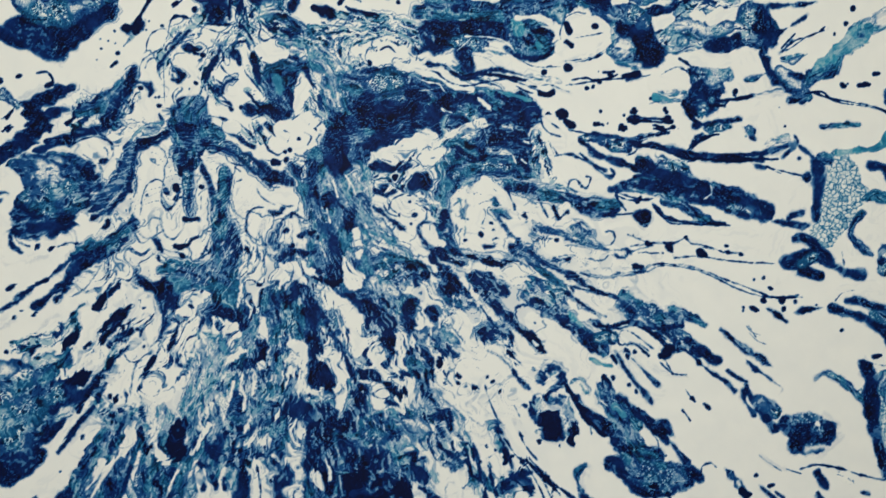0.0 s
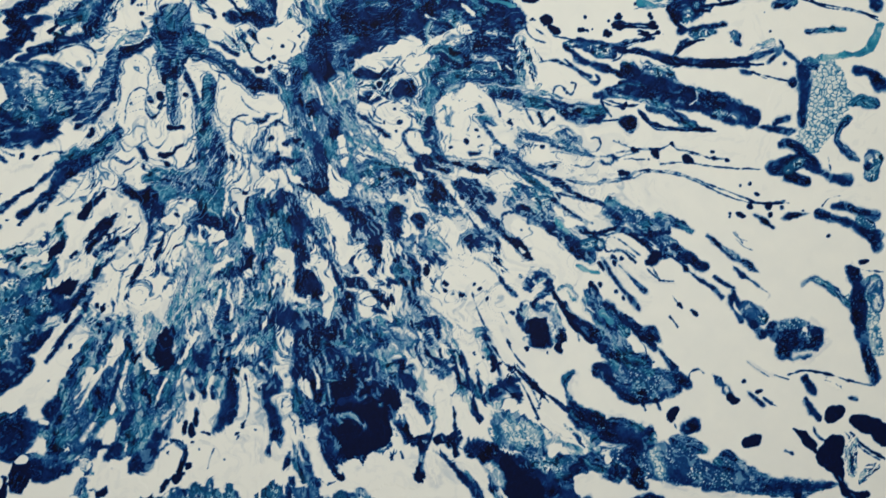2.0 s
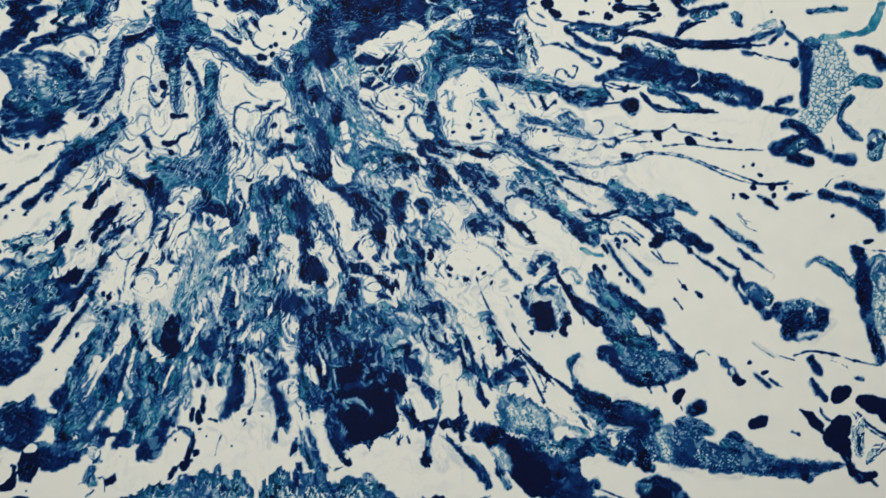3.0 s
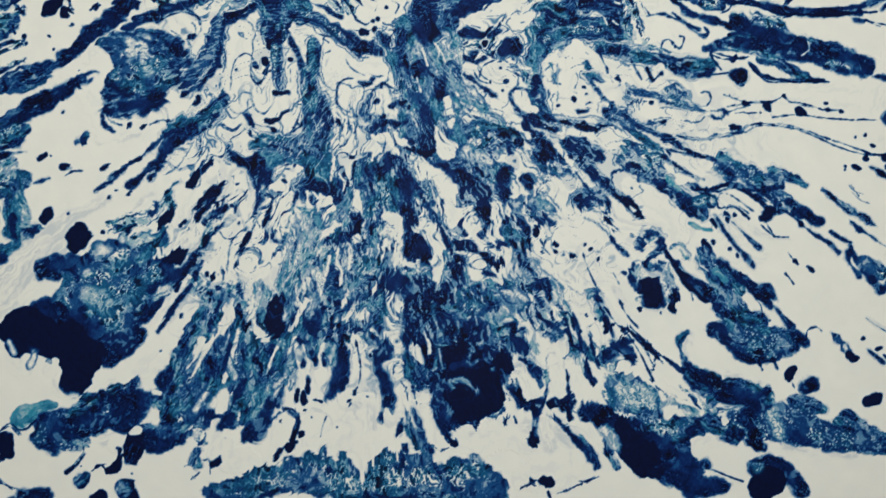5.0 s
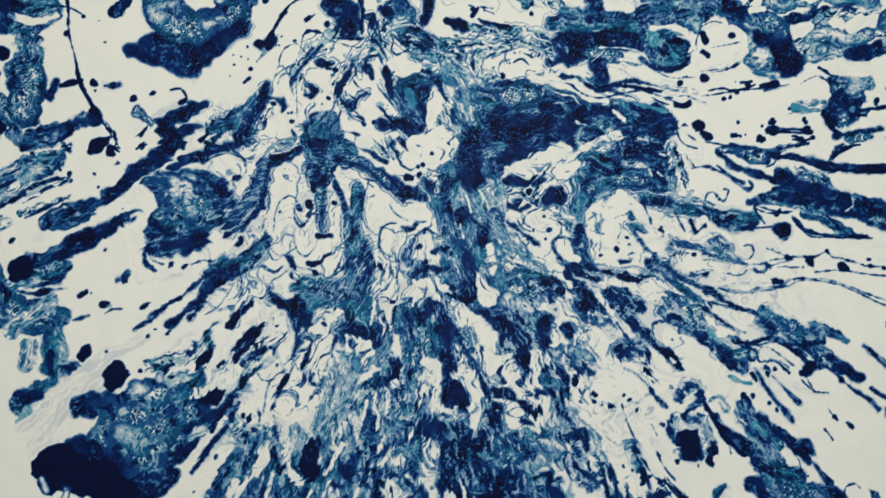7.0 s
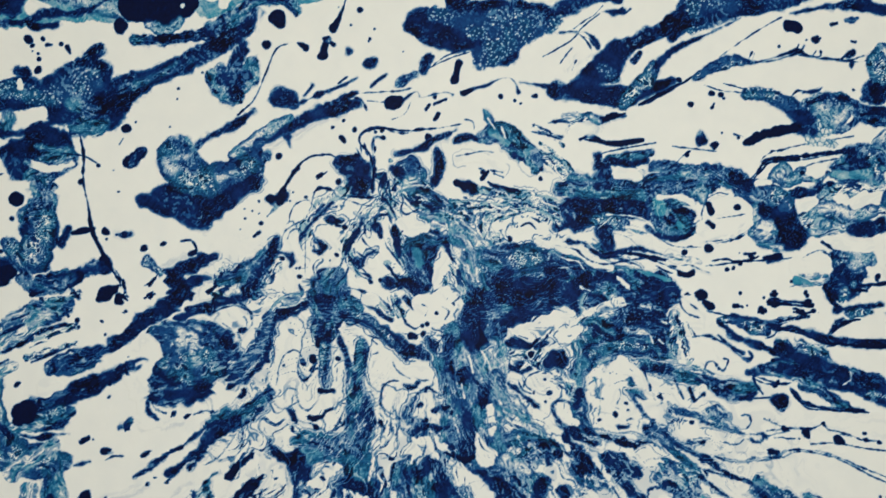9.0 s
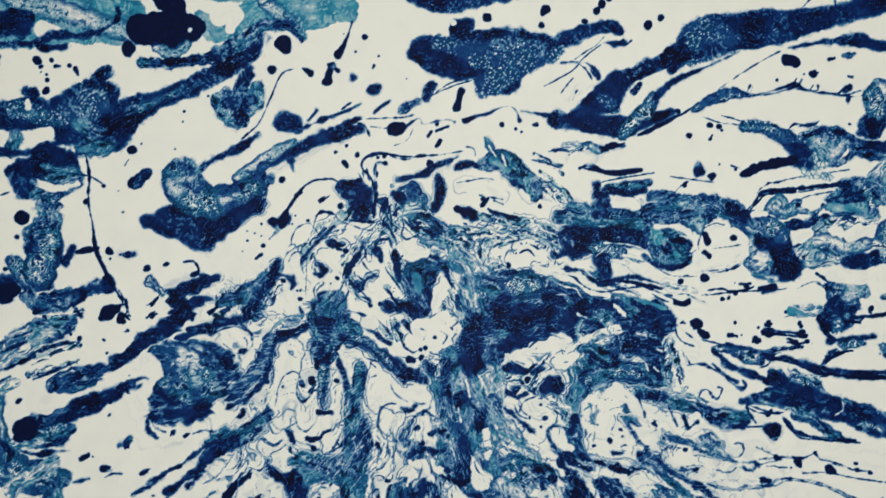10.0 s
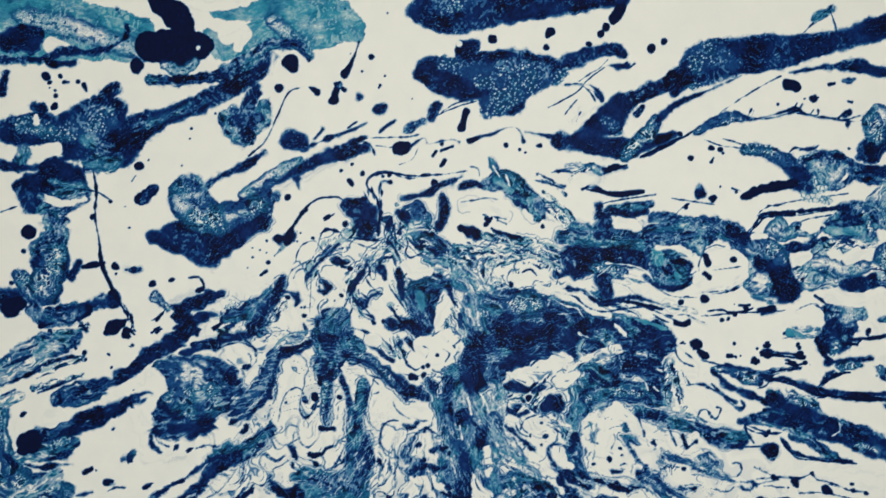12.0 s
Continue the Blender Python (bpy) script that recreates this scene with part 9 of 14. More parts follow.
pour("navy", 0.6, [(281.4, 480.4, 2.1), (275.5, 476.2, 3.1), (271.2, 468.5, 3.6), (267, 459.2, 4.2)])
pour("crackle", 0.6, [(260.6, 456.5, 3.1), (267.7, 468.3, 2.1)])
pours("navy", 0.5, [(229.1, 491.5, 3.1), (237.6, 491.2, 3.1), (242.7, 490.4, 2.1)], [(245.7, 489.5, 0.6), (253, 485.1, 0.7), (256.7, 478.1, 0.7), (257.6, 469.1, 0.6)])
pour("black", 0.4, [(246.6, 465.7, 2.4), (250.6, 467.3, 1.6)])
pour("blue", 0.8, [(332, 508.4, 1), (332.8, 500.8, 3.6), (333.6, 491.7, 9.4), (327.9, 480.3, 12.5), (322.4, 465.9, 10.4)])
pours("navy", 0.8, [(321.6, 488.3, 4.2), (319.5, 476, 5.2), (319.5, 460.8, 5.7)], [(332.1, 504.4, 2.1), (334, 494.3, 3.1)])
pour("crackle", 0.8, [(339, 483.7, 6.2), (345.9, 475.8, 6.2)])
pours("black", 0.3, [(332.1, 533.4, 2.2)], [(362.4, 509.9, 2)], [(371, 510.7, 1.6)])
pours("navy", 0.3, [(333.9, 538.5, 0.6), (337.6, 534.1, 0.8), (340.4, 528.6, 0.9), (342.1, 522.5, 0.8), (347.8, 519.6, 1), (353.5, 517.3, 1), (359.7, 515.4, 2.1), (361.8, 514, 2.1)], [(342.2, 521.5, 0.6), (340.4, 514.8, 0.8), (338.5, 510.7, 0.7)])
pours("navy", 0.6, [(349.9, 531.9, 1), (349.6, 525.8, 3.1), (355.6, 529.6, 2.1), (359.5, 534.3, 2.1), (365, 536.5, 2.6), (367.5, 538.6, 1)], [(347.1, 539, 0.5), (348.3, 533.9, 0.6)], [(352.8, 522.9, 1), (358.1, 517.9, 1)])
pours("navy", 0.5, [(335.3, 501.9, 1), (342.3, 503.7, 1.9), (350, 502.4, 1), (355.6, 500.5, 1.9), (360.8, 499.2, 0.8)], [(357.8, 497.5, 0.5), (364.8, 499.3, 0.7), (370.6, 495.4, 0.8), (375.4, 489.9, 1), (379.6, 485, 1.1)])
pour("shred", 0.5, [(348, 570.7, 1.6), (354.3, 566.8, 2.6), (360.3, 569, 1.6)])
pours("navy", 0.3, [(356.4, 563.8, 0.5), (356.2, 556.1, 0.6), (358.5, 549.6, 0.8), (361.5, 549.2, 0.8), (362.3, 554.8, 0.5), (359, 562.9, 0.4)], [(348.3, 562.5, 0.4), (352.2, 553.4, 0.5), (356.1, 545.4, 0.5), (361.3, 540.5, 0.6)])
pours("navy", 0.6, [(365.7, 561.6, 2.1), (367.4, 556.5, 3.1), (371.6, 553.6, 2.1)], [(362.4, 566, 0.6), (369.5, 569.4, 1), (376.6, 569.6, 0.6)])
pour("navy", 0.4, [(373.2, 550.1, 0.4), (376.6, 541, 0.6), (381.9, 534.5, 0.8), (386.7, 528, 0.8), (391.6, 521.6, 1), (397.9, 516.7, 1)])
pours("navy", 0.4, [(369.9, 600.1, 0.8), (368.7, 589.8, 0.8), (375.1, 582.3, 0.8), (381, 573.9, 1), (384.9, 564.8, 1), (385.3, 554.6, 1), (383.1, 545.3, 1.1), (387, 535.2, 1.1)], [(378.1, 600.4, 0.6), (375.3, 591, 0.7), (379.7, 584, 0.8), (387.5, 579.2, 0.6)], [(360, 577.2, 0.5), (366.9, 584.6, 0.6), (371.7, 594, 0.6)])
pours("white", 0.6, [(389.1, 563.9, 4.2), (396.5, 556, 5.2), (411.7, 559.6, 4.2)], [(386.8, 570, 2.1)])
pour("black", 0.3, [(389.9, 554.7, 0.9)])
pours("navy", 0.4, [(388.2, 588.4, 0.6), (390.9, 582.9, 0.6), (388.7, 575.1, 0.8), (392.9, 570.2, 0.8), (399, 572.4, 0.6), (405, 575.7, 0.5)], [(391.5, 580.4, 0.5), (398.1, 582.6, 0.6), (403.4, 578.7, 0.6)])
pour("navy", 0.6, [(409, 578.9, 2.1), (415.2, 576.1, 3.6), (416.4, 572.5, 2.1)])
pour("blue", 0.8, [(397.9, 589.8, 2.1), (406.5, 592.2, 3.1), (416.8, 589.5, 3.6), (427.3, 581.6, 3.6), (434.8, 573.7, 3.1)])
pour("shred", 0.8, [(407.3, 568.1, 2.1), (419.2, 566, 3.6), (429.7, 558.6, 4.2), (437.8, 546.1, 4.7), (446, 531, 5.7), (453.2, 515.9, 5.2)])
pours("blue", 1, [(395.1, 538, 4.2), (403, 543.9, 6.2), (416.3, 545.4, 4.7), (428.5, 546.8, 3.1)], [(399.9, 532.1, 7.3), (405.4, 519.5, 7.8), (412.4, 510.5, 6.8)])
pour("teal", 0.8, [(403.3, 537.3, 4.2), (406.8, 525.6, 4.2)])
pours("navy", 0.8, [(377.6, 511.9, 2.1), (383, 505.5, 2.6), (393, 510.9, 3.1), (400.3, 506, 3.6), (407.6, 502.2, 3.6), (414.6, 506.5, 3.1)], [(412, 522.2, 3.6), (416.3, 515.7, 3.6)])
pours("white", 0.8, [(429.1, 530.5, 3.6), (424.3, 521.6, 4.2), (421.6, 511.8, 4.2)], [(429, 502.3, 4.7), (434.6, 489.8, 6.2), (424.8, 476.7, 6.2), (442.4, 484.9, 5.2), (401.8, 478.5, 5.2)], [(404, 488.8, 3.1)])
pours("navy", 0.4, [(408.9, 494.1, 0.5), (416.4, 499.4, 0.6), (423.8, 504.7, 0.6), (428.8, 510, 0.5)], [(419.4, 484.2, 0.5), (426.9, 489.5, 0.6), (431.8, 495.8, 0.6)], [(434.6, 489.8, 0.6), (440.6, 495, 0.8), (443.4, 502.8, 0.6)], [(417.4, 468.8, 0.6), (424.9, 473.1, 0.6), (432.7, 469.3, 0.6)], [(404.1, 484.7, 0.8), (408.4, 478.7, 0.8), (410.7, 471.2, 0.8)], [(392.5, 496.1, 2.1), (397.7, 491.2, 2.6), (401.5, 486.2, 2.1)])
pours("black", 0.3, [(424.4, 475.1, 1.9)], [(409.9, 463.5, 2.6)], [(436.6, 489.8, 1.6)], [(412.1, 503.3, 1.6)])
pour("blue", 1.2, [(534.1, 594.7, 6.2), (565.2, 594.2, 9.4), (596.5, 592.7, 9.4), (627.7, 594.9, 7.3), (656.3, 601.1, 5.2)])
pours("navy", 1.2, [(538.7, 581.4, 6.2), (565.7, 579.3, 6.8), (591.7, 578.1, 7.3), (612.6, 574.7, 7.3)], [(538, 571.1, 5.2), (546.5, 563.1, 5.7), (558.3, 565.6, 5.2)], [(565.1, 596.8, 4.2), (578, 599.8, 4.7)])
pour("crackle", 1, [(566.1, 566.9, 5.2), (579.1, 566.3, 6.2), (591.1, 562.6, 4.7)])
pour("navy", 1, [(572.7, 554.8, 8.8), (575, 547.1, 6.2)])
pour("blue", 1, [(620.2, 583.2, 9.4), (625.8, 572.1, 11.4), (633.9, 560.5, 9.4), (650.6, 561, 6.2)])
pours("teal", 1, [(620.2, 584.3, 4.7), (624, 577.2, 5.2)], [(641.7, 563.3, 4.2)])
pours("navy", 0.6, [(610.4, 562.2, 2.1), (619.5, 555.3, 2.6), (633.1, 551.6, 2.6), (646.7, 553.1, 2.6), (653.8, 560.6, 3.1)], [(636.1, 576, 3.1), (646.5, 576.4, 2.6)])
pours("white", 0.5, [(573.7, 572.3, 0.8), (591.9, 571.9, 1), (607.6, 568.9, 1), (615.6, 563.4, 1.2)], [(566.3, 559.7, 1), (579, 570.4, 0.8)], [(592.2, 561.6, 1.6), (602.8, 556.8, 3.1), (613.4, 551, 5.2), (597.9, 546.3, 6.2), (587.5, 546, 4.2)])
pour("shred", 0.4, [(593.3, 559.6, 1), (603.8, 556.8, 1.6), (613.2, 556.1, 1)])
pour("white", 0.6, [(621.6, 588.5, 2.1), (637.2, 589.5, 3.1), (651, 584.8, 3.1)])
pour("lace", 0.8, [(652.9, 592.2, 2.6), (660.1, 595, 5.2), (662.5, 585.8, 3.1)])
pour("white", 1, [(678, 574.9, 13), (696.3, 575.5, 11.4), (675.8, 559.3, 8.3), (657.8, 548.3, 4.2), (701.8, 565.4, 6.2)])
pours("black", 0.4, [(667.8, 581.8, 3.1), (669.5, 576.7, 3.6)], [(693.5, 580.6, 2.6)], [(667.2, 567.3, 1.6), (671.5, 563.3, 2.3)], [(667.3, 543.5, 3.6)], [(645.5, 538.6, 2.3)])
pour("navy", 0.3, [(674.4, 570.1, 0.3), (688.5, 572.2, 0.5), (701.6, 574.7, 0.3)])
pour("pale", 0.4, [(660.4, 547.4, 1), (676, 551.5, 1.6), (691.6, 556.2, 1.6), (700.8, 565.3, 1.6)])
pours("navy", 0.3, [(584.6, 555.2, 0.3), (595.1, 551.4, 0.3), (602.1, 544.9, 0.3)], [(621.6, 553.3, 0.3), (630.2, 546.9, 0.5), (642.3, 543.7, 0.5), (660.5, 544.3, 0.3)], [(665.6, 549.1, 0.3), (681.3, 550.7, 0.5), (693.8, 553.7, 0.5), (704.6, 560.3, 0.6)])
pour("crackle", 1, [(708.8, 599.3, 7.3), (724.7, 594.7, 8.3), (738.2, 582.2, 7.3)])
pours("navy", 1, [(690.1, 609, 4.2), (703.5, 600.7, 5.2)], [(716.2, 577.3, 4.2), (727, 569.3, 6.2), (736.2, 560.3, 5.2)], [(715.5, 546.6, 3.1), (731.2, 548.7, 4.7), (745.4, 551.3, 5.2)])
pour("lace", 0.8, [(707.3, 557.8, 4.2), (717.6, 565.9, 4.2), (730.9, 561.1, 3.6)])
pours("white", 0.5, [(715, 563.2, 2.1), (723, 560.9, 2.1)], [(724.4, 603.5, 2.6), (711.3, 603, 3.1)])
pours("white", 1, [(515, 546.1, 3.1), (535.8, 542.7, 4.2), (551.5, 536.6, 4.7), (565.2, 528.3, 4.7), (578.8, 524.1, 3.6)], [(598.2, 534.5, 1.6), (614, 528.8, 2.6)])
pours("navy", 0.5, [(535.6, 547.3, 0.6), (553.8, 546.4, 1), (562.8, 539, 2.1), (576.4, 534.8, 2.6), (589.8, 539.9, 2.1), (603.2, 541.9, 2.1), (617.9, 538.7, 1), (629.5, 535.5, 0.8)], [(528, 544, 0.5), (546.2, 540.5, 0.6), (556.8, 532.1, 0.8), (571.5, 527.4, 0.8), (588, 530, 1), (608.7, 533.3, 1.1), (621.8, 531.6, 0.8), (632.1, 533, 0.5)], [(557, 524.4, 0.5), (572.7, 522.3, 0.6), (588.3, 521.3, 0.8), (596.2, 515.4, 0.6), (603.3, 506.3, 0.8), (599.2, 502.6, 0.6)])
pours("shred", 0.5, [(629.4, 536, 1.6), (642.5, 533.9, 3.1), (658.3, 531.8, 2.6)], [(585.6, 522.7, 2.6), (598.6, 522.1, 3.1)])
pours("black", 0.4, [(671.4, 531.7, 0.7), (684.4, 533.7, 1), (692.3, 530.9, 1), (705.4, 532.8, 1), (714.2, 536.2, 0.7)], [(718.5, 534.8, 1), (727.9, 535.6, 2.6), (733.1, 537.9, 2.1)], [(700.5, 538.4, 0.7), (710.5, 538.7, 0.8)])
pours("navy", 0.3, [(619.3, 527.4, 0.6), (625.6, 523.5, 0.8), (635.1, 519.7, 0.6)], [(632.3, 526.8, 1), (638.1, 526, 1)], [(642.7, 527.2, 0.3), (651.6, 527.5, 0.5), (661.1, 523.6, 0.5), (668.5, 520.8, 0.8)], [(665.2, 526.9, 0.5), (671.5, 528.1, 0.5)])
pours("black", 0.5, [(641.9, 519.9, 2.1), (648.2, 518.6, 2.6), (653.9, 520.8, 2.4)], [(685.2, 524.4, 1.6)], [(690.4, 524.6, 1.6)], [(661.8, 500.9, 4.7)], [(656.5, 502.8, 1.6)], [(648.2, 501, 1.7)], [(664.1, 493.8, 1.6), (670.4, 491.4, 2.8)], [(697.3, 503.1, 1.4)], [(692.4, 491.6, 1.6), (698.7, 490.7, 1.6)], [(703.9, 491.4, 0.8)], [(714.6, 486.1, 1.6), (720.8, 486.8, 1.6)], [(725.7, 501.9, 1.2), (730.9, 502.1, 1.6)], [(718.9, 498.6, 1)])
pours("black", 0.4, [(722.7, 495.1, 1.6), (727.9, 496.8, 2.6), (732.1, 495.9, 1.6)], [(723.3, 493, 1.6), (730.1, 492.2, 1.8), (738, 493.5, 1.2), (745.9, 492.7, 1)])
pour("blue", 1.5, [(474.2, 532, 11.4), (500.2, 525.1, 15.6), (526, 525.9, 14.6), (546.9, 516.4, 13.5)])
pours("crackle", 1.2, [(487.2, 529.8, 8.3), (510.3, 532.1, 7.3)], [(500.6, 512.3, 7.3), (521.1, 515.5, 6.2)])
pours("navy", 1.4, [(480.3, 504, 11.4), (511.2, 502.4, 12.5), (539.7, 499.2, 10.4), (557.6, 508, 9.4)], [(521, 520.7, 4.7), (536.5, 518.6, 4.7)], [(484.9, 519.5, 5.2)])
pours("white", 0.5, [(528.2, 536.3, 0.6), (538.7, 531.5, 1), (549.1, 529.3, 1), (554.5, 521.7, 1)], [(531.2, 523.6, 0.7), (544.1, 525, 0.8)])
pours("navy", 0.8, [(567.6, 517, 5.7), (579.1, 513.8, 6.2), (589.5, 516.2, 4.7)], [(588.6, 511, 4.7), (595.1, 503, 5.2), (603.5, 498.1, 4.2)])
pours("marble", 0.6, [(575.1, 509.5, 2.6), (579.6, 499.4, 3.1), (585, 491.9, 2.6)], [(555.3, 498.6, 2.6), (553, 489.3, 3.6), (562.5, 483.5, 3.6)])
pours("white", 0.6, [(583.2, 517.5, 1), (590.7, 511.1, 1.6), (596, 505.1, 1.6)], [(552.4, 506.3, 1.6), (560.3, 502.9, 1)])
pours("navy", 0.8, [(602.9, 519.2, 3.1), (614.5, 513.4, 6.2), (630.3, 507.7, 7.3), (638.8, 501.3, 4.7)], [(609.5, 506.5, 5.2), (625.3, 499.8, 4.2)])
pour("teal", 0.5, [(603.8, 521.8, 1.6), (619.6, 517.7, 2.1), (632.7, 513.4, 1.6)])
pours("white", 0.8, [(589.1, 493.5, 3.1), (568.6, 487.8, 3.6), (553.2, 480.6, 3.1), (543.2, 472.6, 4.2)], [(648.9, 496.4, 4.2), (662.5, 476.2, 6.2), (641.7, 475.6, 5.2)])
pour("blue", 0.8, [(576.4, 484.9, 4.2), (585.4, 478, 6.8), (582.7, 467.6, 6.8)])
pours("navy", 0.8, [(603.9, 484.7, 4.7), (610.4, 475.7, 6.2), (626.2, 470, 5.7)], [(617.9, 487.7, 3.1), (624.9, 479.2, 4.2)])
pours("white", 0.4, [(612.5, 492.2, 1), (616.4, 484.1, 1.4), (615.7, 473.8, 1)], [(620.7, 479.1, 0.8), (630.2, 475.2, 1.2), (636.4, 478, 1)])
pours("navy", 0.4, [(589.3, 488.4, 1), (600.6, 490.8, 2.1), (610.9, 494.7, 1), (619.3, 492.4, 1)], [(589.1, 492.5, 0.6), (602.1, 495, 0.6)])
pour("white", 1, [(513.3, 471.7, 6.2), (527.5, 477.3, 7.3), (538.8, 479.7, 4.2)])
pours("navy", 0.4, [(502.1, 466.3, 0.6), (511, 478.3, 0.8), (520.1, 484.7, 1), (529.8, 486.6, 1), (537.6, 483.7, 0.8)], [(507.2, 469, 0.6), (514.7, 474.3, 0.6)], [(523.8, 464.3, 0.6), (527.7, 472.1, 0.6)])
pours("navy", 0.3, [(640.9, 501.3, 0.6), (642.7, 492.1, 0.8), (648.7, 484, 0.8), (660.3, 479.8, 0.6)], [(651.6, 492.4, 0.6), (660.1, 486.5, 1.1)], [(633.5, 485.6, 0.8), (631.3, 475.3, 0.8), (639.3, 467.8, 0.6)])
pour("crackle", 0.6, [(677.1, 477.7, 2.1), (689.6, 478.6, 4.2), (707, 476, 4.2), (721.3, 471.8, 3.6)])
pours("navy", 0.4, [(692.7, 482.3, 0.6), (712.1, 479.3, 1), (725.3, 476.6, 2.1), (746.2, 480.3, 1)], [(722.7, 475.4, 1), (733.4, 470.6, 2.1)], [(677.1, 476.7, 2.1), (683.5, 471.7, 2.1)])
pours("white", 1, [(288.3, 463.6, 13), (284.3, 438.9, 10.4), (289.9, 408.7, 11.4)], [(311.8, 400.1, 13), (326.1, 389.4, 9.4)], [(338.6, 431.2, 7.3), (337.2, 408.8, 7.3)], [(378.5, 429.2, 15.6), (403.5, 427.9, 14.6)], [(377, 404.2, 7.8), (411.9, 399.9, 10.4)], [(412, 487.5, 10.4), (429.2, 481.6, 9.4), (391, 471, 5.2)], [(362.2, 492.3, 8.3)])
pours("navy", 0.8, [(276.6, 475.1, 2.1), (286.8, 480.1, 3.6), (296.8, 481.1, 3.1), (303.1, 486.7, 3.1), (307.3, 490, 2.1)], [(273.9, 471.2, 2.1), (272.5, 456.9, 2.1), (270.4, 439.6, 2.6)])
pours("blue", 1, [(328, 503.9, 16.6), (326.1, 489.1, 13.5), (327.7, 474.1, 6.8)], [(310.2, 497.3, 5.2), (315.8, 482.1, 4.7)])
pours("navy", 0.8, [(322.3, 491.8, 8.3), (323.9, 476.8, 4.7)], [(326.6, 464.2, 2.6), (324.3, 441.9, 3.1), (322.9, 427, 3.6), (323.7, 416, 3.6)])
pours("crackle", 0.5, [(320.9, 452, 3.6), (319.4, 427.2, 3.1)], [(327.6, 431.7, 2.1)])
pour("black", 0.4, [(317.5, 412.3, 2.1), (323.4, 411.5, 2.6), (329.4, 412.2, 1.8)])
pours("navy", 0.3, [(279.9, 416.7, 0.5), (281.8, 431.6, 0.6), (286.5, 442.8, 0.8), (293.8, 447.9, 0.8), (299.6, 446.1, 0.6), (302.3, 441, 0.5)], [(299.1, 438.2, 0.5), (298.5, 428.2, 0.6), (303.1, 421, 0.8), (307.7, 422.8, 0.8), (310.9, 427.6, 0.6)], [(308.6, 429.7, 0.6), (316.2, 431.8, 0.8)], [(276.3, 454.2, 0.5), (277.5, 441.7, 0.6), (273.9, 432, 0.5)])
pours("black", 0.4, [(304, 436.4, 2.6)], [(311.4, 442.5, 1.6), (313.1, 438.5, 2.6)], [(316.3, 458.2, 1.6), (316.4, 452.2, 2.3)], [(334.1, 440.4, 2.3)], [(286, 434.3, 1)])
pour("navy", 0.6, [(333.5, 470.3, 2.1), (334.5, 462.3, 2.6), (337.9, 452.2, 3.1), (342.2, 442, 2.6), (344.4, 428.4, 2.1), (341.6, 415, 1.1), (344, 404.9, 1.1), (347.2, 400.8, 0.8)])
pour("white", 0.5, [(336.7, 466.2, 2.6), (343.3, 459.9, 3.1), (350, 454.6, 2.6)])
pours("navy", 0.3, [(333.7, 432.4, 0.3), (332.9, 420.5, 0.5)], [(331.3, 401.6, 0.3), (344.2, 400.4, 0.5)])
pours("navy", 0.6, [(290.6, 395.7, 2.1), (295.2, 390.5, 3.1), (296.8, 384.4, 2.1)], [(291.7, 397.7, 0.5), (299.4, 402.2, 0.5)])
pours("black", 0.5, [(310, 388.2, 2.1), (315, 387.4, 2.3), (320.6, 389.1, 1.2), (324.3, 393.4, 1), (330, 396.2, 0.8)], [(315.4, 378.9, 2.4)], [(337.2, 383.8, 1)], [(333, 380.5, 1)], [(313.6, 381, 1.2)])
pours("navy", 0.5, [(322.6, 373, 0.5), (332.8, 377.5, 0.8), (341.7, 384, 1.1), (347.3, 393.7, 1), (348.9, 402.7, 0.8)], [(293.6, 381.1, 0.8), (296.2, 374.4, 1), (305, 372, 0.6)])
pour("blue", 1, [(295.8, 367.5, 4.2), (319.8, 369.2, 4.7), (334.5, 363.9, 6.8), (350, 371.6, 7.3), (361.4, 377.5, 5.2)])
pour("lace", 0.6, [(304.9, 369, 2.6), (327.1, 364.8, 3.6)])
pour("blue", 1, [(354.7, 450.3, 4.7), (352.8, 435.5, 5.2), (350.8, 418.1, 6.2), (352.9, 403, 7.8), (357, 387.7, 7.8), (358.1, 372.6, 7.3)])
pours("navy", 0.8, [(359.9, 404.1, 4.2), (360.3, 394.1, 5.7), (363.1, 381.9, 4.2)], [(349.2, 425.6, 2.6), (349.3, 410.6, 2.6)], [(358.5, 446.2, 2.1), (358.8, 435.2, 2.1)])
pour("white", 0.5, [(369.2, 399.6, 2.1), (370.1, 389.5, 1.6)])
pours("navy", 1, [(339.5, 480, 4.2), (356.1, 474.2, 4.7), (368.3, 468.6, 4.7), (379.3, 460.1, 5.2), (389.8, 451.1, 4.7), (402, 446.5, 4.7), (411.9, 443.5, 3.6)], [(393.4, 444.4, 3.1), (394.6, 438.9, 1.1)])
pour("crackle", 0.8, [(346.6, 480.6, 4.2), (361.2, 475.9, 3.6), (373.2, 466.4, 3.1), (382.6, 456.4, 3.1)])
pours("navy", 0.5, [(349.8, 492.9, 0.6), (359.4, 487.5, 1), (367.7, 484.6, 2.1), (373.9, 479.3, 2.3), (381.2, 475, 1.9)], [(371.3, 494.4, 0.6), (378, 489.1, 1.1), (381.6, 481.4, 1)], [(381.9, 487.9, 1), (388.2, 492.6, 2.1)])
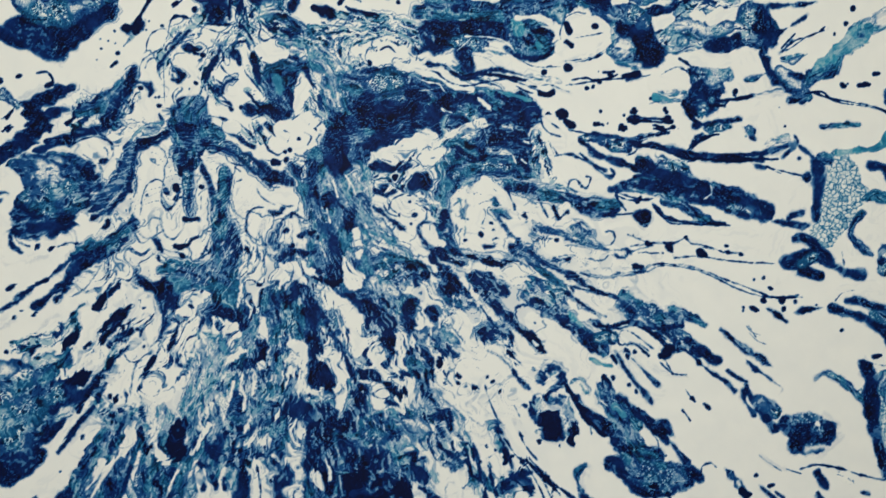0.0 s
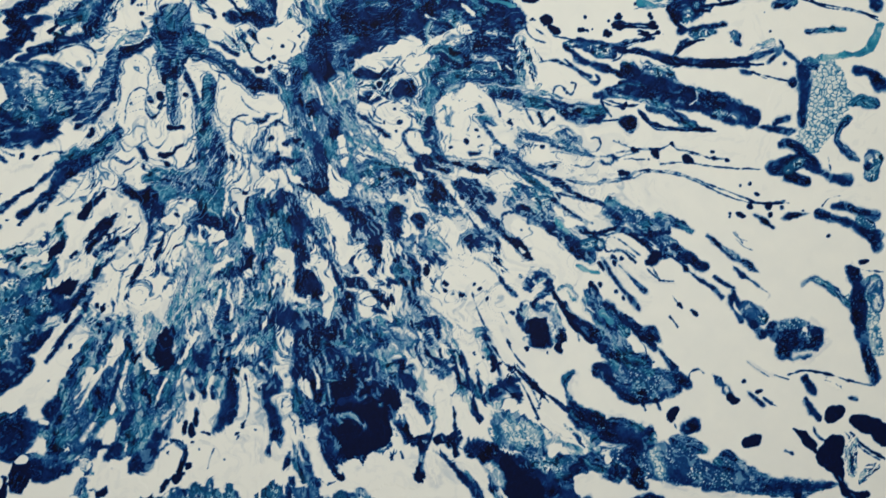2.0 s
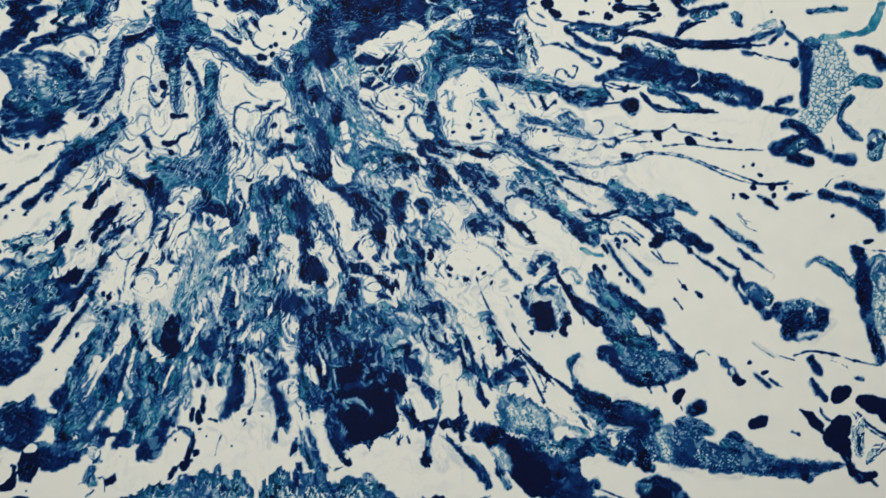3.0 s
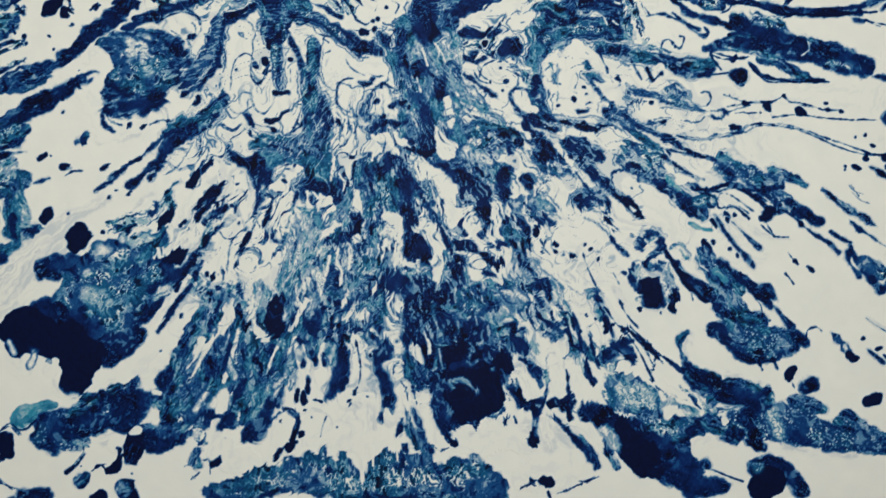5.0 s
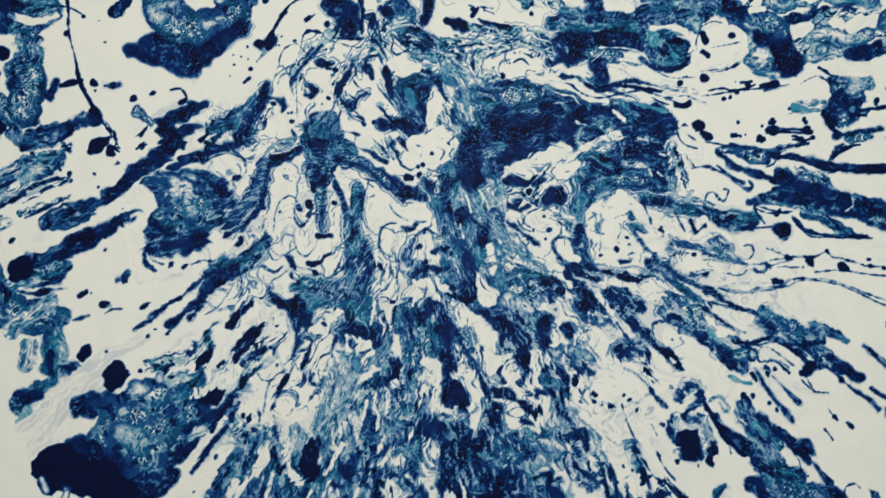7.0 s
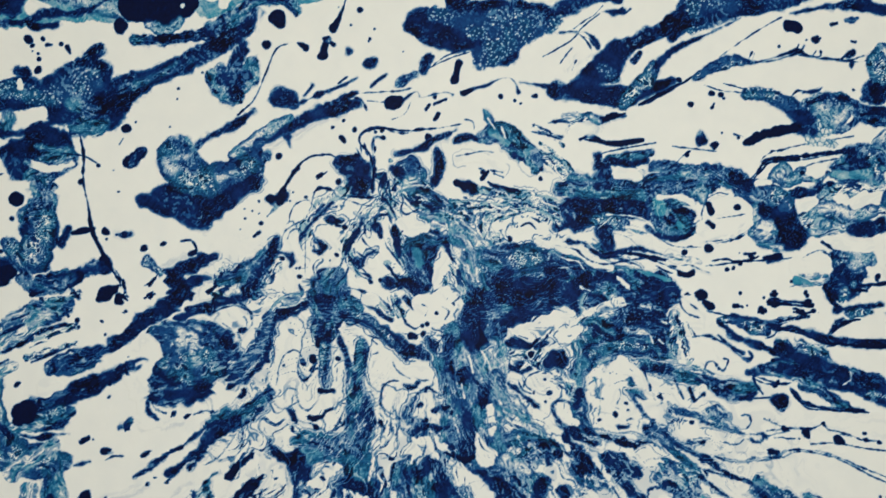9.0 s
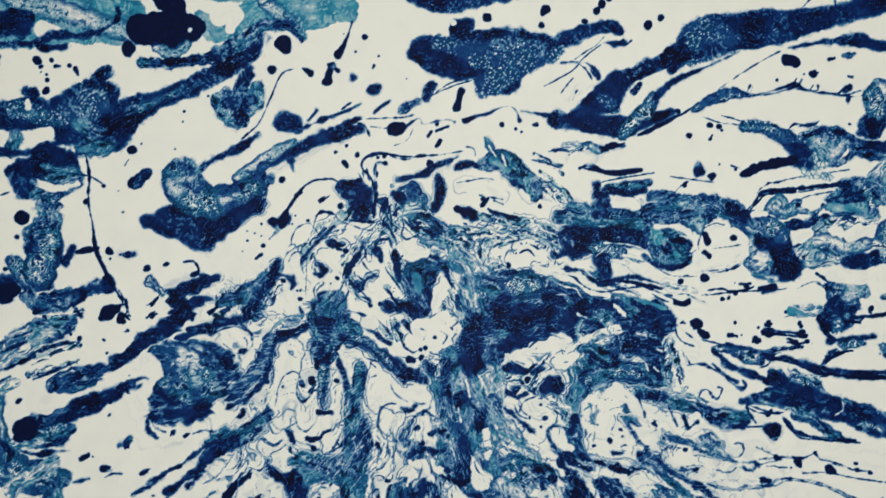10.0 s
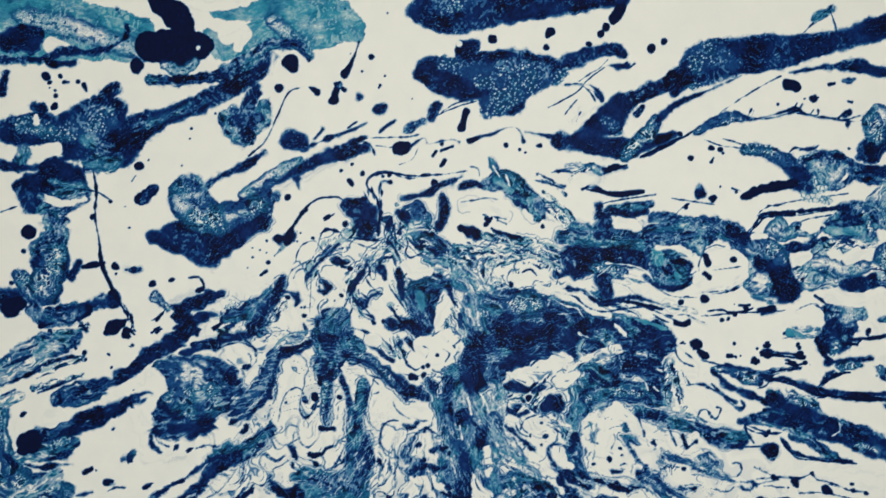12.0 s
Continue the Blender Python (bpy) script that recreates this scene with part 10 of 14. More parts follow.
pours("navy", 0.3, [(355.8, 469.2, 0.8), (358.5, 463.1, 0.8), (365.3, 460.3, 0.8), (373.2, 458.4, 0.6)], [(364.1, 457.4, 0.6), (368.9, 453.6, 0.6)], [(365.4, 444.8, 0.8), (369.5, 446.1, 0.6)], [(383, 437.9, 0.6), (386.6, 430.8, 0.8), (392.3, 426.5, 0.8), (399.2, 423.1, 0.5)], [(403.2, 423.9, 0.5), (409.1, 421.6, 0.6), (415.7, 421.8, 0.5)])
pour("blue", 0.8, [(414.3, 458.4, 3.1), (419.7, 448.1, 3.6), (424, 435.9, 3.6), (427.4, 424.2, 3.1), (428.7, 411.6, 2.6)])
pours("navy", 0.3, [(389, 421.1, 0.6), (380.5, 420.6, 0.8), (374.6, 415.3, 0.8), (372.6, 406.9, 0.8), (372.7, 399.4, 1), (378.9, 393.6, 0.8), (383.7, 391.3, 0.6)], [(392.9, 418.4, 0.6), (397.5, 412.2, 0.5), (395, 403.3, 0.3)])
pours("navy", 0.5, [(393.8, 416.9, 2.1), (401.7, 415, 2.6), (405.5, 419.8, 2.1)], [(402.2, 405.9, 0.6), (406.4, 410.2, 1), (413.6, 412.3, 1.1), (422.6, 410.9, 1), (426.4, 407.7, 0.6)], [(403.2, 405.4, 1), (399.8, 399, 2.6), (396.3, 392.2, 3.6), (398, 385.6, 2.6)])
pours("black", 0.4, [(407.9, 400.1, 2.6)], [(413.6, 386.3, 2.1)], [(420.6, 394.4, 2.1), (424.8, 396.7, 1.6)], [(373.3, 384.4, 2.3), (374.6, 381.3, 1.6)], [(411, 384.9, 1.4)], [(429.3, 396.5, 2.1), (434.4, 398.2, 1.6)], [(436.6, 392.6, 1.6)])
pours("navy", 0.6, [(394.5, 377.2, 2.1), (400.4, 374.9, 3.1), (409.7, 379.4, 3.1), (417.9, 381.5, 2.6), (424.6, 376.6, 2.1)], [(402.9, 375.3, 1), (399.9, 366.9, 1)], [(411.6, 378.3, 0.8), (405.1, 370.1, 0.8)], [(418.7, 379, 0.6), (427.8, 370.4, 0.8)], [(431.1, 367.2, 1), (437.9, 361.8, 2.6)])
pour("white", 0.4, [(402.1, 369.8, 1), (407.4, 366.5, 3.1), (417.6, 369, 4.2), (427.3, 362.4, 3.6)])
pours("navy", 0.5, [(384, 396.3, 0.6), (390, 386, 1.1), (387.2, 373.6, 2.1)], [(378.4, 385.1, 0.6), (375.3, 375.2, 1)])
pours("navy", 0.4, [(391.5, 479.5, 0.6), (395, 472.3, 0.8), (401.8, 468, 0.8), (406.9, 469.7, 1.1)], [(416.6, 464.3, 0.6), (424.5, 461.4, 0.6), (433.7, 463.4, 0.6)], [(407.1, 490.2, 0.6), (413.9, 486.4, 0.6), (411.5, 479.5, 0.5)], [(427, 487.7, 0.6), (432.8, 483.5, 0.8), (429.4, 476.6, 0.6)])
pours("black", 0.4, [(400.4, 461.1, 2.9)], [(413.6, 472.4, 2.1)], [(408.5, 470.6, 1.6)], [(421.7, 482, 1.4)])
pours("navy", 1, [(450.7, 480.6, 8.8), (454.6, 459.4, 6.8)], [(450.7, 426.5, 7.3)], [(464, 412.3, 5.2)], [(451, 379.3, 5.7), (452.2, 364.1, 4.7)])
pours("shred", 0.6, [(459.5, 440.1, 2.1), (466.2, 450.8, 2.6), (474.3, 452.4, 2.1), (478.9, 444.2, 2.1)], [(473.8, 424.3, 2.6), (478, 409, 2.6)])
pours("white", 0.6, [(469, 394.4, 2.1), (471.1, 386.3, 3.1), (473.1, 376.1, 3.1)], [(459.7, 372.3, 2.1), (463.2, 363.5, 4.7), (468.7, 353.1, 6.8)], [(501.3, 464.1, 6.8), (514.6, 466.5, 4.7)], [(491.5, 424.4, 4.2), (501.2, 417.9, 6.2), (510.9, 409.9, 5.2)])
pours("navy", 0.5, [(494.7, 455.4, 2.6), (504.7, 452.4, 2.6)], [(488.5, 434.6, 2.1), (499.4, 431.1, 2.6), (508.3, 427.1, 2.6)], [(494.4, 413.2, 0.8), (504.2, 407.7, 1), (515.9, 399, 1)], [(499.1, 425.6, 0.5), (502.7, 417.8, 0.6), (507.6, 413.6, 0.5)], [(496.1, 462.4, 0.6), (503.6, 460, 0.6)])
pours("black", 0.4, [(508.8, 444.7, 3.1)], [(511, 411.4, 1.6)])
pour("marble", 0.6, [(487.6, 444.7, 2.1), (500.2, 445.6, 3.1), (513.1, 448.5, 2.6), (521.4, 462.1, 2.1)])
pours("blue", 1, [(319.3, 359.7, 8.3), (334.2, 358.9, 9.4), (353.7, 350.3, 11.4), (352.8, 335.3, 9.4)], [(393.2, 338.1, 11.4), (396.4, 307.7, 11.4), (389.6, 277.8, 13.5)], [(358.6, 264.4, 12.5), (347.1, 239.9, 11.4), (377.2, 238.1, 12.5)], [(413, 332, 11.4), (416.8, 311.6, 10.4)])
pours("shred", 1, [(325.1, 306.7, 7.3), (332.3, 286.1, 11.4), (327.3, 261.2, 11.4), (317.1, 241.6, 9.4)], [(349.2, 275.1, 6.2)], [(370.8, 299, 7.3)])
pours("white", 1, [(281.2, 348.2, 5.2), (287.9, 336.3, 8.8), (282.7, 316.6, 12.5), (275.2, 291.9, 13.5), (268.7, 267.2, 14.6)], [(330.8, 344, 5.2), (325.1, 331.8, 9.4), (315.6, 316.2, 11.4), (307.9, 296.6, 10.4), (299.2, 277, 10.4), (289, 257.4, 11.4)])
pours("navy", 0.8, [(274.8, 366.6, 2.6), (280.1, 355.3, 3.6), (291.3, 350.7, 4.2), (299.9, 353.2, 6.2), (297.2, 340.8, 6.2), (297.4, 329.3, 3.1)], [(297.5, 330.8, 2.1), (296.7, 317.3, 2.1), (294.1, 307.4, 2.1)])
pours("pale", 0.4, [(270.9, 334.8, 1), (275.4, 343.5, 1.6), (283.6, 347.1, 1.6), (289.2, 340.8, 1.6), (292.4, 328.6, 1.6), (290.5, 313.6, 1.6)], [(277.8, 318.4, 1), (282.4, 328.1, 1), (287.1, 322.9, 1)])
pours("navy", 0.3, [(276, 320.5, 0.5), (279.9, 328.3, 0.6), (285.4, 328, 0.6), (287.3, 318.8, 0.5)], [(285.6, 298.8, 0.3), (290.9, 303.6, 0.6), (296.9, 304.2, 0.6), (301.4, 313, 0.4)], [(287.5, 281.2, 0.5), (291.2, 293.5, 0.6), (296.8, 302.2, 0.5)], [(265.9, 254.7, 0.6), (269.1, 273.7, 0.7), (272.7, 284.5, 0.7), (277.9, 287.2, 0.6)], [(260.8, 261.1, 0.6), (262.8, 252.4, 0.6), (260.4, 246, 0.6)], [(318.2, 342.2, 0.5), (322.9, 337.9, 0.6)], [(324.9, 329.3, 0.5), (330.9, 336.5, 0.5)])
pours("black", 0.4, [(301.9, 296.4, 1.6), (304.8, 303.3, 2.4), (307.8, 310.6, 1.6)], [(279.6, 274.1, 2.1), (283, 280.9, 3.1), (287.3, 286.2, 1.8)], [(321.2, 334.5, 2.1), (324.1, 332.8, 1.2)], [(279.6, 298.2, 1.4)], [(274.3, 261.3, 1.5)], [(280.2, 333.3, 1)], [(308.8, 269.4, 1.1)], [(291.6, 259.3, 0.8)], [(274.6, 314.5, 1.6)], [(257.6, 241.6, 2.1)], [(312, 289.8, 1.2)])
pours("navy", 0.8, [(333.4, 328.8, 2.6), (341.6, 331.9, 4.7), (349.9, 327.9, 5.2), (358.2, 323.9, 5.7), (364.4, 318.5, 4.2)], [(329.1, 315.5, 2.6), (333, 322.3, 2.6)])
pours("white", 0.8, [(342.1, 322.8, 2.1), (343.3, 310.7, 3.1)], [(353.7, 316.1, 3.6), (360.4, 310.7, 4.7), (354.9, 302, 4.7)], [(378.2, 322.8, 4.7), (383.4, 309.4, 5.2), (387.5, 292, 3.1)], [(375.4, 361.2, 3.1)], [(367, 353.6, 1.8), (363.8, 333.7, 1.8)], [(362.2, 290.5, 2.6), (369.4, 293.1, 2.1)], [(351.7, 282, 2.1), (359, 287.6, 2.1)])
pours("lace", 0.6, [(379, 319.7, 2.1), (376.4, 308.8, 3.1), (368.7, 298.2, 4.2)], [(358.7, 299.7, 3.1)])
pours("navy", 0.4, [(346.4, 311.5, 0.8), (350.6, 315.3, 0.8)], [(366.6, 314.4, 1), (371.9, 318.1, 2.1), (368.5, 311.3, 1)], [(353.2, 307.6, 0.6), (357, 303.9, 0.6)], [(384.8, 298.3, 0.6), (387.7, 288, 0.8)])
pours("navy", 0.8, [(381, 301.5, 3.1), (385.6, 294.2, 3.6), (381, 284.3, 4.7), (372.1, 278.8, 3.6)], [(427.9, 346.3, 6.2), (428.8, 326.1, 6.8), (429.5, 303.3, 6.8), (433.2, 280.3, 7.8), (431.3, 264.3, 8.8)], [(409.2, 337.2, 5.2), (417.9, 346.8, 6.2)])
pours("crackle", 0.8, [(410, 324.6, 6.2), (412.8, 311.8, 6.2)], [(398.8, 347.8, 5.2)], [(442.6, 320.2, 6.2), (446.9, 307.4, 5.2)])
pours("white", 0.5, [(381.6, 278.2, 4.2)], [(331.6, 233.2, 2.1), (336.6, 248.1, 2.6), (343.4, 261.3, 2.1), (351.1, 271.9, 1.6)], [(365.1, 237.8, 1.6), (368.3, 248.7, 1.9), (364, 261.1, 1.6), (366.2, 273.1, 1.2)], [(376.2, 263.4, 2.1), (374, 252.4, 2.6), (377.4, 240.6, 2.1)], [(408.9, 295.9, 4.7), (420.9, 294.2, 4.2), (419.2, 282.2, 4.7), (411.3, 268.4, 2.6)])
pours("marble", 0.5, [(375.4, 250.3, 1.6), (386.7, 244.6, 1.9), (397.1, 250.1, 1.9), (401.9, 262.9, 1.9), (405.8, 278.9, 1.9)], [(405.8, 251.6, 1.6), (400.7, 242.8, 2.1)], [(343, 254.2, 3.1), (347.1, 239.9, 4.2)], [(371.6, 228.3, 3.1)], [(394.1, 267.4, 4.2)])
pour("white", 0.4, [(416.7, 265.1, 0.8), (418.8, 258.9, 1.2), (424.6, 254, 1.6), (432.7, 253.5, 1.6), (437.4, 256.3, 1)])
pours("navy", 0.5, [(411.6, 290.7, 0.6), (407.7, 292.9, 0.6), (405.2, 285, 0.6)], [(368.7, 263.8, 0.8), (370.5, 252.6, 0.8), (367.4, 242.7, 0.8)], [(357.4, 277.1, 2.1), (363.4, 276.3, 2.6)], [(347.6, 265.1, 1), (345, 255.1, 1)])
pours("navy", 1, [(407.2, 232.2, 4.2), (422.5, 234.4, 8.3), (440, 230.3, 9.4)], [(469.2, 253.9, 5.2), (471.5, 240.1, 6.2), (462.7, 227.9, 8.3)], [(442.7, 268.7, 4.2), (444.1, 257.4, 4.7)])
pours("white", 0.8, [(438.5, 285.1, 4.7), (444.9, 289.8, 3.6)], [(452, 290.4, 3.6), (457.7, 273.9, 5.2), (455, 253.8, 4.7), (451, 237.7, 2.6)], [(431.9, 346, 2.6), (448.7, 339.1, 4.7), (460.7, 328.3, 7.3), (467.5, 312.8, 9.4), (472.6, 296.3, 9.4), (481.9, 280.6, 6.8)], [(490.8, 276, 7.3)], [(487.1, 245.8, 5.7), (490.8, 257.8, 5.2)])
pours("white", 0.6, [(404.5, 360.1, 2.1), (400.8, 347.7, 1.6)], [(421.8, 354.1, 3.1), (436.6, 347.8, 2.6)])
pours("navy", 0.5, [(433.1, 331.9, 1), (439.6, 320.4, 2.1), (445, 309, 2.4), (451.4, 297, 2.4), (458.7, 283.9, 2.1), (462.9, 267.5, 2.6), (468.4, 258, 2.1)], [(429.9, 346.2, 0.6), (448.9, 342.6, 1.1), (467, 339.6, 2.1)], [(463.9, 339.3, 2.1), (472.5, 329.7, 3.6), (481.1, 321.1, 4.2), (488.9, 314.6, 4.2), (494.4, 305.2, 4.2)], [(480.4, 309, 3.6), (477.2, 305.2, 2.1)], [(493.2, 300.2, 4.2), (496.7, 290.9, 2.6)], [(475.2, 269.8, 2.6), (485, 264.2, 2.6), (497.8, 255.3, 2.6)])
pour("black", 0.4, [(438.6, 356.8, 1.6), (447.3, 350.2, 3.1), (454.6, 352.9, 3.1)])
pours("navy", 0.3, [(443, 327.3, 0.5), (450, 326.9, 0.6), (454.9, 322.6, 0.6)], [(455.7, 319.5, 0.6), (458.3, 312.3, 0.8), (462, 306, 1.9)], [(462.4, 294.9, 0.9)], [(453.2, 329.7, 0.5)], [(499.1, 287.7, 1), (496.9, 276.7, 0.6), (500.7, 271.4, 0.6)])
pour("black", 0.4, [(505.5, 248.3, 3.6)])
pour("lace", 0.8, [(484.7, 349.2, 7.3), (504.6, 342.1, 7.3)])
pours("blue", 1.2, [(567.6, 470.9, 8.3), (586.1, 454.9, 11.4), (561.3, 448.1, 9.4), (612.6, 454.7, 10.4), (637.8, 447.4, 4.7)], [(553, 436.4, 8.3), (549.3, 415.5, 6.2), (551.3, 395.2, 7.3), (558.6, 379.6, 4.7)])
pours("crackle", 1, [(587, 453.9, 7.3), (607.4, 452.9, 6.2)], [(561.2, 447.6, 5.2)], [(550.5, 390.2, 4.7)])
pours("navy", 1, [(597.9, 485.6, 5.2), (601.4, 474.3, 5.7)], [(614, 480.8, 6.2), (620.5, 469.4, 6.2), (626.1, 459, 6.2), (630.9, 452.8, 3.6)], [(551.5, 407.8, 4.7), (547.4, 399.4, 4.2)], [(523.2, 439.9, 5.2), (532.6, 443.5, 4.7)], [(567.5, 469.9, 4.2), (564.8, 466.1, 3.1)], [(587.4, 461.4, 4.2)])
pours("white", 0.4, [(605.6, 468.1, 1), (614.1, 464.7, 1.2), (617.8, 456.4, 1.2)], [(623.1, 459.7, 1), (628, 455.9, 1)])
pours("marble", 0.8, [(537.2, 426.2, 3.1), (545.3, 416.7, 3.1)], [(541.6, 461.1, 4.2), (554.9, 470.6, 3.1)], [(573.3, 482.2, 3.1), (583.6, 485.3, 2.6)], [(633.7, 466.7, 3.6), (639.3, 476.6, 3.1)])
pours("white", 1, [(592, 431.5, 12), (587.9, 413.5, 17.7), (583.7, 391, 14), (602.1, 391.5, 8.3)], [(644.3, 455.1, 4.7), (663.5, 449.1, 8.3), (680.9, 438.2, 7.3), (698.8, 434.2, 5.2)], [(534.2, 464, 6.8), (526.1, 455.9, 4.2)], [(570.9, 437.1, 2.6), (566.1, 424.7, 2.6)])
pours("shred", 0.5, [(569.9, 438.6, 2.1), (578.2, 441.2, 2.6)], [(565.1, 424.7, 1.6), (567.3, 409.5, 1.6)], [(571.2, 424.4, 1), (569.3, 389.2, 1)])
pour("blue", 1, [(612.7, 437.5, 4.2), (631.9, 432.5, 5.7), (652.1, 427.4, 5.7), (668.3, 421.6, 5.2), (687.6, 417.6, 6.2), (708.2, 416.5, 5.2)])
pours("navy", 0.8, [(616.5, 432.3, 2.6), (637.2, 435.3, 3.6)], [(674.7, 416.7, 3.1), (693.3, 407.1, 4.2), (707.8, 409.4, 3.1)], [(657.2, 425.2, 2.1), (667.2, 420.6, 2.6)])
pours("white", 0.6, [(620.1, 422, 3.1), (627.9, 415.5, 4.7), (635.5, 403.5, 4.2)], [(664.3, 414.7, 4.2), (657, 402.4, 4.2)])
pours("navy", 0.4, [(606.7, 440.3, 0.6), (610.3, 429.5, 1), (615.7, 417.1, 1), (620.2, 404.8, 0.6)], [(636.7, 426.2, 1), (641.3, 415.8, 1.1), (645.9, 406.5, 0.8)], [(651.6, 416.3, 1), (656.1, 405, 1.9), (661.5, 408.7, 1), (664.6, 410.6, 2.1)])
pours("blue", 0.8, [(596.7, 424.2, 1.6), (597.4, 419.1, 2.6)], [(594.1, 414.2, 1.6), (602.7, 411.7, 3.1), (610.1, 407.3, 2.1)])
pours("navy", 0.5, [(601.8, 405.7, 2.1), (606.6, 398.4, 2.6), (612.3, 391, 2.1), (620.2, 385.5, 1.9)], [(587.2, 380.2, 2.1), (596.5, 381.2, 1.9)], [(594.7, 386.9, 0.8), (598.9, 388.7, 0.6)])
pours("black", 0.4, [(584.8, 392.4, 2.1)], [(623.5, 409.2, 2.6)], [(626.4, 405.5, 1)], [(569.2, 387.2, 1.6)], [(594, 402.1, 1)], [(595.2, 396.4, 1)], [(572.3, 406.2, 0.8)])
pours("crackle", 0.7, [(635.2, 396.9, 2.6), (655.5, 392.3, 3.1), (671.6, 385.9, 4.2), (686.8, 380, 3.6), (696.9, 376.5, 2.6)], [(672.2, 397, 5.2), (681.1, 389.5, 4.2)])
pour("blue", 0.6, [(645.4, 395.4, 1.6), (660.6, 391.6, 2.1)])
pours("navy", 0.3, [(699.7, 391.6, 0.8), (704.9, 392.3, 1.1), (708.8, 387, 1.1), (705.4, 380.6, 1.1), (700.1, 379.3, 0.8)], [(700.9, 374.7, 0.6), (711.3, 374.7, 1), (719.6, 375.3, 2.1), (719.3, 370.2, 1.1), (713, 367.5, 1), (705.9, 370.9, 0.6)])
pours("navy", 0.3, [(632.4, 382.9, 0.6), (637.2, 386.7, 0.8), (651.1, 386.5, 0.8)], [(632.4, 382.9, 0.5), (632, 375.8, 0.6), (637.9, 369.4, 0.6)], [(681, 368.1, 0.5), (695.3, 365.4, 0.6), (701.7, 370.1, 0.6)])
pours("navy", 0.7, [(557.5, 378.7, 2.6), (572.5, 372.8, 3.1), (587.6, 368, 3.6), (602.7, 364.2, 3.6), (611.1, 367.8, 2.6)], [(610.7, 380, 2.6), (624, 378.2, 3.1), (633.8, 370.6, 3.1), (642.8, 365.1, 2.6), (652.1, 366.6, 1), (662.5, 368.1, 2.1)], [(642.7, 364.1, 2.6), (654.8, 358.3, 3.1), (666.8, 352.6, 3.1), (677.7, 343.9, 3.1)])
pour("blue", 0.8, [(617.6, 373.5, 2.6), (633.4, 362.5, 3.1), (648.2, 351.6, 3.6), (659.1, 341.8, 3.6)])
pours("black", 0.4, [(663.5, 368, 2.4)], [(653.1, 385.9, 1.6)], [(618.1, 384.6, 2.1)])
pour("pale", 0.4, [(685.4, 352.6, 1), (699.7, 350.4, 1.6), (711.2, 352.3, 1.6), (731, 355.3, 1), (744.7, 359.2, 0.8)])
pour("navy", 0.3, [(684.4, 353.2, 0.3), (699.7, 350.9, 0.6), (711.2, 352.8, 0.6), (731, 355.3, 0.3), (745.7, 360.1, 0.3), (772.7, 360.2, 0.3)])
pours("white", 0.8, [(536.8, 390.9, 7.3), (529.3, 403.4, 4.2), (545.5, 383.4, 3.6)], [(524, 416.8, 5.2), (531.3, 411.3, 3.1)])
pour("navy", 0.4, [(549.9, 379.1, 1), (540.5, 384.6, 1), (530.7, 391.2, 0.8), (527, 398.5, 0.7), (529.3, 403.4, 0.7), (536.6, 405, 0.6), (543.5, 401.6, 0.6)])
pours("navy", 1, [(536.8, 371.7, 3.1), (551.3, 358.8, 5.7)], [(581.7, 353.1, 6.2), (591.7, 350, 5.2)], [(544.7, 377.9, 2.6), (557, 369.6, 2.6)])
pours("white", 0.6, [(529.4, 376.1, 3.1), (538.8, 361.5, 3.1)], [(571.9, 361.7, 3.6), (587.3, 361.9, 3.1), (599.7, 356.2, 4.2)])
pours("navy", 0.4, [(665.4, 486.4, 0.6), (685.7, 482.4, 1), (706.2, 479.4, 1.1), (726.6, 475.9, 1)], [(732.7, 475.1, 0.8), (729.2, 465.2, 0.8), (720.7, 461.5, 0.6)], [(731.5, 471.1, 1), (747, 470.4, 2.1), (762.2, 465.6, 2.1), (777.5, 460.8, 2.1)])
pour("crackle", 0.8, [(696.7, 475.8, 4.2), (710.9, 472.1, 6.2), (722.1, 468.5, 4.2)])
pours("navy", 0.8, [(685.2, 471.3, 3.1), (691, 464, 3.6), (706.1, 458.2, 3.6), (721.4, 453.4, 3.6), (733.4, 446.7, 3.1)], [(738.4, 454.1, 4.2), (753.5, 444.7, 5.2), (776.5, 439.5, 6.2)])
pour("lace", 0.6, [(751.2, 451.9, 3.1), (766.5, 447.1, 3.1)])
pour("navy", 0.8, [(710, 432.7, 0.8), (729.7, 434.2, 3.1), (750.3, 432.7, 5.2), (776, 429.4, 7.3)])
pour("shred", 0.6, [(724.3, 429.9, 1.6), (749.9, 424.6, 2.6), (770.3, 418.5, 2.6)])
pours("navy", 0.5, [(654, 462.7, 0.8), (668.4, 463.5, 1.1), (684.4, 456.2, 1.1), (695.3, 447.6, 1.1), (704.3, 442.1, 2.1), (708.6, 445.4, 1.1), (705.7, 450.1, 0.8)], [(677.1, 464.6, 0.8), (689.4, 453.9, 1), (700.5, 448.3, 2.1)], [(651.8, 470.9, 0.6), (656.5, 463.1, 0.8)])
pour("navy", 0.4, [(665.2, 431.8, 0.6), (667.1, 438.8, 0.8), (673.3, 440.6, 0.8), (678.2, 434.2, 1), (683.3, 433.5, 1.1), (686.8, 441.9, 1.1), (682.7, 443.1, 1)])
pours("navy", 0.4, [(707.8, 428.7, 1), (719.9, 424.6, 1), (734.2, 420.8, 1), (745.6, 421.7, 0.6)], [(745.4, 416.7, 0.6), (751.2, 409.3, 0.8), (760.2, 401.7, 0.8), (774.6, 398.9, 0.6)], [(709.7, 426.6, 1), (713.4, 418.3, 1), (719.3, 410.9, 0.8)], [(710.8, 407.2, 0.5), (724.3, 408.1, 0.6)])
pour("navy", 0.8, [(730.4, 406.2, 3.6), (738.6, 405.8, 5.7), (736.3, 400.9, 5.2)])
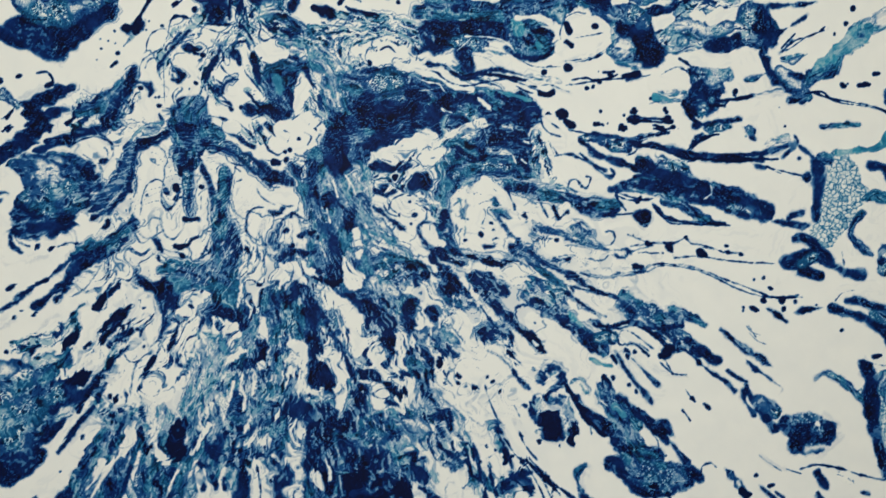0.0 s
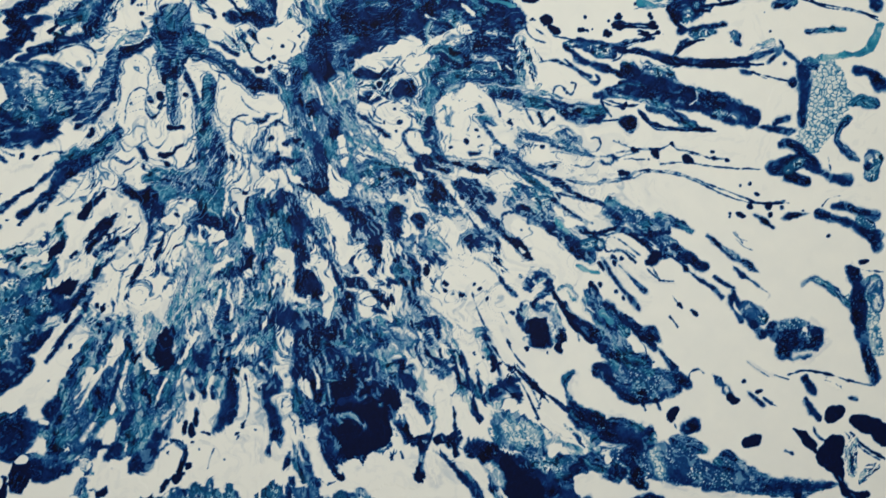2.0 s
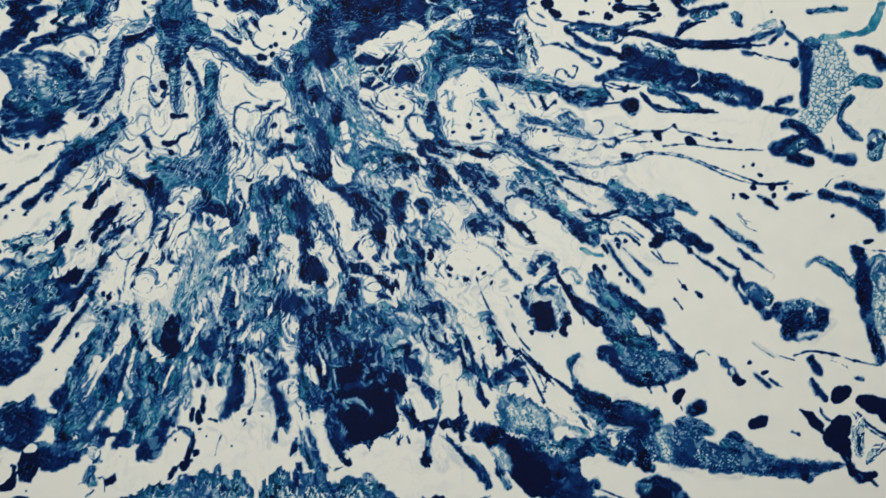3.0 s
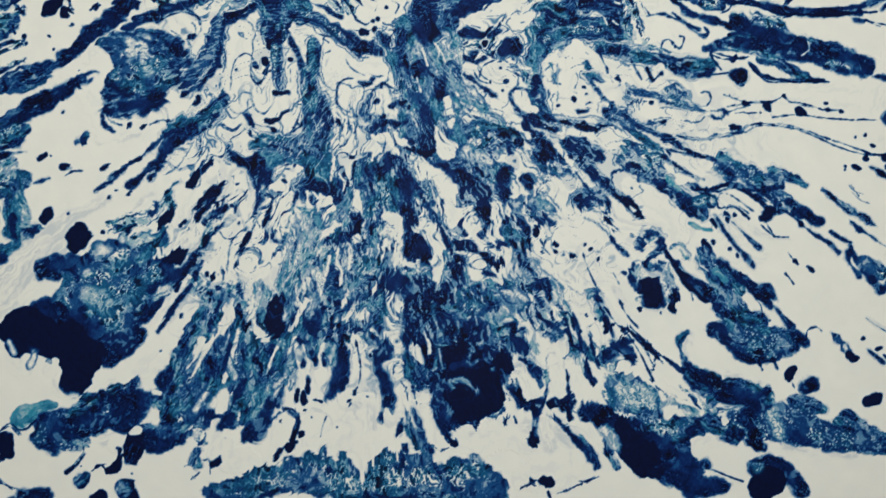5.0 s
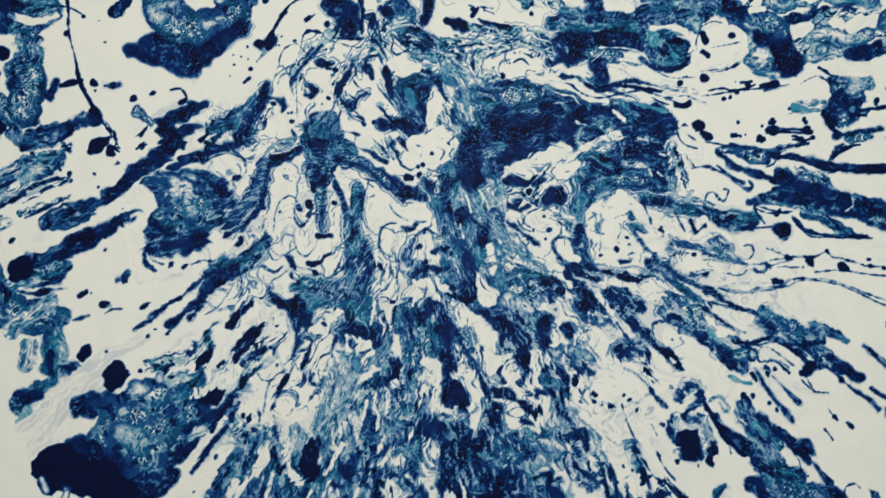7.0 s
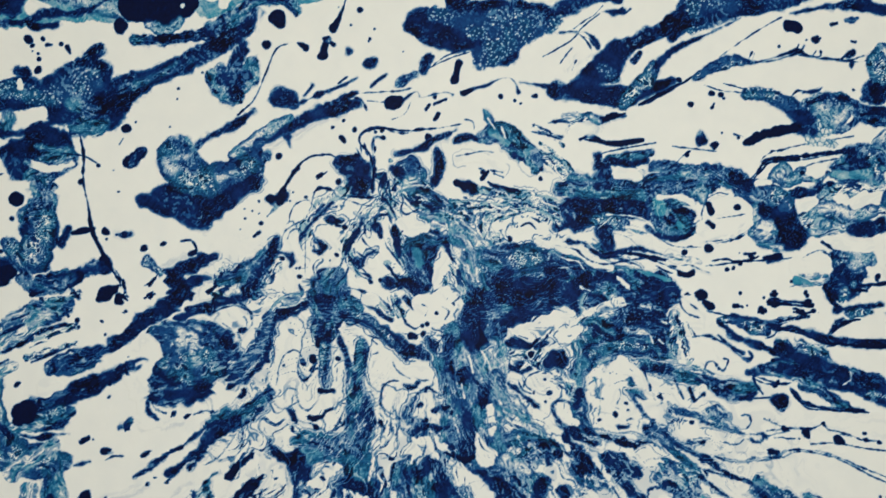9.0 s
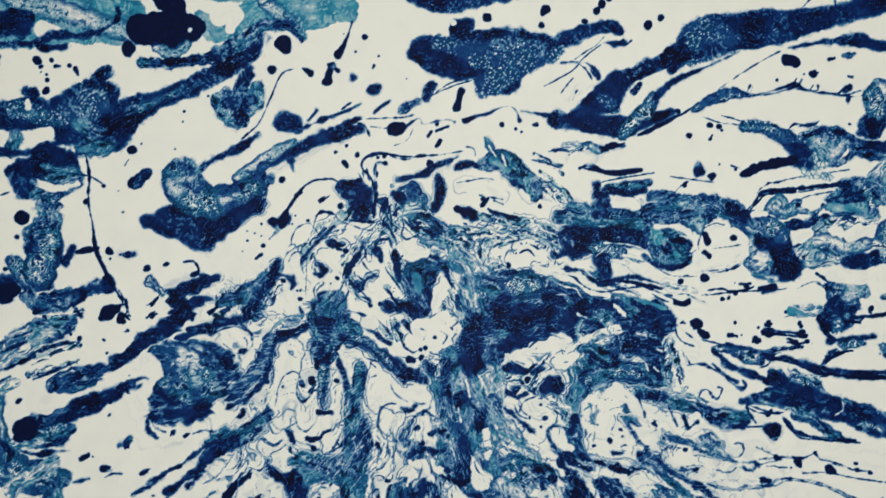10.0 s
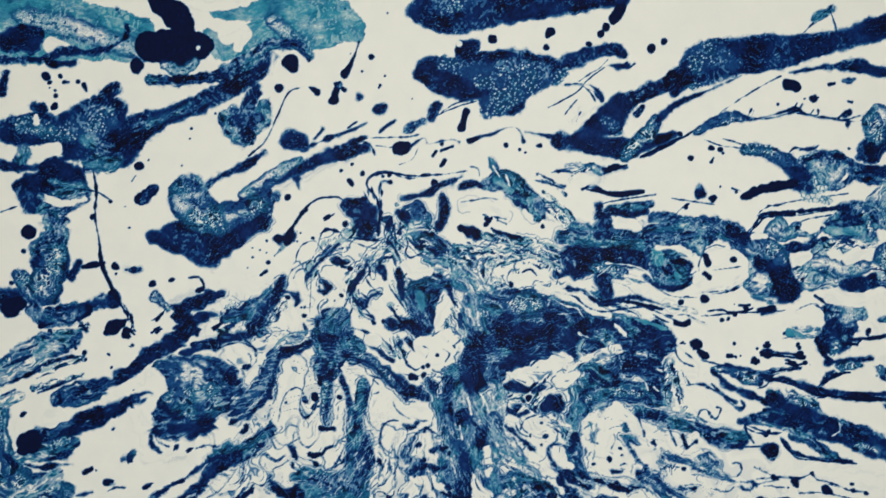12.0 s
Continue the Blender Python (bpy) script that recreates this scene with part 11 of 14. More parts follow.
pours("black", 0.4, [(727.5, 441.9, 1.6)], [(730, 419, 2.1)], [(760.5, 375.7, 2.9)], [(731.2, 358.9, 2.3)], [(737.4, 380.5, 0.8), (740.5, 380.3, 1.2)], [(752.9, 380.2, 0.5)], [(725.3, 387.2, 1)], [(678.2, 434.2, 1.6)])
pours("white", 1, [(558.8, 308.7, 14.6), (573.1, 287.6, 17.7), (597.3, 260.7, 15.6), (572, 267.3, 12.5)], [(645.5, 298.8, 14.6), (665.3, 282.4, 12.5), (674.8, 266.5, 8.3)], [(630.7, 309.8, 8.3)], [(721.3, 263.8, 12.5), (699.4, 239.5, 7.3), (741, 242.2, 12.5)], [(606.2, 234.7, 13.5), (580.6, 236.2, 12.5)], [(675.6, 332.8, 7.3), (693.1, 321.7, 8.3)])
pours("navy", 1, [(555.1, 353.5, 5.7), (562.7, 343, 4.2)], [(583.9, 346.9, 6.8), (600.5, 342, 5.7), (608.4, 336.5, 3.1)], [(585.9, 335.7, 3.1), (593.1, 327.1, 3.6), (598.3, 318.7, 3.1)], [(533.2, 325.3, 3.6), (539, 319, 3.6)], [(514.9, 326.4, 5.7), (515.1, 310.1, 4.7)])
pour("blue", 0.8, [(558, 330.1, 3.1), (569, 326.4, 3.6), (575.3, 329.1, 2.6)])
pours("white", 0.6, [(567.2, 350.9, 2.1), (576.7, 337.2, 2.1), (586.1, 321.4, 2.1), (596.8, 309.7, 2.1)], [(557.8, 336.2, 2.6)])
pours("navy", 0.3, [(548.3, 303.2, 0.6), (546.2, 311.4, 0.8), (551.2, 318.3, 0.8), (559.5, 320.9, 0.6)], [(575.2, 307.8, 0.5), (577.7, 297.5, 0.6), (578.4, 292.4, 0.5)], [(580.4, 328.8, 0.6), (589.9, 315.1, 1), (595.6, 306.7, 1)])
pours("navy", 0.9, [(583.1, 302.3, 4.7), (591.8, 303.8, 6.2), (600.7, 306.4, 4.2)], [(584.8, 297.1, 3.1)])
pours("navy", 0.5, [(597.8, 329.9, 1), (607.4, 316.2, 2.4), (615.1, 307.6, 2.6), (623, 300.1, 2.1)], [(617.3, 309.5, 1.1), (614.7, 319.8, 1.1), (618.1, 325.8, 1.1), (627.4, 326.3, 1.1)])
pours("black", 0.5, [(617.9, 302.4, 1.6), (625.8, 295.8, 2.1), (632.7, 289.3, 2.1), (636.6, 284.5, 2.6)], [(622.6, 302.1, 1.6), (631.1, 297.6, 2.1), (636.4, 291.1, 1.6), (638.1, 284.9, 1.6)])
pour("white", 0.4, [(629.8, 293.6, 1), (633.7, 289.3, 1.2)])
pours("navy", 0.5, [(607.7, 302.9, 3.1), (610.4, 295.7, 2.6), (607.9, 287.7, 2.1)], [(588.3, 284.7, 0.6), (598.3, 280.1, 0.8), (608, 270.3, 1), (616.6, 257.6, 2.1), (625.4, 248.9, 2.1)], [(607.7, 283.6, 0.6), (615.5, 275, 0.8), (623.3, 266.9, 0.8)])
pours("black", 0.4, [(611.2, 280.8, 2.3)], [(629.5, 267.1, 1.6)], [(613.3, 273.1, 1.6)], [(632.2, 309.7, 1.1)])
pour("blue", 1, [(624.8, 335.6, 4.2), (636.8, 328.8, 6.2), (654.2, 317.7, 6.8), (667.6, 306.7, 6.2), (681.4, 293.7, 6.2), (695.3, 281.7, 5.2)])
pours("navy", 1, [(629, 328.2, 4.2), (644.1, 321.3, 4.7), (659, 310.3, 4.2)], [(674, 301.3, 3.1), (687.3, 287.3, 3.6)])
pours("crackle", 1, [(632.4, 343.3, 6.2), (647.6, 339.4, 7.3), (659.7, 324.5, 4.7)], [(691.8, 295.2, 5.7), (702.2, 295.6, 5.2)])
pours("teal", 0.6, [(664.5, 317.1, 3.1), (674.3, 307.4, 3.1)], [(683, 275.2, 1.6), (693.1, 269.5, 2.1), (701.8, 268, 1.6)])
pours("navy", 0.5, [(659.8, 336.7, 1), (672.8, 327.9, 2.1), (685.8, 319.5, 1.1), (698.9, 313.2, 0.8)], [(658.2, 344.9, 1), (683.6, 337.5, 1.1), (698.9, 333.6, 1), (712.1, 328.8, 1)], [(682.2, 310, 1), (697.5, 305.1, 2.1), (712.8, 302.2, 1), (728.6, 306.9, 2.6), (741.7, 298.5, 2.1), (753.6, 285.6, 2.6)], [(684.6, 306.8, 0.6), (699.8, 299.8, 1), (707.4, 296.4, 0.8)])
pours("foam", 0.8, [(714.9, 323.5, 5.2), (722.8, 315.9, 5.2), (722.4, 327.2, 3.1)], [(735.4, 317.3, 6.8), (748.7, 313.5, 5.7), (766, 306.4, 6.8)])
pours("navy", 0.8, [(716.9, 321.4, 2.6), (724.8, 313.8, 3.1)], [(739.9, 303.8, 2.1), (754.1, 296.8, 3.1), (765.1, 287, 3.6)])
pours("navy", 0.4, [(709.3, 294.2, 0.6), (712.7, 300.1, 0.8), (720.4, 298.7, 0.8), (731, 291.5, 0.8), (741.9, 282.1, 1)], [(716.2, 286.7, 0.6), (727.7, 287.5, 0.8), (737.7, 280.3, 1)])
pour("black", 0.6, [(749.9, 275.5, 3.1), (754.2, 278.4, 4.2), (759.6, 282.2, 2.6)])
pour("pale", 0.5, [(711.7, 278.7, 2.6), (718.7, 264, 3.1), (728.3, 248, 3.1)])
pours("navy", 0.5, [(706.6, 281.1, 1), (713.7, 267.3, 2.1), (722.9, 253.5, 2.1), (732.7, 241.6, 2.6), (740, 232, 3.1)], [(720.8, 275.1, 0.6), (729.2, 266.5, 0.8), (736.6, 257.8, 1), (745.5, 249.1, 3.1)], [(752.9, 272.3, 0.6), (760.1, 258.5, 1)])
pours("black", 0.4, [(697.1, 256, 1.6), (699.9, 249.7, 2.6), (704.3, 244.3, 1.6)], [(703.8, 256.1, 1.8)], [(718, 249.7, 1.6)], [(725.5, 243.1, 1.6)], [(717.8, 276.3, 2.1)], [(724.7, 280, 1.6)])
pour("navy", 0.8, [(636.1, 255.4, 4.2), (640.6, 263.3, 2.6), (649.2, 269, 2.6), (655.1, 264.6, 3.1), (656.7, 254.2, 3.6), (647, 247.6, 4.2), (641.4, 238.8, 3.6), (651.7, 237.1, 3.6)])
pours("shred", 0.4, [(645.6, 260, 2.1), (649.9, 262.8, 2.1)], [(643.9, 247.8, 1.6), (650.8, 250.5, 1.6)], [(645, 238.5, 1.6)])
pour("black", 0.8, [(637.3, 218.5, 5.7), (647.7, 220, 7.3), (644, 209.4, 6.8)])
pour("shred", 0.8, [(658.6, 231.6, 3.6), (662.2, 220.1, 4.2), (659.5, 208.5, 4.2)])
pours("navy", 0.6, [(629.7, 241, 2.1), (626.6, 230.9, 2.6), (631.1, 217.9, 2.6)], [(621.6, 233.8, 2.1)], [(664.7, 208.2, 3.1), (668.1, 215.7, 2.6)])
pour("shred", 0.6, [(664.9, 254.3, 3.1), (673.2, 255.3, 3.1), (679.9, 244.7, 3.1)])
pour("black", 0.5, [(659.6, 251, 1.6), (668.2, 237.2, 2.1), (675.8, 223.4, 2.6), (683.6, 214.7, 2.6), (692.5, 206, 2.6)])
pour("blue", 0.8, [(692.5, 248.1, 4.7), (703.3, 235.1, 6.2), (714.1, 222.2, 6.2), (724.9, 210.2, 4.7)])
pour("teal", 0.6, [(704.2, 231.5, 3.1), (714, 220.6, 3.1)])
pours("navy", 0.7, [(708.7, 239.9, 3.1), (723.6, 225.7, 3.1), (738.7, 214.5, 3.1), (751, 211.8, 4.2), (757.9, 202.1, 4.2)], [(682, 224.1, 3.1), (690.9, 214.3, 4.2), (699.8, 205.6, 4.2)])
pour("blue", 1, [(519.3, 276.4, 6.2), (525.9, 265.9, 6.8), (531.2, 250.3, 4.7)])
pours("navy", 0.8, [(514.2, 285.8, 3.1), (524.6, 288.3, 3.1), (534.3, 279.6, 2.6), (537, 264.2, 2.6)], [(541.5, 289.4, 3.1), (551.4, 284.8, 4.2), (560.5, 282.7, 2.6)], [(541.5, 233.4, 4.7), (544, 223.1, 4.2)], [(531, 246.8, 3.6), (536.8, 241.3, 3.1)])
pour("white", 0.5, [(526.1, 269.9, 1.6), (528.1, 259.7, 1.9)])
pours("black", 0.4, [(543.7, 274, 2.9), (545.9, 277.9, 2.1)], [(561.5, 262.8, 2.1)], [(561.1, 255.7, 1.2)], [(566.1, 253.4, 1.2)], [(574.3, 252.4, 2.1)], [(591.9, 257, 2.3)], [(587, 261.3, 1.2)], [(598.1, 247.4, 1.6)])
pours("navy", 0.3, [(546.5, 268.8, 0.6), (551.1, 259.3, 0.6), (555.8, 253, 0.5)], [(584.6, 253.8, 0.5), (588, 240.9, 0.6), (592.5, 229.4, 1), (596.1, 220, 1)], [(611.3, 234.4, 0.5), (615.9, 223.9, 0.5)])
pours("lace", 0.8, [(513.4, 223.9, 6.8), (529.3, 215.8, 5.7)], [(589.8, 216.2, 4.2)], [(545.7, 301.8, 4.2), (555.6, 296.2, 3.1)])
pours("blue", 1, [(285, 208.2, 11.4), (277.3, 180.9, 13.5), (285.6, 152.5, 14.6), (280.4, 132.6, 11.4)], [(325, 205.8, 9.4), (313.4, 181.2, 9.4)], [(354.7, 198.9, 8.3), (365.7, 213.4, 6.2)], [(432.7, 148.3, 9.4), (423.8, 169.2, 8.3)])
pours("crackle", 1, [(274.4, 198.8, 8.3), (267.9, 173.9, 7.3)], [(302.2, 161.6, 7.3)], [(438.1, 153.1, 4.7)])
pours("navy", 1, [(292.7, 129.3, 6.2), (298.4, 140.6, 4.7)], [(279.4, 116.4, 6.2), (289.6, 119.3, 7.8), (273.9, 109.7, 6.2), (285.1, 112, 8.3)], [(256.6, 122, 5.7), (252, 119.2, 3.6)], [(323.1, 216, 4.2), (339.7, 199.8, 4.2)])
pour("black", 0.8, [(304.7, 219.7, 6.2), (306, 208, 6.8), (307.7, 201.8, 4.7)])
pours("white", 0.5, [(283.7, 227.5, 1.6), (285.8, 213.2, 1.9), (292, 200.2, 2.1), (297.6, 192.3, 2.1)], [(318.7, 201.1, 2.1), (328, 214.7, 2.6), (336.4, 227.9, 2.6)], [(256.2, 146.8, 5.2), (253, 135.4, 4.7)], [(268.5, 224.4, 4.2), (259.8, 204.7, 3.1)])
pours("navy", 0.4, [(264.1, 153.9, 0.8), (264.9, 142.7, 0.8), (260.3, 131.9, 0.8)], [(267.7, 130.9, 0.8), (275.3, 131.9, 1.1), (280.5, 135.1, 1)])
pours("white", 1, [(306.5, 116.7, 7.8), (302.8, 105.7, 7.8)], [(324.9, 187.6, 4.2), (328.1, 174.2, 5.2), (329.9, 154.8, 6.2), (334.7, 133.2, 8.3)], [(346.4, 186.2, 2.1), (342.9, 169.2, 3.6), (344.9, 152.8, 5.7)], [(376.4, 190.5, 3.6), (373.4, 172.4, 5.7), (373.9, 146.9, 6.8), (360.3, 122.3, 14.6), (339.4, 111, 12.5), (380.7, 125.1, 11.4)], [(388.5, 171.4, 4.2)])
pour("navy", 0.4, [(295.6, 119.4, 0.8), (304.1, 127.5, 1.1), (313.2, 127.9, 2.1), (319.9, 121.9, 2.1), (319.9, 112.8, 2.1), (313.7, 102, 2.1)])
pours("black", 0.6, [(309.9, 97.1, 3.1), (312.2, 93.9, 3.1)], [(322, 106.5, 2.3)])
pours("navy", 0.7, [(325.1, 191.6, 2.1), (333, 188.1, 2.6), (338.2, 175.6, 3.1), (339.3, 168.4, 2.1)], [(346.5, 179.1, 1), (346.9, 169, 2.6), (351.1, 171.2, 2.1)], [(328.5, 180.3, 0.8), (327.8, 169.1, 2.1)])
pours("black", 0.5, [(332, 155.7, 2.6), (330.5, 147.7, 2.1)], [(326, 138.8, 3.1), (326.7, 134.7, 2.1)], [(336.9, 137.1, 1.6), (341.9, 135.2, 1.6)], [(321.4, 146.2, 1.6), (319.8, 137.2, 1.6)], [(326.4, 128.6, 1)])
pours("navy", 1, [(364.7, 179, 6.8), (360.5, 160, 7.8), (354.7, 147.1, 5.7), (349.2, 140.4, 3.1)], [(365.1, 152.6, 3.6), (361.7, 146.2, 2.1)])
pours("shred", 0.6, [(356.4, 183.6, 3.1), (353.9, 168.5, 3.1)], [(361.4, 208.6, 2.6)])
pour("navy", 0.4, [(376.3, 188.5, 1), (377.7, 177.2, 1.1), (379, 165.9, 1), (377.2, 151.8, 0.8), (371.4, 140, 1)])
pours("black", 0.5, [(367.1, 134.1, 2.3)], [(383.4, 137.2, 1.2)], [(388.6, 173.5, 1.6)])
pours("white", 0.8, [(369.6, 211.2, 3.6), (382.7, 210.4, 4.2), (390.6, 207.9, 3.1)], [(392.5, 196.6, 3.6), (400.6, 189, 4.2)], [(409.7, 223.5, 5.7), (414.2, 214.6, 6.2), (407.4, 200.8, 3.1)])
pours("navy", 0.4, [(375.7, 212.8, 0.6), (377.2, 202.6, 0.8)], [(385.7, 211.2, 0.5), (386.2, 202.1, 0.5)], [(372.3, 197.8, 1), (380.9, 198.3, 2.1)], [(418.8, 215.3, 0.6), (415.6, 202.8, 0.6)])
pours("navy", 0.8, [(396.8, 175, 6.2), (394, 161.9, 4.7), (400.2, 146.3, 5.7), (401.1, 127.4, 5.7), (394.3, 115, 4.2)], [(397.5, 196.3, 4.7)])
pours("pale", 0.6, [(385.8, 125.8, 4.2), (385.8, 109.5, 4.2)], [(475.7, 97.5, 2.6)])
pours("white", 0.6, [(412.7, 153.6, 3.6), (417, 139.1, 3.1), (421.1, 122.5, 2.6), (425.3, 106.9, 2.1)], [(398.9, 123.9, 2.6), (401.3, 113.6, 4.7), (409.6, 116.1, 3.6)], [(426.9, 179.2, 4.7), (431.8, 167.7, 4.2)], [(435.3, 121.6, 5.7), (440.1, 99.3, 7.3)], [(455.2, 95.7, 4.2)])
pours("navy", 0.5, [(413.5, 149.5, 0.5), (418.1, 141.1, 0.8), (419.5, 130.8, 0.8)], [(413, 113.8, 2.1), (411, 105.8, 3.6), (407.7, 100.9, 2.6)], [(423.6, 122.3, 2.1), (428.3, 106.7, 3.1), (432.6, 92.1, 3.6), (437.2, 83.6, 3.1)], [(441.5, 123.2, 2.6), (447.8, 108.5, 3.6), (453.4, 98.9, 3.6)])
pour("blue", 1.2, [(456.8, 213, 14.6), (485.8, 205.2, 18.7), (447.5, 184.1, 10.4), (495.9, 185.2, 15.6)])
pours("black", 1, [(459.2, 167, 10.4), (475.2, 160.9, 15.6), (488.6, 144.8, 13.5), (467.3, 129.7, 12.5), (493.8, 128.1, 11.4), (462.3, 112.7, 6.2)], [(504.7, 159.1, 10.4)])
pours("navy", 1, [(440.1, 188.6, 4.7), (441.2, 163.1, 4.7)], [(459.9, 105.7, 3.6)], [(495.1, 169.9, 6.2)])
pour("white", 0.4, [(434.9, 203.2, 1), (437.3, 191.8, 1.6), (442.1, 179.3, 1.6), (440.1, 170.3, 1.2)])
pours("lace", 0.5, [(480.6, 185.1, 1.2), (477.8, 171, 1.4), (474.3, 163.5, 1.4), (480.2, 159.6, 1.4), (485, 163.4, 1)], [(458, 145.7, 1.6), (468.4, 148.1, 2.1), (474.2, 142.6, 2.1), (482.9, 134.9, 1.6)], [(450.4, 172.7, 2.1), (451.7, 160.4, 2.1)], [(496.8, 154.5, 2.6)], [(446.3, 208.6, 2.1)], [(477, 211.8, 3.1), (492, 205.8, 3.1)])
pour("black", 0.4, [(452.2, 95.9, 1), (456, 92.1, 1.2), (459.3, 87.3, 2.1)])
pours("navy", 0.3, [(338.9, 102.3, 0.4), (341.5, 112.4, 0.6), (346.1, 122.2, 0.5)], [(475.5, 112.3, 0.8), (479.2, 104.4, 0.8)])
pours("black", 0.3, [(332.5, 121.6, 0.7)], [(354.6, 111.5, 0.8)], [(304.7, 119.8, 1)])
pours("blue", 1, [(71.6, 507.7, 6.2), (87.9, 504, 4.7), (98, 510.4, 4.2)], [(75.5, 479, 5.2), (66.1, 484.4, 6.2)])
pours("marble", 1, [(61.7, 455.1, 4.7), (81.6, 462, 4.7), (103, 467.8, 3.1)], [(60.6, 439.4, 3.6), (83, 446.1, 3.6), (101.9, 452.1, 2.6)], [(76.1, 488.8, 4.2), (90.9, 491, 3.1)], [(103.5, 497.3, 3.6)])
pours("navy", 0.4, [(64.3, 458.9, 0.8), (79.4, 465, 2.1), (95.3, 469.2, 1)], [(65.2, 435.2, 0.6), (82.8, 443.2, 2.1), (97.8, 449.3, 1)], [(65.3, 472.1, 1), (79.1, 475.9, 2.1)], [(72.8, 440.7, 1), (87.9, 446.8, 1)], [(96.6, 503.6, 2.1), (105.6, 492.3, 2.1)])
pour("navy", 0.8, [(98.2, 440.4, 3.6), (112.2, 445.6, 3.6), (127, 446.4, 3.1), (140, 451.1, 3.1), (150.4, 460, 3.1), (160.7, 467.9, 3.6), (171.4, 480.2, 4.2), (183.8, 489.5, 4.2), (196.2, 499.8, 5.2), (203.7, 509.3, 4.2)])
pour("crackle", 0.8, [(89.6, 428, 5.7), (106.5, 433.1, 6.8), (117.5, 436.5, 4.7)])
pours("white", 0.8, [(166.1, 459.7, 2.6), (152.6, 448.5, 4.2), (136.3, 439.5, 4.2)], [(188, 478.4, 2.1)], [(154.5, 418.2, 7.3), (166.8, 380.3, 5.2)])
pours("navy", 0.8, [(89, 405.3, 4.2), (105.3, 414.8, 4.2), (120.3, 420.5, 4.2), (135.6, 429.1, 3.1), (151.8, 436.2, 2.6), (163.8, 439.5, 2.1)], [(65, 396.7, 6.8), (80.7, 398.8, 5.2)])
pours("blue", 0.8, [(79.9, 400.8, 5.2), (96, 407.9, 4.2)], [(69, 384.6, 3.1), (88.5, 383.5, 4.2), (99.8, 391.4, 3.1)])
pours("black", 0.7, [(116.1, 408.8, 4.2), (120, 415.5, 4.2)], [(132.5, 418.4, 3.1)], [(61.8, 392.9, 7.3)])
pours("white", 0.8, [(78.7, 412.3, 6.8), (90.6, 415.1, 3.1)], [(109.9, 410.1, 2.6)])
pours("black", 0.5, [(124.3, 494.8, 4.7), (130.6, 500.9, 3.1), (139.5, 502.5, 2.4)], [(142.3, 493, 4.4)])
pours("black", 0.3, [(86.1, 477.5, 2.6)], [(104.3, 473.1, 2.2)], [(105.8, 466.7, 1.4)], [(146.4, 480.9, 1.5)], [(128.9, 460.6, 1.1)], [(125.7, 472.1, 0.9)], [(96.7, 476.5, 1.1)], [(166.5, 496.3, 1.6), (170.1, 498.6, 1)], [(252.8, 411.6, 1.7)], [(149.1, 440.8, 1)])
pour("blue", 1, [(180.1, 463, 9.4), (192.3, 454.5, 16.6), (210.7, 448.6, 21.8), (201.9, 428.2, 18.7), (225, 441.9, 12.5)])
pour("crackle", 1, [(186.5, 456.2, 13.5), (205.8, 450.3, 18.7), (194.9, 433.5, 16.6), (219.5, 432.3, 11.4)])
pours("lace", 1, [(199, 459.1, 8.3), (188.5, 449.7, 7.3), (211.7, 465.4, 6.2)], [(223.9, 424.6, 5.2)])
pours("navy", 0.8, [(234.1, 460.3, 7.3), (238.2, 447.2, 6.8), (234.4, 433.5, 6.2), (229, 425.8, 4.7)], [(177.5, 407.6, 7.3), (198.1, 407.5, 7.8), (217.4, 415.5, 6.8)], [(172.7, 425.7, 6.2), (184.1, 419.2, 6.2)])
pours("navy", 0.7, [(196.7, 477, 4.2), (206.8, 481.5, 4.2), (217.8, 483.9, 4.2), (229, 488.8, 3.6), (242, 491.1, 3.1)], [(253.1, 495.1, 3.6), (249.6, 502.7, 4.2)], [(188.6, 488.3, 3.1)])
pours("white", 0.6, [(237, 475, 8.3), (248.5, 469.5, 6.2)], [(260, 463, 3.1), (249.3, 449.6, 3.1), (239.4, 434.2, 2.1)], [(265.7, 475.6, 3.6)])
pours("navy", 0.3, [(223.6, 480.6, 0.8), (232.7, 485.2, 0.8), (244.7, 486.6, 0.8), (255.3, 482.1, 0.8), (258.3, 475, 0.8), (255.3, 467.2, 0.8), (249, 461.6, 0.8)], [(231.8, 471.3, 0.6), (239.4, 466, 0.6)])
pours("black", 0.4, [(248.3, 465.6, 2.6), (252.3, 466.4, 1.6)], [(223.3, 491.6, 2.1)])
pour("crackle", 0.8, [(275.8, 478.1, 4.2), (271, 464.4, 5.2), (265.2, 450.8, 6.2), (253.4, 436.5, 6.2), (241.7, 424.2, 4.7)])
pours("navy", 0.6, [(278.9, 479.9, 2.6), (275.9, 464.2, 2.6), (272, 448.5, 3.1), (265.2, 434.9, 3.1), (253.5, 423.1, 3.1), (238.2, 415.4, 3.1)], [(262.6, 456.9, 2.6)])
pours("navy", 0.4, [(166.4, 404.2, 1), (167.7, 393.2, 2.1), (175.1, 385.9, 1.9)], [(171.6, 407.9, 1), (171.8, 397, 1), (183.2, 390.4, 0.6)], [(206.9, 390.1, 0.6), (216, 392.7, 1), (226.8, 392.1, 0.6)])
pours("black", 0.4, [(188.2, 390.1, 2.1)], [(200.8, 388, 2.1)])
pour("blue", 0.8, [(221.2, 382.4, 2.6), (233.4, 386.8, 4.2), (248.7, 392.9, 4.2), (263.1, 401.1, 4.2), (273.6, 411.6, 4.2)])
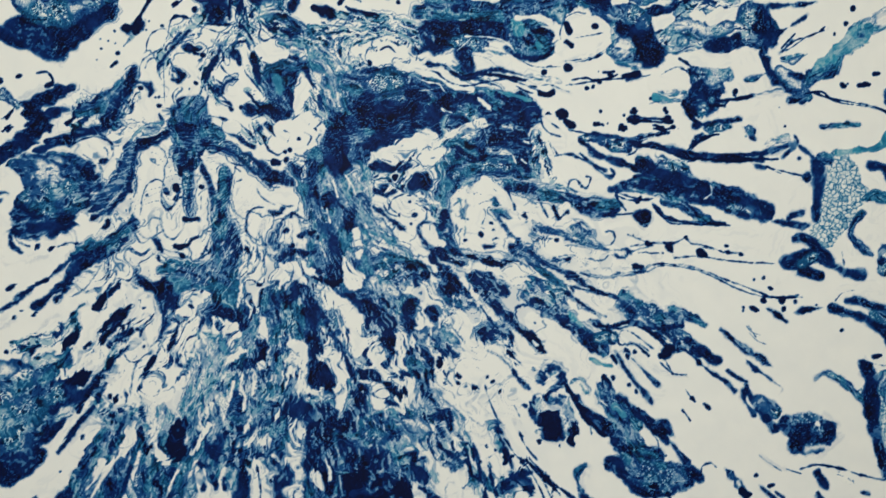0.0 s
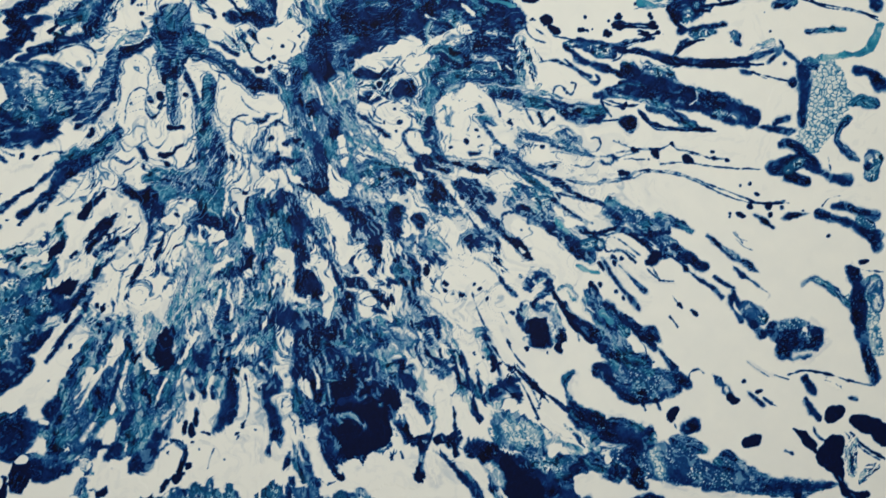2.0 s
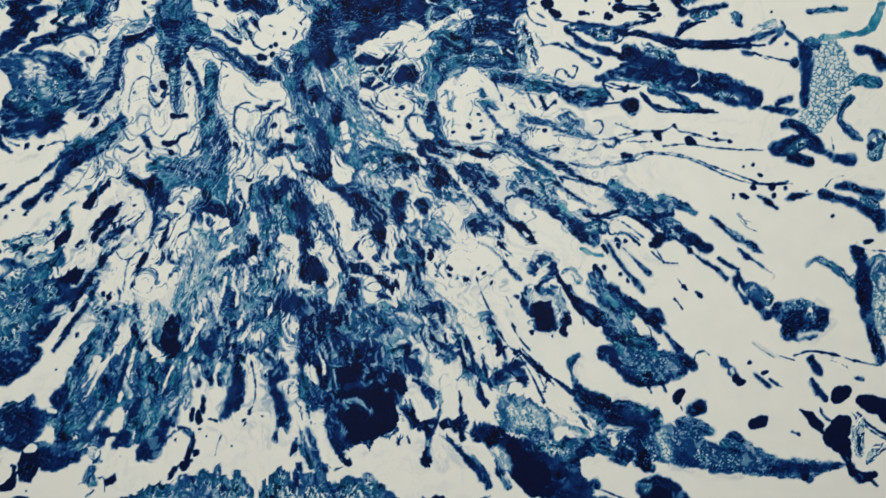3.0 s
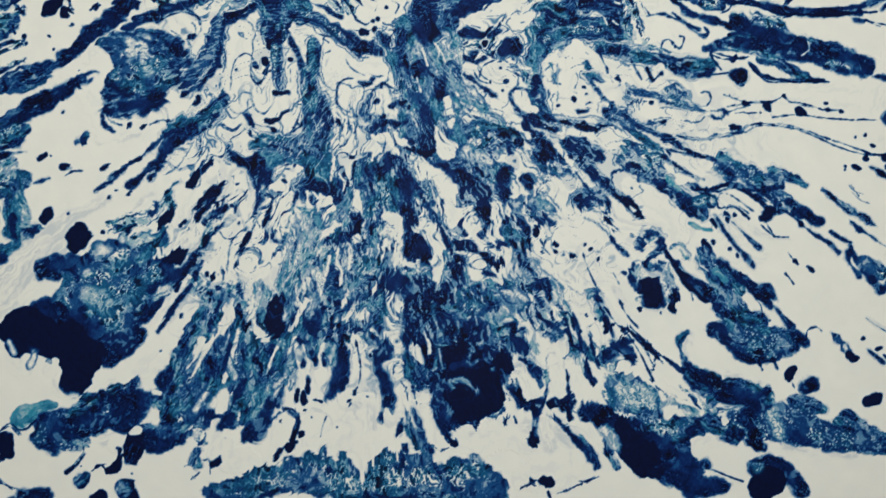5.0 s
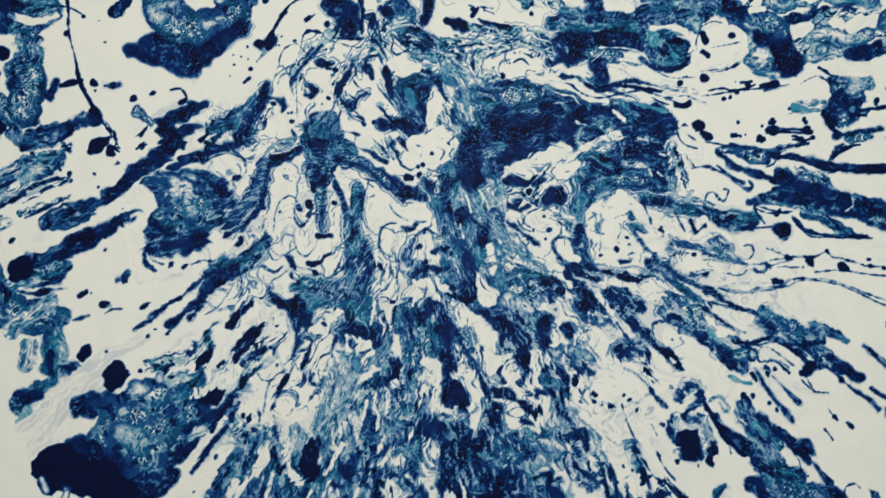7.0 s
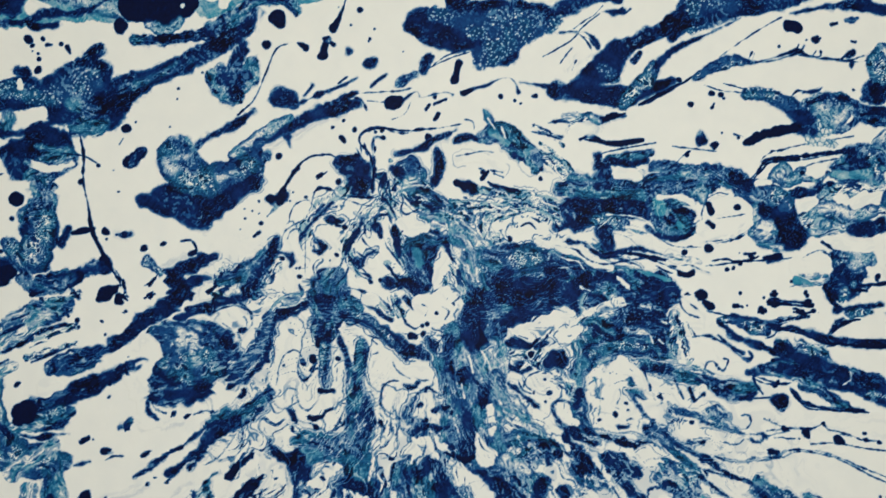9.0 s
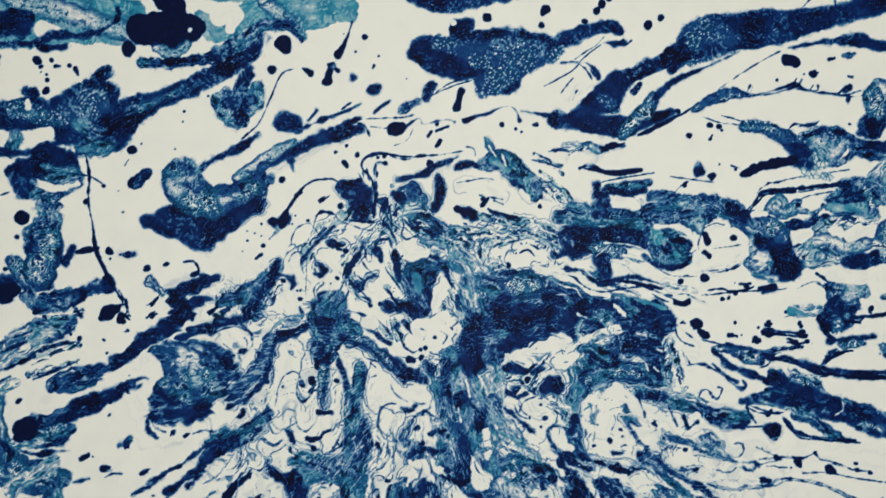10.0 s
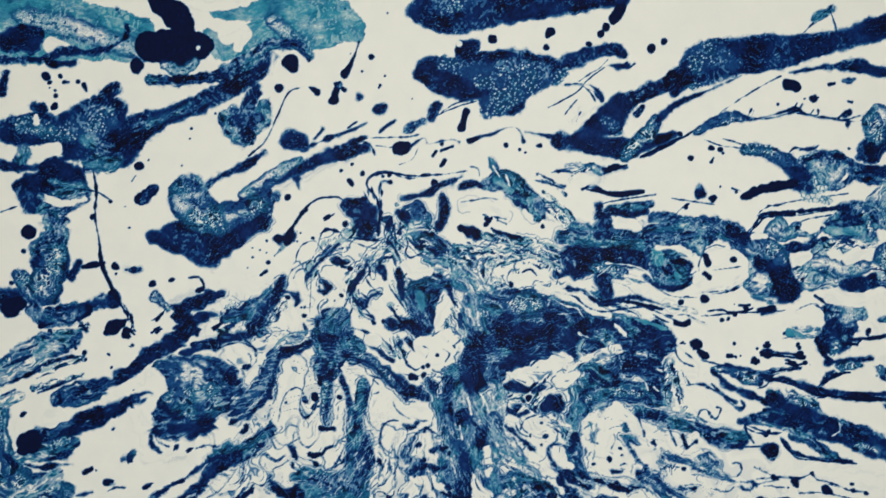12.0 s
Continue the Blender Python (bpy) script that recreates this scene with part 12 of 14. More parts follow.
pours("navy", 0.6, [(156, 335.1, 0.8), (166.2, 340.1, 2.1), (177.1, 348.9, 2.1), (187, 356.9, 1), (196.6, 360.3, 1), (205.6, 369.3, 1.9), (218.5, 378.6, 2.1), (229.3, 384.5, 2.6)], [(184.7, 336, 3.1), (194.1, 344, 2.4), (204.5, 352.4, 2.4), (214.9, 360.8, 3.1), (223.1, 372.4, 4.2), (233.9, 378.8, 5.7), (247, 383, 4.7)])
pour("blue", 1, [(59.9, 351.4, 8.3), (72, 356.7, 6.8), (86.7, 343, 6.8), (82.3, 320.4, 7.8), (83.9, 300.4, 6.2)])
pours("shred", 1, [(64.8, 322.3, 8.3), (60.8, 306.7, 6.8)], [(90.1, 334.8, 3.6), (93.7, 314.7, 4.2)])
pours("navy", 0.8, [(61.2, 356.3, 5.2), (76.5, 350.5, 4.2)], [(82, 315.4, 4.2), (82.9, 300.4, 3.6)], [(55.9, 278.1, 7.3), (71.7, 280.1, 4.7)], [(92.6, 299.4, 3.6), (100.8, 304.4, 3.1)])
pours("navy", 0.4, [(56.4, 371.4, 1), (72.9, 369, 2.6), (86.7, 371.7, 2.1), (98.5, 372.6, 0.6)], [(69.4, 375.6, 2.1), (86.2, 378.7, 3.6), (96.3, 383.1, 2.1)])
pours("black", 0.6, [(109.2, 312.4, 4.2), (114.4, 316.5, 4.2)], [(135.5, 293.4, 8.3), (142.8, 300, 6.8), (134.1, 286.5, 5.2)])
pours("black", 0.4, [(128, 358.1, 1.8), (133.9, 358.8, 1.9)], [(162.6, 353.7, 1.2), (167.2, 355.4, 1.6)], [(111.9, 366.9, 1.6), (115.9, 369.2, 1.8)], [(173.7, 334.2, 1)], [(186.4, 332, 1.6)], [(167.3, 328, 1.4)], [(131.1, 316.1, 1.2)], [(119.3, 368, 0.8)])
pours("navy", 0.3, [(103, 344.5, 1), (110.5, 346.1, 2.1), (117.5, 348.2, 0.6)], [(130.4, 349.5, 0.5), (138, 353.1, 0.6), (146.3, 353.1, 0.8)])
pour("blue", 0.5, [(144.1, 378.6, 1.2), (149.2, 382.3, 2.4), (153.8, 385, 1.9)])
pour("navy", 1, [(104.5, 271.2, 6.2), (117.5, 274.5, 7.8)])
pours("lace", 1, [(144.9, 271.9, 6.2), (160.4, 282, 8.3)], [(175.8, 290.1, 5.2)])
pours("marble", 0.8, [(169.6, 301.4, 6.2), (184.2, 305.6, 6.2), (199.6, 307.7, 5.2), (210.3, 319.1, 3.6)], [(185.6, 289.5, 5.2), (200.5, 290.7, 4.2)])
pours("blue", 0.8, [(211.3, 289, 4.7), (201.8, 279.6, 5.2), (189.4, 272.3, 4.7)], [(222.1, 317.5, 3.1), (217.8, 327.7, 2.6), (225.8, 337.3, 2.1)])
pours("black", 0.5, [(239.4, 333, 2.6), (243.3, 338.8, 1.9)], [(210.7, 302.6, 1.8), (216, 307.3, 2.6), (220.7, 312, 2.3)], [(227.9, 299.1, 1.6), (229.6, 302.5, 1)], [(220.1, 271.5, 4.7), (225.5, 277.2, 3.6)], [(180.9, 293.8, 1.6), (183.3, 300.2, 1.6), (189, 303.3, 1.2)], [(171.7, 288.3, 1.6)], [(159.5, 298, 1.6)])
pours("navy", 0.3, [(244.3, 339.2, 0.6), (251.7, 345.8, 0.6), (260.2, 355.4, 0.6)], [(217.9, 345.7, 0.5), (229.2, 352.1, 0.6), (237.3, 361.6, 0.6), (243.3, 371.3, 0.5)], [(248.5, 359, 0.5), (252.5, 367.8, 0.6), (257.4, 365.5, 0.6), (254.3, 355.7, 0.5)], [(233, 286.8, 0.6), (237.3, 306.6, 0.6), (244.3, 316.2, 0.6)], [(199.1, 268.7, 0.6), (202.6, 283.5, 0.6)])
pours("navy", 0.5, [(248.6, 313, 2.6), (256.2, 322.6, 3.1), (265.6, 330.1, 2.1)], [(253.3, 307.7, 1.1), (263.2, 308.1, 2.6), (269.6, 314.8, 2.1)])
pour("black", 0.4, [(261.9, 318.2, 2.6)])
pours("white", 0.5, [(206.8, 280.8, 2.6), (208.3, 273.2, 2.1)], [(243.1, 296.2, 4.7), (237.5, 286.5, 3.6)])
pour("navy", 1, [(107.4, 226.6, 16.6), (126.6, 217.9, 20.8), (150.5, 206.4, 17.7), (170.6, 210.2, 13.5), (143.6, 251.9, 20.8), (162.7, 240.8, 18.7)])
pour("black", 1, [(76.2, 216, 13.5), (89.2, 218.2, 16.6), (78.3, 202.8, 10.4), (102.5, 211.3, 18.7), (120.5, 201.2, 18.7), (131.3, 184.5, 17.7), (124.1, 165.8, 11.4), (142.5, 189.8, 12.5)])
pour("crackle", 1.2, [(125.6, 240.5, 13.5), (145.8, 246.8, 20.8), (164.2, 225.6, 18.7), (141.8, 262.1, 17.7), (176, 247.5, 15.6)])
pours("lace", 1, [(158.2, 233.5, 9.4), (143.1, 244.5, 9.4)], [(166, 215.5, 4.2)], [(144.3, 261.9, 6.2)])
pours("navy", 1, [(186.2, 206.2, 6.2), (172.4, 193, 6.8), (157, 184.9, 6.8)], [(117.4, 228.5, 8.3), (107.9, 234.1, 6.2)], [(191.6, 229, 4.7)])
pours("white", 0.6, [(86.2, 189.3, 3.6)], [(106.8, 180, 2.6)], [(97, 254.7, 4.7), (83.9, 243, 4.2)])
pours("lace", 0.6, [(86.5, 179.2, 4.2), (91.5, 195, 3.6)], [(104.8, 186.6, 3.1)])
pours("pale", 0.8, [(107.5, 168.9, 2.1), (112.6, 156.5, 2.6), (127.3, 154.5, 2.1)], [(71.6, 206.2, 2.1), (74.9, 196, 2.1)])
pour("teal", 0.8, [(80.2, 143, 7.8), (75.7, 135.7, 6.2), (92.3, 147.2, 4.7), (107.1, 147.8, 3.1)])
pour("navy", 0.4, [(68.7, 133.7, 0.6), (74.2, 127.8, 1), (82.2, 129.3, 0.8), (90.5, 135.8, 0.8)])
pours("navy", 1, [(102, 130, 12.5), (126.8, 131.4, 15.1), (152.1, 139.9, 15.1), (177.2, 143.3, 13), (165.2, 126.9, 10.4)], [(90.5, 120.7, 6.2), (103.5, 107.7, 4.7)])
pours("blue", 0.8, [(156.3, 157.7, 3.6), (167.4, 161.1, 3.1), (178.9, 169.4, 2.1)], [(121.5, 140.3, 4.2), (141.8, 149.1, 4.2)])
pours("foam", 0.8, [(90.2, 116.7, 3.6), (106.5, 138.8, 4.7)], [(151, 138.4, 4.2)])
pour("navy", 0.8, [(202.3, 162.9, 5.7), (210.7, 170.4, 4.2), (199.4, 147.9, 2.6)])
pour("blue", 1, [(216.5, 135.7, 12.5), (205.4, 117.2, 8.3), (231.1, 145.9, 11.4), (243, 160.3, 10.4), (244.3, 180.4, 8.3)])
pour("crackle", 0.8, [(227.1, 161.3, 6.2), (235.8, 140.5, 6.2), (214.9, 126.7, 5.2)])
pour("navy", 0.8, [(213.9, 110.6, 5.7), (198.7, 106.5, 4.7)])
pours("white", 0.8, [(167.9, 169.1, 4.7), (193.9, 187.6, 8.8), (220.6, 216.2, 8.3), (232.7, 234.1, 5.2), (209.8, 201.7, 9.4)], [(195.7, 153.2, 2.6), (199.6, 151.9, 2.6)], [(179.7, 121.4, 3.1), (172.1, 118.4, 3.1)])
pours("black", 0.4, [(222.8, 219.1, 1.6), (224.5, 222, 1)], [(203, 189.6, 1.2)], [(122.7, 182, 1)])
pour("navy", 0.5, [(202.1, 207.2, 2.1), (210.8, 217.8, 2.4), (219.5, 229.3, 2.4)])
pours("black", 0.6, [(60.7, 117.6, 6.2), (64, 107.3, 4.7)], [(57.8, 103.7, 2.6)])
pours("navy", 0.3, [(58.8, 103.6, 1), (50.4, 96.1, 0.8), (43.8, 86.5, 0.8), (38.5, 79.8, 0.8)], [(40.6, 96.8, 0.8), (48.7, 86.2, 0.6), (60, 78.4, 0.8)], [(39.5, 124, 1), (55.4, 126.5, 0.8), (66.6, 131.3, 0.6), (73.9, 122.8, 0.8)])
pour("navy", 0.7, [(171.6, 103.2, 6.2), (168, 94.3, 3.1)])
pours("black", 0.5, [(148.6, 85.5, 2.6), (154.8, 89.2, 2.6), (159.2, 95.9, 1.6), (161.7, 103.9, 1)], [(113, 86.9, 2.1), (122.3, 93.4, 1.2), (129.8, 101.9, 1)], [(241.3, 84.4, 1.8), (247.5, 88, 1.6)])
pours("blue", 0.8, [(229.1, 98.4, 4.2), (222.5, 87.7, 2.1)], [(122.3, 78.2, 4.2), (129.6, 83.8, 2.6)], [(160.5, 69.5, 6.2)])
pours("marble", 0.8, [(637.4, 479.2, 3.6), (642.9, 466.3, 4.2), (647.3, 453, 3.6), (651.7, 439.6, 2.6)], [(632.1, 456.7, 2.6), (638.6, 443.8, 3.1)])
pours("navy", 0.3, [(639.7, 484.1, 0.8), (642.1, 471.4, 0.8), (647.7, 461, 0.8), (651, 445.7, 0.6)], [(648.5, 476.1, 0.6), (653, 464.8, 0.6)])
pour("shred", 0.6, [(637.2, 436.3, 2.6), (657.6, 433.2, 2.6), (672.7, 428.4, 2.1)])
pours("white", 0.4, [(241.1, 184.7, 1.6), (253.8, 204.1, 2.1), (265, 223.6, 2.6), (271.9, 239.3, 2.1)], [(226.1, 160.4, 1.2), (235, 175, 1.8), (243.9, 190.6, 1.6)], [(257, 159.4, 1.6), (266.4, 183.1, 1.8), (272.7, 203.9, 1.6)], [(195.5, 212.7, 1.6), (206.4, 227.1, 2.1), (219.2, 241.4, 2.6), (233, 254.2, 2.6)], [(214.8, 233.6, 2.6), (225.6, 247.1, 3.1)], [(283.5, 224.5, 2.6), (285.5, 208.2, 2.6), (292.3, 196.2, 2.1)], [(294.7, 162.1, 1.2), (300.6, 176.9, 1.6), (309, 191.6, 1.6)], [(315.9, 181, 1.6), (322.3, 194.8, 1.6)], [(301.1, 143.9, 1.2), (309.4, 156.1, 1.6)])
pours("lace", 0.6, [(262.2, 179.3, 4.2), (267.2, 162.8, 4.7)], [(250.8, 205.3, 4.2)], [(279.1, 193.4, 4.2)], [(301.6, 151.5, 4.2), (312.2, 161, 3.6)], [(230.5, 135.8, 4.2), (241.4, 150.3, 4.2)])
pours("navy", 0.5, [(210.9, 220.3, 2.1), (222.8, 234.7, 2.6), (233.5, 246.6, 2.1)], [(244.9, 205.6, 2.1), (256.1, 225.1, 2.6), (263, 239.8, 2.1)], [(275.7, 218.9, 2.1), (279.7, 203.5, 2.6)], [(266, 143.7, 3.1), (274.4, 158.3, 3.6)], [(257.8, 172, 2.1), (263.8, 189.3, 2.1)])
pours("black", 0.4, [(220.3, 242.4, 2.1), (222.5, 246.2, 1.2)], [(237.8, 251.4, 1.6)], [(259.5, 241, 1.6)], [(249.1, 233.1, 1.6)], [(266.6, 234.6, 1.2)], [(242, 240.1, 1.2)])
pours("white", 0.5, [(328.3, 261.2, 1.6), (332.2, 276.1, 1.6)], [(337.1, 240.5, 1.6), (341.9, 252.8, 1.6)], [(352.6, 247.1, 1.2), (357.6, 264.5, 1.6)], [(346.4, 227.3, 1.2), (350.1, 239.7, 1.6)], [(366, 218.5, 1.6), (371.9, 233.3, 1.2)], [(322.5, 289.2, 1.6), (326.7, 301.5, 1.6)], [(391.6, 224.6, 1.6), (397.3, 236.9, 1.6)], [(445.6, 284.7, 1.6)])
pours("marble", 0.6, [(326.8, 236, 3.6), (330.9, 220.6, 3.1)], [(351.2, 224.4, 3.1)], [(376, 217.9, 3.1), (391.6, 224.6, 3.1)], [(423.1, 245.5, 2.6), (443.4, 246.8, 2.6)])
pour("navy", 0.3, [(725.7, 497, 2.6), (735.1, 495.7, 1), (746.6, 494.9, 0.8), (757.2, 495.2, 1)])
pours("black", 0.4, [(759.8, 495.1, 2.6)], [(728.9, 496.9, 2.1)], [(728.6, 504.1, 2.1)], [(757.5, 504.4, 1.6)], [(717, 487.9, 2.6)], [(764.8, 487.3, 2.1)], [(759.9, 481.7, 1.6)], [(746.5, 489.3, 1), (754.3, 486.5, 1.6)])
pour("navy", 0.3, [(709.3, 475.8, 1), (725.1, 477.5, 0.8), (735.7, 480.8, 0.8), (751.5, 481.9, 0.8), (762.1, 483.2, 0.6)])
pour("navy", 0.6, [(732.2, 470.1, 1.9), (745.9, 471.3, 2.1), (761.5, 467.2, 2.6), (780.4, 461.6, 3.3), (808.9, 460.3, 2.6), (835.5, 460.1, 2.6), (857, 463.7, 2.3), (872.1, 467.5, 3.1), (881.8, 471.4, 2.6)])
pours("shred", 0.6, [(851.8, 468.5, 2.1), (862.6, 472.9, 3.6), (873.4, 475.7, 4.2)], [(836.3, 485, 1.8), (838.3, 480.8, 2.1), (833.9, 477.8, 1.6)])
pours("navy", 0.5, [(868.6, 457.2, 1), (876.3, 464.2, 2.6), (882.9, 471.3, 2.1), (879.9, 477.7, 1)], [(848.7, 455.6, 0.6), (863.2, 455.7, 1)], [(885, 467.1, 2.1), (896.5, 457.4, 2.6)], [(854.4, 448.2, 0.5), (867.2, 444.7, 0.8), (886.3, 440, 0.8)])
pour("navy", 0.5, [(843.8, 449.5, 2.6), (851.2, 447.8, 2.1)])
pours("navy", 0.6, [(778.6, 507, 4.2), (785.8, 500.1, 2.6)], [(785.4, 488.3, 3.6), (796, 489.1, 3.1), (813.1, 491.7, 2.6), (829.1, 492.9, 1)], [(792.6, 480.9, 2.6), (786.1, 474.9, 2.6), (779.5, 466.8, 2.1)])
pours("crackle", 0.6, [(799.1, 484.9, 3.6), (816.1, 486.5, 3.1)], [(791.7, 503.6, 3.1), (796.9, 498.3, 2.1)])
pour("blue", 0.5, [(905.9, 485.3, 1.6), (914, 485.6, 2.1), (927.5, 486.4, 2.8), (942.6, 486.5, 3.6)])
pours("navy", 0.9, [(732.7, 453.6, 3.6), (750.3, 446.9, 5.7), (771.2, 440.1, 6.8), (790, 430.3, 6.8), (795, 421.8, 4.7)], [(716.3, 434, 2.6), (735.2, 435.5, 3.6), (755.1, 431.3, 5.7), (776.1, 426.5, 5.7)])
pour("crackle", 0.8, [(756.8, 450.9, 3.6), (771.5, 447.4, 4.2), (780.8, 441.9, 3.1)])
pour("blue", 0.7, [(760.1, 423.4, 2.6), (771.5, 414.3, 4.2), (786, 406.5, 3.1), (799.6, 398.3, 2.1)])
pours("white", 0.4, [(792.8, 419.8, 0.9), (800.4, 425.8, 0.9), (798.6, 434.2, 0.8)], [(794.1, 410.5, 3.1)])
pour("navy", 0.8, [(805.3, 426.7, 4.2), (823.6, 416.8, 5.7), (840.6, 413.2, 5.7), (855.5, 410.7, 4.2)])
pour("crackle", 0.8, [(814.9, 412.9, 4.2), (829.8, 410.4, 4.2), (843.6, 405.8, 3.6)])
pour("white", 0.4, [(861, 415.2, 0.8), (866.2, 410.3, 1), (860.6, 404.3, 1), (857.8, 398.1, 1)])
pours("navy", 0.5, [(872.3, 399.7, 2.1), (877.8, 402.7, 3.1), (885.4, 404.5, 3.1)], [(857.8, 398.1, 0.8), (872.2, 395.5, 3.1), (885.1, 393.6, 4.2), (891.5, 393.4, 2.1)])
pour("navy", 0.3, [(744.1, 417.1, 0.8), (751.3, 410.7, 1), (757.3, 402.8, 0.8), (769.9, 399.8, 0.8), (785.8, 398.3, 1), (799, 397.3, 2.1), (812.3, 395.9, 0.5)])
pour("navy", 0.7, [(731, 404.6, 4.2), (739.4, 403.8, 4.7)])
pours("navy", 0.3, [(711.8, 424.8, 0.6), (723.2, 420.4, 1.1), (740, 420.4, 0.8)], [(737.6, 380.1, 0.3), (764, 380.3, 0.4), (774.7, 384.1, 0.6), (783, 378.6, 0.6), (800.9, 372.8, 0.5), (827.5, 369.3, 0.5)])
pours("black", 0.4, [(758.6, 375.2, 2.6)], [(787.6, 370.6, 3.1), (793.9, 367.8, 1.6)], [(812.8, 376.1, 1.4)], [(774.8, 385.1, 1.8)], [(814.2, 369.8, 1.6)], [(826.4, 368.3, 1.8)], [(737.6, 380.1, 1.5)], [(727.9, 359.2, 2)], [(732.7, 421.6, 1.6)])
pour("navy", 0.2, [(709.4, 354.1, 0.4), (731.5, 354.4, 0.5), (742.2, 359.2, 0.5), (752.8, 360.4, 0.4), (779.2, 357.9, 0.3), (800.2, 349.4, 0.5), (826.6, 339, 0.5), (847.8, 330.4, 0.5), (858.4, 327.4, 0.6), (874.6, 327.3, 0.8), (882.2, 328.1, 0.8)])
pours("cell", 1, [(922.1, 448.4, 12.5), (928, 426.3, 18.7), (915.5, 400.5, 15.6), (906.4, 386.1, 12.5)], [(941.9, 418, 9.4)])
pour("blue", 0.8, [(905.1, 456.2, 5.7), (913.1, 453.9, 4.2)])
pour("teal", 0.6, [(921.4, 460.4, 3.1), (937.6, 462.6, 3.1), (959.3, 464.1, 3.1), (970.5, 474.3, 3.6), (976.3, 488.8, 3.6)])
pours("navy", 0.8, [(899.6, 453.2, 4.2), (903.5, 438.5, 7.8), (900.8, 417.7, 4.2), (899.7, 398.3, 3.1)], [(884.6, 456.2, 2.1)], [(890.6, 437.8, 3.6)])
pours("blue", 0.8, [(947.3, 417.9, 3.1), (958.2, 420.2, 4.7), (970.1, 416.7, 5.7)], [(944.3, 403.8, 3.6), (935.9, 394.6, 3.1), (932.9, 383.1, 3.1), (943.4, 370.7, 3.6), (952.5, 364.6, 2.6)])
pours("navy", 0.8, [(878.2, 380.7, 3.6), (889.6, 381.4, 4.7), (900.1, 373.7, 4.7)], [(871.2, 360, 7.3), (885.3, 361.6, 8.3), (901.5, 365.3, 6.8), (913.3, 358.6, 4.7)], [(886, 351.1, 5.2), (903.2, 346.3, 3.6)], [(953.5, 448.6, 4.7), (967, 445.1, 4.2), (974.9, 433.3, 7.3)])
pours("crackle", 0.8, [(883.5, 357, 4.7), (897.2, 364.4, 4.2)], [(966.7, 365.2, 8.3), (964.7, 351.5, 6.2)])
pours("navy", 0.6, [(915.9, 354.3, 3.1), (933.6, 347.3, 4.2), (944.4, 346.4, 5.2)], [(926.1, 353.9, 1), (924.3, 367.7, 0.6)], [(962.2, 359, 4.2)])
pours("white", 0.6, [(950.5, 435.1, 6.2), (958.5, 430.6, 4.2)], [(952.1, 391.5, 7.3)], [(935, 360.5, 3.1)])
pours("black", 0.4, [(847.6, 324.1, 2.6)], [(866.4, 323.4, 3.1)], [(878.8, 322.5, 1.8)], [(835.6, 318.3, 1.8), (842, 315.4, 1.8)], [(828.7, 318, 1.2)], [(866.7, 315.6, 2.3)], [(854.4, 335.9, 1.8)], [(848.2, 345.1, 1.5)], [(839.1, 343.8, 1.1)], [(922.4, 293.9, 1.6)], [(954.4, 267.8, 2.1), (959.9, 269.1, 1.2)], [(898.7, 318.6, 1.2)])
pours("navy", 0.5, [(851.7, 316.1, 1), (861.2, 310, 3.1), (869.6, 303.3, 0.6)], [(879.6, 311.9, 2.6), (887.2, 313.7, 2.6), (898, 314.9, 1), (913.2, 317.5, 0.8)])
pours("navy", 0.6, [(912.1, 316.5, 3.6), (919.6, 313.1, 4.2), (931, 309.5, 2.6), (944.4, 304.7, 3.6), (956.3, 297.9, 4.7), (969.2, 291.1, 7.3)], [(916.6, 321.6, 0.8), (923.3, 328.7, 0.6), (935.3, 331.5, 0.6)], [(927.5, 321.2, 2.6), (939.4, 320.8, 3.6), (955.6, 314.9, 3.1), (967.6, 312.3, 5.2)], [(971.2, 281.4, 5.7)])
pour("crackle", 0.6, [(954.3, 307.5, 4.2), (965.1, 301.3, 4.2)])
pours("navy", 0.2, [(830.8, 301.2, 0.5), (836, 295.2, 0.6), (844.5, 291.7, 0.6)], [(833.8, 294.2, 0.4), (841.1, 286.6, 0.5), (849.6, 283.1, 0.5)])
pour("blue", 0.6, [(896.7, 248.4, 2.6), (905, 254.4, 2.6), (915.8, 250.3, 3.1), (927.6, 241.8, 3.1), (940.3, 228, 3.6), (953.1, 216.8, 3.1)])
pours("navy", 0.8, [(940.7, 263.6, 2.6), (946.4, 251.7, 4.7), (950.3, 235.5, 6.8), (951, 216.9, 7.3)], [(938, 265.8, 0.8), (954.2, 260.9, 1), (975, 257.9, 1)])
pour("lace", 0.8, [(966, 248.2, 7.3), (968.7, 226.8, 7.3)])
pours("blue", 0.8, [(751.2, 310, 5.7), (764.8, 305.3, 4.7)], [(777.7, 308.9, 2.1), (791.3, 302.2, 2.1)])
pour("foam", 0.8, [(758.8, 301.3, 4.2), (766.5, 293.2, 4.7)])
pours("navy", 0.7, [(750.9, 301.6, 2.6), (770, 303, 3.6)], [(774.9, 288.1, 4.2), (787.4, 279.3, 4.7), (803.1, 270.2, 3.6)])
pour("blue", 0.5, [(806.1, 298.4, 1.9), (814.5, 291.3, 2.6), (824.9, 283, 3.1), (836.5, 274.1, 2.1)])
pours("navy", 0.6, [(839.7, 273.5, 2.6), (848.1, 266.3, 3.1), (854.4, 262.3, 1)], [(776.7, 277.1, 0.8), (787, 266.2, 1), (802.7, 255, 1), (813.1, 246.7, 2.6), (818.3, 240.7, 3.1)], [(812.5, 259.9, 1.9), (819.8, 253.8, 2.6), (831.4, 248, 1)])
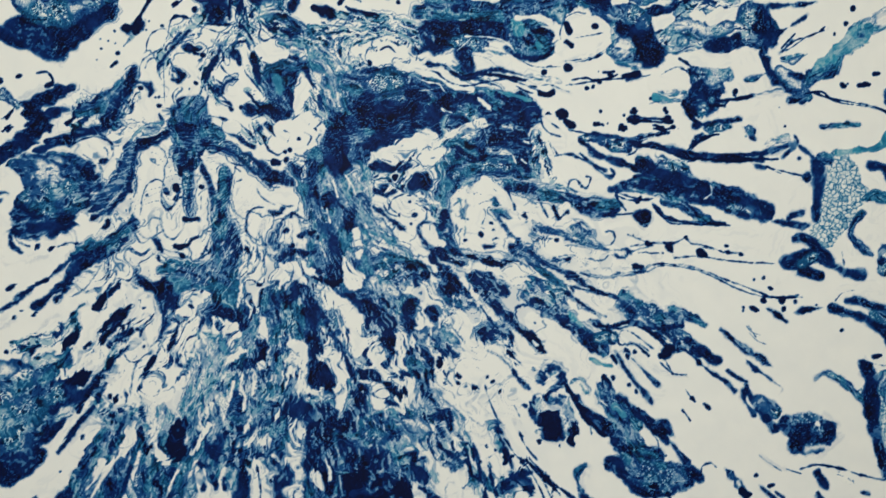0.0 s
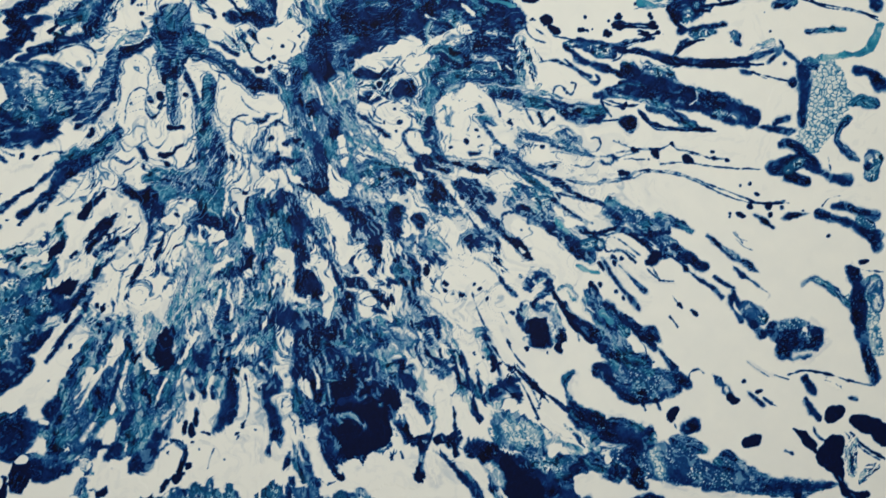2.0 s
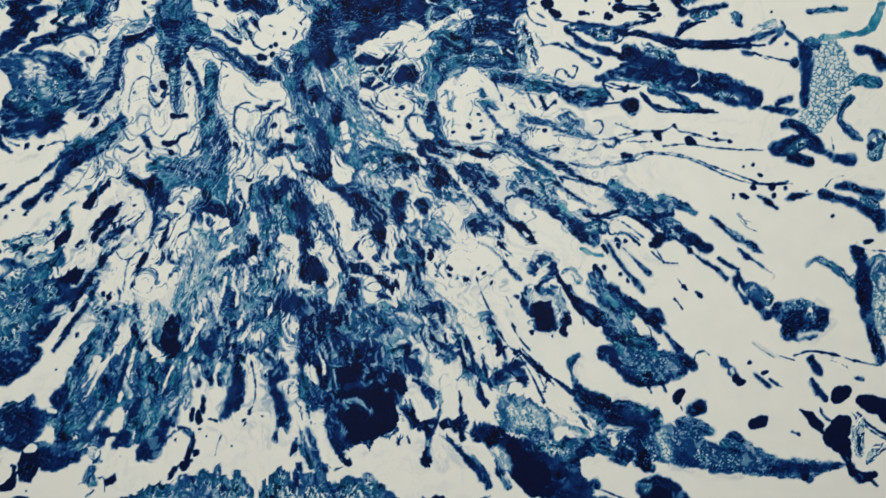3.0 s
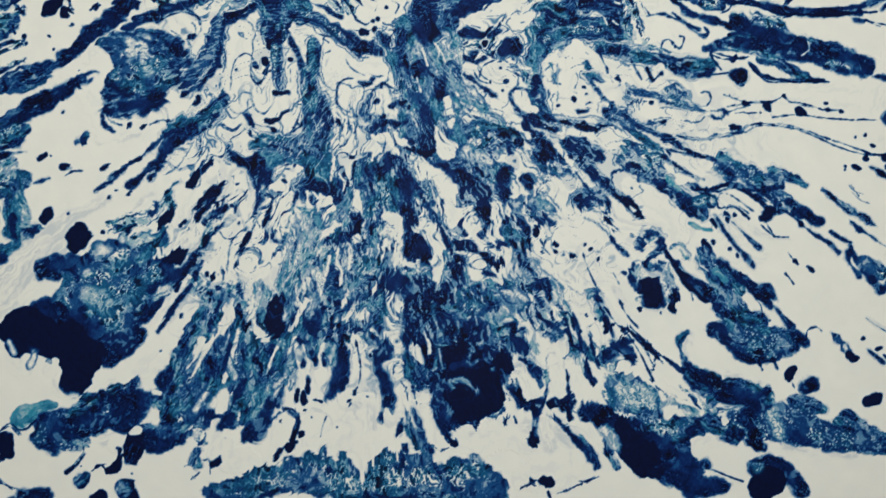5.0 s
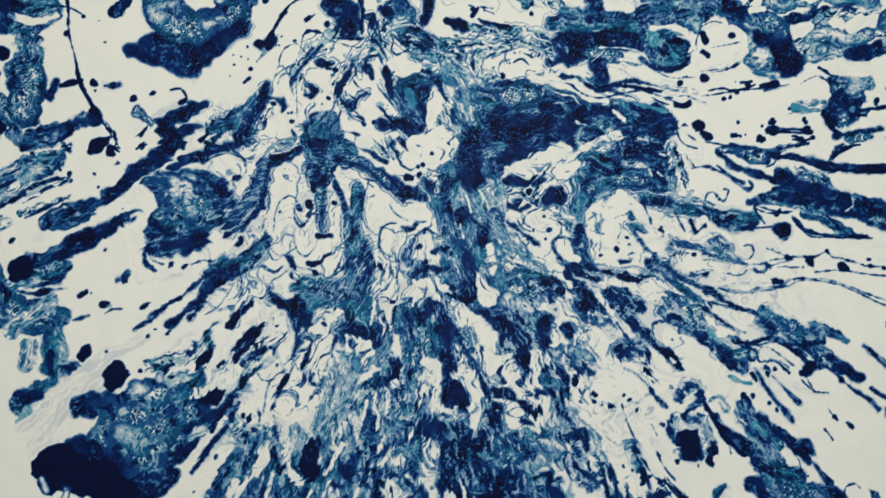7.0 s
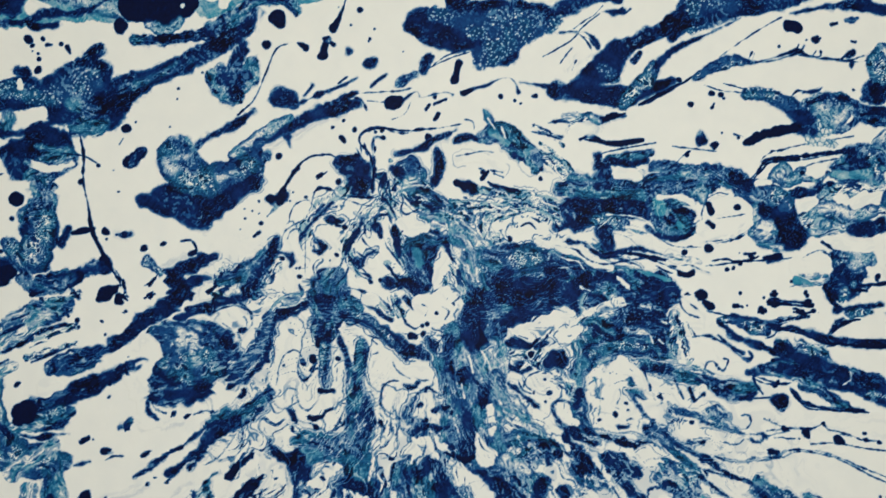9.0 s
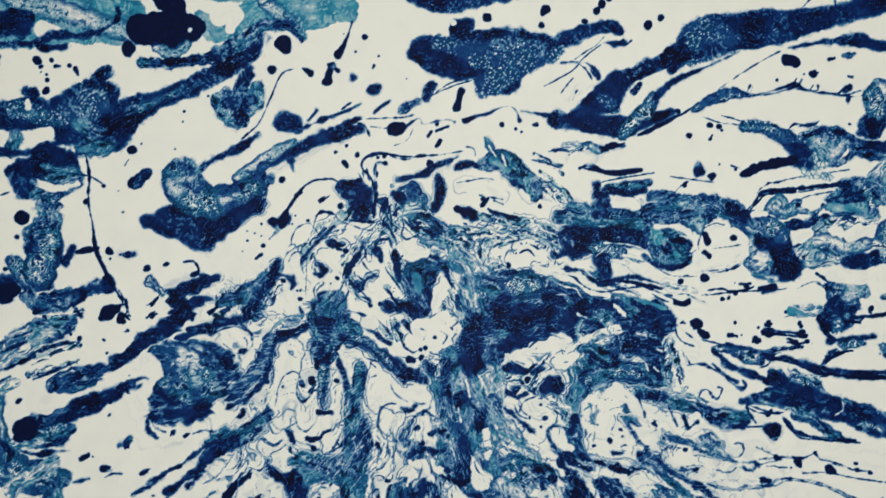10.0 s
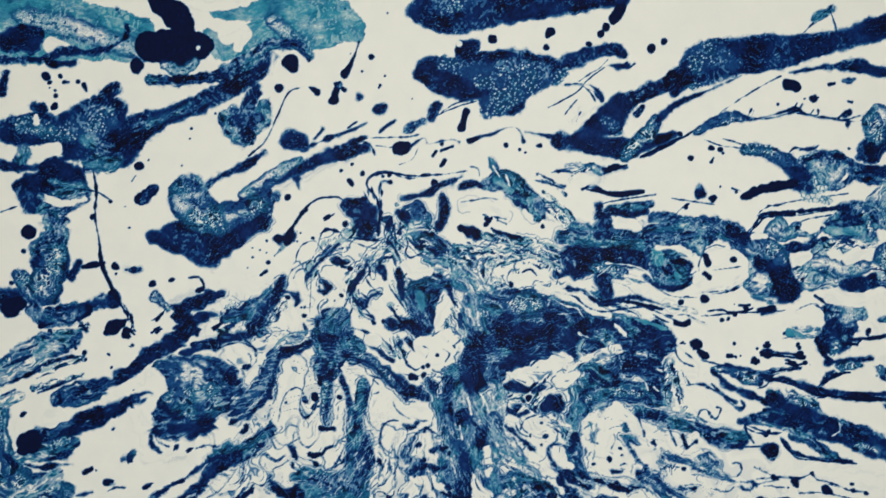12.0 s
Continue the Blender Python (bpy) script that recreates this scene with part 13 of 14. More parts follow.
pour("navy", 0.4, [(829.9, 269.7, 0.6), (837.2, 261.5, 2.6), (845.6, 255.9, 0.8), (856.2, 247.5, 1), (864.6, 241.3, 1.1), (861.2, 235.7, 0.8)])
pour("navy", 0.7, [(828, 240.8, 2.6), (828.7, 230.2, 2.6), (837, 218.2, 3.6)])
pour("crackle", 0.8, [(842.7, 229.6, 6.8), (855.4, 220.6, 6.8)])
pours("black", 0.4, [(778, 235.1, 2.1), (780.6, 231.8, 1)], [(792.7, 226, 2.1), (789, 229.3, 1)])
pour("blue", 1, [(710.5, 201.3, 6.2), (719.5, 185.2, 7.3), (728.1, 172.7, 11.4), (746.5, 165.5, 11.4), (765.6, 164.5, 8.8)])
pour("foam", 0.9, [(733.3, 170.3, 8.3), (746.3, 161.3, 7.3), (759.8, 164.8, 5.2)])
pours("navy", 0.8, [(701.3, 178.2, 5.7), (712, 167.1, 5.2)], [(775.9, 166.7, 5.7), (783.7, 159.4, 4.7)], [(740.6, 149.9, 4.7)], [(699.3, 212.3, 3.6), (707.1, 195.7, 4.2), (715.4, 188, 2.6)])
pours("navy", 0.4, [(739.5, 147.4, 2.1), (743.4, 137.1, 1)], [(753.3, 146.7, 2.1), (757.3, 137.5, 0.6)], [(785.4, 162.5, 0.8), (786.7, 170.9, 0.8), (794.8, 173.7, 0.8), (800, 169.2, 0.8)])
pour("navy", 0.6, [(734.7, 210.7, 2.6), (747.7, 202.2, 3.6), (758, 193.4, 2.6), (766.1, 180.3, 2.1), (771.8, 173.7, 3.1)])
pour("crackle", 0.5, [(809.6, 166.6, 2.1), (818, 157.7, 3.6), (823.6, 149, 4.2)])
pours("black", 0.5, [(824.1, 145.8, 3.6), (828.3, 142.4, 3.6)], [(768.4, 133.7, 4.7), (766.6, 128.5, 3.1)], [(846.6, 104.2, 5.7), (839, 103, 4.7)], [(850.7, 149.8, 2.1), (854.5, 150.6, 1.6)], [(887.5, 49, 4.2)], [(741.8, 186.7, 1.6)], [(746, 182.3, 1.2)], [(837.4, 160, 1.6)])
pour("pale", 0.4, [(842.3, 178.3, 1), (854, 170.8, 1.6), (867.8, 163.3, 1.6)])
pours("navy", 0.4, [(840.4, 150.3, 1), (848.9, 143.5, 2.6), (856.2, 136.7, 3.1)], [(855.9, 144.2, 1), (862.8, 138.5, 1.1), (869.2, 135, 1.1)], [(876.2, 92.5, 1), (882.1, 90, 2.1)], [(769.7, 124.7, 0.6), (772.7, 117.6, 0.8)])
pour("navy", 0.8, [(781.3, 117.2, 5.7), (787.8, 120, 6.8)])
pour("navy", 1, [(672.7, 147, 3.1), (687.1, 135.8, 4.7), (702.6, 122.9, 6.8), (718.3, 116.2, 7.8), (735.1, 111.1, 6.2), (747.7, 120, 2.6)])
pour("navy", 1, [(728.2, 95.1, 9.4), (749.4, 90.2, 14.6), (770.6, 83.8, 14), (797.2, 74.9, 10.9), (823.9, 68.1, 8.8), (850.8, 61.2, 6.2), (877.9, 57.5, 4.2), (899.7, 56.3, 3.1), (922.8, 58.8, 1)])
pour("blue", 0.8, [(771.3, 107.1, 6.2), (784.6, 102.7, 6.8), (797.8, 97.2, 3.6)])
pour("foam", 1, [(749.3, 87.1, 12.5), (770.8, 92.3, 10.4), (797.2, 74.9, 8.8), (823.9, 67, 6.2), (845.4, 62, 4.2)])
pour("cell", 0.8, [(749.6, 96.6, 5.7), (757, 77.6, 4.7)])
pour("blue", 0.8, [(691, 93.4, 5.7), (706.6, 85.7, 6.8), (714.2, 74.7, 4.2)])
pours("navy", 0.8, [(709.1, 79.7, 5.7)], [(730.4, 81.7, 4.7), (737.9, 66.5, 2.6)])
pour("white", 0.6, [(706.8, 92.6, 3.6)])
pours("navy", 0.6, [(879.8, 164.3, 0.6), (897.3, 167.7, 1), (919, 163.5, 1.1), (940.6, 156, 1.1), (961.4, 150.7, 1.1)], [(897, 159.2, 4.2), (905.4, 147, 4.2)], [(896.6, 142.1, 2.1), (901.7, 131.2, 3.6), (910.2, 120.6, 2.6)], [(904.6, 115, 0.6), (909.7, 104, 0.8), (915.1, 98.4, 0.6)], [(933.9, 108.1, 0.8), (950, 91.2, 1), (967.3, 79.5, 1)], [(927.4, 65.5, 1), (935.3, 54.3, 1.1), (948.8, 43.9, 1), (957.4, 35.8, 1)])
pours("black", 0.7, [(922.3, 124.8, 7.3), (928.9, 126.6, 5.7)], [(945.1, 117.2, 4.7), (956, 113.4, 7.3), (967.9, 105.3, 8.3)], [(924.9, 96.8, 9.4), (919.2, 87.5, 8.8), (914.6, 81.3, 6.8), (927.7, 78.4, 5.2)], [(895.6, 107.5, 2.6), (900.9, 100.2, 3.6), (905.2, 95.7, 2.1)], [(954.4, 46.8, 3.1)])
pours("marble", 0.6, [(942, 99.7, 4.7), (939.9, 83.7, 6.2), (941.2, 69.1, 4.7)], [(957.8, 71.9, 4.2)], [(918.8, 157.1, 3.1), (929.5, 150.1, 2.6)])
pour("navy", 0.4, [(939.1, 140, 1), (946.8, 138, 2.1)])
pour("navy", 0.8, [(864.7, 205.3, 4.7), (881.8, 198.2, 8.3), (903.6, 199.3, 8.8), (912.4, 203.2, 4.7)])
pour("pale", 0.6, [(886.8, 182.6, 2.6), (903.2, 185.5, 2.1)])
pour("foam", 0.6, [(898.2, 203.3, 4.7)])
pour("white", 0.5, [(898.3, 207, 3.1)])
pour("navy", 0.8, [(950.6, 203.6, 4.7), (957.7, 181.9, 4.7), (961.7, 163, 4.7)])
pour("lace", 0.8, [(969, 192.1, 4.7)])
pours("navy", 0.3, [(701.8, 602.7, 1), (713.6, 615.1, 1.1), (718.1, 623, 1.1), (724.3, 625.9, 1), (731.8, 624.6, 0.8), (747.5, 628.3, 0.8), (763.3, 631, 0.8), (777, 630.4, 0.8), (790.7, 633.5, 1)], [(713.5, 616.6, 0.5), (717, 626.1, 0.6), (727.3, 632.2, 1), (737.8, 634.2, 0.6)], [(753.1, 616.5, 0.8), (763.5, 621.6, 0.8), (787.2, 626.6, 0.6)])
pours("navy", 0.8, [(792.8, 633.6, 2.6), (803, 631.4, 4.2)], [(795.2, 625.9, 3.6), (811.2, 622.3, 5.2), (824.9, 624.9, 6.2)])
pour("teal", 0.6, [(783.9, 611.9, 2.6), (806.1, 612.7, 3.1), (827.2, 617.6, 3.1)])
pour("crackle", 0.8, [(816.2, 631.9, 4.2), (824.8, 608.7, 4.2)])
pours("lace", 0.8, [(731.1, 610.5, 4.2), (741.8, 605.7, 3.6), (750, 611.7, 3.1)], [(764.7, 576.9, 5.2), (779.4, 582.6, 5.7), (796.5, 575.9, 6.2), (817.6, 578.7, 6.2)], [(775.6, 565.8, 5.2)])
pours("black", 0.4, [(778.3, 602.8, 2.6)], [(753.2, 612.9, 2.1)], [(811.8, 596.2, 1), (818.2, 596.9, 1)])
pours("navy", 0.6, [(745.3, 593.9, 3.1), (753.6, 597.3, 3.6), (761.1, 594.4, 2.6), (769.3, 603, 2.1), (775.4, 610.5, 1)], [(747.2, 599.1, 1)])
pours("white", 0.6, [(788.2, 589.1, 4.7)], [(809.3, 589.9, 6.8), (801.5, 584.4, 4.2)], [(756.6, 583.9, 5.2), (764.4, 587.2, 4.2)], [(786.6, 550, 6.2), (813.1, 547.3, 7.3)])
pours("navy", 0.8, [(800, 560.4, 4.2), (815.4, 561.9, 5.2), (826.3, 569.6, 4.2)], [(737.4, 572.8, 4.7), (731.3, 566.4, 3.6), (744.1, 557.4, 7.3), (752.7, 551.5, 5.2)])
pours("shred", 0.6, [(769.5, 557.3, 4.2), (783.6, 560.3, 3.1)], [(712.8, 547.6, 2.6), (734, 544.7, 3.1)])
pours("navy", 0.3, [(755.3, 536, 0.5), (770.9, 542.8, 0.6), (781.6, 536.9, 0.8), (797.5, 534.8, 1)], [(779.8, 604.5, 0.6), (790.4, 603.8, 0.8), (806.3, 605.4, 0.6)])
pours("white", 1, [(502.2, 431.5, 4.2), (514.9, 421.6, 7.3), (520.6, 405.5, 8.8), (512.9, 388.9, 4.2)], [(525.5, 380.1, 5.2), (540.7, 387.6, 5.2), (535.1, 401.8, 4.2)], [(506.9, 445.9, 4.7)], [(539.4, 462.2, 6.2), (548.5, 467.6, 4.2)])
pours("navy", 0.6, [(489.5, 458.7, 2.1), (499.9, 454.9, 2.6), (506.6, 453.6, 2.1)], [(513.9, 453.3, 2.6), (520, 455.5, 3.1)], [(526.6, 442.4, 5.7), (521.6, 437.2, 4.2), (531.6, 446.7, 3.6)], [(487.8, 433.1, 2.1), (498.2, 429.3, 2.6), (506.3, 433.7, 2.1)], [(550.2, 412.4, 4.2), (549.6, 401.1, 4.2)], [(487.2, 418.8, 2.1), (499.8, 410, 2.1), (512.5, 399.1, 2.6)])
pours("black", 0.4, [(506.9, 445.9, 2.9)], [(502.9, 442.2, 1.6)], [(523, 410.6, 1.6)], [(520.6, 403.4, 1.4)], [(520, 423.3, 1.1)])
pours("navy", 0.3, [(500.7, 416.1, 0.8), (503.5, 424.9, 0.8), (511, 429.2, 0.8), (519.7, 431, 0.6), (527.1, 427.1, 0.8), (532.5, 418.6, 0.8), (539.9, 413.6, 0.6)], [(546.4, 402.1, 0.6), (535, 404.3, 1), (527.9, 401.6, 1.1), (527.6, 394.4, 1.1), (533.6, 384.4, 2.1), (543.7, 375.4, 2.3), (554.7, 369.1, 2.6), (567.2, 366.4, 2.6)], [(495.8, 422.6, 0.6), (499.7, 414.1, 0.8), (508.1, 410.2, 0.8)])
pour("marble", 0.5, [(531.6, 431.3, 2.1), (539.6, 423.9, 2.1), (542.5, 411.2, 2.1)])
pour("white", 0.6, [(469.5, 398, 2.1), (471.7, 390.9, 3.1), (474.1, 381.3, 3.6)])
pours("white", 0.5, [(451.5, 444.3, 1), (455.1, 429.1, 1.2)], [(461.6, 449.7, 1), (468.1, 439.7, 1), (471.5, 429.6, 1)], [(478.5, 404.3, 1), (486.7, 389.2, 1.2), (492.3, 374.1, 1)], [(444.7, 418.7, 1), (447.7, 406, 1)], [(438.1, 388, 1), (443.7, 372.9, 1)])
pours("navy", 1, [(591.4, 725.2, 6.2), (607.9, 732.7, 6.2), (625.9, 742.3, 6.2), (639.9, 749.1, 7.8)], [(556.9, 693.7, 10.4), (572.1, 706.8, 13), (584.8, 719.2, 9.9)])
pour("foam", 0.8, [(574.9, 700.7, 6.2), (568, 705.6, 4.2)])
pours("navy", 0.3, [(529.6, 735.1, 0.8), (539.9, 737.6, 0.8), (547.8, 734.9, 0.8), (554.8, 728.4, 0.8), (559.2, 720.8, 1)], [(542.5, 739.8, 0.8), (552.6, 747.5, 0.8), (561.3, 753.1, 0.8), (568.9, 761.7, 1)], [(550.5, 733.4, 0.6), (558.3, 731.1, 0.8), (561.9, 735.4, 0.6)], [(578.5, 754.9, 1), (586.7, 759.4, 1.1)], [(588.9, 754.3, 0.8), (594, 758.6, 1)], [(530.5, 708.2, 0.6), (536.4, 716.7, 0.8), (541.4, 722.7, 0.6)], [(541.1, 701.9, 0.6), (544.9, 710.9, 0.8)], [(758.7, 802.4, 0.6), (771.7, 810.9, 0.8), (777.5, 814.9, 0.8)], [(779.6, 813.9, 0.8), (783, 806.2, 1), (784.3, 797.3, 1)])
pour("pale", 0.6, [(547.2, 704.7, 2.1), (557.3, 713.5, 2.6), (565.5, 719.5, 2.1)])
pour("navy", 0.8, [(397.8, 739.9, 8.3), (416, 733.5, 10.4), (437.7, 729.2, 7.3)])
pours("shred", 1, [(37.9, 451.3, 8.3), (52.3, 460.8, 8.3), (67.6, 472.3, 6.2), (78.3, 477.7, 3.6)], [(37.4, 427.3, 5.2), (49.5, 432.7, 4.2)], [(42.9, 472.6, 4.2), (57.4, 480, 3.1)])
pours("navy", 0.4, [(33.7, 457.2, 1), (45.7, 463.6, 2.1), (58.9, 469, 1)], [(39.2, 443.4, 1), (53.7, 450.3, 2.1), (66.4, 455.7, 1)], [(47.8, 472.7, 1), (62.4, 478.2, 1)], [(63.7, 448.1, 1), (73.4, 453.4, 0.8)], [(34.7, 432.2, 1), (44.4, 437.5, 1)])
pour("blue", 1, [(82.2, 431.6, 6.2), (98.8, 438.1, 7.3), (113.7, 437.5, 5.7), (122.4, 443.8, 3.6)])
pours("navy", 0.8, [(89.6, 398.7, 4.2), (105.2, 405.2, 4.7), (118.9, 409.6, 3.6)], [(117.9, 408.5, 3.6), (134.3, 422.1, 4.2), (151.7, 433.6, 3.6)])
pours("crackle", 0.8, [(81, 389.5, 5.2), (93.7, 394.8, 4.7)], [(51.9, 355.2, 10.4), (67, 347.1, 10.4), (83.6, 352.6, 6.2)])
pours("shred", 0.8, [(51.9, 377.7, 5.2), (71.6, 378.2, 4.2)], [(87.1, 363.6, 4.2), (48.7, 337.7, 7.3)])
pours("black", 0.5, [(59.3, 389.9, 8.3), (62.1, 393, 8.3)], [(54.6, 382.8, 4.2)])
pour("white", 0.5, [(84.7, 421.1, 4.7), (74.9, 417.4, 3.6)])
pours("navy", 0.8, [(234.9, 458.3, 6.8), (245.6, 440.4, 5.7), (243.2, 425.2, 4.2)], [(184.8, 405.4, 6.8), (204.8, 405.9, 6.8), (220.6, 411.4, 5.2)], [(172.4, 417.1, 4.7)])
pours("crackle", 1, [(183.6, 436.6, 11.4), (208.4, 442.3, 13.5), (223.8, 432.7, 9.4)], [(199.2, 421.9, 9.4)])
pour("lace", 1, [(193.9, 454.5, 7.8), (205.2, 459.9, 6.8), (208.6, 437.3, 6.2)])
pours("black", 0.5, [(125.4, 493.2, 4.2), (131.2, 496.4, 2.6), (138.1, 499.7, 2.1)], [(140.9, 492.2, 4.5)])
pours("navy", 1, [(446.2, 206, 7.3), (465, 196.2, 10.4), (486.1, 191.9, 11.4)], [(442, 221.5, 4.7), (462.2, 220.3, 6.2)], [(499.9, 210.4, 5.2)])
pours("crackle", 0.8, [(472, 212.1, 4.2), (489.6, 208.5, 4.2)], [(452.8, 187.8, 3.6)])
pours("lace", 0.4, [(446.6, 213.6, 1), (448.8, 198.2, 1.6)], [(467.6, 207.3, 1), (468.8, 191.9, 1.2)], [(483.3, 214, 1), (485.3, 196, 1.2)])
pours("white", 0.6, [(517.9, 160, 2.6), (521.4, 145.3, 3.1), (527.5, 129.4, 3.6)], [(552, 159.3, 3.6), (554, 132.2, 4.2)], [(569.9, 141.8, 4.2), (573.9, 121.7, 3.6)], [(591.8, 183.4, 3.1), (593.9, 170.3, 2.6)])
pours("navy", 0.5, [(533.4, 213.1, 0.8), (532, 201.8, 1), (536.6, 190.2, 0.8)], [(536.5, 212, 1), (546.5, 205.3, 2.1)], [(540.6, 199.3, 2.6), (551.2, 191.6, 3.6), (561.6, 192.7, 2.6)], [(566, 199.2, 1), (568.8, 179.3, 2.1)], [(572.2, 201, 1), (576.3, 185.2, 2.1), (578.9, 172.6, 2.1)], [(570.6, 171.4, 3.1), (581.3, 167.3, 3.1)], [(587, 178.4, 1), (590, 162.7, 2.1), (593.2, 151, 2.1)], [(583, 157.8, 2.1), (581.4, 143.3, 2.1), (590.6, 136.5, 2.1)], [(597.8, 203.9, 1.1), (605, 188, 2.4), (607.7, 176.4, 1)], [(598.8, 161.2, 2.6), (610.6, 169.5, 3.1), (625.3, 171.4, 3.1)])
pours("navy", 0.5, [(624, 165.2, 2.6), (625.7, 154.6, 2.1)], [(617.3, 182.2, 1), (628.1, 176.5, 1.1), (638, 162.4, 1.1)], [(638, 160.3, 0.8), (643.3, 148.5, 0.8)], [(645.8, 159.9, 0.8), (657.1, 151, 1.1), (669.3, 140.9, 2.1)], [(511.8, 135.4, 2.6), (522.4, 119.2, 3.6)], [(546, 138.8, 1), (542.8, 123.4, 2.1), (534.4, 107.1, 2.1)], [(563.4, 132.7, 1), (566.9, 116.9, 2.1)], [(548.2, 116.8, 1), (558.8, 122.5, 1.1)], [(505.3, 153.9, 1), (510, 143.3, 1)])
pour("blue", 0.6, [(547.7, 182.9, 3.6), (558.2, 185, 3.6)])
pours("black", 0.4, [(601.1, 181.4, 2.4)], [(616.5, 174.4, 2.1)], [(592.7, 193.8, 1.6)], [(585.6, 196.7, 1.6)], [(533.6, 87.4, 2.1)])
pours("white", 0.8, [(87.2, 189.2, 6.2), (84.6, 179.4, 6.2)], [(104.2, 178.1, 6.8), (110.7, 186.8, 3.6)], [(74.9, 182, 6.2)])
pours("lace", 0.5, [(87.8, 183.2, 3.6), (93.4, 193.9, 3.1)], [(105.7, 186.1, 2.6)])

# ---- the film of paint, cut into its pours ----
canvas = tagged(new("painting"), "large abstract painting of blue and cream white poured acrylic", "painting")
canvas.location = (LEFT, 0.0, BOTTOM)


def stretched_canvas():
    """The canvas's block: the linen wrapped round its stretcher, with rounded edges."""
    bm = bmesh.new()
    m = Matrix.Translation((WIDE / 2 * MM, 0.0215, TALL / 2 * MM)) @ Matrix.Diagonal((WIDE * MM, 0.04, TALL * MM, 1))
    bmesh.ops.create_cube(bm, size=1.0, matrix=m)
    bmesh.ops.bevel(bm, geom=bm.edges[:], offset=0.0015, segments=2, affect="EDGES")
    me = bpy.data.meshes.new("linen_canvas")
    bm.to_mesh(me)
    bm.free()
    me.materials.append(LINEN)
    ob = new("linen_canvas", me)
    ob.parent = canvas
    ob["label"] = "stretched linen canvas with raw folded sides"


stretched_canvas()
def crept(a):
    return ((a[J0, I0] * (1 - FI) + a[J0, I0 + 1] * FI) * (1 - FJ) + (a[J0 + 1, I0] * (1 - FI) + a[J0 + 1, I0 + 1] * FI) * FJ).astype(np.float32)


PIGMENT, GREEN, FILM = crept(PIGMENT), crept(GREEN), crept(FILM)
OWNER = OWNER[(FROM_J + 0.5).astype(np.int32), (FROM_I + 0.5).astype(np.int32)]
# pale flecks and wisps that rose through the blue
FLECK = UP * fractal((U + SLOW_U) / 2.2, (V + SLOW_V) / 2.6, 2, 341.0) + (1 - UP) * fractal((ARC + SLOW_U * 0.7) / 1.9, (FAR + SLOW_V) / 5.5, 2, 341.0)
CLOUD = fractal(U / 24, V / 24, 3, 361.0)
PIGMENT = PIGMENT - (0.30 + 0.18 * ZONE * LOWER) * smooth(0.54, 0.66, FLECK) * smooth(0.40, 0.56, CLOUD) * smooth(0.35, 0.6, PIGMENT) * smooth(0.96, 0.88, PIGMENT)
# threads of pale and dark paint drawn through all of the fan
PALE = smooth(0.05, 0.0, np.abs(fractal((ACROSS + SLOW_V) / 6.5, (ALONG + 2 * SLOW_U) / 26, 2, 170.0) - 0.5))
DARK = smooth(0.025, 0.0, np.abs(fractal((ACROSS - SLOW_U) / 9.0, (ALONG + 2 * SLOW_V) / 45, 2, 190.0) - 0.5))
PIGMENT = PIGMENT - VEIN * 0.42 * PALE * smooth(0.35, 0.6, PIGMENT) * smooth(0.40, 0.54, HAZE)
PIGMENT = np.clip(PIGMENT + VEIN * ZONE * 0.5 * DARK * smooth(0.3, 0.1, PIGMENT) * smooth(0.50, 0.58, BROAD), 0, 1)
# fibres where the fan was dragged downwards
FIBRE = fractal((ACROSS + SLOW_U * 0.7) / 4.2, (ALONG + 2 * SLOW_V) / 24, 2, 260.0)
DOWN = smooth(-40.0, -110.0, DY) * np.where(DX > 0, smooth(200.0, 60.0, DX), 1.0)
PIGMENT = np.clip(PIGMENT + VEIN * DOWN * 0.66 * (0.35 + 0.9 * smooth(0.35, 0.65, WISP)) * smooth(0.55, 0.64, FIBRE) * smooth(0.4, 0.1, PIGMENT) * smooth(0.36, 0.48, HAZE), 0, 1)
# the colours part a little where light and dark paint meet
EVEN = PIGMENT.copy()
for axis in (0, 1):
    for step in (1, 2):
        EVEN = (EVEN + np.roll(PIGMENT, step, axis) + np.roll(PIGMENT, -step, axis)) / 3
PIGMENT = np.clip(PIGMENT + 0.06 * (PIGMENT - EVEN), 0.0, 1.0)
BODY = FILM + 0.05 * (fractal(U / 2.0, V / 2.0, 2, 3.3) - 0.5) + 0.12 * (BROAD - 0.5)
POINTS = np.stack([U * MM, 0.0005 - BODY * MM, V * MM], -1).reshape(-1, 3).astype(np.float32)
PIG, GRE = PIGMENT.reshape(-1), GREEN.reshape(-1)
owner = OWNER[:-1, :-1]


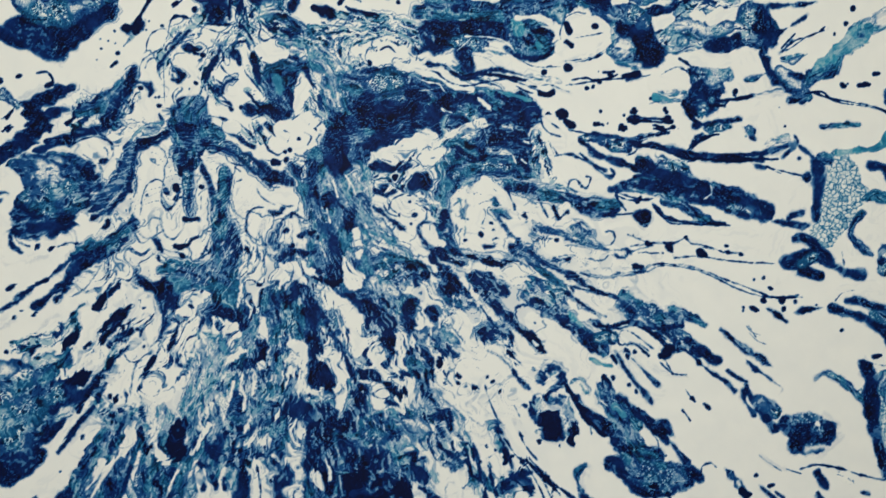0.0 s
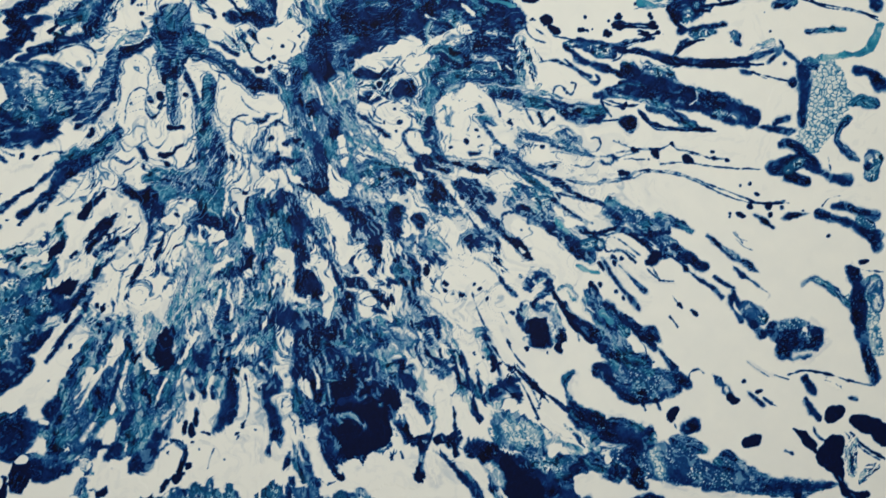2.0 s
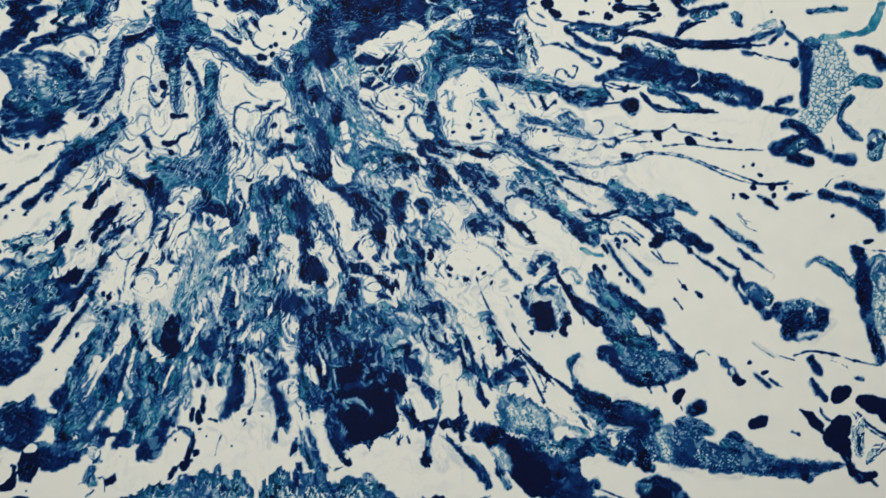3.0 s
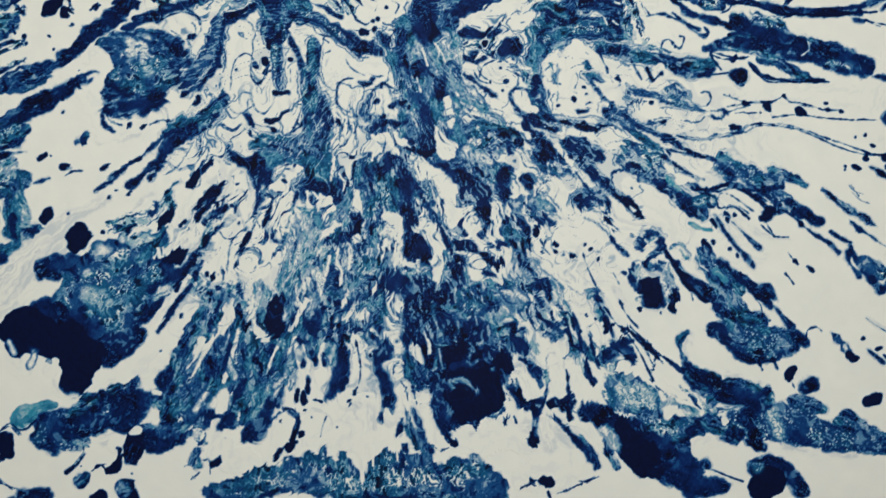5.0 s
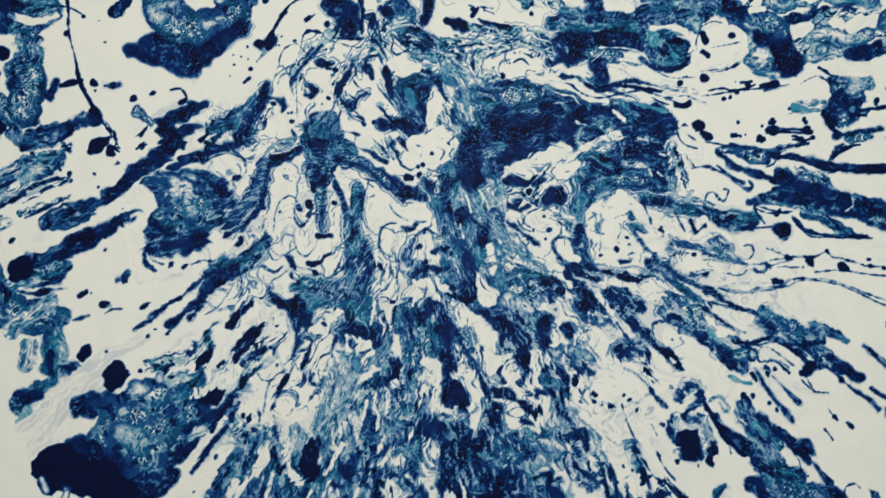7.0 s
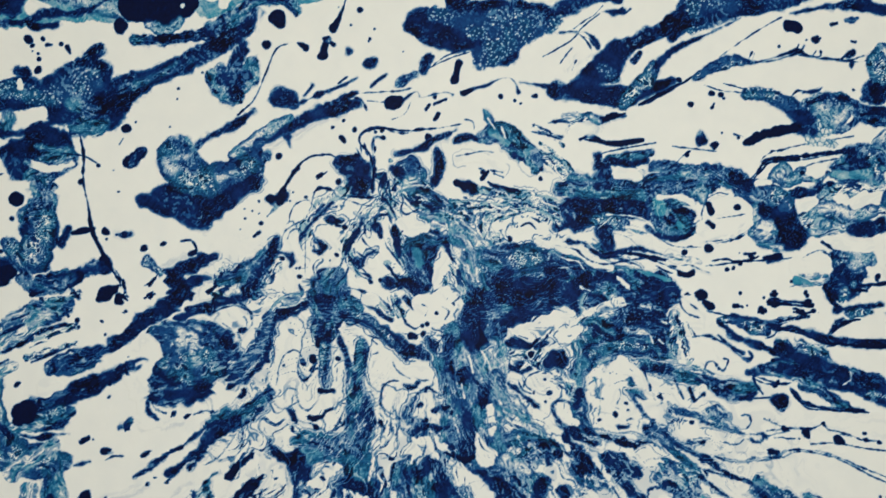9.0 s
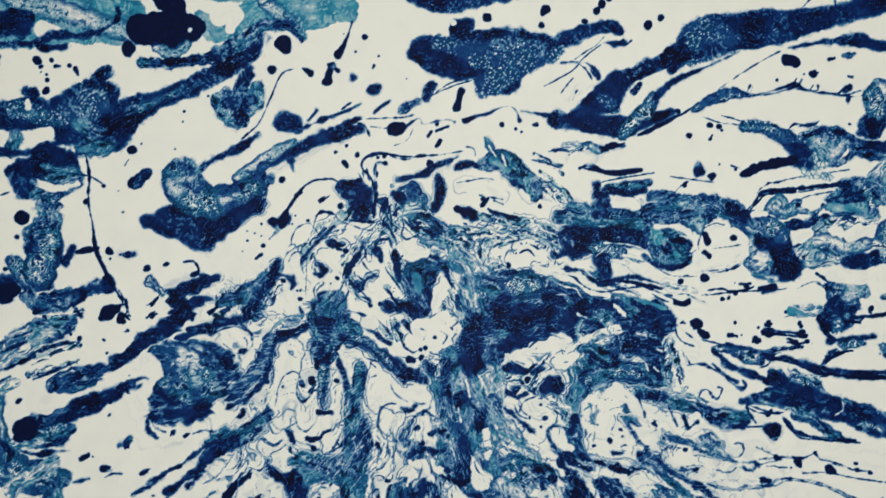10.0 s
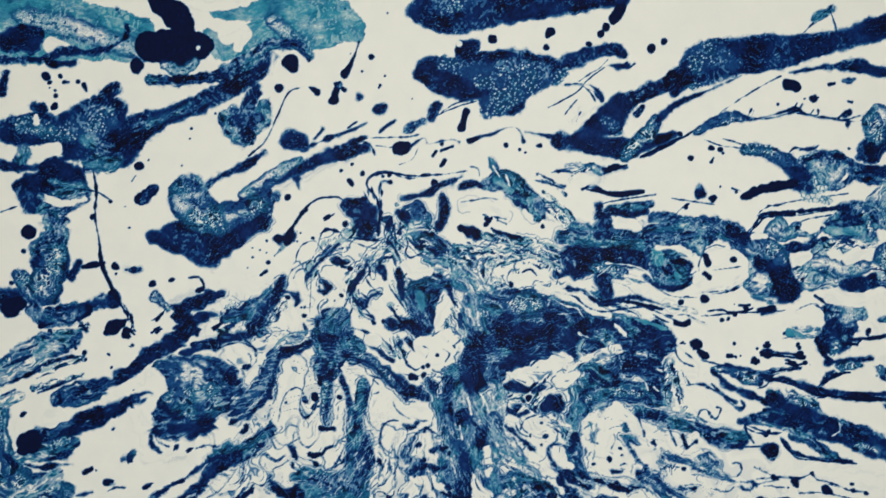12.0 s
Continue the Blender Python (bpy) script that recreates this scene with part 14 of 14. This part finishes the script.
def islands(which):
    """Numbers the connected patches of equal owner."""
    mark = np.arange(which.size, dtype=np.int64).reshape(which.shape)
    beside, above = which[:, 1:] == which[:, :-1], which[1:] == which[:-1]
    while True:
        old = mark.copy()
        mark[:, 1:] = np.where(beside, np.minimum(mark[:, 1:], mark[:, :-1]), mark[:, 1:])
        mark[:, :-1] = np.where(beside, np.minimum(mark[:, 1:], mark[:, :-1]), mark[:, :-1])
        mark[1:] = np.where(above, np.minimum(mark[1:], mark[:-1]), mark[1:])
        mark[:-1] = np.where(above, np.minimum(mark[1:], mark[:-1]), mark[:-1])
        flat = mark.reshape(-1)
        np.minimum.at(flat, old.reshape(-1), flat.copy())
        for _ in range(4):
            flat[:] = flat[flat]
        if np.array_equal(flat, old.reshape(-1)):
            return flat


mark = islands(owner)
seeds, index, size = np.unique(mark, return_inverse=True, return_counts=True)
index = index.reshape(-1)
SMALL = 90                                   # lesser islands, in cells, are specks
pieces = [("paint_specks", "small stray specks and islands of poured paint")]
number = np.zeros(len(seeds), np.int64)
owners = owner.reshape(-1)
for k in np.argsort(-size, kind="stable"):
    drop = POURS[owners[seeds[k]]][0] in ("dark_drop", "dark_line")
    if size[k] >= (6 if drop else SMALL):
        number[k] = len(pieces)
        pieces.append(POURS[owners[seeds[k]]])
which = number[index]
jj, ii = np.divmod(np.arange(which.size), NX - 1)
corner = jj * NX + ii
quads = np.stack([corner, corner + 1, corner + NX + 1, corner + NX], -1)
order = np.argsort(which, kind="stable")
starts = np.searchsorted(which[order], np.arange(len(pieces) + 1))
for k, (name, label) in enumerate(pieces):
    mine = quads[order[starts[k]:starts[k + 1]]]
    if len(mine) < 3:
        continue
    verts, faces = np.unique(mine, return_inverse=True)
    faces = faces.reshape(-1).astype(np.int32)
    me = bpy.data.meshes.new(name)
    me.vertices.add(len(verts))
    me.vertices.foreach_set("co", POINTS[verts].reshape(-1))
    me.loops.add(len(faces))
    me.loops.foreach_set("vertex_index", faces)
    me.polygons.add(len(mine))
    me.polygons.foreach_set("loop_start", np.arange(0, len(faces), 4, dtype=np.int32))
    me.update(calc_edges=True)
    me.polygons.foreach_set("use_smooth", np.ones(len(mine), bool))
    for key, source in (("pigment", PIG), ("greenness", GRE)):
        me.attributes.new(key, "FLOAT", "POINT").data.foreach_set("value", np.ascontiguousarray(source[verts]))
    me.materials.append(PAINT)
    ob = new(name, me)
    ob.parent = canvas
    ob["label"] = label
    if k == 0:
        ob["kind"] = "stuff"
